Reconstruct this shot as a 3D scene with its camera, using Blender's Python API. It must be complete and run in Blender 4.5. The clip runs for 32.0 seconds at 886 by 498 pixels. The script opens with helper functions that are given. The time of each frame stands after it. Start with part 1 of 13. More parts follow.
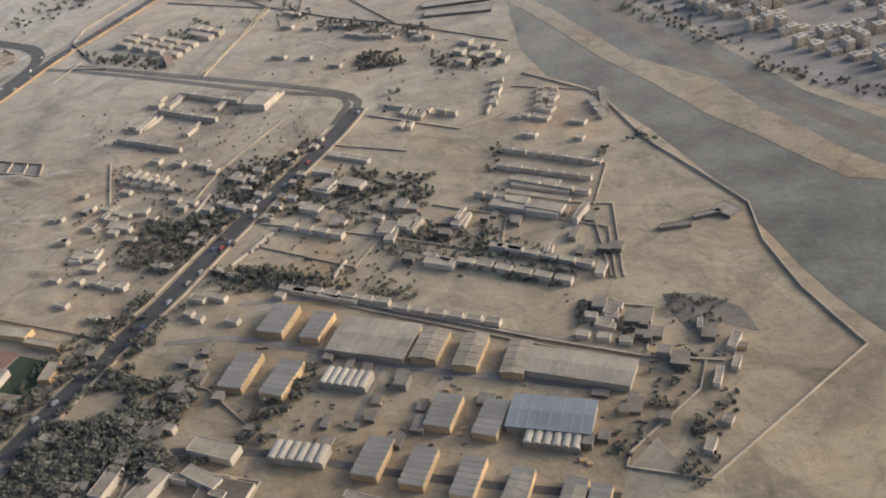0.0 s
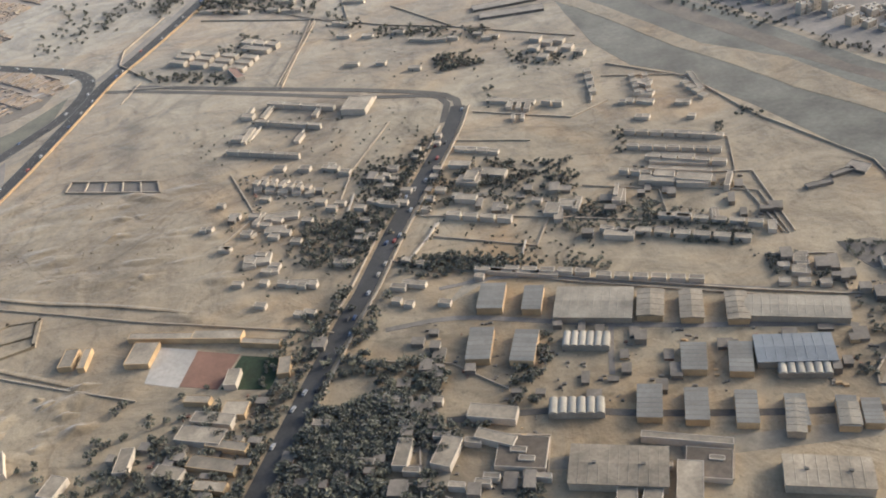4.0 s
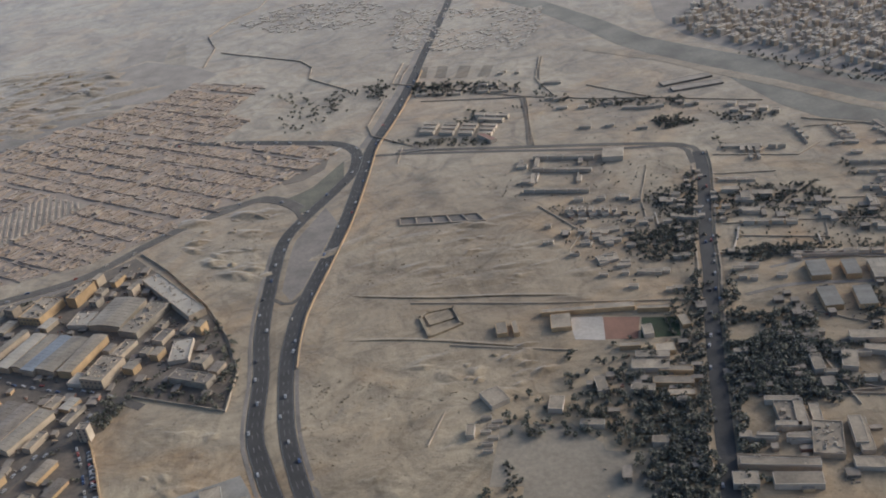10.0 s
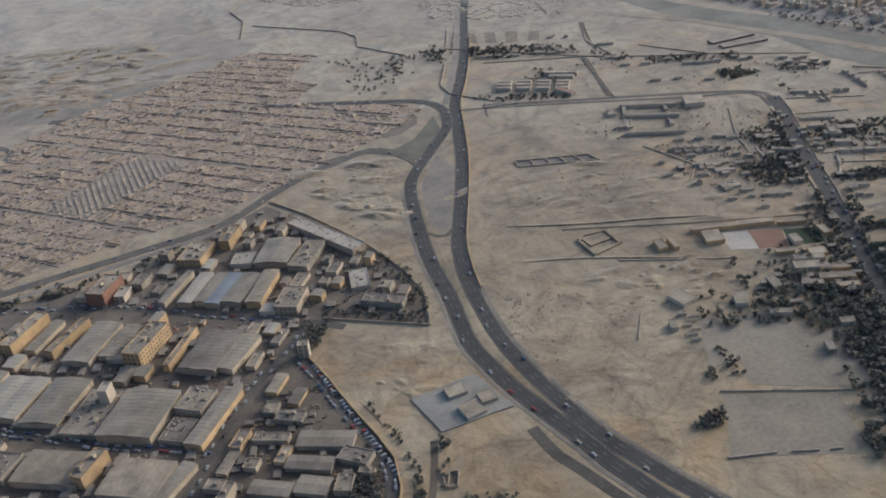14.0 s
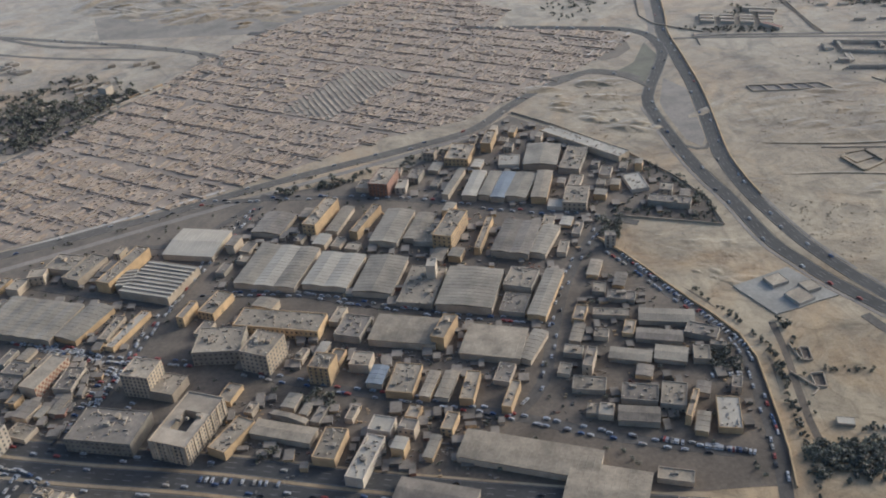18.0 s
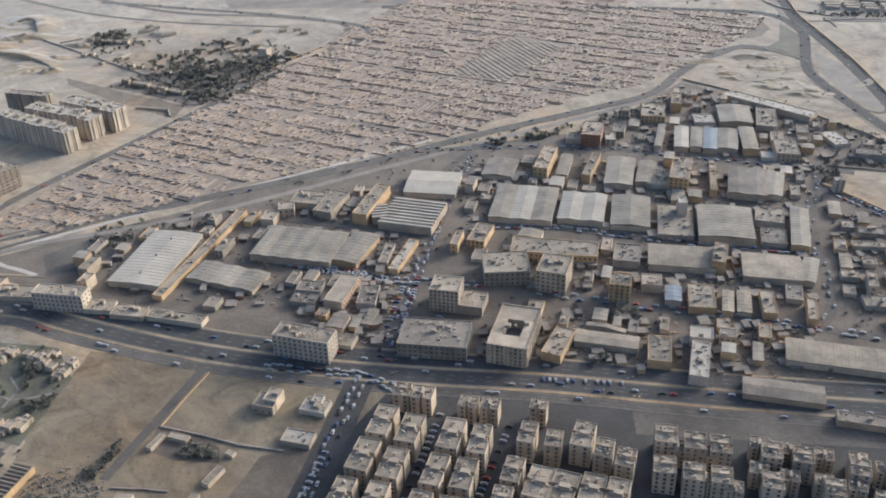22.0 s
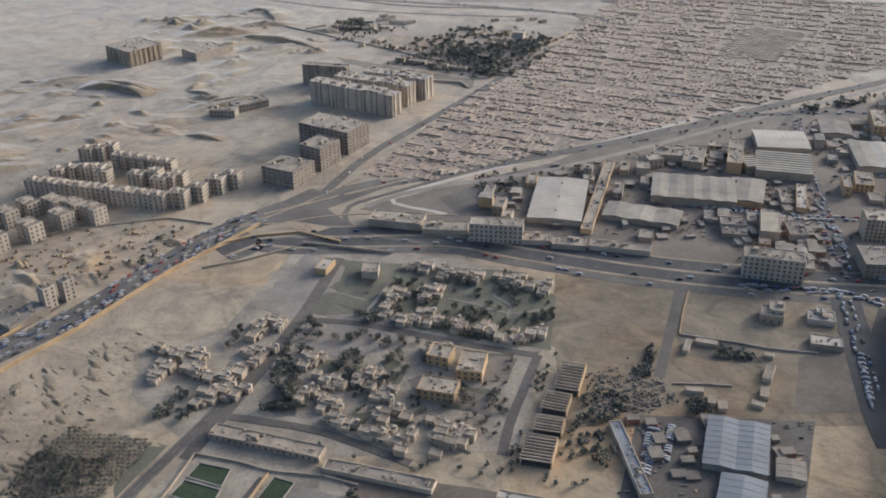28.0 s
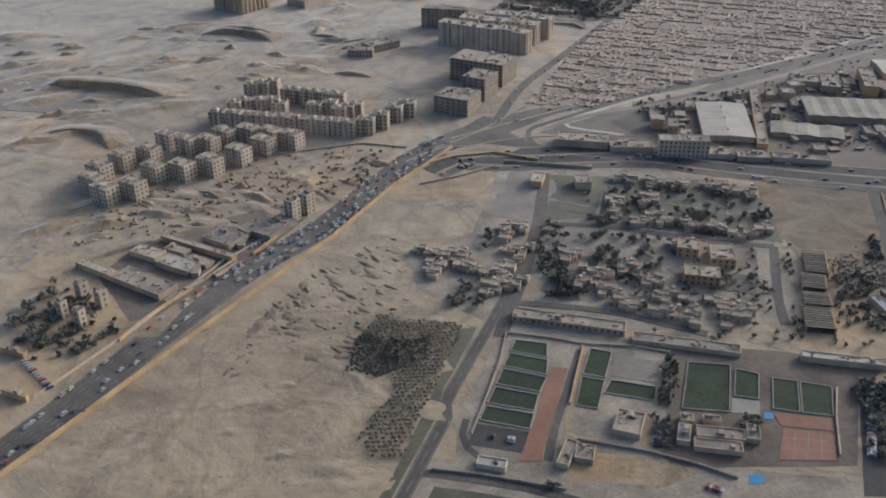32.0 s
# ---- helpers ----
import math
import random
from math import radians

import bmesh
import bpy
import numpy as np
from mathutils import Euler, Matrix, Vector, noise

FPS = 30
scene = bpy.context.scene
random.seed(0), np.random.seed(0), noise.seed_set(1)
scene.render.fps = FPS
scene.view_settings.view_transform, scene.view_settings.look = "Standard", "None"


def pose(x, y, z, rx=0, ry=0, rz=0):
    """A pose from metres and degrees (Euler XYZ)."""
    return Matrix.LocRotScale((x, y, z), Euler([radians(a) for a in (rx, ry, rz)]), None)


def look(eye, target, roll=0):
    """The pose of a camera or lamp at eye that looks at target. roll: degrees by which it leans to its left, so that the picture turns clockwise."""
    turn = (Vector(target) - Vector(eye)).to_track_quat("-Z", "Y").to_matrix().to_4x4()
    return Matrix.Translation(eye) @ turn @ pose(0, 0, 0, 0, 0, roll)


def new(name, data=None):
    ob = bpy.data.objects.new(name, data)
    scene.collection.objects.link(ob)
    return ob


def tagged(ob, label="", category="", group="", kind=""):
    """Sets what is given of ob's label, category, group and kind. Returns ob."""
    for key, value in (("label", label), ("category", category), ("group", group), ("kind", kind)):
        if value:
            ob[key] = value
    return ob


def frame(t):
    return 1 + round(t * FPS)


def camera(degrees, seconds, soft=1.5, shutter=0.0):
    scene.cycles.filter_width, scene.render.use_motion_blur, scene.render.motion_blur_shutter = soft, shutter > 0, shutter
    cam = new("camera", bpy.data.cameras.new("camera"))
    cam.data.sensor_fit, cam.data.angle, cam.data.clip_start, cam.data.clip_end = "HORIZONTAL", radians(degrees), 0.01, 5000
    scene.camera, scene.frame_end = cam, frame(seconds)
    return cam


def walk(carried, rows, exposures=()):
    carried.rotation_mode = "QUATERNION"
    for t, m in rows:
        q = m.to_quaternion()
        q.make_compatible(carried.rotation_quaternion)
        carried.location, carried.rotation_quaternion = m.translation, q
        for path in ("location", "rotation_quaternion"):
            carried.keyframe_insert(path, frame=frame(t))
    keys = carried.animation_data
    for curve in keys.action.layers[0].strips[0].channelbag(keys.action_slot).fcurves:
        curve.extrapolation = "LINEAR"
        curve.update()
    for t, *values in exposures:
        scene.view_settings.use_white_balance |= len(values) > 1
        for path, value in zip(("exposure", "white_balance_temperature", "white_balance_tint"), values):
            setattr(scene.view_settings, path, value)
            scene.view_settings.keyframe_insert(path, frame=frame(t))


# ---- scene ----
cam = camera(49.6, 32.0, soft=1.95)
EXPOSURES = [
    (0, -0.67, 5150, 10),
    (3, -0.53, 5020, 9),
    (4, -0.42, 5120, 8),
    (7, -0.48, 5150, 9),
    (8, -0.95, 5000, 10),
    (9, -1.05, 4950, 10),
    (13, -1.03, 4920, 9),
    (16, -0.90, 4850, 8),
    (17, -0.71, 4840, 8),
    (18, -0.81, 4850, 8),
    (19, -0.93, 4900, 8),
    (20, -0.90, 4980, 10),
    (21, -0.32, 4880, 9),
    (22, -0.37, 4880, 9),
    (23, -0.72, 4930, 9),
    (24, -0.32, 4890, 9),
    (26, -0.31, 4950, 10),
    (29, -0.84, 4930, 10),
    (32, -0.94, 4920, 10),
]
PATH = [
    (0, (30.54, 15.49, 161.51), (14.944, 96.810, 105.435), -10.74),
    (0.5, (20.88, 12.87, 164.11), (5.842, 93.913, 107.490), -9.98),
    (1, (10.62, 10.15, 167.07), (-2.128, 90.951, 109.547), -9.57),
    (1.5, (-0.66, 7.53, 170.29), (-9.319, 92.319, 117.980), -9.13),
    (2, (-12.77, 4.14, 172.86), (-17.424, 93.190, 127.602), -9.67),
    (2.5, (-25.14, 0.88, 174.82), (-27.720, 89.442, 128.453), -10.07),
    (3, (-37.46, -2.24, 176.74), (-39.572, 83.791, 125.810), -10.54),
    (3.5, (-49.67, -5.66, 178.92), (-51.770, 78.138, 124.385), -10.60),
    (4, (-62.02, -9.83, 181.47), (-64.895, 72.189, 124.339), -10.59),
    (4.5, (-74.68, -16.56, 184.96), (-77.858, 64.454, 126.423), -10.40),
    (7, (-138.53, -78.24, 208.46), (-140.076, 5.162, 153.315), -9.55),
    (7.5, (-153.25, -83.86, 211.85), (-155.875, 2.169, 160.937), -9.98),
    (8, (-168.70, -87.63, 214.50), (-171.363, -0.012, 166.373), -10.34),
    (8.5, (-184.08, -91.33, 216.68), (-185.481, -3.329, 169.198), -10.29),
    (9, (-199.34, -94.72, 218.23), (-198.490, -6.707, 170.762), -10.03),
    (9.5, (-214.43, -97.41, 219.29), (-211.129, -9.560, 171.632), -9.71),
    (10, (-229.63, -99.85, 220.05), (-223.966, -12.328, 172.003), -9.51),
    (10.5, (-244.81, -102.70, 221.05), (-236.903, -15.610, 172.548), -9.21),
    (11, (-260.22, -106.62, 222.36), (-250.066, -20.064, 173.328), -8.95),
    (11.5, (-275.76, -110.63, 223.67), (-263.693, -24.539, 174.246), -8.72),
    (12, (-291.60, -114.33, 224.89), (-278.105, -28.608, 175.188), -8.60),
    (12.5, (-307.69, -117.59, 226.02), (-292.945, -32.137, 176.213), -8.51),
    (13, (-324.17, -120.38, 226.80), (-308.596, -35.038, 177.061), -8.35),
    (13.5, (-340.49, -122.10, 227.12), (-324.269, -36.824, 177.468), -8.05),
    (15.5, (-407.22, -124.55, 226.30), (-390.934, -39.702, 175.949), -7.67),
    (16, (-424.61, -125.20, 226.12), (-408.612, -40.608, 175.247), -7.29),
    (16.5, (-441.74, -125.18, 225.94), (-425.732, -40.946, 174.468), -6.79),
    (17, (-458.42, -124.86, 225.57), (-442.641, -40.957, 173.499), -6.27),
    (17.5, (-474.94, -124.67, 225.05), (-459.182, -40.993, 172.614), -5.63),
    (18, (-491.84, -124.77, 224.37), (-476.334, -41.248, 171.614), -5.11),
    (18.5, (-509.32, -125.51, 223.77), (-493.555, -42.138, 170.843), -4.67),
    (19, (-527.44, -126.87, 223.09), (-511.377, -43.595, 170.111), -4.42),
    (19.5, (-545.40, -127.98, 221.71), (-528.671, -44.767, 168.833), -4.03),
    (20, (-563.32, -128.42, 219.39), (-545.851, -45.225, 166.725), -3.70),
    (20.5, (-580.95, -128.02, 216.56), (-562.365, -44.868, 164.205), -3.23),
    (21, (-598.33, -126.97, 213.85), (-578.709, -43.898, 161.755), -2.79),
    (21.5, (-615.09, -125.73, 211.16), (-594.339, -42.678, 159.466), -2.25),
    (22, (-631.63, -124.62, 208.23), (-609.980, -41.441, 157.116), -1.83),
    (22.5, (-647.47, -123.21, 205.00), (-624.817, -39.855, 154.613), -1.31),
    (23, (-663.20, -121.39, 201.69), (-639.872, -37.737, 152.115), -1.01),
    (23.5, (-678.39, -119.31, 198.45), (-654.564, -35.236, 149.830), -0.77),
    (24, (-693.29, -117.50, 195.35), (-669.563, -32.835, 147.714), -0.68),
    (24.5, (-708.08, -115.90, 192.04), (-684.385, -30.830, 145.111), -0.69),
    (25, (-723.00, -114.16, 188.67), (-699.550, -28.893, 141.980), -0.83),
    (25.5, (-737.55, -112.71, 185.59), (-714.130, -27.346, 139.070), -0.87),
    (26, (-752.35, -111.51, 183.12), (-729.114, -26.065, 136.647), -0.97),
    (26.5, (-767.14, -110.47, 181.21), (-743.824, -25.044, 134.744), -0.99),
    (28.5, (-825.43, -104.30, 175.62), (-800.827, -19.461, 128.746), -0.84),
    (29, (-839.47, -104.11, 174.15), (-814.106, -19.545, 127.192), -0.59),
    (29.5, (-853.03, -104.28, 172.64), (-826.932, -20.081, 125.430), -0.41),
    (30, (-866.56, -104.39, 171.00), (-839.983, -20.560, 123.395), -0.41),
    (30.5, (-880.06, -104.17, 169.20), (-852.805, -20.770, 121.236), -0.38),
    (31, (-893.82, -104.11, 167.79), (-865.939, -21.143, 119.432), -0.45),
    (31.5, (-907.43, -104.37, 166.67), (-878.818, -21.744, 118.149), -0.39),
    (32, (-921.41, -104.97, 165.94), (-892.200, -22.624, 117.284), -0.54),
]
walk(cam, [(t, look(eye, target, roll)) for t, eye, target, roll in PATH], EXPOSURES)

# ---------------------------------------------------------------- light
SUN_AZ, SUN_EL = 18.0, 20.0      # degrees, from +x towards +y; height over the horizon
world = bpy.data.worlds.new("world")
scene.world = world
world.use_nodes = True
wn = world.node_tree
sky = wn.nodes.new("ShaderNodeTexSky")
sky.sky_type = "NISHITA"
sky.sun_disc = False
sky.sun_elevation = radians(SUN_EL)
sky.sun_rotation = radians(90.0 - SUN_AZ)
sky.dust_density = 7.0
sky.air_density = 1.0
sky.ozone_density = 0.3
wn.links.new(sky.outputs[0], wn.nodes["Background"].inputs[0])
wn.nodes["Background"].inputs[1].default_value = 0.31
sun_data = bpy.data.lights.new("sun", "SUN")
sun_data.energy, sun_data.angle, sun_data.color = 2.25, radians(2.5), (1.0, 0.82, 0.62)
sun = new("sun", sun_data)
sx, sy = math.cos(radians(SUN_AZ)), math.sin(radians(SUN_AZ))
sun.matrix_world = look((600 * sx, 600 * sy, 600 * math.tan(radians(SUN_EL))), (0, 0, 0))


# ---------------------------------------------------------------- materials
def material(name, colour, rough=0.9, big=0.03, fine=0.8, vary=0.25, grain=0.2, bump=0.3, dark=None, metal=0.0, each=0.0, patch=0.5, haze=0.32):
    """A weathered surface: broad stains (big), grain (fine), relief, a shift of value from thing to thing (each), and a
    sheen in place of haze.
    """
    m = bpy.data.materials.new(name)
    m.use_nodes = True
    t = m.node_tree
    n, l = t.nodes, t.links
    b = n["Principled BSDF"]
    b.inputs["Roughness"].default_value = rough
    b.inputs["Metallic"].default_value = metal
    b.inputs["Specular IOR Level"].default_value = 0.25
    # grazing sheen put on the surface to imitate haze
    b.inputs["Sheen Weight"].default_value = haze
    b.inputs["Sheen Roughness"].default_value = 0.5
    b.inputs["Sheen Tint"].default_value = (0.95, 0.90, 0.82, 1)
    geo = n.new("ShaderNodeNewGeometry")
    n1 = n.new("ShaderNodeTexNoise")
    n1.inputs["Scale"].default_value, n1.inputs["Detail"].default_value, n1.inputs["Roughness"].default_value = big, 6, 0.62
    n2 = n.new("ShaderNodeTexNoise")
    n2.inputs["Scale"].default_value, n2.inputs["Detail"].default_value, n2.inputs["Roughness"].default_value = fine, 4, 0.6
    l.new(geo.outputs["Position"], n1.inputs["Vector"])
    l.new(geo.outputs["Position"], n2.inputs["Vector"])
    ramp = n.new("ShaderNodeValToRGB")
    ramp.color_ramp.elements[0].position, ramp.color_ramp.elements[1].position = patch - 0.18, patch + 0.18
    d = dark or tuple(c * (1 - vary * 1.6) for c in colour)
    ramp.color_ramp.elements[0].color = (*d, 1)
    ramp.color_ramp.elements[1].color = (*[min(1, c * (1 + vary * 0.35)) for c in colour], 1)
    l.new(n1.outputs["Fac"], ramp.inputs["Fac"])
    mr = n.new("ShaderNodeMapRange")
    mr.inputs["From Min"].default_value, mr.inputs["From Max"].default_value = 0.25, 0.75
    mr.inputs["To Min"].default_value, mr.inputs["To Max"].default_value = 1 - grain, 1 + grain
    l.new(n2.outputs["Fac"], mr.inputs["Value"])
    last = mr.outputs[0]
    if each:
        oi = n.new("ShaderNodeObjectInfo")
        er = n.new("ShaderNodeMapRange")
        er.inputs["To Min"].default_value, er.inputs["To Max"].default_value = 1 - each, 1 + each * 0.6
        l.new(oi.outputs["Random"], er.inputs["Value"])
        mm = n.new("ShaderNodeMath")
        mm.operation = "MULTIPLY"
        l.new(last, mm.inputs[0])
        l.new(er.outputs[0], mm.inputs[1])
        last = mm.outputs[0]
    mul = n.new("ShaderNodeVectorMath")
    mul.operation = "SCALE"
    l.new(ramp.outputs["Color"], mul.inputs[0])
    l.new(last, mul.inputs["Scale"])
    l.new(mul.outputs[0], b.inputs["Base Color"])
    if bump:
        bp = n.new("ShaderNodeBump")
        bp.inputs["Strength"].default_value, bp.inputs["Distance"].default_value = bump, 0.25
        l.new(n2.outputs["Fac"], bp.inputs["Height"])
        l.new(bp.outputs[0], b.inputs["Normal"])
    return m


def desert(name, tone=1.0, haze_sheen=0.4):
    """Wind-blown desert of a lighter or darker soil: broad pale and brown tracts, mottling, specks of scrub, faint
    tracks, ripples, a bluish sheen for haze.
    """
    m = bpy.data.materials.new(name)
    m.use_nodes = True
    n, l = m.node_tree.nodes, m.node_tree.links
    b = n["Principled BSDF"]
    b.inputs["Roughness"].default_value = 0.95
    b.inputs["Specular IOR Level"].default_value = 0.2
    # bluish sheen pales far ground at grazing angles, in place of air haze
    b.inputs["Sheen Weight"].default_value = haze_sheen
    b.inputs["Sheen Roughness"].default_value = 0.38
    b.inputs["Sheen Tint"].default_value = (0.78, 0.87, 1.0, 1)
    geo = n.new("ShaderNodeNewGeometry")

    def nz(scale, detail=5, rough=0.6, dist=0.0):
        t = n.new("ShaderNodeTexNoise")
        t.inputs["Scale"].default_value, t.inputs["Detail"].default_value, t.inputs["Roughness"].default_value, t.inputs["Distortion"].default_value = scale, detail, rough, dist
        l.new(geo.outputs["Position"], t.inputs["Vector"])
        return t.outputs["Fac"]

    def ramp(fac, a, b_, ca, cb):
        r = n.new("ShaderNodeValToRGB")
        r.color_ramp.elements[0].position, r.color_ramp.elements[1].position = a, b_
        r.color_ramp.elements[0].color, r.color_ramp.elements[1].color = (*ca, 1), (*cb, 1)
        l.new(fac, r.inputs["Fac"])
        return r.outputs["Color"]

    def mix(kind, fac, a, b_):
        x = n.new("ShaderNodeMix")
        x.data_type, x.blend_type = "RGBA", kind
        if isinstance(fac, float):
            x.inputs["Factor"].default_value = fac
        else:
            l.new(fac, x.inputs["Factor"])
        l.new(a, x.inputs["A"])
        l.new(b_, x.inputs["B"])
        return x.outputs["Result"]

    tract = ramp(nz(0.006, 7, 0.66, 0.9), 0.36, 0.62, *[tuple(v * tone for v in p) for p in ((0.292, 0.218, 0.128), (0.420, 0.332, 0.205))])
    rust = ramp(nz(0.013, 6, 0.62, 1.2), 0.50, 0.68, (0.0, 0.0, 0.0), (1.0, 1.0, 1.0))
    red = ramp(nz(0.05), 0.3, 0.7, *[tuple(v * tone for v in p) for p in ((0.372, 0.245, 0.122), (0.450, 0.320, 0.165))])
    c = mix("MIX", rust, tract, red)
    mott = ramp(nz(0.045, 8, 0.70, 1.4), 0.34, 0.58, (0.62, 0.62, 0.63), (1.06, 1.06, 1.06))
    c = mix("MULTIPLY", 1.0, c, mott)
    smudge = ramp(nz(0.022, 6, 0.62, 0.5), 0.60, 0.70, (1.0, 1.0, 1.0), (0.62, 0.63, 0.64))
    c = mix("MULTIPLY", 0.8, c, smudge)
    warp = n.new("ShaderNodeTexNoise")
    warp.inputs["Scale"].default_value, warp.inputs["Detail"].default_value = 0.03, 4
    l.new(geo.outputs["Position"], warp.inputs["Vector"])
    push = n.new("ShaderNodeVectorMath")
    push.operation = "MULTIPLY_ADD"
    push.inputs[1].default_value = (34, 34, 0)
    l.new(warp.outputs["Color"], push.inputs[0])
    l.new(geo.outputs["Position"], push.inputs[2])
    cells = n.new("ShaderNodeTexVoronoi")
    cells.feature = "DISTANCE_TO_EDGE"
    cells.inputs["Scale"].default_value = 0.017
    l.new(push.outputs[0], cells.inputs["Vector"])
    track = ramp(cells.outputs["Distance"], 0.006, 0.016, (0.78, 0.77, 0.76), (1.0, 1.0, 1.0))
    c = mix("MULTIPLY", 0.75, c, track)
    speck = ramp(nz(0.42, 3, 0.55), 0.30, 0.39, (0.55, 0.56, 0.56), (1.0, 1.0, 1.0))
    c = mix("MULTIPLY", 0.6, c, speck)
    fine = ramp(nz(1.6, 4, 0.6), 0.25, 0.75, (0.86, 0.86, 0.86), (1.10, 1.10, 1.10))
    c = mix("MULTIPLY", 1.0, c, fine)
    l.new(c, b.inputs["Base Color"])
    bp = n.new("ShaderNodeBump")
    bp.inputs["Strength"].default_value, bp.inputs["Distance"].default_value = 0.55, 0.5
    l.new(nz(0.28, 6, 0.65), bp.inputs["Height"])
    swell = n.new("ShaderNodeBump")
    swell.inputs["Strength"].default_value, swell.inputs["Distance"].default_value = 0.6, 1.3
    l.new(nz(0.05, 5, 0.6, 0.8), swell.inputs["Height"])
    l.new(swell.outputs[0], bp.inputs["Normal"])
    l.new(bp.outputs[0], b.inputs["Normal"])
    return m


SAND = desert("desert_sand")
SAND2 = desert("trampled_sand", 0.90, 0.32)
FIELD = desert("brown_field", 0.62, 0.25)
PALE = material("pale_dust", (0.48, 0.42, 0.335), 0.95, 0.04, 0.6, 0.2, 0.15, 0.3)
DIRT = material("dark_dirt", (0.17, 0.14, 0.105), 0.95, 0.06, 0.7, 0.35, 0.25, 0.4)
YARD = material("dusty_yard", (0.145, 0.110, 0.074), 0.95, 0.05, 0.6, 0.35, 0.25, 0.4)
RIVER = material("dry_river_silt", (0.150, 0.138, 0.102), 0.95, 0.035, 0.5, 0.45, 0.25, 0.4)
ASPHALT = material("asphalt", (0.066, 0.061, 0.054), 0.85, 0.06, 0.9, 0.25, 0.2, 0.15, haze=0.12)
OLDROAD = material("old_asphalt", (0.116, 0.098, 0.077), 0.9, 0.05, 0.7, 0.35, 0.25, 0.2, haze=0.2)
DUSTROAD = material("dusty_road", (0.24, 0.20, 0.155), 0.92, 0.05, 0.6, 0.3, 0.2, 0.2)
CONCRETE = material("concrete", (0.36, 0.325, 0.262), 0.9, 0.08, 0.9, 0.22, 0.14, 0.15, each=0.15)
GRASS = material("grass_turf", (0.035, 0.052, 0.022), 0.95, 0.08, 0.9, 0.3, 0.3, 0.4, haze=0.12)
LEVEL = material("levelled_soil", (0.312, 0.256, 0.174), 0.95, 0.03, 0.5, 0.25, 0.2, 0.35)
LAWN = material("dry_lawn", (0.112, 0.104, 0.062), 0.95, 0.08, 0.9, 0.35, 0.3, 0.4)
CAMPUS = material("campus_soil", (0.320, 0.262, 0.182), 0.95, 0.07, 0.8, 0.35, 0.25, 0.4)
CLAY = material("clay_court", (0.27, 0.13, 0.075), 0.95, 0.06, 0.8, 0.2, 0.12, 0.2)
WALLC = material("sunlit_render", (0.475, 0.38, 0.262), 0.9, 0.15, 1.5, 0.2, 0.12, 0.1, each=0.22, haze=0.14)
WALLG = material("grey_render", (0.355, 0.300, 0.222), 0.9, 0.15, 1.5, 0.25, 0.14, 0.1, each=0.25, haze=0.14)
WALLO = material("ochre_render", (0.53, 0.365, 0.185), 0.9, 0.15, 1.5, 0.2, 0.12, 0.1, each=0.2, haze=0.14)
WALLW = material("white_render", (0.535, 0.450, 0.338), 0.88, 0.15, 1.5, 0.15, 0.1, 0.1, each=0.12, haze=0.14)
BRICKB = material("brown_brick", (0.345, 0.285, 0.225), 0.92, 0.2, 1.6, 0.25, 0.2, 0.2, each=0.2, haze=0.14)
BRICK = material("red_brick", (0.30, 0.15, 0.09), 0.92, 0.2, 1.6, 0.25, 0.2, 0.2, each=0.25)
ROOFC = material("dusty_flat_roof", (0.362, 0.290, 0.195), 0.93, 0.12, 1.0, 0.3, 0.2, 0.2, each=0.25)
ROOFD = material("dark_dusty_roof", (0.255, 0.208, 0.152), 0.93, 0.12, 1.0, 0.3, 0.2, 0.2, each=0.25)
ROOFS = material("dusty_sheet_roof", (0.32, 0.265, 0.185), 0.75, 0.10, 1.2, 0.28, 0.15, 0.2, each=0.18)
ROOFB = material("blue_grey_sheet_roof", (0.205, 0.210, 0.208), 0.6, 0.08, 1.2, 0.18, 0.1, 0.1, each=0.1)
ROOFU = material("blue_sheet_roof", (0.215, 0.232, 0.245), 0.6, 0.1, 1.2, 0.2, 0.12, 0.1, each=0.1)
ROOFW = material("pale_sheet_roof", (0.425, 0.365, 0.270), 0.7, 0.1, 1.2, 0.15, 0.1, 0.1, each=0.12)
GLASSD = material("dark_window_glass", (0.082, 0.077, 0.068), 0.35, 0.3, 2.0, 0.2, 0.1, 0.0, each=0.5)
METALD = material("rusty_dark_metal", (0.17, 0.145, 0.115), 0.7, 0.3, 2.0, 0.3, 0.2, 0.2, each=0.3)
GRAVEYARD = material("graveyard_soil", (0.285, 0.215, 0.148), 0.95, 0.05, 0.7, 0.3, 0.2, 0.4)
TOMB = material("tomb_plaster", (0.405, 0.308, 0.212), 0.93, 0.10, 1.3, 0.3, 0.2, 0.2)
TOMBR = material("tomb_roof", (0.385, 0.294, 0.204), 0.93, 0.10, 1.3, 0.3, 0.25, 0.2)
LEAF = material("dusty_leaves", (0.135, 0.126, 0.080), 0.9, 0.15, 1.5, 0.35, 0.35, 0.0, each=0.35, haze=0.5)
BARK = material("bark", (0.10, 0.075, 0.05), 0.95, 0.5, 3.0, 0.3, 0.3, 0.3)
PAINT = material("road_paint", (0.26, 0.245, 0.215), 0.85, 0.3, 1.5, 0.3, 0.2, 0.0)
RUBBER = material("tyre_rubber", (0.025, 0.025, 0.025), 0.9, 0.5, 3.0, 0.2, 0.2, 0.0)
POOL = material("pool_water", (0.05, 0.22, 0.42), 0.1, 0.3, 1.0, 0.1, 0.05, 0.1)
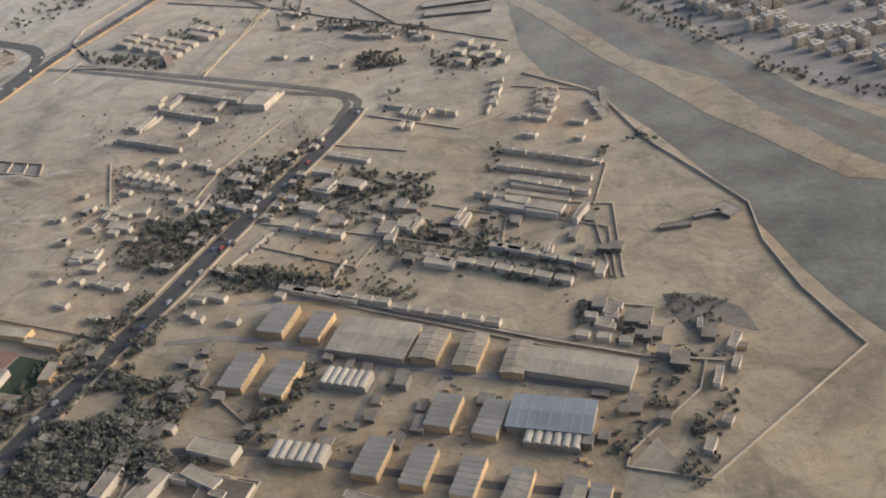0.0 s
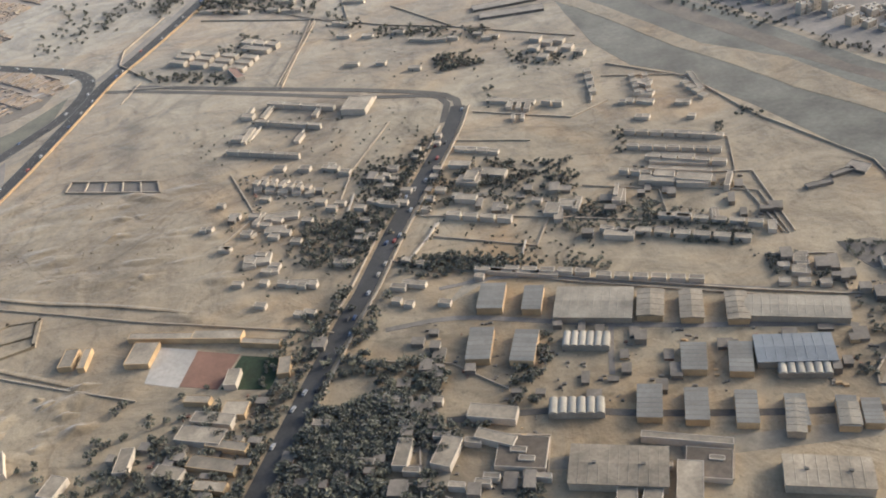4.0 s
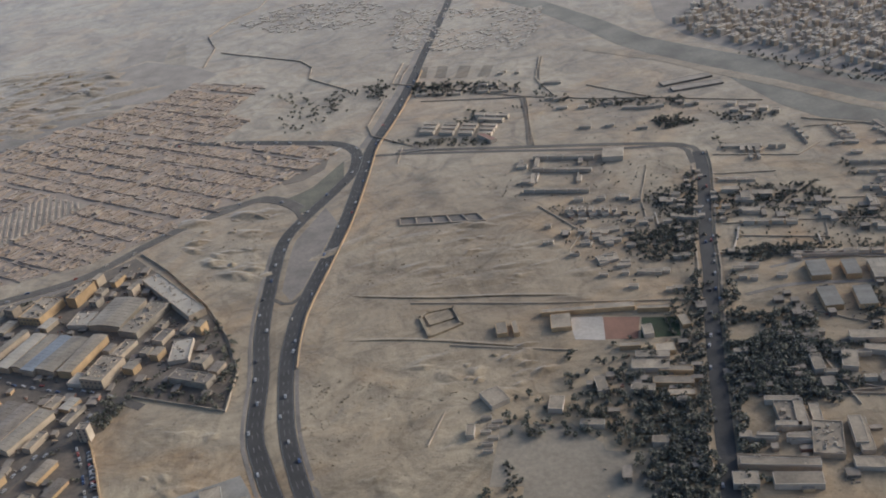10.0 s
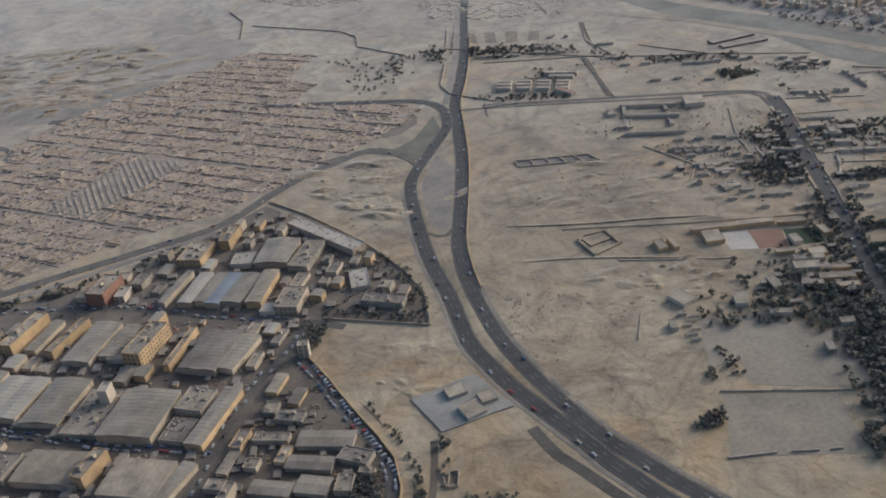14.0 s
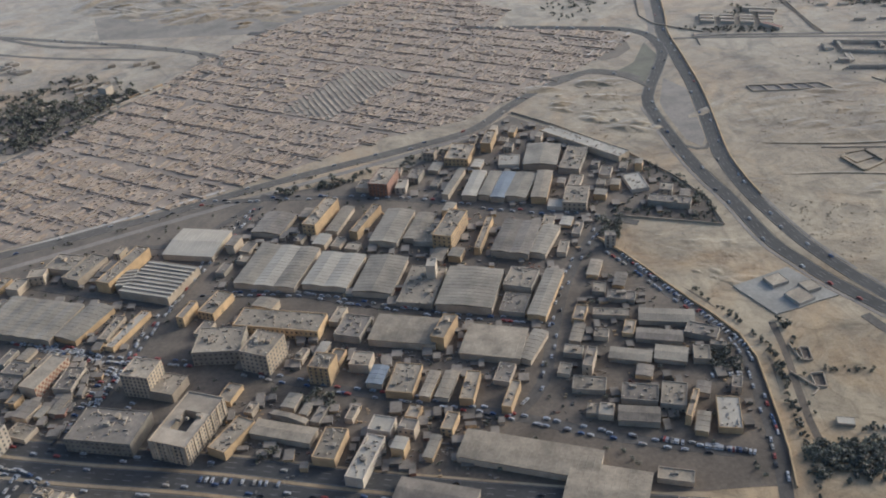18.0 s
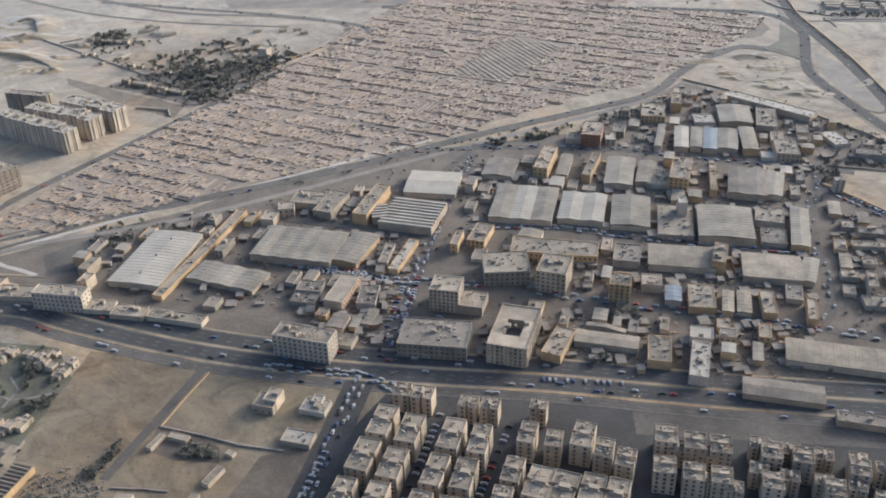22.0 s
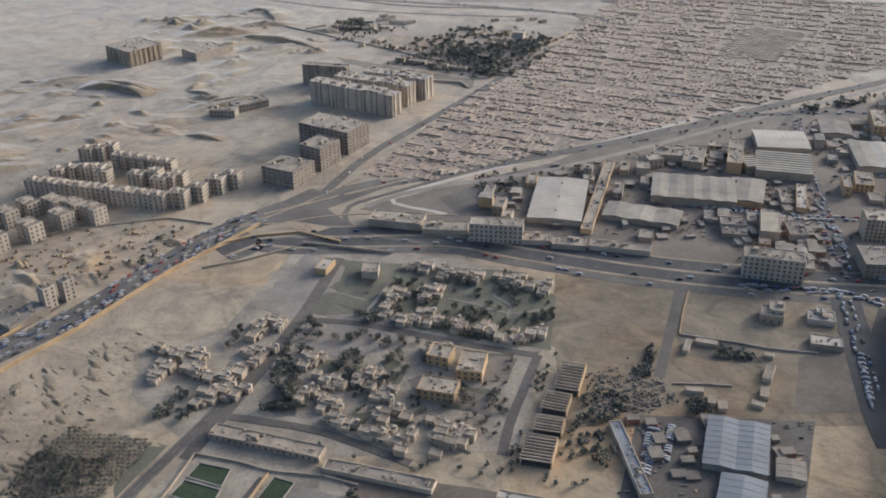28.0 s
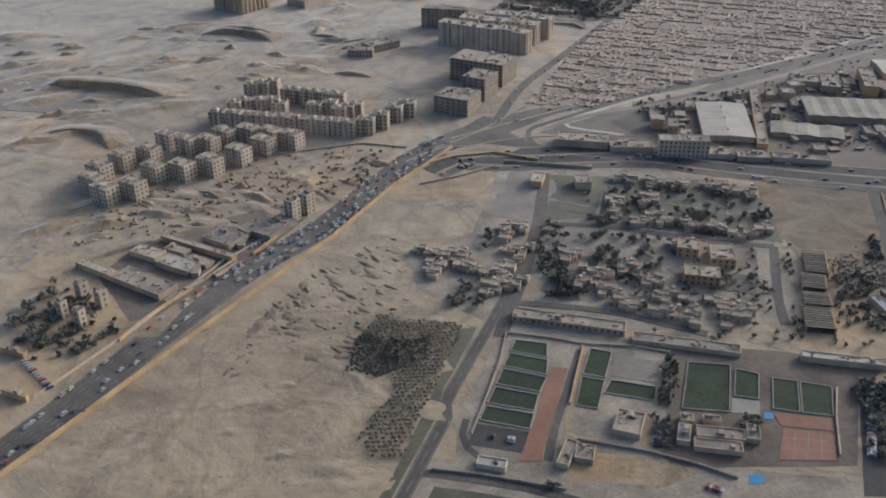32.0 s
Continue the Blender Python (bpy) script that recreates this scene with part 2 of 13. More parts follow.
CARP = [material(nm, c, 0.35, 0.5, 2.0, 0.1, 0.05, 0.0, each=0.2) for nm, c in (
    ("white_car_paint", (0.47, 0.455, 0.425)), ("silver_car_paint", (0.38, 0.38, 0.38)), ("black_car_paint", (0.03, 0.03, 0.035)),
    ("red_car_paint", (0.33, 0.05, 0.035)), ("beige_car_paint", (0.45, 0.40, 0.32)), ("blue_car_paint", (0.06, 0.10, 0.2)))]


# ---------------------------------------------------------------- what stands where
TAKEN = set()      # 1.5 m squares of the plan that roads and buildings cover
CELL = 1.5


def take(x, y, w, d, rot):
    c, s = math.cos(radians(rot)), math.sin(radians(rot))
    nu, nv = max(1, int(w / 1.2)), max(1, int(d / 1.2))
    for i in range(nu + 1):
        for j in range(nv + 1):
            u, v = (i / nu - 0.5) * w, (j / nv - 0.5) * d
            TAKEN.add((int((x + u * c - v * s) // CELL), int((y + u * s + v * c) // CELL)))


def is_free(p):
    return (int(p[0] // CELL), int(p[1] // CELL)) not in TAKEN


# ---------------------------------------------------------------- mesh tools
class Mesh:
    """Gathers boxes and polygons, then becomes one mesh."""

    def __init__(self):
        self.v, self.f, self.k = [], [], []

    def poly(self, pts, k=0):
        s = len(self.v)
        self.v += [tuple(p) for p in pts]
        self.f.append(tuple(range(s, s + len(pts))))
        self.k.append(k)

    def box(self, x, y, z, w, d, h, rot=0.0, k=0, taper=1.0, top=None):
        """A box on z, centred on x, y; its top may taper, and may have a material of its own."""
        c, s = math.cos(rot), math.sin(rot)
        a = len(self.v)
        for zz, f in ((z, 1.0), (z + h, taper)):
            for px, py in ((-1, -1), (1, -1), (1, 1), (-1, 1)):
                u, v = px * w / 2 * f, py * d / 2 * f
                self.v.append((x + u * c - v * s, y + u * s + v * c, zz))
        self.f += [(a, a + 1, a + 5, a + 4), (a + 1, a + 2, a + 6, a + 5), (a + 2, a + 3, a + 7, a + 6), (a + 3, a, a + 4, a + 7), (a + 4, a + 5, a + 6, a + 7), (a + 3, a + 2, a + 1, a)]
        self.k += [k] * 4 + [k if top is None else top] + [k]

    def ring(self, w, d, z, h, t, k=0, x=0.0, y=0.0):
        """Four walls round a rectangle, t thick."""
        self.box(x, y - d / 2 + t / 2, z, w, t, h, 0, k)
        self.box(x, y + d / 2 - t / 2, z, w, t, h, 0, k)
        self.box(x - w / 2 + t / 2, y, z, t, d - 2 * t, h, 0, k)
        self.box(x + w / 2 - t / 2, y, z, t, d - 2 * t, h, 0, k)

    def tub(self, w, d, h, rim, t, deck=0, x=0.0, y=0.0):
        """Walls with a parapet round a sunk roof deck, as one closed shape."""
        a = len(self.v)
        for u, v, z in ((w, d, -0.3), (w, d, h + rim), (w - 2 * t, d - 2 * t, h + rim), (w - 2 * t, d - 2 * t, h)):
            self.v += [(x - u / 2, y - v / 2, z), (x + u / 2, y - v / 2, z), (x + u / 2, y + v / 2, z), (x - u / 2, y + v / 2, z)]
        for r in (0, 4, 8):
            for q in range(4):
                p = (q + 1) % 4
                self.f.append((a + r + q, a + r + p, a + r + 4 + p, a + r + 4 + q))
        self.f += [(a + 12, a + 13, a + 14, a + 15), (a + 3, a + 2, a + 1, a)]
        self.k += [0] * 12 + [deck, 0]

    def data(self, name, *mats, weld=False):
        me = bpy.data.meshes.new(name)
        if weld:
            seen, ids = {}, []
            for p in self.v:
                ids.append(seen.setdefault(tuple(round(c, 4) for c in p), len(seen)))
            self.v = list(seen)
            self.f = [tuple(dict.fromkeys(ids[i] for i in f)) for f in self.f]
            self.f = [f for f in self.f if len(f) > 2]
        me.from_pydata(self.v, [], self.f)
        for m in mats:
            me.materials.append(m)
        if len(mats) > 1:
            me.polygons.foreach_set("material_index", self.k)
        me.update()
        return me


def part(name, me, parent, m=None, label=""):
    ob = new(name, me)
    ob.parent = parent
    if m is not None:
        ob.matrix_basis = m
    if label:
        ob["label"] = label
    return ob


def thing(name, x, y, rot, label, category, group="", z=0.0):
    ob = new(name)
    ob.matrix_basis = pose(x, y, z, 0, 0, rot)
    ob.empty_display_size = 0.5
    return tagged(ob, label, category, group)


def structure(name, mesh, label, *mats):
    return tagged(new(name, mesh.data(name, *mats)), label, name.split("_")[0], "", "structure")


def sheet(name, pts, mat, label, z=0.06, kind="structure"):
    """A level patch of ground, with an uneven, slightly wandering edge."""
    out, n = [], len(pts)
    for i in range(n):
        a, b = Vector(pts[i]), Vector(pts[(i + 1) % n])
        steps = max(1, min(12, int((b - a).length / 8)))
        for q in range(steps):
            p = a.lerp(b, q / steps)
            if q:
                p += Vector((noise.noise((p.x * 0.2, p.y * 0.2, 3.0)), noise.noise((p.x * 0.2, p.y * 0.2, 9.0)))) * 0.7
            out.append((p.x, p.y))
    me = Mesh()
    me.poly([(x, y, z) for x, y in out])
    for i in range(len(out)):
        (x1, y1), (x2, y2) = out[i], out[(i + 1) % len(out)]
        me.poly([(x1, y1, z), (x1, y1, -0.3), (x2, y2, -0.3), (x2, y2, z)])
    ob = new(name, me.data(name, mat))
    return tagged(ob, label, name.replace("_", " "), "", kind)


def smooth_line(pts, step=6.0):
    """A round curve through the points."""
    P = [Vector(p) for p in pts]
    P = [P[0] * 2 - P[1]] + P + [P[-1] * 2 - P[-2]]
    out = []
    for i in range(1, len(P) - 2):
        n = max(1, int((P[i + 1] - P[i]).length / step))
        for q in range(n):
            t = q / n
            out.append(0.5 * (2 * P[i] + (P[i + 1] - P[i - 1]) * t + (2 * P[i - 1] - 5 * P[i] + 4 * P[i + 1] - P[i + 2]) * t * t + (3 * P[i] - P[i - 1] - 3 * P[i + 1] + P[i + 2]) * t ** 3))
    return out + [P[-2]]


def normals(line):
    out = []
    for i in range(len(line)):
        d = line[min(i + 1, len(line) - 1)] - line[max(i - 1, 0)]
        d.normalize()
        out.append(Vector((-d.y, d.x)))
    return out


def ribbon(name, pts, width, mat, label, z=0.09, lanes=0, off=0.0, curve=True, rise=0.0):
    """A road: a strip along the points, with painted lane dashes where lanes > 1."""
    line = smooth_line(pts) if curve else [Vector(p) for p in pts]
    nn = normals(line)
    me = Mesh()
    lo, hi = off - width / 2, off + width / 2
    for a, b in zip(line, line[1:]):
        q = b - a
        take(*((a + b) / 2 + Vector((-q.y, q.x)).normalized() * off), q.length, width + 0.6, math.degrees(math.atan2(q.y, q.x)))
    for i in range(len(line) - 1):
        a, b, na, nb = line[i], line[i + 1], nn[i], nn[i + 1]
        q = [(*(a + na * lo), z), (*(b + nb * lo), z), (*(b + nb * hi), z), (*(a + na * hi), z)]
        me.poly(q)
        for s in (0, 2):
            p1, p2 = q[s], q[s + 1]
            me.poly([p1, (p1[0], p1[1], -0.3), (p2[0], p2[1], -0.3), p2])
    ob = tagged(new(name, me.data(name, mat)), label, "road", "", "structure")
    if lanes > 1:
        pm = Mesh()
        for k in range(0, lanes + 1):
            o = lo + 0.35 + (width - 0.7) * k / lanes
            for i in range(0, len(line) - 1):
                a, b = line[i], line[i + 1]
                if 0 < k < lanes:
                    b = a.lerp(b, 0.4)
                na = nn[i]
                pm.poly([(*(a + na * (o - 0.07)), z + 0.012), (*(b + nn[i + 1] * (o - 0.07)), z + 0.012), (*(b + nn[i + 1] * (o + 0.07)), z + 0.012), (*(a + na * (o + 0.07)), z + 0.012)])
        tagged(part("lane_markings", pm.data("lane_markings", PAINT), ob), "", "", "", "stuff")
    return ob


def beside(pts, off, a=0.0, b=1.0):
    """The stretch from a to b of the round curve through the points, moved sideways."""
    line = smooth_line(pts)
    nn = normals(line)
    n = len(line)
    return [tuple(line[i] + nn[i] * off) for i in range(int(a * n), min(n, int(b * n) + 1), 2)]


def wall_line(name, pts, h, label, mat=None, t=0.28, curve=False, closed=False, coping=True):
    """A boundary wall along the points, with a coping."""
    line = smooth_line(pts, 9.0) if curve else [Vector(p) for p in pts]
    if closed:
        line.append(line[0])
    me, cp = Mesh(), Mesh()
    for a, b in zip(line, line[1:]):
        d = b - a
        m = (a + b) / 2
        me.box(m.x, m.y, -0.2, d.length + t * 0.9, t, h + 0.2, math.atan2(d.y, d.x))
        cp.box(m.x, m.y, h, d.length + t, t + 0.1, 0.08, math.atan2(d.y, d.x))
    ob = tagged(new(name, me.data(name, mat or WALLC)), label, "wall", "boundary walls")
    if coping:
        part("coping", cp.data("coping", mat or WALLC), ob)
    return ob


# ---------------------------------------------------------------- buildings
def flat_mesh(w, d, h, parapet, t=0.25):
    me = Mesh()
    if parapet:
        me.tub(w, d, h, parapet, t)
    else:
        me.box(0, 0, -0.3, w, d, h + 0.3)
    return me


def slab(w, d, z, th=0.06):
    me = Mesh()
    me.box(0, 0, z, w, d, th)
    return me


def window_mesh():
    me = Mesh()
    me.box(0, 0.0, 0, 0.80, 0.06, 0.86, k=0)
    me.box(0, -0.03, -0.07, 0.94, 0.14, 0.07, k=1)
    me.box(0, -0.03, 0.86, 0.88, 0.10, 0.05, k=1)
    return me.data("window", GLASSD, WALLG)


def balcony_mesh():
    me = Mesh()
    me.box(0, -0.30, -0.10, 1.5, 0.60, 0.10)
    me.box(0, -0.57, 0.0, 1.5, 0.06, 0.42)
    me.box(-0.72, -0.30, 0.0, 0.06, 0.5, 0.42)
    me.box(0.72, -0.30, 0.0, 0.06, 0.5, 0.42)
    return me.data("balcony", WALLC)


def tank_mesh():
    bm = bmesh.new()
    bmesh.ops.create_cone(bm, cap_ends=True, segments=10, radius1=0.42, radius2=0.42, depth=0.75, matrix=Matrix.Translation((0, 0, 0.62)))
    for sx_, sy_ in ((-1, -1), (1, -1), (1, 1), (-1, 1)):
        bmesh.ops.create_cube(bm, size=1, matrix=Matrix.Translation((sx_ * 0.28, sy_ * 0.28, 0.12)) @ Matrix.Diagonal((0.07, 0.07, 0.26, 1)))
    me = bpy.data.meshes.new("water_tank")
    bm.to_mesh(me)
    bm.free()
    me.materials.append(ROOFW)
    return me


WINDOW, BALCONY, TANK = window_mesh(), balcony_mesh(), tank_mesh()
STOREY = 1.55


def add_windows(b, w, d, h, sides, gap=1.9, balconies=False, start=0.55, notch=False):
    """Rows of windows on the named sides, each one a part."""
    floors = max(1, int(h / STOREY))
    far, joined = sides.startswith("-"), Mesh()
    for side in sides.strip("-"):
        span, half, turn = {"f": (w, d / 2, 0), "b": (w, d / 2, 180), "r": (d, w / 2, 90), "l": (d, w / 2, -90)}[side]
        n = max(1, int(span / gap))
        for k in range(n):
            u = (k + 0.5) * span / n - span / 2
            if notch and span == max(w, d) and abs(u) < span * 0.06 + 0.45:
                continue
            for f in range(floors):
                z = f * h / floors + start
                m = pose(0, 0, 0, 0, 0, turn) @ pose(u, -half - 0.01, z)
                if far:
                    s_ = len(joined.v)
                    joined.v += [tuple(m @ v_.co) for v_ in WINDOW.vertices]
                    joined.f += [tuple(s_ + i for i in p_.vertices) for p_ in WINDOW.polygons]
                    joined.k += [p_.material_index for p_ in WINDOW.polygons]
                    continue
                part("window", WINDOW, b, m)
                if balconies and k % 3 == 1 and f:
                    part("balcony", BALCONY, b, m @ pose(0, 0, -0.25))
    if far:
        tagged(part("glazing", joined.data("glazing", GLASSD, WALLG), b), "", "", "", "stuff")


def roof_clutter(b, w, d, z, n, rnd):
    """Stair heads, water tanks and junk on a flat roof."""
    for k in range(n):
        x, y = rnd.uniform(-0.38, 0.38) * w, rnd.uniform(-0.38, 0.38) * d
        r = rnd.random()
        if r < 0.45:
            me = Mesh()
            a, c = rnd.uniform(0.9, 1.8), rnd.uniform(0.9, 2.0)
            me.box(0, 0, 0, a, c, rnd.uniform(0.7, 1.3))
            me.box(0, 0, 1.3, a + 0.15, c + 0.15, 0.08) if r < 0.2 else None
            part("stair_head", me.data("stair_head", WALLC if r < 0.2 else WALLG), b, pose(x, y, z, 0, 0, rnd.choice((0, 90))))
        elif r < 0.75:
            part("water_tank", TANK, b, pose(x, y, z))
        else:
            me = Mesh()
            for q in range(3):
                me.box(rnd.uniform(-0.6, 0.6), rnd.uniform(-0.6, 0.6), 0, rnd.uniform(0.3, 0.9), rnd.uniform(0.3, 0.9), rnd.uniform(0.15, 0.5), rnd.random())
            part("roof_junk", me.data("roof_junk", METALD), b, pose(x, y, z))


def fittings(b, w, d, z, n, rnd, shift=(0.0, 0.0)):
    """Small coolers, pipes, low partitions and stacks scattered over a roof."""
    me = Mesh()
    for _ in range(n):
        u, v, r = rnd.uniform(-0.5, 0.5) * w + shift[0], rnd.uniform(-0.5, 0.5) * d + shift[1], rnd.random()
        if r < 0.3:
            me.box(u, v, z, rnd.uniform(0.8, 2.2), 0.14, rnd.uniform(0.25, 0.5), rnd.choice((0, 1.5708)), rnd.randrange(3))
        else:
            me.box(u, v, z, rnd.uniform(0.25, 0.75), rnd.uniform(0.25, 0.75), rnd.uniform(0.2, 0.6), rnd.choice((0, 0.4, 1.57)), rnd.randrange(3))
    tagged(part("roof_clutter", me.data("roof_clutter", WALLC, ROOFD, WALLW), b), "", "", "", "stuff")


def stairwell_block(b, w, d, h, wall, roof, rnd):
    """Two wings of flats on either side of a recessed stair core that rises above the roof."""
    along = w >= d
    L, W = max(w, d), min(w, d)
    turn = pose(0, 0, 0, 0, 0, 0 if along else 90)
    for q in (-1, 1):
        hh = h + rnd.uniform(-0.15, 0.15)
        me = Mesh()
        me.tub(L * 0.44, W, hh, 0.32, 0.16, 1)
        part("wing", me.data("wing", wall, roof), b, turn @ pose(q * L * 0.28, 0, 0))
    me = Mesh()
    me.box(0, 0, -0.3, L * 0.12, W * 0.66, h + 0.25)
    me.box(0, -W * 0.06, h - 0.05, L * 0.115, W * 0.4, 1.15)
    me.box(0, -W * 0.06, h + 1.1, L * 0.14, W * 0.45, 0.08)
    part("stair_core", me.data("stair_core", wall), b, turn)
    fittings(b, w * 0.8, d * 0.8, h + 0.02, 12, rnd)
    for q in (-1, 1):
        part("water_tank", TANK, b, turn @ pose(q * L * rnd.uniform(0.2, 0.4), rnd.uniform(-0.25, 0.25) * W, h + 0.1))


LABELS = {"sunlit_render": "cream plastered", "grey_render": "grey plastered", "ochre_render": "ochre yellow", "white_render": "white plastered", "red_brick": "bare red brick", "brown_brick": "unfinished brown brick"}
KINDS = ("with a dusty flat roof and parapet", "with rooftop clutter and a low parapet", "with a worn dusty flat roof")


def block(x, y, w, d, rot, h, wall=None, roof=None, wins="", junk=-1, name="building", group="", gap=1.9, balc=False, parapet=0.35, what="block"):
    """A flat-roofed building: walls with a parapet, roof deck, windows, roof things."""
    wall, roof = wall or WALLC, roof or ROOFC
    rnd = random.Random(int(x * 7 + y * 13))
    take(x, y, w, d, rot)
    lab = f"{LABELS[wall.name]} {what} {KINDS[rnd.randrange(3)]}"
    b = thing(name, x, y, rot, lab, "building", group)
    if name == "apartment_block":
        stairwell_block(b, w, d, h, wall, roof, rnd)
        if wins:
            add_windows(b, w, d, h, wins, gap, balc, notch=True)
        return b
    if wall is BRICKB:
        n = int(h / STOREY)
        ledge = Mesh()
        ledge.box(0, 0, 0, w + 0.7, d + 0.7, 0.2)
        shelf = ledge.data("floor_ledge", WALLG)
        for k in range(1, n):
            part("floor_ledge", shelf, b, pose(0, 0, k * h / n - 0.1))
    elif name == "apartment_slab":
        for span, half, turn in ((w, d / 2, 0), (d, w / 2, 90)):
            n = max(1, int(span / 3.4))
            bay = Mesh()
            bay.box(0, -0.2, -0.3, 1.5, 0.55, h + 0.75)
            shaped = bay.data("bay", wall)
            for k in range(n):
                part("bay", shaped, b, pose(0, 0, 0, 0, 0, turn) @ pose((k + 0.5) * span / n - span / 2, -half, 0.002))
    shell = part("wall", flat_mesh(w, d, h, parapet).data("wall", wall), b)
    part("roof", slab(w - 0.5, d - 0.5, h, 0.05).data("roof", roof), b)
    if junk < 0:
        junk = min(9, int(w * d / 45) + 1)
    roof_clutter(b, w - 1.2, d - 1.2, h + 0.05, junk, rnd)
    if w * d > 60:
        fittings(b, w - 1.4, d - 1.4, h + 0.05, min(40, int(w * d / 7)), rnd)
    if wins:
        add_windows(shell, w, d, h, wins, gap, balc)
    return b


def shed(x, y, w, d, rot, h, roof=None, wall=None, bays=1, along="d", pitch=0.12, vents=0, name="warehouse", group="warehouses", alt=None):
    """An industrial shed with one or more low gable roofs; the ridges run along d or w."""
    roof, wall = roof or ROOFS, wall or WALLC
    if along == "w":
        return shed(x, y, d, w, rot + 90, h, roof, wall, bays, "d", pitch, vents, name, group, alt)
    take(x, y, w, d, rot)
    nm = {"dusty_sheet_roof": "dust-grey", "blue_grey_sheet_roof": "blue-grey", "blue_sheet_roof": "faded blue", "pale_sheet_roof": "pale", "dusty_flat_roof": "sandy", "dark_dusty_roof": "dark dusty"}[roof.name]
    b = thing(name, x, y, rot, f"long low warehouse with {nm} {'ridged' if bays == 1 else 'multi-bay'} sheet roof", "warehouse", group)
    part("wall", flat_mesh(w, d, h, 0).data("wall", wall), b)
    bw = w / bays
    rise = bw * pitch * 0.45
    for k in range(bays):
        x0, x1 = -w / 2 + k * bw, -w / 2 + (k + 1) * bw
        xm = (x0 + x1) / 2
        me = Mesh()
        o = 0.25 if d > 8 else 0.1
        e0, e1 = (x0 - (o if k == 0 else 0)), (x1 + (o if k == bays - 1 else 0))
        D = d / 2 + o
        z0, z1, th = h + 0.03, h + 0.03 + rise, 0.1
        n = max(1, int(d / 2.2))
        ys = [-D]
        for q in range(1, n):
            c = -D + 2 * D * q / n
            ys += [c - 0.09, c, c + 0.09]
        ys.append(D)
        for q in range(len(ys) - 1):
            la, lc = (0.07 if q and q % 3 == 2 else 0.0), (0.07 if (q + 1) % 3 == 2 and q + 1 < len(ys) - 1 else 0.0)
            a, c = ys[q], ys[q + 1]
            for (u0, za), (u1, zb) in (((e0, z0), (xm, z1)), ((xm, z1), (e1, z0))):
                me.poly([(u0, a, za + th + la), (u1, a, zb + th + la), (u1, c, zb + th + lc), (u0, c, za + th + lc)])
        for s in (-D, D):
            me.poly([(e0, s, z0 - 0.1), (e1, s, z0 - 0.1), (e1, s, z0 + th), (xm, s, z1 + th), (e0, s, z0 + th)])
        for u in (e0, e1):
            me.poly([(u, -D, z0 - 0.1), (u, D, z0 - 0.1)] + [(u, y_, z0 + th + (0.07 if 0 < i < len(ys) - 1 and i % 3 == 2 else 0.0)) for i, y_ in reversed(list(enumerate(ys)))])
        part("roof", me.data("roof", (alt if alt and k % 2 else roof), weld=True), b)
        for q in range(vents):
            vm = Mesh()
            vm.box(0, 0, 0, 0.5, 0.9, 0.4)
            vm.box(0, 0, 0.4, 0.7, 1.1, 0.08)
            part("roof_vent", vm.data("roof_vent", METALD), b, pose(xm, -d / 2 + d * (q + 0.5) / vents, z1 + th - 0.05))
    return b


def vaults(x, y, w, d, rot, h, n=6, roof=None, group="vaulted sheds"):
    """A shed of n barrel vaults side by side along w, dark gutters between."""
    roof = roof or ROOFW
    take(x, y, w, d, rot)
    b = thing("vaulted_shed", x, y, rot, "shed with a row of pale barrel-vaulted roofs", "shed", group)
    part("wall", flat_mesh(w, d, h, 0).data("wall", WALLG), b)
    bw = w / n
    me = Mesh()
    S = 8
    r = bw * 0.46
    pts = [(-r * math.cos(math.pi * q / S), 0.62 * r * math.sin(math.pi * q / S)) for q in range(S + 1)]
    for q in range(S):
        (a, za), (c, zc) = pts[q], pts[q + 1]
        me.poly([(a, -d / 2 - 0.1, za), (c, -d / 2 - 0.1, zc), (c, d / 2 + 0.1, zc), (a, d / 2 + 0.1, za)])
    for s in (-d / 2 - 0.1, d / 2 + 0.1):
        me.poly([(p, s, q) for p, q in pts])
    v = me.data("vault", roof)
    for k in range(n):
        part("vault", v, b, pose(-w / 2 + (k + 0.5) * bw, 0, h))
    return b


def ribbed(x, y, w, d, rot, h, n=7, roof=None, group="ribbed sheds"):
    """A long shed whose roof is a row of tilted bays along d."""
    roof = roof or ROOFW
    take(x, y, w, d, rot)
    b = thing("ribbed_shed", x, y, rot, "long shed with a stepped pale roof and sunlit end walls", "shed", group)
    part("wall", flat_mesh(w, d, h, 0).data("wall", WALLO), b)
    # dark deck in the gaps paints the stripes that light on the bays lacks
    part("gutter_deck", slab(w - 0.1, d - 0.1, h, 0.05).data("gutter_deck", ROOFD), b)
    bd = d / n
    me = Mesh()
    a, c, z = -bd * 0.42, bd * 0.2, bd * 0.3
    me.poly([(-w / 2 - 0.1, a, 0.06), (w / 2 + 0.1, a, 0.06), (w / 2 + 0.1, c, z), (-w / 2 - 0.1, c, z)])
    me.poly([(-w / 2 - 0.1, c, z), (w / 2 + 0.1, c, z), (w / 2 + 0.1, c + 0.1, 0.06), (-w / 2 - 0.1, c + 0.1, 0.06)])
    for s in (-w / 2 - 0.1, w / 2 + 0.1):
        me.poly([(s, a, 0.06), (s, c, z), (s, c + 0.1, 0.06)])
    v = me.data("roof_bay", roof)
    for k in range(n):
        part("roof_bay", v, b, pose(0, -d / 2 + (k + 0.5) * bd, h))
    return b


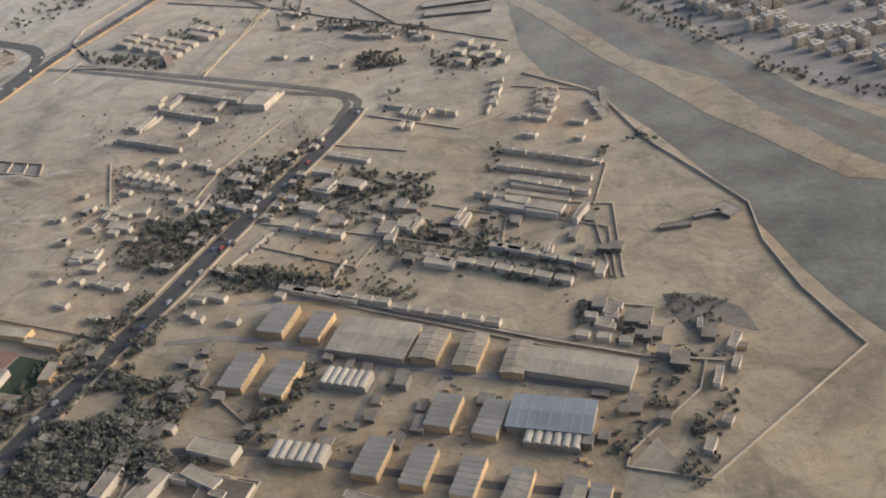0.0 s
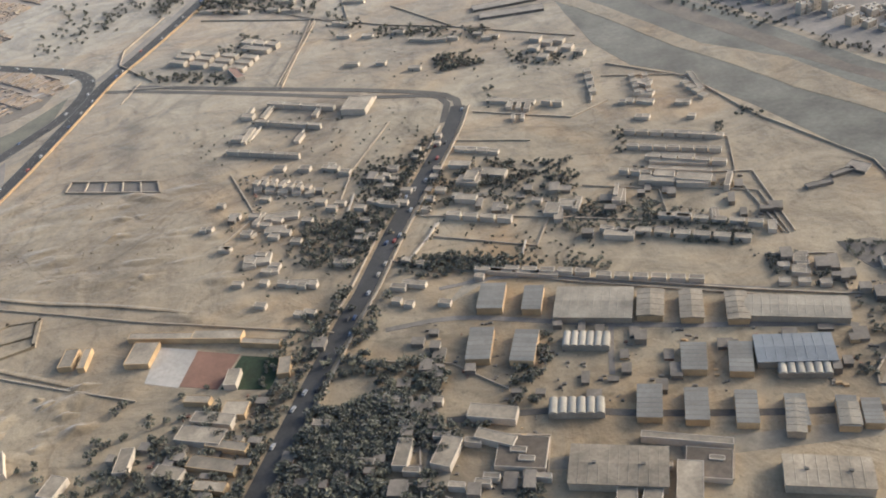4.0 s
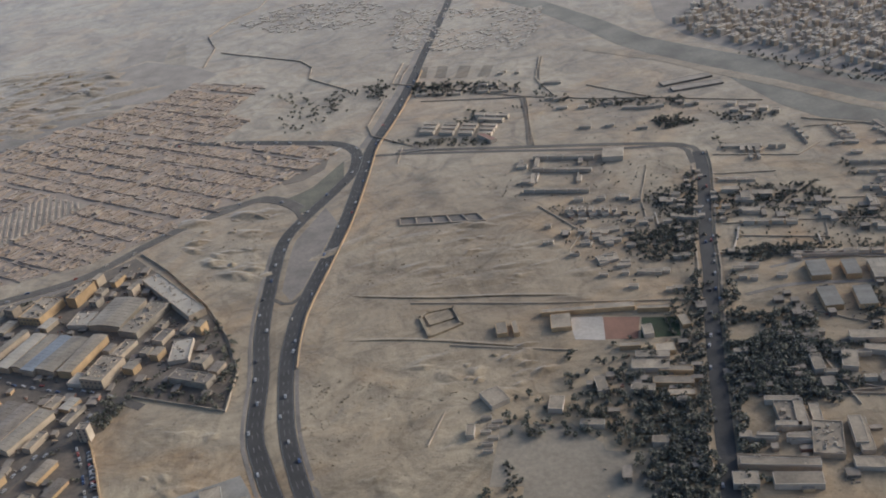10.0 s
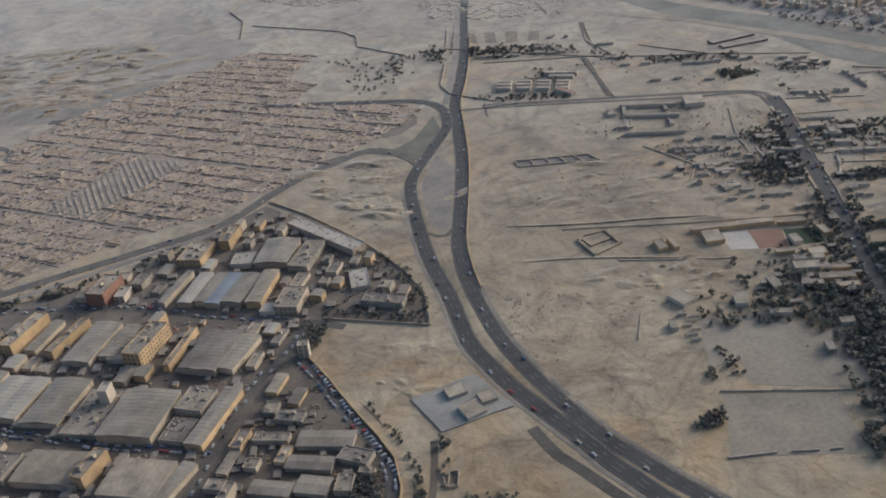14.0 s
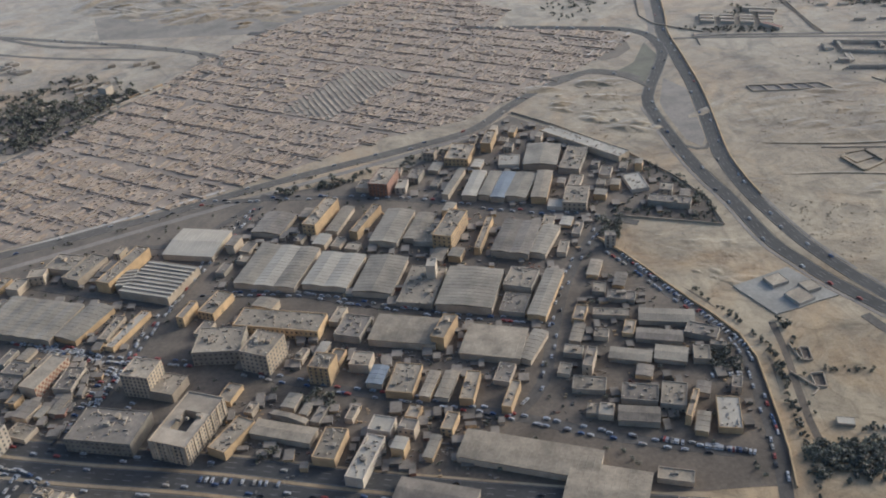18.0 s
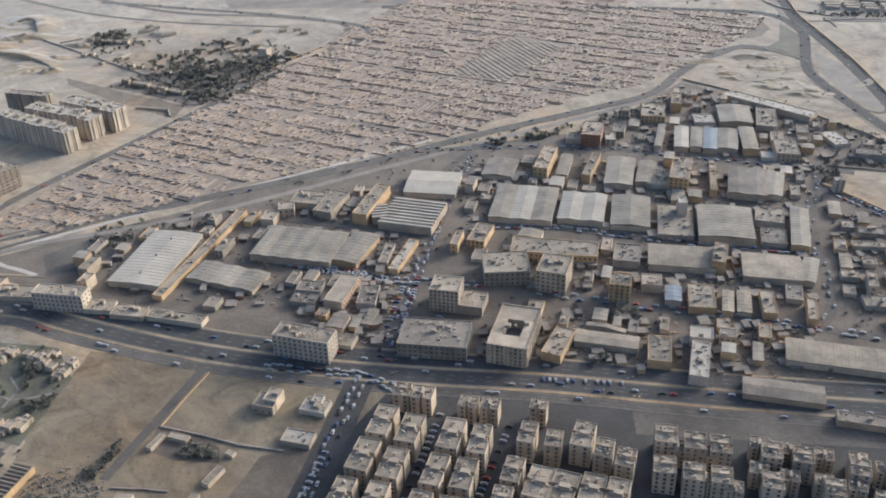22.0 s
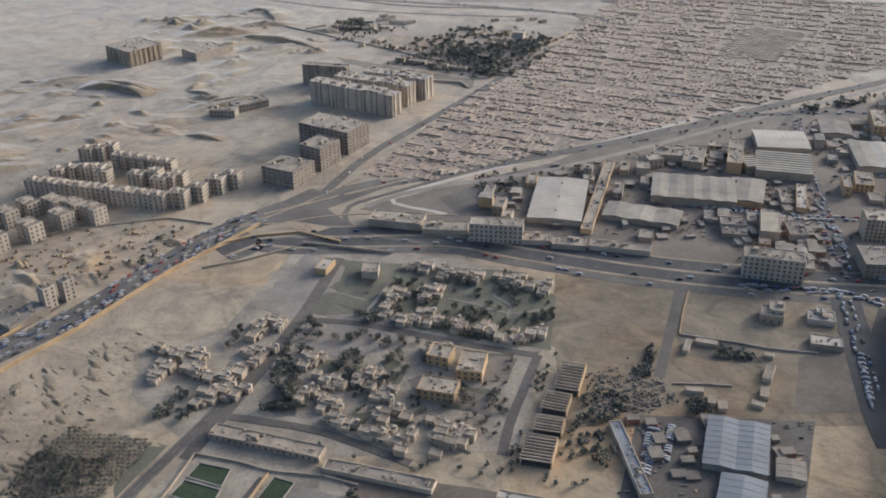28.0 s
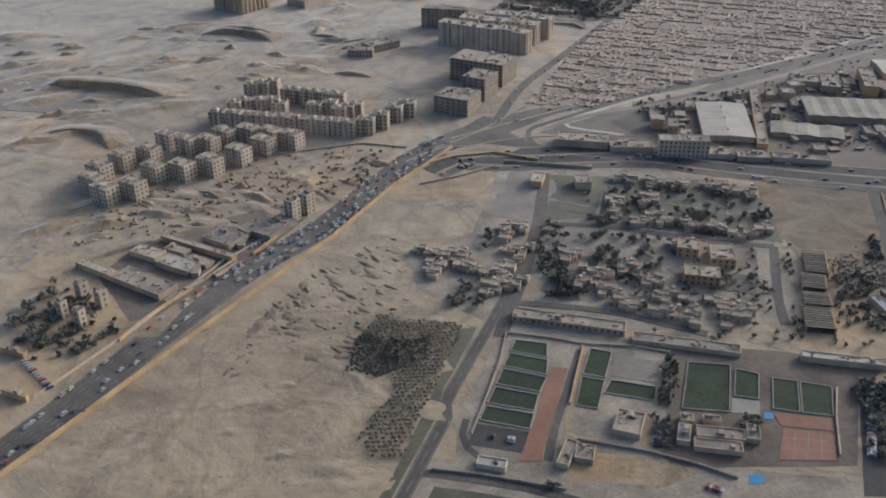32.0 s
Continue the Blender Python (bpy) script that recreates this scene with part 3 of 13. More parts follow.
def sawtooth(x, y, w, d, rot, h, n=9):
    """A factory with pale ridges over dark glazed slots."""
    take(x, y, w, d, rot)
    b = thing("factory_hall", x, y, rot, "factory hall with a striped sawtooth roof of pale ridges", "factory", "")
    part("wall", flat_mesh(w, d, h, 0).data("wall", WALLC), b)
    bd = d / n
    me, gl = Mesh(), Mesh()
    me.box(0, 0, 0, w, bd * 0.42, 0.75)
    gl.box(0, 0, 0, w - 0.3, bd * 0.56, 0.35)
    a, g = me.data("roof_ridge", ROOFW), gl.data("glazing", ROOFD)
    for k in range(n):
        part("roof_ridge", a, b, pose(0, -d / 2 + (k + 0.22) * bd, h))
        part("glazing", g, b, pose(0, -d / 2 + (k + 0.71) * bd, h))
    return b


def pergola(x, y, w, d, rot, h, n=9):
    """An open shelter: a tall wall on one long side, ochre to look sunlit, posts and crossbeams, an added dark sheet
    for their shade, a dark sunken floor.
    """
    take(x, y, w, d, rot)
    b = thing("open_shelter", x, y, rot, "roofless concrete shelter with rows of crossbeams", "shelter", "open shelters")
    me = Mesh()
    me.box(w / 2 - 0.2, 0, -0.2, 0.4, d, h + 0.2)
    # warmer ochre than the posts, so that this side looks sunlit
    part("side_wall", me.data("side_wall", WALLO), b)
    fl = Mesh()
    fl.box(0, 0, -0.2, w - 0.4, d, 0.35)
    part("floor", fl.data("floor", DIRT), b)
    # dark sheet added under the beams to imitate the shade between them
    shade = Mesh()
    shade.box(0, 0, h - 0.75, w - 0.6, d - 0.2, 0.05)
    part("shade_sheet", shade.data("shade_sheet", ASPHALT), b)
    bm_, po = Mesh(), Mesh()
    bm_.box(0, 0, 0, w + 0.3, 0.28, 0.3)
    po.box(0, 0, 0, 0.25, 0.25, h - 0.3)
    beam, post = bm_.data("beam", WALLC), po.data("post", WALLC)
    for k in range(n + 1):
        yy = -d / 2 + d * k / n
        part("beam", beam, b, pose(-0.1, yy, h - 0.3))
        part("post", post, b, pose(-w / 2 + 0.2, yy, 0))
    return b


def villa(x, y, rot, n=7, wall=None, group="garden villas"):
    """A house of small square volumes that step diagonally, each with a parapet and a dusty deck; pale tips, added as
    sunlit ends, rise higher.
    """
    rnd = random.Random(int(x * 31 + y * 17))
    wall = wall or WALLC
    b = thing("villa", x, y, rot, "cream flat-roofed villa of staggered square volumes among trees", "house", group)
    take(x, y, 9, 7, rot)
    u = v = 0.0
    spots = []
    for k in range(n):
        spots.append((u, v))
        u += rnd.choice((1.5, 2.0, 2.4))
        v += rnd.choice((-2.1, -1.6, 1.7, 2.2)) if k % 2 else rnd.choice((-1.2, 1.0))
        if abs(v) > 4:
            v *= 0.3
        if k == n // 2:
            u, v = u - 4.8, v + rnd.choice((-3.2, 3.2))
    cu, cv = sum(p[0] for p in spots) / n, sum(p[1] for p in spots) / n
    for k, (u, v) in enumerate(spots):
        w, d = rnd.uniform(2.5, 3.9), rnd.uniform(2.4, 3.7)
        h = (1.35, 1.5, 2.1, 1.4, 2.3, 1.3, 1.55, 1.95)[(k + int(abs(x))) % 8] + 0.004 * k
        vol = Mesh()
        vol.tub(w, d, h, 0.22, 0.16, 1)
        wing = part("wing", vol.data("wing", wall, ROOFC), b, pose(u - cu, v - cv, 0))
        if k % 3 == 0:
            part("window", WINDOW, wing, pose(0, -d / 2 - 0.01, 0.4))
            part("window", WINDOW, wing, pose(0, 0, 0, 0, 0, 90) @ pose(0, -w / 2 - 0.01, 0.4))
        if k % 4 == 2:
            # added tip in paler plaster, to read as a sunlit end
            tip = Mesh()
            tip.box(0, 0, 0, 1.1, 0.9, h + 0.75)
            part("stair_head", tip.data("stair_head", WALLW), b, pose(u - cu + w / 2 - 0.3, v - cv + 0.4, 0))
    part("water_tank", TANK, b, pose(spots[1][0] - cu, spots[1][1] - cv, 1.4))
    return b


def hut(x, y, w, d, rot, h, roof=None, wall=None, group="small huts", lab="small plastered hut with a flat roof"):
    take(x, y, w, d, rot)
    if len(lab.split()) < 5:
        lab += " on bare sandy ground"
    b = thing("barracks_row" if max(w, d) > 5.6 else "hut", x, y, rot, lab, "hut", group)
    part("wall", flat_mesh(w, d, h, 0.15, 0.15).data("wall", wall or WALLC), b)
    part("roof", slab(w - 0.3, d - 0.3, h, 0.05).data("roof", roof or ROOFC), b)
    return b


# ---------------------------------------------------------------- plants, cars
def crown_mesh(seed, r, flat):
    rnd = random.Random(seed)
    me = Mesh()
    lumps = [(rnd.gauss(0, 0.42) * r, rnd.gauss(0, 0.42) * r, r * flat * rnd.uniform(0.5, 1.35), rnd.uniform(0.35, 0.6) * r) for _ in range(7)]
    for k in range(230):
        lx, ly, lz, lr = lumps[k % 7]
        a, c = rnd.uniform(0, 6.283), rnd.uniform(-1, 1)
        q = math.sqrt(1 - c * c)
        rr = lr * rnd.uniform(0.55, 1.08)
        p = Vector((lx + rr * q * math.cos(a), ly + rr * q * math.sin(a), lz + rr * c * 0.8))
        s = rnd.uniform(0.14, 0.34)
        e = Euler((rnd.uniform(-0.9, 0.9), rnd.uniform(-0.9, 0.9), a)).to_matrix()
        me.poly([p + e @ Vector(v) for v in ((-s, -s * 0.7, 0), (s, -s * 0.6, 0.06), (s * 0.9, s * 0.7, 0), (-s * 0.7, s, 0.1))])
    return me.data("crown", LEAF)


def trunk_mesh(r):
    bm = bmesh.new()
    bmesh.ops.create_cone(bm, cap_ends=True, segments=6, radius1=0.16, radius2=0.07, depth=r * 1.2, matrix=Matrix.Translation((0, 0, r * 0.55)))
    for k in range(3):
        m = Euler((0.6, 0, k * 2.1)).to_matrix().to_4x4()
        bmesh.ops.create_cone(bm, cap_ends=True, segments=5, radius1=0.07, radius2=0.02, depth=r * 0.8, matrix=Matrix.Translation((0, 0, r * 0.8)) @ m @ Matrix.Translation((0, 0, r * 0.4)))
    me = bpy.data.meshes.new("trunk")
    bm.to_mesh(me)
    bm.free()
    me.materials.append(BARK)
    return me


TREES = [(crown_mesh(k, r, f), trunk_mesh(r)) for k, (r, f) in enumerate(((1.7, 1.0), (2.1, 0.9), (1.4, 1.1), (2.5, 0.85), (1.1, 0.9)))]
tree_rnd = random.Random(5)


def tree(x, y, s=1.0, kind=None, group="dusty trees"):
    c, t = TREES[tree_rnd.randrange(5) if kind is None else kind]
    ob = thing("tree", x, y, tree_rnd.uniform(0, 360), "dark dusty evergreen tree with a broad ragged crown", "tree", group)
    k = s * tree_rnd.uniform(0.75, 1.25)
    part("trunk", t, ob, Matrix.Scale(k, 4))
    part("crown", c, ob, Matrix.Scale(k, 4))
    return ob


def inside(p, poly):
    hit = False
    for (x1, y1), (x2, y2) in zip(poly, poly[1:] + poly[:1]):
        if (y1 > p[1]) != (y2 > p[1]) and p[0] < (x2 - x1) * (p[1] - y1) / (y2 - y1) + x1:
            hit = not hit
    return hit


def spread(poly, n, seed, apart=1.5):
    """Up to n random places in a polygon, none nearer than apart."""
    rnd = random.Random(seed)
    xs, ys = [p[0] for p in poly], [p[1] for p in poly]
    out = []
    for _ in range(n * 12):
        p = (rnd.uniform(min(xs), max(xs)), rnd.uniform(min(ys), max(ys)))
        if inside(p, poly) and is_free(p) and all((p[0] - q[0]) ** 2 + (p[1] - q[1]) ** 2 > apart * apart for q in out):
            out.append(p)
            if len(out) == n:
                break
    return out


def grove(poly, n, seed, s=1.0, apart=1.6):
    for x, y in spread(poly, n, seed, apart):
        tree(x, y, s)


def thicket(poly, n, seed, s=1.0, label="dense belt of dusty dark trees and scrub"):
    """A wood too dense to count, as one thing: trunks and ragged crowns."""
    rnd = random.Random(seed)
    me = Mesh()
    for x, y in spread(poly, n, seed, 1.1):
        r = rnd.uniform(0.6, 1.9) * s
        me.box(x, y, -0.1, 0.14, 0.14, r, rnd.random(), 1, 0.6)
        lump = [(rnd.gauss(0, 0.4) * r, rnd.gauss(0, 0.4) * r, rnd.uniform(0.6, 1.5) * r) for _ in range(4)]
        for k in range(46):
            lx, ly, lz = lump[k % 4]
            a, c = rnd.uniform(0, 6.283), rnd.uniform(-1, 1)
            q = math.sqrt(1 - c * c) * r * 0.55
            p = Vector((x + lx + q * math.cos(a), y + ly + q * math.sin(a), lz + c * r * 0.45))
            z = rnd.uniform(0.28, 0.52) * s
            e = Euler((rnd.uniform(-0.9, 0.9), rnd.uniform(-0.9, 0.9), a)).to_matrix()
            me.poly([p + e @ Vector(v) for v in ((-z, -z * 0.7, 0), (z, -z * 0.6, 0.06), (z * 0.9, z * 0.7, 0), (-z * 0.7, z, 0.1))])
    return tagged(new("trees", me.data("trees", LEAF, BARK)), label, "trees", "", "stuff")


def scrub(poly, n, seed, mat=None, size=(0.15, 0.6), label="scattered rubble and low desert scrub", name="rubble"):
    """Stones, rubble heaps and tufts on the ground."""
    rnd = random.Random(seed)
    me = Mesh()
    for x, y in spread(poly, n, seed, 0.5):
        for _ in range(rnd.randint(1, 4)):
            s = rnd.uniform(*size)
            me.box(x + rnd.gauss(0, 0.7), y + rnd.gauss(0, 0.7), -0.1, s * rnd.uniform(0.7, 1.6), s, s * rnd.uniform(0.4, 0.9) + 0.1, rnd.uniform(0, 3), 0, rnd.uniform(0.3, 0.8))
    return tagged(new(name, me.data(name, mat or DIRT)), label, name, "", "stuff")


def car_meshes(mat):
    me = Mesh()
    me.box(0, 0, 0.16, 2.3, 0.92, 0.34, 0, 0, 0.97)
    me.box(-0.08, 0, 0.49, 1.35, 0.86, 0.30, 0, 0, 0.78)
    gl = Mesh()
    gl.box(-0.08, 0, 0.53, 1.40, 0.80, 0.19, 0, 0, 0.82)
    gl.box(-0.08, 0, 0.53, 1.22, 0.885, 0.17, 0, 0, 0.84)
    for u in (-0.72, 0.72):
        me.box(u, 0, 0, 0.38, 0.9, 0.38, 0, 1, 0.98)
    return me.data("body", mat, RUBBER), gl.data("cabin_glass", GLASSD)


CARS = [car_meshes(m) for m in CARP]
CARN = ("white", "silver", "black", "red", "beige", "dark blue")
car_rnd = random.Random(11)


FAR_CARS = Mesh()


def car(x, y, rot, z=0.1, group="cars on the highway", where="on the asphalt", single=True):
    k = car_rnd.choices(range(6), (9, 5, 3, 2, 3, 2))[0]
    if not single:
        a, c, s = radians(rot), math.cos(radians(rot)), math.sin(radians(rot))
        FAR_CARS.box(x, y, z + 0.14, 2.3, 0.92, 0.36, a, k, 0.97)
        FAR_CARS.box(x - 0.08 * c, y - 0.08 * s, z + 0.5, 1.4, 0.84, 0.18, a, 6, 0.9)
        FAR_CARS.box(x - 0.08 * c, y - 0.08 * s, z + 0.68, 1.25, 0.76, 0.10, a, k, 0.9)
        for u in (-0.72, 0.72):
            FAR_CARS.box(x + u * c, y + u * s, z, 0.36, 0.9, 0.36, a, 7, 0.98)
        return None
    ob = thing("car", x, y, rot, f"small {CARN[k]} car with dark windows {where}", "car", group, z)
    s = Matrix.Scale(car_rnd.uniform(0.85, 1.05), 4)
    part("body", CARS[k][0], ob, s)
    part("cabin_glass", CARS[k][1], ob, s)
    return ob


def traffic(pts, n, seed, offs, group="cars on the highway", z=0.1, curve=True, t0=0.0, t1=1.0, single=False):
    """n cars along a road, in its lanes."""
    rnd = random.Random(seed)
    line = smooth_line(pts) if curve else [Vector(p) for p in pts]
    nn = normals(line)
    for k in range(n):
        f = (t0 + (t1 - t0) * (k + rnd.uniform(0.1, 0.9)) / n) * (len(line) - 1.01)
        i = int(f)
        p = line[i].lerp(line[i + 1], f - i) + nn[i] * rnd.choice(offs)
        d = line[i + 1] - line[i]
        car(p.x, p.y, math.degrees(math.atan2(d.y, d.x)) + rnd.uniform(-2, 2), z, group, single=single)


def parked(a, b, n, turn=90, group="parked cars", skip=0.15, seed=3, z=0.06, single=False):
    rnd = random.Random(seed)
    a, b = Vector(a), Vector(b)
    d = b - a
    for k in range(n):
        if rnd.random() > skip:
            p = a.lerp(b, (k + 0.5) / n)
            car(p.x, p.y, math.degrees(math.atan2(d.y, d.x)) + turn + rnd.uniform(-4, 4), z, group, "parked on dusty ground", single)


def court_block(x, y, w, d, rot, h):
    """A white office building round a light well, stepped wings, tall lit side fins."""
    take(x, y, w, d, rot)
    b = thing("courtyard_office", x, y, rot, "white office building with a roof light well and fins", "building")
    for cx, cy, a, c in ((0, -d * 0.36, w, d * 0.28), (0, d * 0.33, w, d * 0.34), (-w * 0.36, -d * 0.03, w * 0.28, d * 0.38), (w * 0.36, -d * 0.03, w * 0.28, d * 0.38)):
        me = Mesh()
        me.box(cx, cy, -0.3, a, c, h + 0.3)
        part("wing", me.data("wing", WALLC), b)
    me = Mesh()
    me.ring(w, d, h, 0.4, 0.3)
    part("parapet", me.data("parapet", WALLC), b)
    low = Mesh()
    low.box(0, -d * 0.03, 0, w * 0.44, d * 0.38, h * 0.55)
    part("light_well", low.data("light_well", GLASSD), b)
    fin = Mesh()
    fin.box(0, 0, 0, 0.35, 0.8, h + 0.7)
    f = fin.data("fin", WALLC)
    for k in range(7):
        part("fin", f, b, pose(w / 2 + 0.1, -d * 0.44 + d * 0.88 * k / 6, 0))
        part("fin", f, b, pose(-w * 0.44 + w * 0.88 * k / 6, -d / 2 - 0.1, 0, 0, 0, 90))
    roof_clutter(b, w * 0.8, d * 0.2, h + 0.02, 3, random.Random(2))
    add_windows(b, w, d, h, "fr", 1.5)
    return b


def chequer(x, y, w, d, rot, h):
    """A low block whose lit long side is a chequer of orange and pale panels."""
    take(x, y, w, d, rot)
    b = thing("chequered_building", x, y, rot, "long building with an orange and white chequered facade", "building")
    part("wall", flat_mesh(w, d, h, 0.3).data("wall", WALLC), b)
    part("roof", slab(w - 0.5, d - 0.5, h).data("roof", ROOFC), b)
    me = Mesh()
    n, m = max(6, int(d / 1.0)), 4
    me.box(0, 0, 0, 0.08, d / n * 0.96, h / m * 0.94)
    a = me.data("panel", CLAY)
    for k in range(n):
        for q in range(m):
            if (k + q) % 2:
                part("panel", a, b, pose(w / 2 + 0.03, -d / 2 + (k + 0.5) * d / n, q * h / m))
    return b


def cemetery(poly, hole, row):
    """A field of walled tomb courts in long rows, with lanes between; the lot in it is laid out in bare diagonal rows."""
    rnd = random.Random(8)
    a = radians(row)
    c, s = math.cos(a), math.sin(a)
    us = [x * c + y * s for x, y in poly]
    vs = [-x * s + y * c for x, y in poly]
    me = Mesh()
    sheet("cemetery_ground", poly, GRAVEYARD, "brown trodden lanes of the cemetery", 0.058)
    def put(u, v, w, d, h, k, lean=0.0):
        me.box(u * c - v * s, u * s + v * c, -0.1, w, d, h + 0.1, a + lean, k)

    def clear(u, v):
        p = (u * c - v * s, u * s + v * c)
        return inside(p, poly) and not inside(p, hole)

    v, band = min(vs), 0
    while v < max(vs):
        depth = rnd.uniform(9.5, 13.0)
        u = min(us)
        while u < max(us):                       # family courts: columns of tombs that run from lane to lane
            court, wall_h = rnd.uniform(7, 17), rnd.uniform(0.4, 0.8)
            kind = rnd.random()
            end = u + court
            for q in (0.0, depth):
                if clear(u + court / 2, v + q) and rnd.random() < 0.65:
                    put(u + court / 2, v + q, court - 0.5, 0.22, wall_h, 0)
            while u < end:
                wide = rnd.uniform(1.25, 1.8)
                z, roof = rnd.uniform(0.35, 0.85), rnd.choice((0, 1, 1))
                w = v + rnd.uniform(0.2, 1.4)
                while w < v + depth - 1.2:
                    run = rnd.uniform(1.6, 4.2)
                    if clear(u + wide / 2, w + run / 2) and rnd.random() > (0.16 if kind < 0.75 else 0.5):
                        if rnd.random() < 0.3:   # an open grave yard: two low walls and a slab between
                            put(u + 0.1, w + run / 2, 0.2, run - 0.1, z * 0.9, 0)
                            put(u + wide - 0.1, w + run / 2, 0.2, run - 0.1, z * 0.9, 0)
                            put(u + wide / 2, w + run / 2, wide * 0.5, run * 0.5, 0.25, 2)
                        else:
                            put(u + wide / 2, w + run / 2, wide, run - 0.15, z * rnd.uniform(0.85, 1.1), roof, rnd.gauss(0, 0.015))
                    w += run
                u += wide + rnd.choice((0.7, 0.9, 1.3))
            if rnd.random() < 0.09 and clear(u, v + 2):
                put(u, v + rnd.uniform(2, depth - 2), rnd.uniform(1.8, 2.8), rnd.uniform(2.2, 4.0), rnd.uniform(1.0, 1.7), 2)
            u = end + (3.4 if (end + band * 1.3) % 62.0 < 12 else rnd.choice((0.5, 1.0, 1.7)))
        band += 1
        v += depth + rnd.choice((1.6, 2.2, 2.6)) + (2.6 if band % 6 == 0 else 0.0)
    tagged(new("tombs", me.data("tombs", TOMB, TOMBR, WALLC)), "dense rows of low earth-coloured walled tombs", "tombs", "", "stuff")
    sheet("empty_lot", hole, LEVEL, "pale cleared lot among the tombs", 0.08)
    lm = Mesh()
    base, way = Vector(hole[0]), Vector(hole[1]) - Vector(hole[0])
    n, d2 = int(way.length / 4.3), radians(-80)
    for k in range(n + 6):
        for q in range(24):
            p = base + way * (k / n) + Vector((math.cos(d2), math.sin(d2))) * (q * 2.2 - 4.0)
            if inside(p, hole) and rnd.random() < 0.95:
                lm.box(p.x, p.y, -0.1, 2.0, 1.5, rnd.uniform(0.45, 0.75), d2 + rnd.gauss(0, 0.03))
    tagged(new("grave_rows", lm.data("grave_rows", TOMB)), "parallel rows of low unfinished graves", "graves", "", "stuff")


def far_town(poly, n, seed, size=1.0, tall=1.0):
    """Distant houses in rows, each a box with a parapet and a stair head: too many and too far to tell apart singly."""
    rnd = random.Random(seed)
    me = Mesh()
    turn = 0.36
    c, s = math.cos(turn), math.sin(turn)
    us, vs = [x * c + y * s for x, y in poly], [-x * s + y * c for x, y in poly]
    v = min(vs)
    while v < max(vs):
        u = min(us) + rnd.uniform(0, 9)
        deep = rnd.uniform(5, 8) * size
        while u < max(us):
            w, d, h = rnd.uniform(4, 8) * size, deep * rnd.uniform(0.75, 1.0), rnd.uniform(2.0, 7.5) * tall
            x, y = u * c - v * s, u * s + v * c
            if inside((x, y), poly) and rnd.random() < 0.66 and noise.noise((x * 0.02, y * 0.02, seed)) > -0.42:
                r = turn + rnd.gauss(0, 0.04)
                me.box(x, y, -0.3, w, d, h, r, rnd.choice((0, 0, 3)), 1.0, 1)
                me.box(x, y, h - 0.3, w * 0.3, d * 0.3, 0.9 * tall, r, 0)
                # window boxes in a roof colour instead of dark glass, haze put into the tone
                for k in (-0.28, 0.28):
                    for f in range(int(h / 2.2)):
                        me.box(x + k * w * math.cos(r) + d / 2 * math.sin(r), y + k * w * math.sin(r) - d / 2 * math.cos(r), 0.5 + f * 1.9, 0.7, 0.12, 0.8, r, 2)
            u += w + (rnd.uniform(0.3, 2.0) if rnd.random() < 0.8 else rnd.uniform(4, 9)) * size
        v += deep + rnd.choice((1.0, 3.5, 4.5)) * size
    return tagged(new("distant_town", me.data("distant_town", WALLW, ROOFW, ROOFD, WALLC)), "distant crowded town of flat-roofed concrete houses", "town", "", "stuff")


def orchard(poly, wild):
    """Small round shrubs planted in close straight rows, with an overgrown patch among them."""
    rnd = random.Random(3)
    me = Mesh()
    xs, ys = [p[0] for p in poly], [p[1] for p in poly]
    mid = Vector((sum(xs) / len(xs), sum(ys) / len(ys)))
    u, v = Vector((0.95, -0.31)), Vector((0.45, 0.89))
    for i in range(-40, 41):
        for j in range(-40, 41):
            p = mid + u * (i * 1.5 + (j % 2) * 0.7) + v * (j * 1.75)
            if not inside(p, poly) or not is_free(p) or rnd.random() < 0.08:
                continue
            r = rnd.uniform(0.36, 0.62)
            for k in range(26):
                a, c = rnd.uniform(0, 6.283), rnd.uniform(-0.4, 1)
                q = math.sqrt(1 - c * c) * r
                t = Vector((p.x + rnd.gauss(0, 0.1) + q * math.cos(a), p.y + q * math.sin(a), 0.22 + r * 0.7 * (1 + c)))
                z = rnd.uniform(0.12, 0.24)
                e = Euler((rnd.uniform(-0.9, 0.9), rnd.uniform(-0.9, 0.9), a)).to_matrix()
                me.poly([t + e @ Vector(w) for w in ((-z, -z * 0.7, 0), (z, -z * 0.6, 0.04), (z * 0.9, z * 0.7, 0), (-z * 0.7, z, 0.06))])
    tagged(new("shrubs", me.data("shrubs", LEAF)), "small dusty shrubs planted in close rows on sand", "shrubs", "", "stuff")
    sheet("planted_plot", wild, YARD, "dark overgrown plot among the shrubs", 0.05)
    thicket(wild, 150, 53, 0.42, "low dark scrub over an abandoned plot")


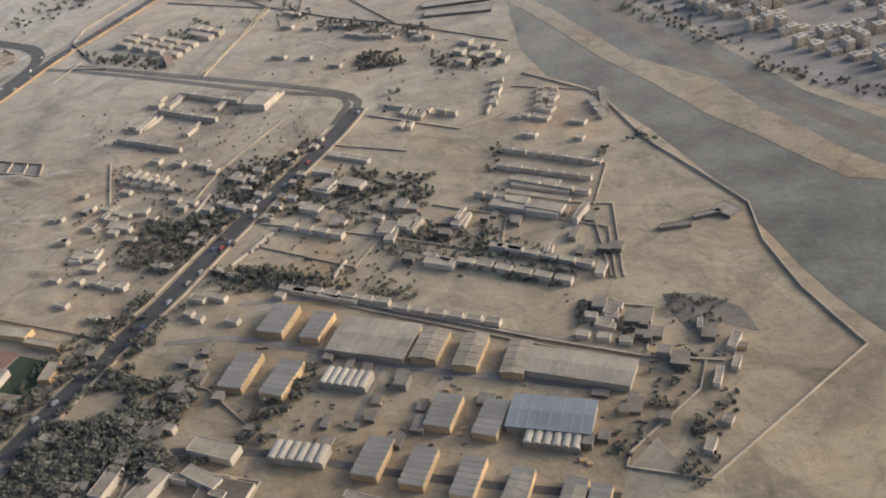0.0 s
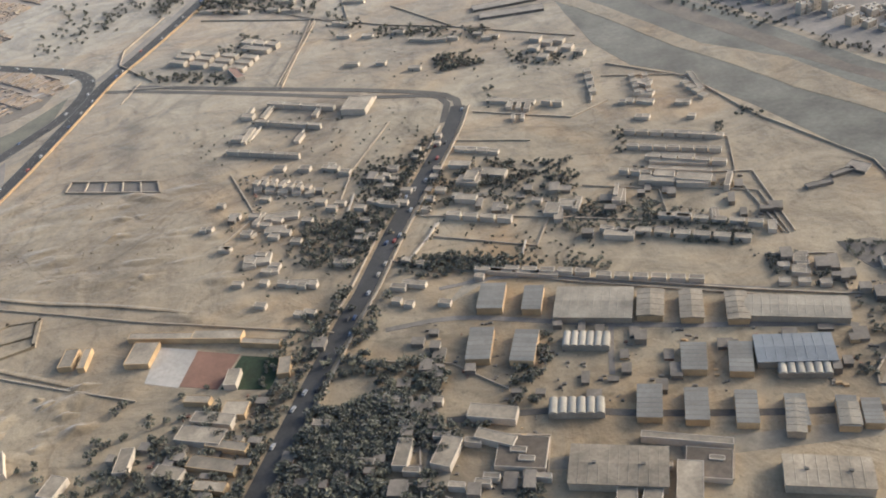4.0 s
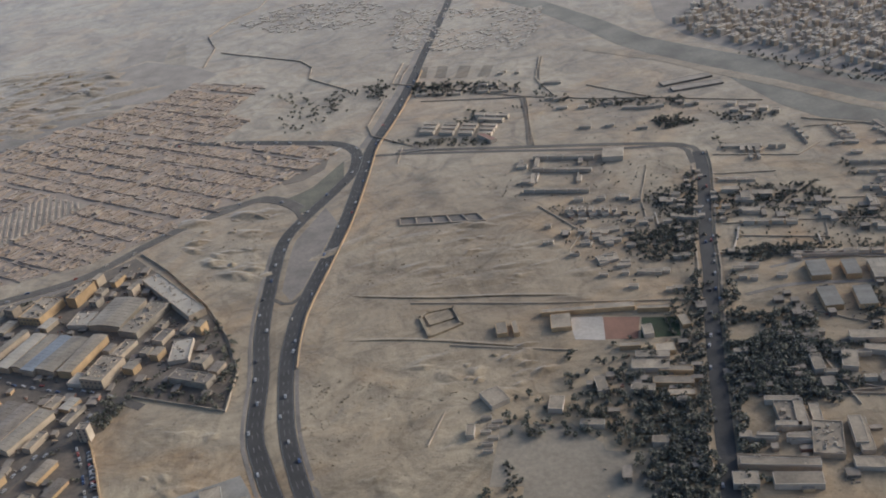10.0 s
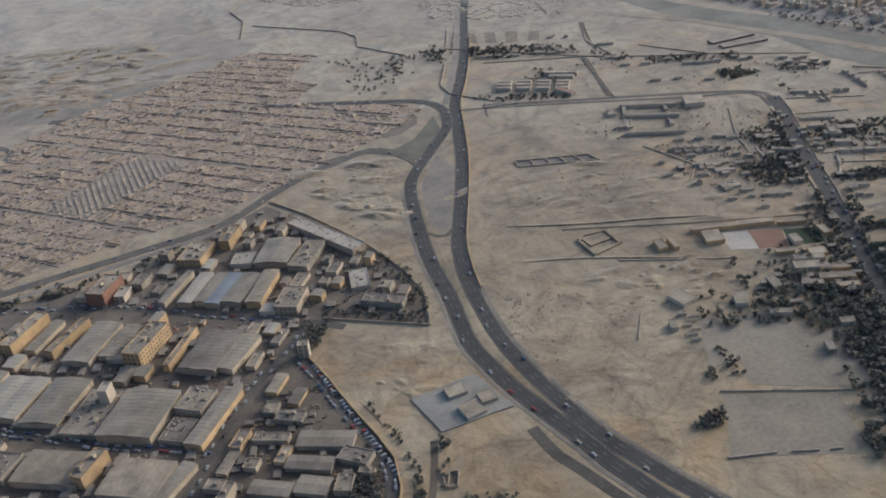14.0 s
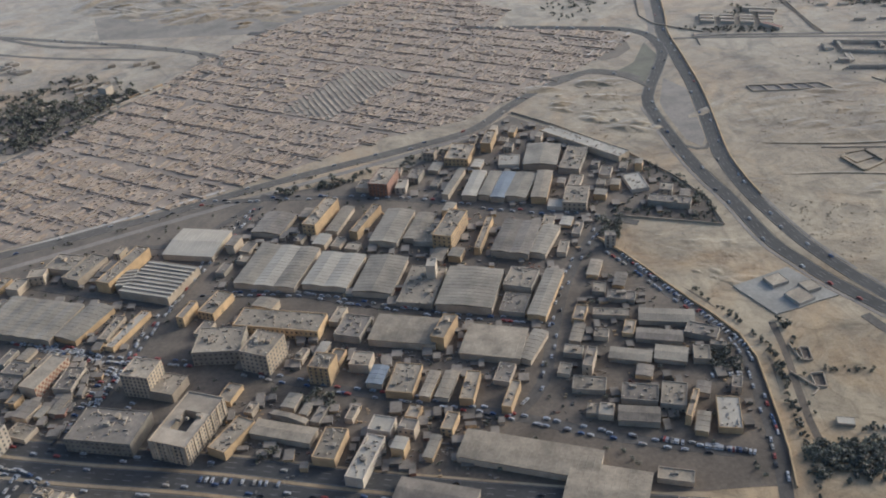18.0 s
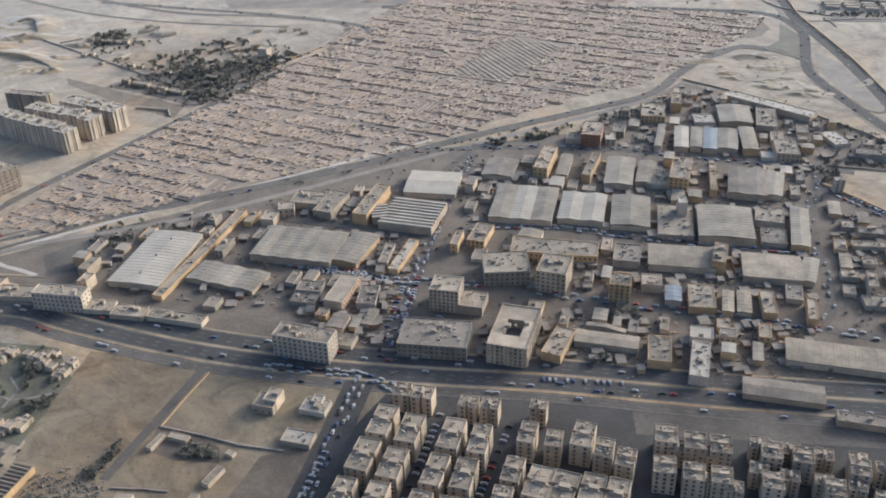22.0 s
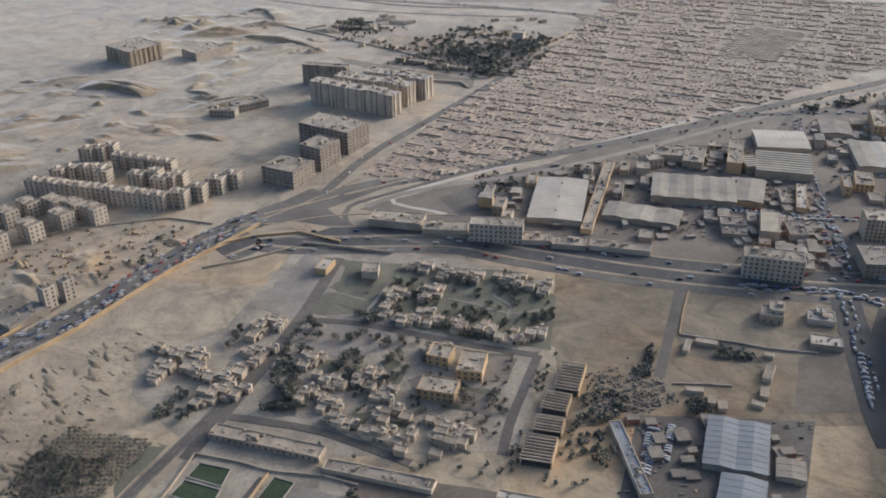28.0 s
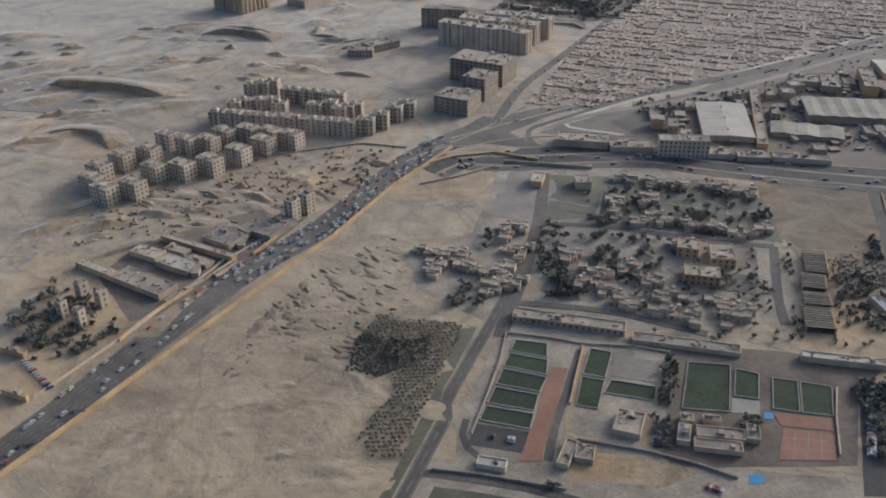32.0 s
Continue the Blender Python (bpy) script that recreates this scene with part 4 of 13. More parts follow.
def yard_clutter(poly, n, seed, label="yard clutter of small sheds, crates and stacks", tall=2.0):
    """Lean-tos, crates, stacks and drums that fill the yards, too many to count."""
    rnd = random.Random(seed)
    me = Mesh()
    rot = rnd.choice((-0.28, -0.22))
    for x, y in spread(poly, int(n * 0.45), seed, 2.0):
        k = rnd.choices(range(6), (2, 4, 4, 2, 1, 4))[0]
        if rnd.random() < 0.32:
            w, d, h = rnd.uniform(1.8, 4.2), rnd.uniform(1.6, 5.6), rnd.uniform(0.8, tall)
            me.box(x, y, -0.1, w, d, h, rot + rnd.gauss(0, 0.03), k, 1.0, rnd.choice((1, 5, 5)))
            me.box(x, y, h - 0.1, w + 0.2, d + 0.2, 0.08, rot, rnd.choice((1, 5, 5)))
        else:
            for _ in range(rnd.randint(1, 4)):
                s = rnd.uniform(0.3, 0.8)
                me.box(x + rnd.gauss(0, 1.0), y + rnd.gauss(0, 1.0), -0.1, s * rnd.uniform(0.8, 2.2), s, s * rnd.uniform(0.4, 1.0) + 0.1, rot + rnd.gauss(0, 0.1), k, rnd.uniform(0.8, 1.0))
    return tagged(new("yard_clutter", me.data("yard_clutter", WALLG, ROOFD, METALD, WALLO, BRICK, ROOFD)), label, "clutter", "", "stuff")


def mounds(poly, n, seed, size=(4, 10), high=(0.5, 1.6), mat=None, label="low wind-worn mounds of sand and spoil", longer=3.4, lie=None):
    """Rounded heaps and eroded banks that rise from the ground."""
    rnd = random.Random(seed)
    me = Mesh()
    for x, y in spread(poly, n, seed, size[0] * 0.7):
        r, h, st = rnd.uniform(*size) * rnd.uniform(0.35, 1.0), rnd.uniform(*high) * rnd.uniform(0.4, 1.0), rnd.uniform(1.2, longer)
        a = (0.35 * noise.noise((x * 0.01, y * 0.01, seed)) * 5 if lie is None else lie) + rnd.gauss(0, 0.25)
        c, s = math.cos(a), math.sin(a)
        R, S = 7, 18
        rows = []
        for i in range(R + 1):
            f = i / R
            row = []
            for j in range(S):
                b = 6.2832 * j / S
                wob = 1 + 0.55 * noise.noise((math.cos(b) * 1.6 + x, math.sin(b) * 1.6 + y, seed))
                u, v = f * r * st * wob * math.cos(b), f * r * wob * math.sin(b)
                z = h * (0.5 + 0.5 * math.cos(math.pi * f)) * (1 + 0.8 * noise.noise((u * 0.3 + x, v * 0.3 + y, 2.0))) - 0.06
                row.append((x + u * c - v * s, y + u * s + v * c, z))
            rows.append(row)
        for i in range(R):
            for j in range(S):
                q = (j + 1) % S
                me.poly([rows[i][j], rows[i + 1][j], rows[i + 1][q], rows[i][q]] if i else [rows[0][0], rows[1][j], rows[1][q]])
    d = me.data("mounds", mat or SAND, weld=True)
    d.polygons.foreach_set("use_smooth", [True] * len(d.polygons))
    return tagged(new("sand_mounds", d), label, "mounds", "", "stuff")


def bank(pts, h, width, seed, mat=None, label="steep eroded bank of a sand quarry"):
    """A ridge of earth along the points: steep to the front, gentle behind, crumbling along its crest."""
    line = smooth_line(pts)
    nn = normals(line)
    me = Mesh()
    rows = []
    n = len(line)
    for i, (p, q) in enumerate(zip(line, nn)):
        if q.y > 0:
            q = -q
        end = min(1.0, min(i, n - 1 - i) / max(1, n * 0.18))
        row = []
        for u, f in ((0.30, -0.1), (0.22, 0.35), (0.10, 0.9), (-0.05, 1.0), (-0.45, 0.85), (-1.0, 0.3), (-1.6, -0.1)):
            k = noise.noise((p.x * 0.12, p.y * 0.12, seed + u))
            w = p + q * width * (u + 0.12 * k)
            row.append((w.x, w.y, (h * f * (1 + 0.35 * k)) * end - 0.05))
        rows.append(row)
    for a, b in zip(rows, rows[1:]):
        for k in range(6):
            me.poly([a[k], b[k], b[k + 1], a[k + 1]])
    return tagged(new("earth_bank", me.data("earth_bank", mat or SAND, weld=True)), label, "bank", "", "structure")


def fits(x, y, w, d, rot):
    """True where a footprint lies on free ground."""
    c, s = math.cos(radians(rot)), math.sin(radians(rot))
    return all(is_free((x + u * w * c - v * d * s, y + u * w * s + v * d * c)) for u in (-0.5, -0.25, 0, 0.25, 0.5) for v in (-0.5, -0.25, 0, 0.25, 0.5))


def infill(poly, n, seed, rot):
    """Workshops and stores that fill the blocks between the larger buildings."""
    rnd = random.Random(seed)
    put = 0
    for x, y in spread(poly, n * 6, seed, 1.5):
        w, d, h = rnd.uniform(3.0, 6.5), rnd.uniform(5.0, 12.0), rnd.choice((1.6, 2.0, 2.4, 3.2, 4.6))
        if fits(x, y, w + 0.5, d + 0.5, rot):
            if rnd.random() < 0.4:
                shed(x, y, w, d, rot, h, rnd.choice((ROOFS, ROOFC, ROOFD, ROOFW)), rnd.choice((WALLO, WALLC)), 1, "d", 0.1, 0, "workshop", "workshops")
            else:
                block(x, y, w, d, rot, h, rnd.choice((WALLO, WALLC, WALLG, WALLC)), rnd.choice((ROOFC, ROOFD)), "-f" if h > 3 else "", 1, "workshop", "workshops")
            put += 1
            if put >= n:
                return


# ================================================================ the place

# ---- ground, river bed, roads
ground_mesh = Mesh()
for gx in range(-30, 30):
    for gy in range(-15, 45):
        ground_mesh.poly([(gx * 100 - 400, gy * 100, 0), (gx * 100 - 300, gy * 100, 0), (gx * 100 - 300, gy * 100 + 100, 0), (gx * 100 - 400, gy * 100 + 100, 0)])
tagged(new("ground", ground_mesh.data("ground", SAND)), "open sandy desert ground reaching the horizon", "ground", "", "structure")
sheet("far_bank", [(-29.8, 855.4), (24.6, 679.1), (2.8, 591.5), (6.3, 542.8), (25.8, 483.8), (59.4, 427.6), (76.4, 399.2), (92.5, 368.6), (108.9, 336.2), (129.2, 309.5), (149.4, 275.3), (209.8, 334.0), (346.6, 621.6), (171.4, 790.1)], DUSTROAD, "grey dusty ground of the far bank", 0.02)
sheet("river_bed", [(-150.6, 856.0), (-105.8, 796.5), (-60.9, 696.6), (-32.8, 611.0), (-19.9, 556.0), (1.1, 516.2), (25.0, 477.0), (58.0, 420.8), (75.0, 393.1), (90.6, 362.2), (106.5, 329.4), (126.6, 303.5), (140.8, 279.9), (99.4, 196.9), (89.0, 216.4), (83.9, 229.8), (79.5, 244.3), (75.9, 253.2), (75.3, 261.8), (60.7, 294.1), (51.6, 314.0), (39.4, 337.0), (32.7, 349.5), (17.4, 362.9), (7.2, 390.1), (2.5, 421.8), (-0.8, 449.2), (-9.2, 474.9), (-24.6, 507.0), (-42.0, 550.6), (-55.0, 610.1), (-81.7, 696.3), (-122.8, 776.9)], RIVER, "dry grey-brown river bed with silt banks", 0.06)
sheet("sand_bar", [(-60.0, 560.0), (-24.8, 509.9), (-4.0, 471.6), (23.3, 425.8), (50.4, 372.4), (78.1, 345.5), (90.8, 318.8), (111.1, 285.0), (128.0, 264.0), (106.0, 270.2), (85.9, 300.1), (71.0, 320.3), (56.8, 346.8), (39.3, 373.3), (17.1, 417.4), (-5.4, 456.6), (-28.5, 500.7), (-66.0, 548.0)], SAND2, "pale sand bar in the dry river", 0.14)
sheet("silt_channel", [(33.6, 454.4), (56.1, 410.9), (80.1, 366.1), (98.1, 329.7), (123.3, 295.8), (131.1, 282.9), (128.7, 277.7), (120.4, 289.1), (98.4, 318.4), (76.6, 353.1), (51.3, 399.1), (31.5, 439.4)], YARD, "darker dried mud channel", 0.09)
HIGH_R = [(-108.9, 841.9), (-136.2, 738.6), (-170.2, 621.7), (-193.3, 540.5), (-213.8, 479.5), (-227.5, 443.4), (-236.0, 405.2), (-247.6, 355.2), (-258.4, 318.6), (-267.9, 288.4), (-274.2, 267.2), (-278.4, 240.3), (-279.6, 218.7), (-279.2, 188.2), (-276.6, 167.5), (-273.3, 150.1), (-269.5, 135.1), (-265.9, 121.4), (-261.6, 109.8), (-256.8, 99.9), (-252.5, 90.2), (-246.2, 78.5), (-240.3, 66.4), (-233.8, 54.1)]
HIGH_L = [(-492.4, 567.4), (-402.9, 530.6), (-321.5, 499.0), (-268.2, 472.7), (-246.6, 459.6), (-236.9, 441.5), (-240.5, 412.8), (-254.2, 387.9), (-271.8, 360.2), (-281.6, 337.0), (-287.8, 288.8), (-290.2, 254.8), (-289.7, 225.0), (-291.3, 189.8), (-287.9, 169.4), (-283.9, 152.6), (-279.0, 139.1), (-274.4, 126.4), (-270.0, 114.3), (-266.3, 102.1), (-261.9, 92.1), (-257.8, 82.2), (-251.7, 70.9), (-245.8, 59.2), (-239.6, 47.0)]
ribbon("highway", HIGH_R, 6.5, ASPHALT, "dark asphalt carriageway of a curving highway", 0.12, 3)
ribbon("highway", HIGH_L, 6.9, ASPHALT, "dark asphalt carriageway with a loop to the side road", 0.11, 3)
ribbon("frontage_road", [(-285.2, 129.4), (-283.8, 121.4), (-281.8, 113.0), (-276.7, 102.7), (-272.2, 92.5), (-267.8, 82.9), (-262.9, 74.7), (-256.5, 64.2), (-250.6, 53.0), (-244.4, 41.2)], 4.4, OLDROAD, "worn service road splitting off beside the highway", 0.1)
ribbon("highway", HIGH_R[:6], 4.4, DUSTROAD, "pale dusty empty carriageway beside the highway", 0.09, 0, -6.0)
ribbon("verge", HIGH_R[8:], 1.5, DUSTROAD, "dusty kerb strip beside the carriageway", 0.08, 0, 4.5)
ribbon("verge", HIGH_L[9:], 1.5, DUSTROAD, "dusty kerb strip beside the carriageway", 0.08, 0, -4.8)
ribbon("verge", HIGH_L[8:], 2.4, SAND2, "sandy shoulder of the highway", 0.075, 0, 5.0)
sheet("median", [(-258.0, 372.0), (-266.0, 356.0), (-276.5, 336.0), (-283.0, 296.0), (-277.5, 281.0), (-271.5, 290.0), (-263.5, 316.0), (-252.5, 352.0)], DUSTROAD, "pale bare ground between the carriageways", 0.05)
ribbon("crossover", [(-285.2, 285.0), (-281.0, 279.6), (-276.5, 278.6), (-272.6, 283.0)], 2.2, OLDROAD, "short turning lane across the median", 0.13)
traffic(HIGH_R, 46, 1, (-2.1, 0.0, 2.1), single=True)
traffic(HIGH_L, 44, 2, (-2.2, 0.0, 2.2), single=True)
wall_line("boundary_wall", beside(HIGH_R, 4.6, 0.36, 0.8), 0.8, "low ochre parapet wall beside the highway", WALLO, 0.5)
AVENUE = [(-158.0, 60.0), (-147.5, 91.0), (-139.9, 113.5), (-132.0, 137.2), (-124.0, 161.4), (-113.9, 191.2), (-103.0, 221.8), (-98.6, 232.1), (-88.0, 264.2), (-77.6, 292.0), (-66.0, 322.5), (-60.5, 340.0), (-57.5, 352.0), (-62.5, 364.6), (-94.9, 381.4), (-154.5, 406.5), (-212.0, 430.9)]
ribbon("avenue", AVENUE[:13], 6.2, ASPHALT, "straight dark tree-lined avenue through the barracks", 0.112)
ribbon("avenue", AVENUE[11:], 3.4, OLDROAD, "old asphalt road along the camp boundary", 0.108)
wall_line("boundary_wall", beside(AVENUE[:13], -4.7, 0.22, 1.0), 0.62, "low sunlit wall along the avenue", WALLC, 0.42)
wall_line("boundary_wall", beside(AVENUE[:13], 4.7, 0.5, 0.94), 0.5, "low sunlit wall along the avenue", WALLC, 0.42)
traffic(AVENUE[:13], 12, 17, (-2.2, 2.2), "cars on the avenue", 0.12)
ribbon("road", [(-233.1, 432.4), (-208.4, 424.3), (-158.0, 402.9), (-99.9, 376.5), (-64.4, 362.7), (-64.8, 339.4)], 2.9, OLDROAD, "old asphalt road across the desert", 0.09)
SIDE_ROAD = [(-271.7, 376.4), (-276.7, 386.4), (-292.1, 399.6), (-308.3, 394.5), (-330.3, 385.1), (-354.0, 368.4), (-384.0, 344.6), (-428.6, 334.7), (-492.1, 323.0), (-550.9, 309.1), (-605.2, 299.2), (-656.1, 292.7), (-739.3, 282.9), (-758.0, 276.9)]
ribbon("side_road", SIDE_ROAD, 6.5, OLDROAD, "worn asphalt road along the cemetery edge", 0.116, 2)
ribbon("service_road", [(-386.3, 337.5), (-430.6, 326.6), (-493.5, 312.8), (-551.3, 299.0), (-604.5, 286.3), (-653.7, 276.7), (-715.5, 273.6), (-740.9, 264.2)], 3.7, DUSTROAD, "dusty service road beside the old railway strip", 0.08)
LEFT_ROAD = [(-759.1, 279.6), (-728.1, 319.9), (-692.9, 352.9), (-639.6, 401.7), (-592.6, 447.5), (-555.7, 480.6), (-527.5, 492.3), (-514.7, 510.4), (-518.0, 530.4), (-563.5, 569.8), (-625.2, 611.3), (-694.7, 656.7)]
ribbon("boundary_road", LEFT_ROAD, 5.0, OLDROAD, "busy asphalt road beside the cemetery", 0.124, 2)
traffic(LEFT_ROAD, 30, 4, (-1.3, 1.3), "cars on the cemetery road")
traffic(SIDE_ROAD, 26, 5, (-1.8, 1.8), "cars on the side road")
CITY_ROAD = [(-756.5, 286.0), (-777.5, 271.8), (-803.7, 258.0), (-837.7, 226.4), (-861.0, 204.8), (-891.5, 183.5), (-918.5, 158.6), (-942.8, 134.0), (-965.8, 112.3), (-973.3, 105.1)]
ribbon("city_road", CITY_ROAD, 12.0, OLDROAD, "wide asphalt city road jammed with traffic", 0.134, 6)
traffic(CITY_ROAD, 150, 6, (-5.2, -3.4, -1.6, 1.6, 3.4, 5.2), "cars on the city road", 0.13, True, 0.12, 0.62)
traffic(CITY_ROAD, 34, 7, (-5.2, -3.4, 1.6, 3.4), "cars on the city road", 0.13, True, 0.62, 0.98, True)
wall_line("boundary_wall", [(-787.2, 260.3), (-807.2, 243.6), (-825.0, 229.8), (-856.2, 198.3), (-892.2, 168.2), (-919.9, 144.6), (-944.7, 122.7), (-965.5, 104.4)], 1.22, "long cream wall along the city road", WALLO, 0.7)
SOUTH_ROAD = [(-809.1, 249.2), (-788.1, 257.9), (-770.6, 248.6), (-712.3, 230.4), (-684.6, 209.2), (-647.3, 182.2), (-610.9, 161.2), (-574.7, 143.9), (-538.7, 128.9), (-518.1, 119.5), (-481.5, 101.6), (-428.3, 78.0), (-382.6, 58.8)]
ribbon("south_road", SOUTH_ROAD, 7.8, ASPHALT, "asphalt carriageway below the industrial estate", 0.1, 3)
ribbon("south_road", SOUTH_ROAD, 7.8, ASPHALT, "asphalt carriageway below the industrial estate", 0.105, 3, -9.3)
ribbon("frontage_road", SOUTH_ROAD, 4.6, OLDROAD, "narrow frontage road beside the carriageway", 0.1, 2, -17.2)
ribbon("median", SOUTH_ROAD, 1.4, SAND2, "dusty strip between carriageways", 0.15, 0, -4.65)
ribbon("median", SOUTH_ROAD, 1.5, SAND2, "dusty strip between carriageways", 0.15, 0, -13.95)
ribbon("median", SOUTH_ROAD, 1.0, SAND2, "dusty verge of the carriageway", 0.154, 0, 4.4)
traffic(SOUTH_ROAD, 90, 8, (-2.2, 0, 2.2, -7.1, -9.3, -11.5, -16.4, -18.0), "cars on the south road")
ribbon("slip_road", [(-698.9, 204.8), (-726.8, 224.1), (-744.3, 237.4), (-751.7, 251.4), (-747.4, 266.8), (-727.8, 274.5), (-682.2, 288.2)], 2.4, OLDROAD, "curving slip road around the estate corner", 0.14)
ribbon("road", [(-797.7, 159.1), (-808.8, 144.8), (-820.1, 130.3), (-830.9, 117.5), (-841.3, 105.1), (-851.0, 93.0), (-852.5, 87.9), (-862.0, 76.2), (-868.8, 67.5), (-876.0, 58.8), (-882.2, 51.0)], 3.7, OLDROAD, "straight grey road between garrison and desert", 0.09, 2)
# real asphalt, kept dark so the colour also holds the blocks' shade
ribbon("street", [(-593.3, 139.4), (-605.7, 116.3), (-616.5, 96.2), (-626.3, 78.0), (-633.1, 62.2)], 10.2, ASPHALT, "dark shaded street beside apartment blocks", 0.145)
sheet("industrial_ground", [(-507.2, 310.5), (-432.6, 308.4), (-358.4, 355.9), (-317.2, 290.9), (-306.4, 260.0), (-300.6, 232.3), (-304.0, 209.3), (-345.1, 231.8), (-356.3, 206.4), (-335.9, 157.8), (-330.8, 115.0), (-343.3, 82.1), (-356.1, 59.9), (-423.4, 75.6), (-509.0, 97.9), (-575.5, 127.0), (-593.3, 139.4), (-643.0, 185.5), (-698.3, 226.7), (-744.4, 263.0), (-716.2, 270.4), (-646.4, 284.6), (-596.0, 310.0)], YARD, "trampled grey-brown yards of the industrial estate", 0.04)
ribbon("street", [(-532.4, 314.0), (-490.8, 304.2), (-437.3, 283.6), (-388.8, 253.4), (-352.1, 232.3), (-337.4, 221.4)], 4.1, OLDROAD, "dusty estate street", 0.09)
ribbon("street", [(-564.1, 281.6), (-538.1, 277.4), (-507.9, 299.8), (-498.7, 311.6)], 3.7, OLDROAD, "dusty estate street", 0.085)
ribbon("street", [(-502.3, 300.7), (-525.5, 262.3), (-545.4, 225.0), (-558.3, 199.2), (-567.8, 177.2), (-583.4, 150.8)], 5.1, OLDROAD, "busy estate street", 0.095)
ribbon("street", [(-604.7, 261.6), (-576.8, 244.8), (-547.7, 225.8)], 3.6, OLDROAD, "dusty estate street", 0.141)
ribbon("street", [(-608.7, 222.2), (-585.1, 208.3), (-569.0, 196.1), (-555.8, 190.9), (-534.2, 181.8)], 3.6, OLDROAD, "estate street with parked cars", 0.085)
ribbon("street", [(-533.6, 228.3), (-498.3, 219.3), (-465.2, 199.1), (-434.1, 179.9), (-397.3, 163.2)], 3.6, OLDROAD, "shaded estate street", 0.145)
ribbon("street", [(-517.5, 170.9), (-483.9, 149.5), (-453.9, 132.5), (-429.2, 117.3), (-396.9, 95.2), (-365.3, 78.2)], 4.6, OLDROAD, "shaded estate street", 0.09)
ribbon("street", [(-354.8, 225.2), (-379.0, 194.8), (-398.4, 159.7), (-413.0, 129.3), (-430.0, 114.6)], 4.6, OLDROAD, "dusty estate street", 0.095)
EDGE_TRACK = [(-357.1, 215.7), (-349.3, 193.3), (-342.8, 168.6), (-334.6, 141.5), (-332.5, 126.0), (-335.7, 110.0), (-341.1, 93.0), (-344.6, 79.7), (-350.0, 65.5), (-356.1, 50.4)]
ribbon("track", EDGE_TRACK, 3.8, SAND, "ochre dirt track along the estate wall", 0.08)
ribbon("street", EDGE_TRACK, 4.4, OLDROAD, "estate edge road lined with parked cars", 0.1, 0, -5.4)
traffic(EDGE_TRACK, 46, 18, (-3.9, -6.8), "parked cars", 0.1, True, 0.06, 0.95)
wall_line("boundary_wall", beside(EDGE_TRACK, -1.9), 1.0, "sunlit ochre estate boundary wall", WALLO, 0.5)
traffic([(-502.3, 300.7), (-525.5, 262.3), (-545.4, 225.0), (-558.3, 199.2), (-567.8, 177.2), (-583.4, 150.8)], 36, 61, (-1.7, -0.5, 1.2, 2.0), "cars in the estate", 0.15, True, 0.02, 0.98, True)
traffic([(-533.6, 228.3), (-498.3, 219.3), (-465.2, 199.1), (-434.1, 179.9), (-397.3, 163.2)], 30, 62, (-1.4, 1.4), "cars in the estate", 0.15, True, 0.02, 0.98, True)
traffic([(-517.5, 170.9), (-483.9, 149.5), (-453.9, 132.5), (-429.2, 117.3), (-396.9, 95.2), (-365.3, 78.2)], 26, 63, (-1.8, 1.8), "cars in the estate", 0.15, True, 0.02, 0.98, True)
traffic([(-608.7, 222.2), (-585.1, 208.3), (-569.0, 196.1), (-555.8, 190.9), (-534.2, 181.8)], 26, 64, (-1.4, 1.4), "cars in the estate", 0.15, True, 0.02, 0.98, True)
ribbon("railway_strip", [(-709.8, 246.3), (-728.4, 268.8), (-683.0, 283.9), (-605.5, 302.8), (-518.5, 324.1)], 2.2, PALE, "pale embankment of the old railway", 0.07)

def clearing(x, y, w, d, rot, z=0.035):
    """A bare fenced plot on which no tree grows."""
    take(x, y, w, d, rot)
    a = radians(rot)
    c, q = math.cos(a), math.sin(a)
    sheet("bare_plot", [(x + u * w * c - v * d * q, y + u * w * q + v * d * c) for u, v in ((-0.5, -0.5), (0.5, -0.5), (0.5, 0.5), (-0.5, 0.5))], SAND2, "bare sandy plot between trees", z)


clearing(-102.2, 188.5, 11.1, 10.0, -11.9, 0.035)
clearing(-68.0, 176.9, 18.0, 12.5, -14.0, 0.039)
clearing(-70.3, 156.9, 9.7, 18.6, -14.0, 0.043)
clearing(-91.8, 204.1, 8.5, 8.3, -17.2, 0.047)
clearing(-86.7, 157.3, 8.3, 11.9, -16.6, 0.051)

# ---- barracks: warehouses and sheds
sheet("depot_ground", [(-63.8, 232.7), (-6.4, 214.7), (42.3, 196.0), (43.9, 188.5), (38.0, 176.3), (47.1, 156.5), (27.4, 144.4), (-107.2, 151.4), (-94.8, 183.6), (-80.9, 209.0)], LEVEL, "trodden brown ground of the depot", 0.02)
shed(-29.2, 208.0, 22.1, 13.8, -15.2, 2.3, ROOFS, WALLC, 1, 'w', 0.08)
shed(-13.6, 203.8, 7.2, 11.7, -15.1, 2.3, ROOFC, WALLO, 1, 'd', 0.15)
shed(-2.7, 200.3, 6.2, 12.3, -13.2, 2.3, ROOFC, WALLO, 1, 'd', 0.15)
shed(9.2, 196.5, 5.7, 11.8, -12.1, 2.3, ROOFC, WALLO, 1, 'd', 0.15)
shed(24.4, 192.2, 27.2, 9.1, -16.9, 2.2, ROOFS, WALLC, 1, 'w', 0.08)
shed(17.7, 175.9, 19.6, 10.5, -11.4, 2.5, ROOFB, WALLG, 1, 'w', 0.08)
vaults(-34.4, 193.0, 13.1, 5.8, -14.9, 1.9, 6)
vaults(17.8, 168.8, 13.2, 4.6, -12.7, 1.8, 6)
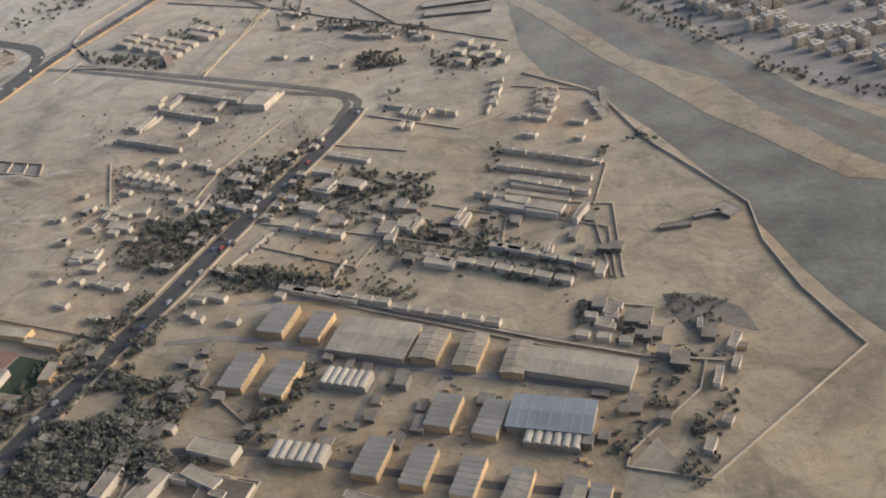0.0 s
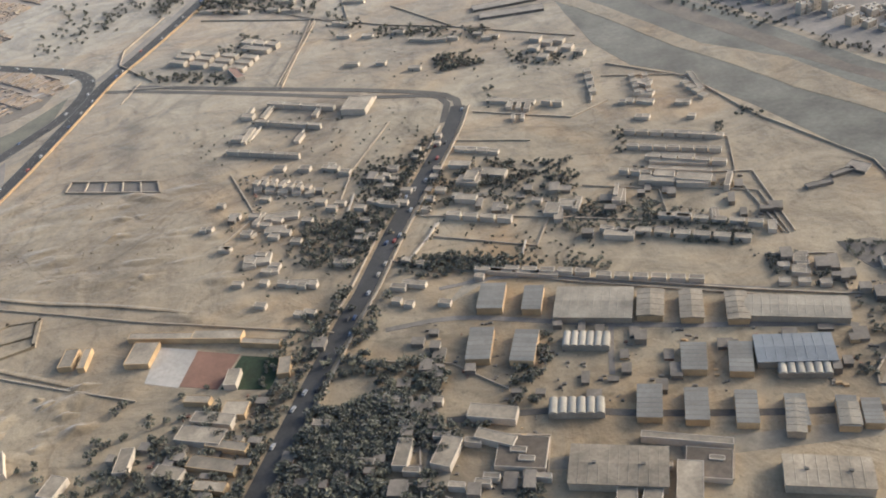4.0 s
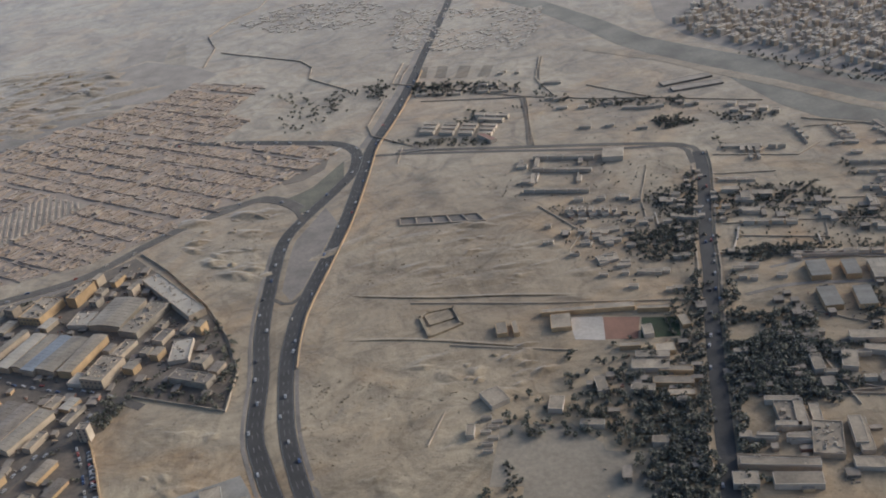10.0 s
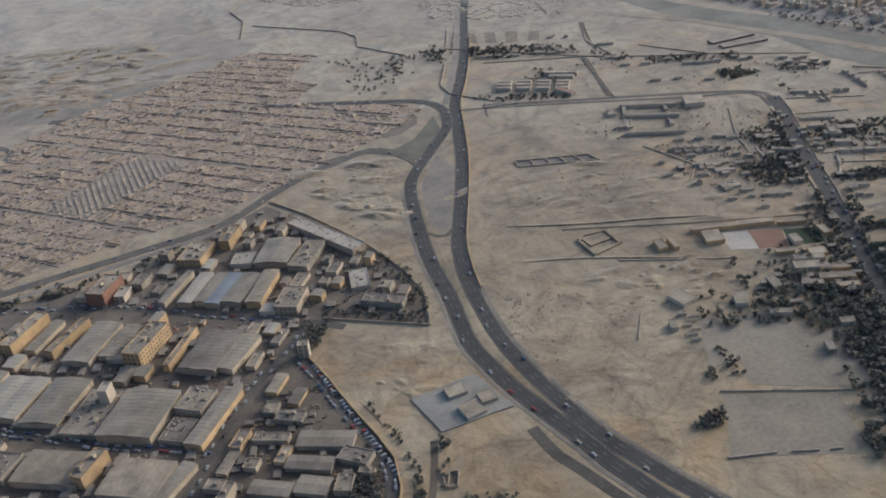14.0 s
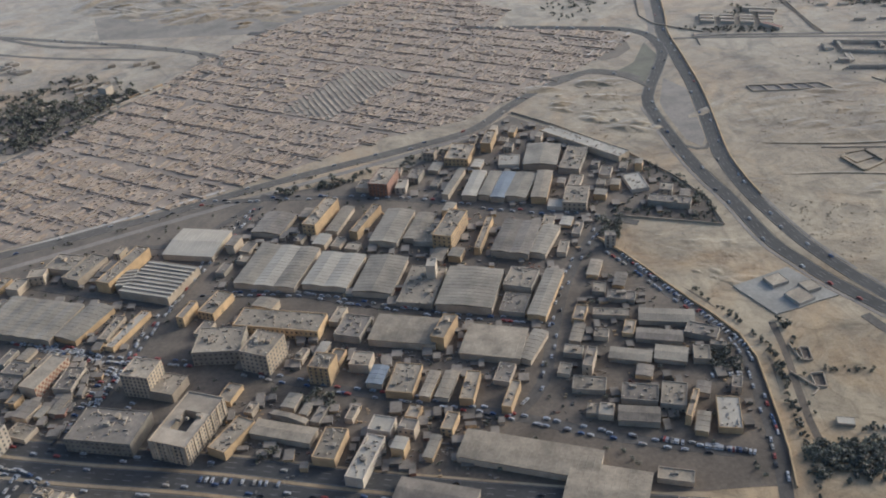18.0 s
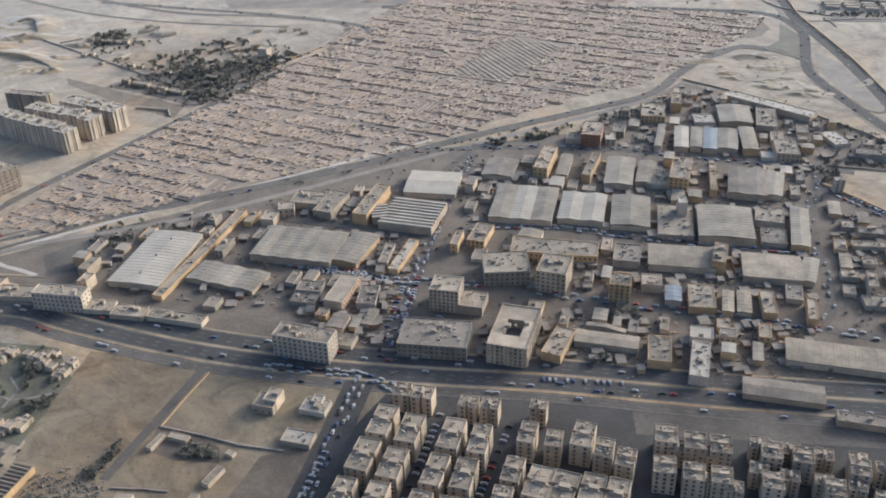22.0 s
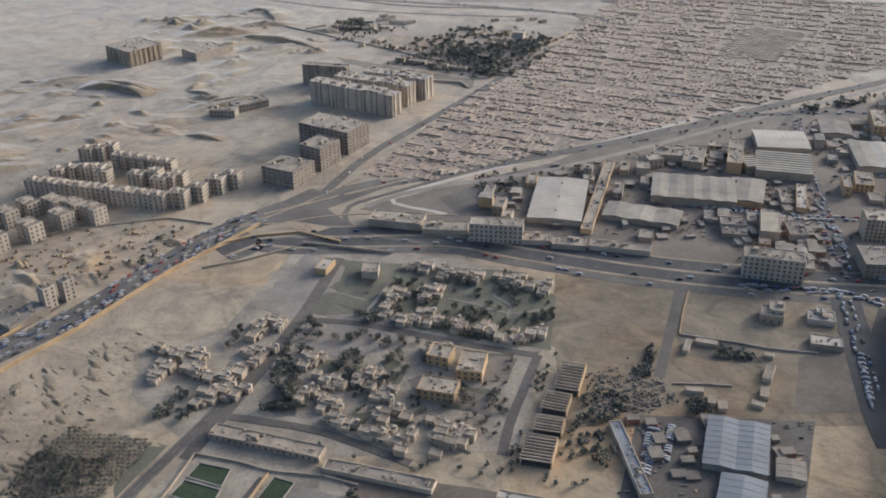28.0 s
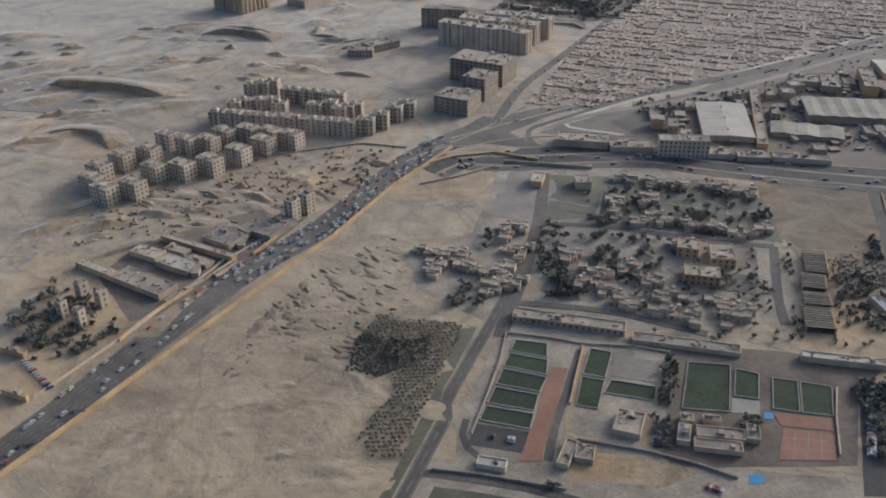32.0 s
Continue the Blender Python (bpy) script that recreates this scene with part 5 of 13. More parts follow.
vaults(-41.7, 168.1, 14.4, 5.5, -11.4, 1.9, 6)
ribbed(-63.9, 198.1, 6.9, 13.7, -11.9, 2.4, 7)
ribbed(-51.6, 194.2, 6.7, 13.2, -15.7, 2.4, 7)
ribbed(-58.2, 218.8, 7.7, 12.2, -13.4, 2.4, 7)
ribbed(-46.2, 214.8, 5.7, 11.4, -14.0, 2.4, 7)
ribbed(-8.0, 179.2, 6.6, 10.9, -14.1, 2.2, 7)
ribbed(3.6, 176.2, 6.0, 11.9, -15.1, 2.2, 7)
ribbed(-23.3, 165.6, 6.3, 12.0, -13.8, 2.2, 7)
ribbed(-12.2, 162.0, 5.8, 11.5, -13.4, 2.2, 7)
ribbed(-0.7, 158.4, 5.3, 11.6, -14.2, 2.2, 7)
ribbed(10.5, 154.8, 4.9, 11.0, -12.7, 2.2, 7)
ribbed(21.8, 151.9, 4.7, 10.6, -15.7, 2.1, 7)
ribbed(27.3, 150.7, 4.4, 8.7, -14.1, 2.1, 7)
shed(-35.7, 145.7, 23.1, 12.1, -14.4, 2.8, ROOFC, WALLC, 1, 'w', 0.08, 2)
shed(10.0, 134.3, 19.1, 9.0, -15.0, 2.7, ROOFC, WALLC, 1, 'w', 0.08, 2)
shed(21.7, 150.7, 5.0, 7.4, -14.4, 2.3, ROOFS)
shed(9.5, 152.9, 4.3, 11.1, -17.2, 2.3, ROOFS)
hut(-138.5, 310.2, 2.9, 5.5, -0.6, 1.2, ROOFC, WALLW, 'camp huts', 'small pale hut in a row')
hut(-133.4, 308.5, 3.8, 5.8, -7.8, 1.2, ROOFC, WALLW, 'camp huts', 'small pale hut in a row')
hut(-128.4, 306.4, 3.7, 5.8, -8.2, 1.2, ROOFC, WALLW, 'camp huts', 'small pale hut in a row')
hut(-123.1, 303.4, 3.2, 5.0, -6.4, 1.2, ROOFC, WALLW, 'camp huts', 'small pale hut in a row')
hut(-118.0, 301.1, 3.1, 4.5, -8.0, 1.2, ROOFC, WALLW, 'camp huts', 'small pale hut in a row')
hut(-136.3, 287.4, 8.2, 2.1, 68.9, 1.2, ROOFC, WALLW, 'camp huts', 'small pale hut on bare sand')
hut(-127.9, 286.9, 12.8, 3.9, -6.0, 1.2, ROOFC, WALLW, 'camp huts', 'small pale hut on bare sand')
hut(-138.8, 278.5, 3.0, 4.2, 48.7, 1.2, ROOFC, WALLW, 'camp huts', 'small pale hut on bare sand')
hut(-129.6, 278.3, 7.3, 4.2, -6.5, 1.2, ROOFC, WALLW, 'camp huts', 'small pale hut on bare sand')
hut(-137.1, 260.9, 4.3, 7.2, 1.0, 1.2, ROOFC, WALLW, 'camp huts', 'small pale hut on bare sand')
hut(-132.4, 261.6, 5.1, 6.2, -4.9, 1.2, ROOFC, WALLW, 'camp huts', 'small pale hut on bare sand')
hut(-128.6, 254.0, 4.1, 4.4, -4.2, 1.2, ROOFC, WALLW, 'camp huts', 'small pale hut on bare sand')
hut(-118.4, 243.5, 10.7, 2.8, -13.2, 1.2, ROOFC, WALLW, 'camp huts', 'small pale hut on bare sand')
hut(-159.4, 422.5, 3.9, 14.7, 24.4, 2.0, CLAY, WALLW, 'far barracks', 'brown roofed hall')
hut(-36.7, 343.4, 2.5, 6.1, -18.8, 1.4, ROOFC, WALLW, 'camp huts', 'narrow pale hut')
hut(-33.3, 341.3, 1.9, 6.2, -13.8, 1.4, ROOFC, WALLW, 'camp huts', 'narrow pale hut')
hut(-30.0, 339.5, 2.4, 6.5, -18.3, 1.4, ROOFC, WALLW, 'camp huts', 'narrow pale hut')
hut(-36.8, 332.1, 1.3, 4.6, -10.8, 1.4, ROOFC, WALLW, 'camp huts', 'narrow pale hut')
hut(-33.1, 331.0, 1.3, 4.6, -11.2, 1.4, ROOFC, WALLW, 'camp huts', 'narrow pale hut')
hut(37.9, 337.4, 16.9, 2.4, -88.9, 1.2, ROOFC, WALLW, 'camp huts', 'long low barracks')
hut(17.8, 343.7, 7.9, 4.2, -31.4, 1.2, ROOFC, WALLW, 'camp huts', 'long low barracks')
hut(16.5, 334.2, 7.6, 4.0, -31.0, 1.2, ROOFC, WALLW, 'camp huts', 'long low barracks')
hut(15.3, 327.3, 6.6, 3.2, -29.7, 1.2, ROOFC, WALLW, 'camp huts', 'long low barracks')
hut(-2.5, 345.3, 20.8, 0.6, 76.0, 1.2, ROOFC, WALLW, 'camp huts', 'long low barracks')
hut(14.3, 283.8, 15.3, 2.2, -22.5, 1.1, ROOFC, WALLW, 'camp huts', 'long low barracks')
hut(14.9, 278.8, 19.9, 2.1, -22.6, 1.1, ROOFC, WALLW, 'camp huts', 'long low barracks')
hut(14.2, 274.0, 21.6, 2.0, -23.4, 1.1, ROOFC, WALLW, 'camp huts', 'long low barracks')
hut(25.6, 296.5, 21.2, 2.4, -26.9, 1.1, ROOFC, WALLW, 'camp huts', 'long low barracks')
hut(15.8, 264.0, 10.5, 3.9, -20.6, 2.0, ROOFC, WALLW, 'camp halls', 'large pale hall')
hut(5.0, 268.7, 12.0, 3.7, -22.6, 2.0, ROOFC, WALLW, 'camp halls', 'long hall')
hut(-9.8, 263.2, 2.9, 8.0, -21.5, 1.8, ROOFC, WALLW, 'camp halls', 'flat-roofed barracks hall')
hut(-24.0, 262.4, 2.2, 7.7, -21.0, 1.8, ROOFC, WALLW, 'camp halls', 'flat-roofed barracks hall')
hut(-32.6, 261.7, 4.9, 6.6, -18.1, 1.8, ROOFC, WALLW, 'camp halls', 'flat-roofed barracks hall')
hut(-14.3, 241.2, 9.6, 3.6, -20.7, 1.8, ROOFC, WALLW, 'camp halls', 'flat-roofed barracks hall')
hut(6.0, 245.8, 8.3, 2.5, -22.7, 1.8, ROOFC, WALLW, 'camp halls', 'flat-roofed barracks hall')
hut(16.9, 243.3, 1.1, 6.4, -12.5, 1.8, ROOFC, WALLW, 'camp halls', 'flat-roofed barracks hall')
hut(-27.1, 263.1, 6.2, 4.1, -20.8, 1.8, ROOFC, WALLW, 'camp halls', 'flat-roofed barracks hall')
hut(-60.8, 277.6, 7.8, 3.5, -23.5, 1.8, ROOFC, WALLW, 'camp halls', 'flat-roofed barracks hall')
hut(-58.8, 289.3, 8.2, 5.3, -23.8, 1.8, ROOFC, WALLW, 'camp halls', 'flat-roofed barracks hall')
hut(-49.2, 291.6, 9.2, 4.5, -24.0, 1.8, ROOFC, WALLW, 'camp halls', 'flat-roofed barracks hall')
hut(-60.9, 301.6, 8.3, 3.3, -22.0, 1.8, ROOFC, WALLW, 'camp halls', 'flat-roofed barracks hall')
hut(69.4, 257.5, 6.6, 5.6, -45.0, 1.0, ROOFD, METALD, 'open shelters', 'row of dark shelters')
hut(54.0, 251.4, 9.0, 2.3, 5.5, 1.0, ROOFD, METALD, 'open shelters', 'row of dark shelters')
hut(63.7, 256.0, 8.5, 2.0, 13.3, 1.0, ROOFD, METALD, 'open shelters', 'row of dark shelters')
hut(-25.3, 455.2, 32.5, 6.9, 2.1, 1.0, ROOFD, METALD, 'open shelters', 'row of dark shelters')
hut(-23.2, 442.3, 31.7, 7.0, -3.5, 1.0, ROOFD, METALD, 'open shelters', 'row of dark shelters')
# dark sheet paints the shadow inside the pit
sheet("trench_floor", [(-220.2, 341.9), (-181.8, 330.4), (-179.2, 320.8), (-220.9, 333.6)], DIRT, "trench shelter floor with the pit's shade put in its colour", 0.03)
wall_line("boundary_wall", [(-220.2, 341.9), (-181.8, 330.4), (-179.2, 320.8), (-220.9, 333.6)], 0.55, "weathered wall round a trench shelter", WALLC, 0.5, False, True)
wall_line("boundary_wall", [(-212.3, 339.6), (-212.4, 331.0)], 0.5, "sunlit cross wall of a trench shelter", WALLC, 0.5)
wall_line("boundary_wall", [(-204.6, 337.2), (-203.9, 328.4)], 0.5, "sunlit cross wall of a trench shelter", WALLC, 0.5)
wall_line("boundary_wall", [(-196.9, 334.9), (-195.6, 325.8)], 0.5, "sunlit cross wall of a trench shelter", WALLC, 0.5)
wall_line("boundary_wall", [(-189.3, 332.6), (-187.3, 323.3)], 0.5, "sunlit cross wall of a trench shelter", WALLC, 0.5)
hut(33.6, 214.1, 3.7, 4.3, -22.0, 1.5, ROOFC, WALLW, 'camp huts', 'small flat-roofed hut')
hut(31.4, 208.8, 4.0, 3.6, -21.8, 1.5, ROOFC, WALLW, 'camp huts', 'small flat-roofed hut')
hut(55.1, 206.2, 1.3, 4.3, -10.0, 1.5, ROOFC, WALLW, 'camp huts', 'small flat-roofed hut')
hut(62.4, 199.0, 2.2, 5.9, -24.4, 1.5, ROOFC, WALLW, 'camp huts', 'small flat-roofed hut')
hut(61.7, 191.4, 1.8, 4.7, -19.0, 1.5, ROOFC, WALLW, 'camp huts', 'small flat-roofed hut')
hut(56.9, 186.9, 1.7, 6.6, -17.3, 1.5, ROOFC, WALLW, 'camp huts', 'small flat-roofed hut')
hut(56.9, 172.6, 2.1, 2.9, -25.5, 1.5, ROOFC, WALLW, 'camp huts', 'small flat-roofed hut')
hut(52.0, 165.3, 2.1, 4.5, -23.6, 1.5, ROOFC, WALLW, 'camp huts', 'small flat-roofed hut')
hut(17.2, 243.3, 2.6, 6.1, -9.1, 1.5, ROOFC, WALLW, 'camp huts', 'small flat-roofed hut')
hut(31.9, 232.3, 2.6, 5.4, -16.6, 1.5, ROOFC, WALLW, 'camp huts', 'small flat-roofed hut')
hut(-31.1, 258.6, 3.1, 7.7, -8.1, 1.5, ROOFC, WALLW, 'camp huts', 'small flat-roofed hut')
hut(-8.7, 263.1, 2.8, 7.6, -14.0, 1.5, ROOFC, WALLW, 'camp huts', 'small flat-roofed hut')
wall_line("boundary_wall", [(7.9, 367.7), (36.6, 343.2), (49.9, 305.8), (63.6, 282.6), (76.3, 260.7), (76.8, 241.6), (82.5, 218.9), (92.4, 195.7), (51.0, 156.3)], 0.57, "long perimeter wall along the river bank")
wall_line("boundary_wall", [(51.0, 156.3), (33.7, 160.7), (35.0, 165.2), (52.3, 183.6), (54.8, 193.1)], 0.47, "camp wall")
wall_line("boundary_wall", [(-138.2, 403.4), (-130.4, 444.2), (-125.5, 483.4)], 0.47, "sunlit camp wall")
wall_line("boundary_wall", [(-214.2, 412.5), (-208.9, 434.0)], 0.47, "sunlit camp wall")
wall_line("boundary_wall", [(-53.0, 232.4), (-25.4, 221.0), (13.9, 205.5), (40.4, 196.1), (58.8, 192.8)], 0.57, "depot wall")
wall_line("boundary_wall", [(-6.3, 277.4), (37.1, 266.4), (37.9, 229.3)], 0.47, "camp wall")
wall_line("boundary_wall", [(-61.7, 322.6), (-32.8, 312.8)], 0.47, "camp wall")
ribbon("street", [(-91.3, 213.5), (-69.6, 213.8), (-38.6, 203.9), (-13.4, 196.1), (35.4, 184.5), (37.9, 182.8)], 2.0, DUSTROAD, "depot street", 0.09)
ribbon("street", [(-75.8, 172.1), (-46.3, 169.4), (-26.1, 163.8), (5.4, 157.1), (31.9, 152.7)], 2.3, OLDROAD, "shaded depot street", 0.094)
ribbon("street", [(-25.8, 200.5), (-28.5, 188.1), (-30.0, 179.3)], 1.6, DUSTROAD, "depot lane", 0.138)
ribbon("street", [(-73.9, 229.5), (-49.8, 229.4), (-9.0, 214.8), (21.2, 203.7)], 1.6, DUSTROAD, "depot lane", 0.094)
sheet("depot_ground", [(-53.8, 232.5), (40.4, 196.1), (54.8, 193.1), (52.3, 183.6), (33.7, 160.4), (31.7, 149.7), (-69.9, 154.4), (-94.1, 180.9), (-84.4, 212.9)], SAND2, "trampled sandy depot ground", 0.03)
sheet("parade_ground", [(-88.6, 354.9), (-65.1, 354.6), (-74.5, 311.7), (-102.8, 304.8)], SAND2, "bare parade ground", 0.05)
sheet("sports_ground", [(-33.1, 324.6), (-1.3, 314.0), (-3.4, 292.9), (-35.4, 300.6)], SAND2, "brown earth sports ground", 0.05)
sheet("sports_ground", [(-4.1, 270.3), (18.9, 261.0), (14.6, 248.9), (-8.9, 259.8)], SAND2, "brown earth ground", 0.05)
sheet("garden", [(47.2, 220.5), (57.7, 219.7), (66.3, 212.9), (69.1, 203.2), (60.6, 207.2), (52.0, 205.4), (48.1, 214.1)], DIRT, "dark ploughed plot", 0.05)
sheet("court", [(-149.5, 218.2), (-135.8, 213.3), (-141.0, 199.2), (-153.0, 203.2)], CLAY, "red-brown sports court", 0.08)
sheet("court_yard", [(-162.8, 223.4), (-149.6, 218.8), (-153.2, 202.7), (-164.2, 207.0)], PALE, "pale court beside", 0.07)
hut(-166.7, 219.3, 8.2, 10.1, -11.2, 1.9, ROOFC, WALLO, 'garrison houses', 'flat-roofed garrison house')
hut(-190.6, 222.8, 4.5, 8.5, -5.1, 1.9, ROOFC, WALLO, 'garrison houses', 'flat-roofed garrison house')
hut(-185.2, 221.5, 2.4, 9.3, -2.8, 1.9, ROOFC, WALLO, 'garrison houses', 'flat-roofed garrison house')
hut(-143.5, 222.5, 16.5, 4.1, -13.6, 1.9, ROOFC, WALLO, 'garrison houses', 'flat-roofed garrison house')
hut(-121.1, 203.1, 3.7, 7.6, -2.3, 1.9, ROOFC, WALLO, 'garrison houses', 'flat-roofed garrison house')
hut(-134.1, 188.2, 7.3, 5.4, -13.4, 1.9, ROOFC, WALLO, 'garrison houses', 'flat-roofed garrison house')
hut(-145.8, 194.4, 8.0, 2.8, -15.4, 1.9, ROOFC, WALLO, 'garrison houses', 'flat-roofed garrison house')
hut(-134.9, 174.5, 12.4, 3.1, -21.1, 1.9, ROOFC, WALLO, 'garrison houses', 'flat-roofed garrison house')
hut(-138.0, 168.3, 14.4, 4.3, -20.2, 1.9, ROOFC, WALLO, 'garrison houses', 'flat-roofed garrison house')
hut(-137.9, 160.7, 9.4, 3.3, -16.0, 1.9, ROOFC, WALLO, 'garrison houses', 'flat-roofed garrison house')
hut(-162.0, 226.4, 21.8, 3.0, -13.3, 1.9, ROOFC, WALLO, 'garrison houses', 'flat-roofed garrison house')
hut(-129.2, 215.8, 12.8, 2.4, -16.9, 1.9, ROOFC, WALLO, 'garrison houses', 'flat-roofed garrison house')
hut(-57.7, 155.9, 12.7, 10.5, -15.1, 1.6, YARD, WALLW, 'walled yards', 'low walled yard')
hut(-14.7, 143.1, 10.9, 9.4, -17.9, 1.6, YARD, WALLW, 'walled yards', 'low walled yard')
wall_line("boundary_wall", [(-224.3, 257.8), (-197.9, 247.9), (-170.9, 237.4), (-141.8, 227.7), (-107.3, 216.2)], 0.48, "dark boundary bank")
wall_line("boundary_wall", [(-212.4, 220.3), (-191.9, 211.0), (-172.8, 202.9), (-165.3, 199.6)], 0.43, "dirt bank")
thicket([(-62.5, 294.0), (-19.8, 283.1), (-20.7, 273.0), (-64.4, 283.4)], 52, 21, 0.63)
thicket([(-125.9, 278.9), (-81.9, 274.0), (-84.1, 253.4), (-115.7, 251.5)], 80, 22, 0.57)
thicket([(-69.3, 407.7), (-48.1, 402.0), (-48.7, 387.6), (-61.1, 387.9)], 28, 23, 0.63)
thicket([(-73.7, 328.5), (-63.1, 330.7), (-77.7, 289.1), (-83.5, 272.5), (-88.5, 283.7)], 60, 24, 0.57)
thicket([(-33.0, 400.8), (1.7, 388.5), (-0.2, 372.4), (-28.3, 376.8)], 28, 25, 0.51)
thicket([(-86.2, 247.7), (-56.5, 245.4), (-56.2, 235.5), (-79.0, 235.5)], 44, 26, 0.63)
thicket([(-15.6, 256.2), (15.5, 248.8), (24.9, 231.0), (5.9, 230.7), (-12.6, 241.2)], 52, 27, 0.57)
grove([(-112.0, 202.0), (-79.1, 194.1), (-62.0, 174.3), (-74.6, 168.7), (-79.2, 146.6), (-121.7, 155.1), (-119.9, 170.4)], 70, 29, 0.79)
grove([(-171.4, 175.2), (-148.0, 184.9), (-141.5, 196.9), (-124.9, 195.4), (-132.3, 173.1), (-148.7, 160.5)], 36, 30, 0.72)
thicket([(-103.9, 223.6), (-108.8, 208.7), (-127.7, 156.7), (-131.4, 157.4), (-112.3, 209.6), (-105.7, 226.8)], 68, 31, 0.65)
sheet("garden", [(-135.2, 212.6), (-121.6, 208.3), (-125.2, 195.5), (-140.1, 199.0)], GRASS, "dark green garden beside the court", 0.084)

# ---- desert west of the barracks
bank([(-254.1, 282.3), (-249.1, 274.0), (-214.8, 258.8), (-181.5, 248.0), (-143.3, 233.1)], 0.6, 1.6, 3, SAND2, 'low dark eroded earth bank')
bank([(-256.8, 239.8), (-223.5, 228.0), (-189.8, 211.8), (-177.0, 206.7)], 0.6, 1.6, 4, SAND2, 'low dark eroded earth bank')
hut(-213.8, 242.5, 11.3, 8.9, 10.3, 0.5, SAND, SAND2, 'pits', 'square earth-walled enclosure')
block(-121.9, 118.5, 25.0, 5.0, -20.8, 1.8, WALLC, ROOFC, '', 2, 'barracks')
block(-108.0, 138.7, 9.4, 14.7, -11.9, 1.8, WALLC, ROOFC, '', 2, 'barracks')
hut(-91.7, 122.5, 4.2, 15.7, -16.4, 1.8, ROOFC, WALLW, 'barracks halls', 'low flat barracks hall')
hut(-110.3, 127.2, 7.2, 3.9, -15.2, 1.8, ROOFC, WALLW, 'barracks halls', 'low flat barracks hall')
hut(-123.0, 130.8, 10.3, 1.0, -20.9, 1.8, ROOFC, WALLW, 'barracks halls', 'low flat barracks hall')
hut(-86.7, 105.8, 6.2, 5.1, -8.9, 1.8, ROOFC, WALLW, 'barracks halls', 'low flat barracks hall')
hut(-96.4, 110.2, 8.9, 4.8, -19.1, 1.8, ROOFC, WALLW, 'barracks halls', 'low flat barracks hall')
hut(-101.5, 133.3, 3.2, 16.1, -14.9, 1.8, ROOFC, WALLW, 'barracks halls', 'low flat barracks hall')
hut(-172.0, 154.8, 8.3, 3.0, -20.8, 2.1, ROOFC, WALLW, 'garrison houses', 'pale flat-roofed garrison house')
hut(-142.7, 179.7, 13.9, 5.6, -18.8, 2.1, ROOFC, WALLW, 'garrison houses', 'pale flat-roofed garrison house')
hut(-140.0, 185.4, 12.6, 4.0, -18.7, 2.1, ROOFC, WALLW, 'garrison houses', 'pale flat-roofed garrison house')
hut(-149.6, 167.7, 8.4, 3.8, -24.1, 2.1, ROOFC, WALLW, 'garrison houses', 'pale flat-roofed garrison house')
hut(-201.8, 180.0, 7.5, 9.5, 18.6, 2.1, ROOFC, WALLW, 'garrison houses', 'pale flat-roofed garrison house')
hut(-181.3, 169.0, 5.2, 7.3, -21.1, 2.1, ROOFC, WALLW, 'garrison houses', 'pale flat-roofed garrison house')
hut(-163.1, 174.5, 3.9, 8.9, -5.1, 2.1, ROOFC, WALLW, 'garrison houses', 'pale flat-roofed garrison house')
hut(-153.2, 139.3, 5.3, 3.5, -16.7, 2.1, ROOFC, WALLW, 'garrison houses', 'pale flat-roofed garrison house')
hut(-213.6, 164.0, 2.9, 5.7, -14.8, 2.1, ROOFC, WALLW, 'garrison houses', 'pale flat-roofed garrison house')
hut(-136.4, 201.3, 3.9, 6.8, -8.3, 2.1, ROOFC, WALLW, 'garrison houses', 'pale flat-roofed garrison house')
sheet("field", [(-202.7, 165.4), (-178.5, 158.8), (-171.1, 144.8), (-172.4, 126.0), (-212.4, 136.2)], LEVEL, "grey levelled field", 0.05)
wall_line("boundary_wall", [(-129.9, 160.9), (-140.4, 128.1), (-142.9, 115.6)], 0.61, "sunlit wall beside the avenue")
wall_line("boundary_wall", [(-119.0, 157.6), (-91.5, 146.9), (-63.8, 135.8), (-18.0, 119.9)], 0.55, "long yard wall")
sheet("field", [(-52.8, 149.6), (-34.6, 145.3), (-38.1, 129.4), (-58.0, 133.3)], SAND2, "bare earth yard", 0.05)
sheet("pitch", [(-93.9, 156.5), (-81.8, 151.6), (-83.6, 145.2), (-96.2, 149.3)], LAWN, "small dusty green pitch", 0.06)
thicket([(-170.1, 198.0), (-147.9, 205.4), (-140.3, 196.9), (-153.3, 162.2), (-171.4, 163.7), (-209.7, 177.8), (-206.4, 182.7), (-179.3, 179.3)], 30, 32, 0.90)
grove([(-195.5, 167.8), (-149.7, 161.4), (-142.7, 157.2), (-154.6, 117.9), (-167.4, 120.4), (-164.2, 142.2), (-175.0, 159.3)], 20, 33, 0.90)
thicket([(-117.2, 191.1), (-84.0, 182.7), (-65.6, 166.3), (-90.3, 161.1), (-123.9, 166.2)], 112, 34, 0.81)
thicket([(-122.3, 198.8), (-114.9, 210.3), (-154.6, 117.9), (-161.0, 119.1)], 68, 35, 0.81)
thicket([(-143.2, 142.6), (-118.3, 153.9), (-141.3, 95.0), (-165.8, 97.9), (-161.1, 130.2)], 92, 37, 1.10)
thicket([(-151.8, 167.1), (-130.8, 174.1), (-141.4, 141.9), (-160.0, 142.4)], 48, 38, 0.91)
thicket([(-103.3, 187.6), (-58.9, 177.5), (-77.7, 145.1), (-111.0, 151.0)], 80, 39, 0.91)
thicket([(-200.3, 138.4), (-205.9, 146.6), (-207.9, 126.5), (-204.4, 125.3)], 16, 40, 0.64)
sheet("lot", [(-216.3, 120.4), (-179.8, 104.9), (-189.2, 75.9), (-229.2, 90.8)], LEVEL, "grey levelled field with dark edges", 0.054)
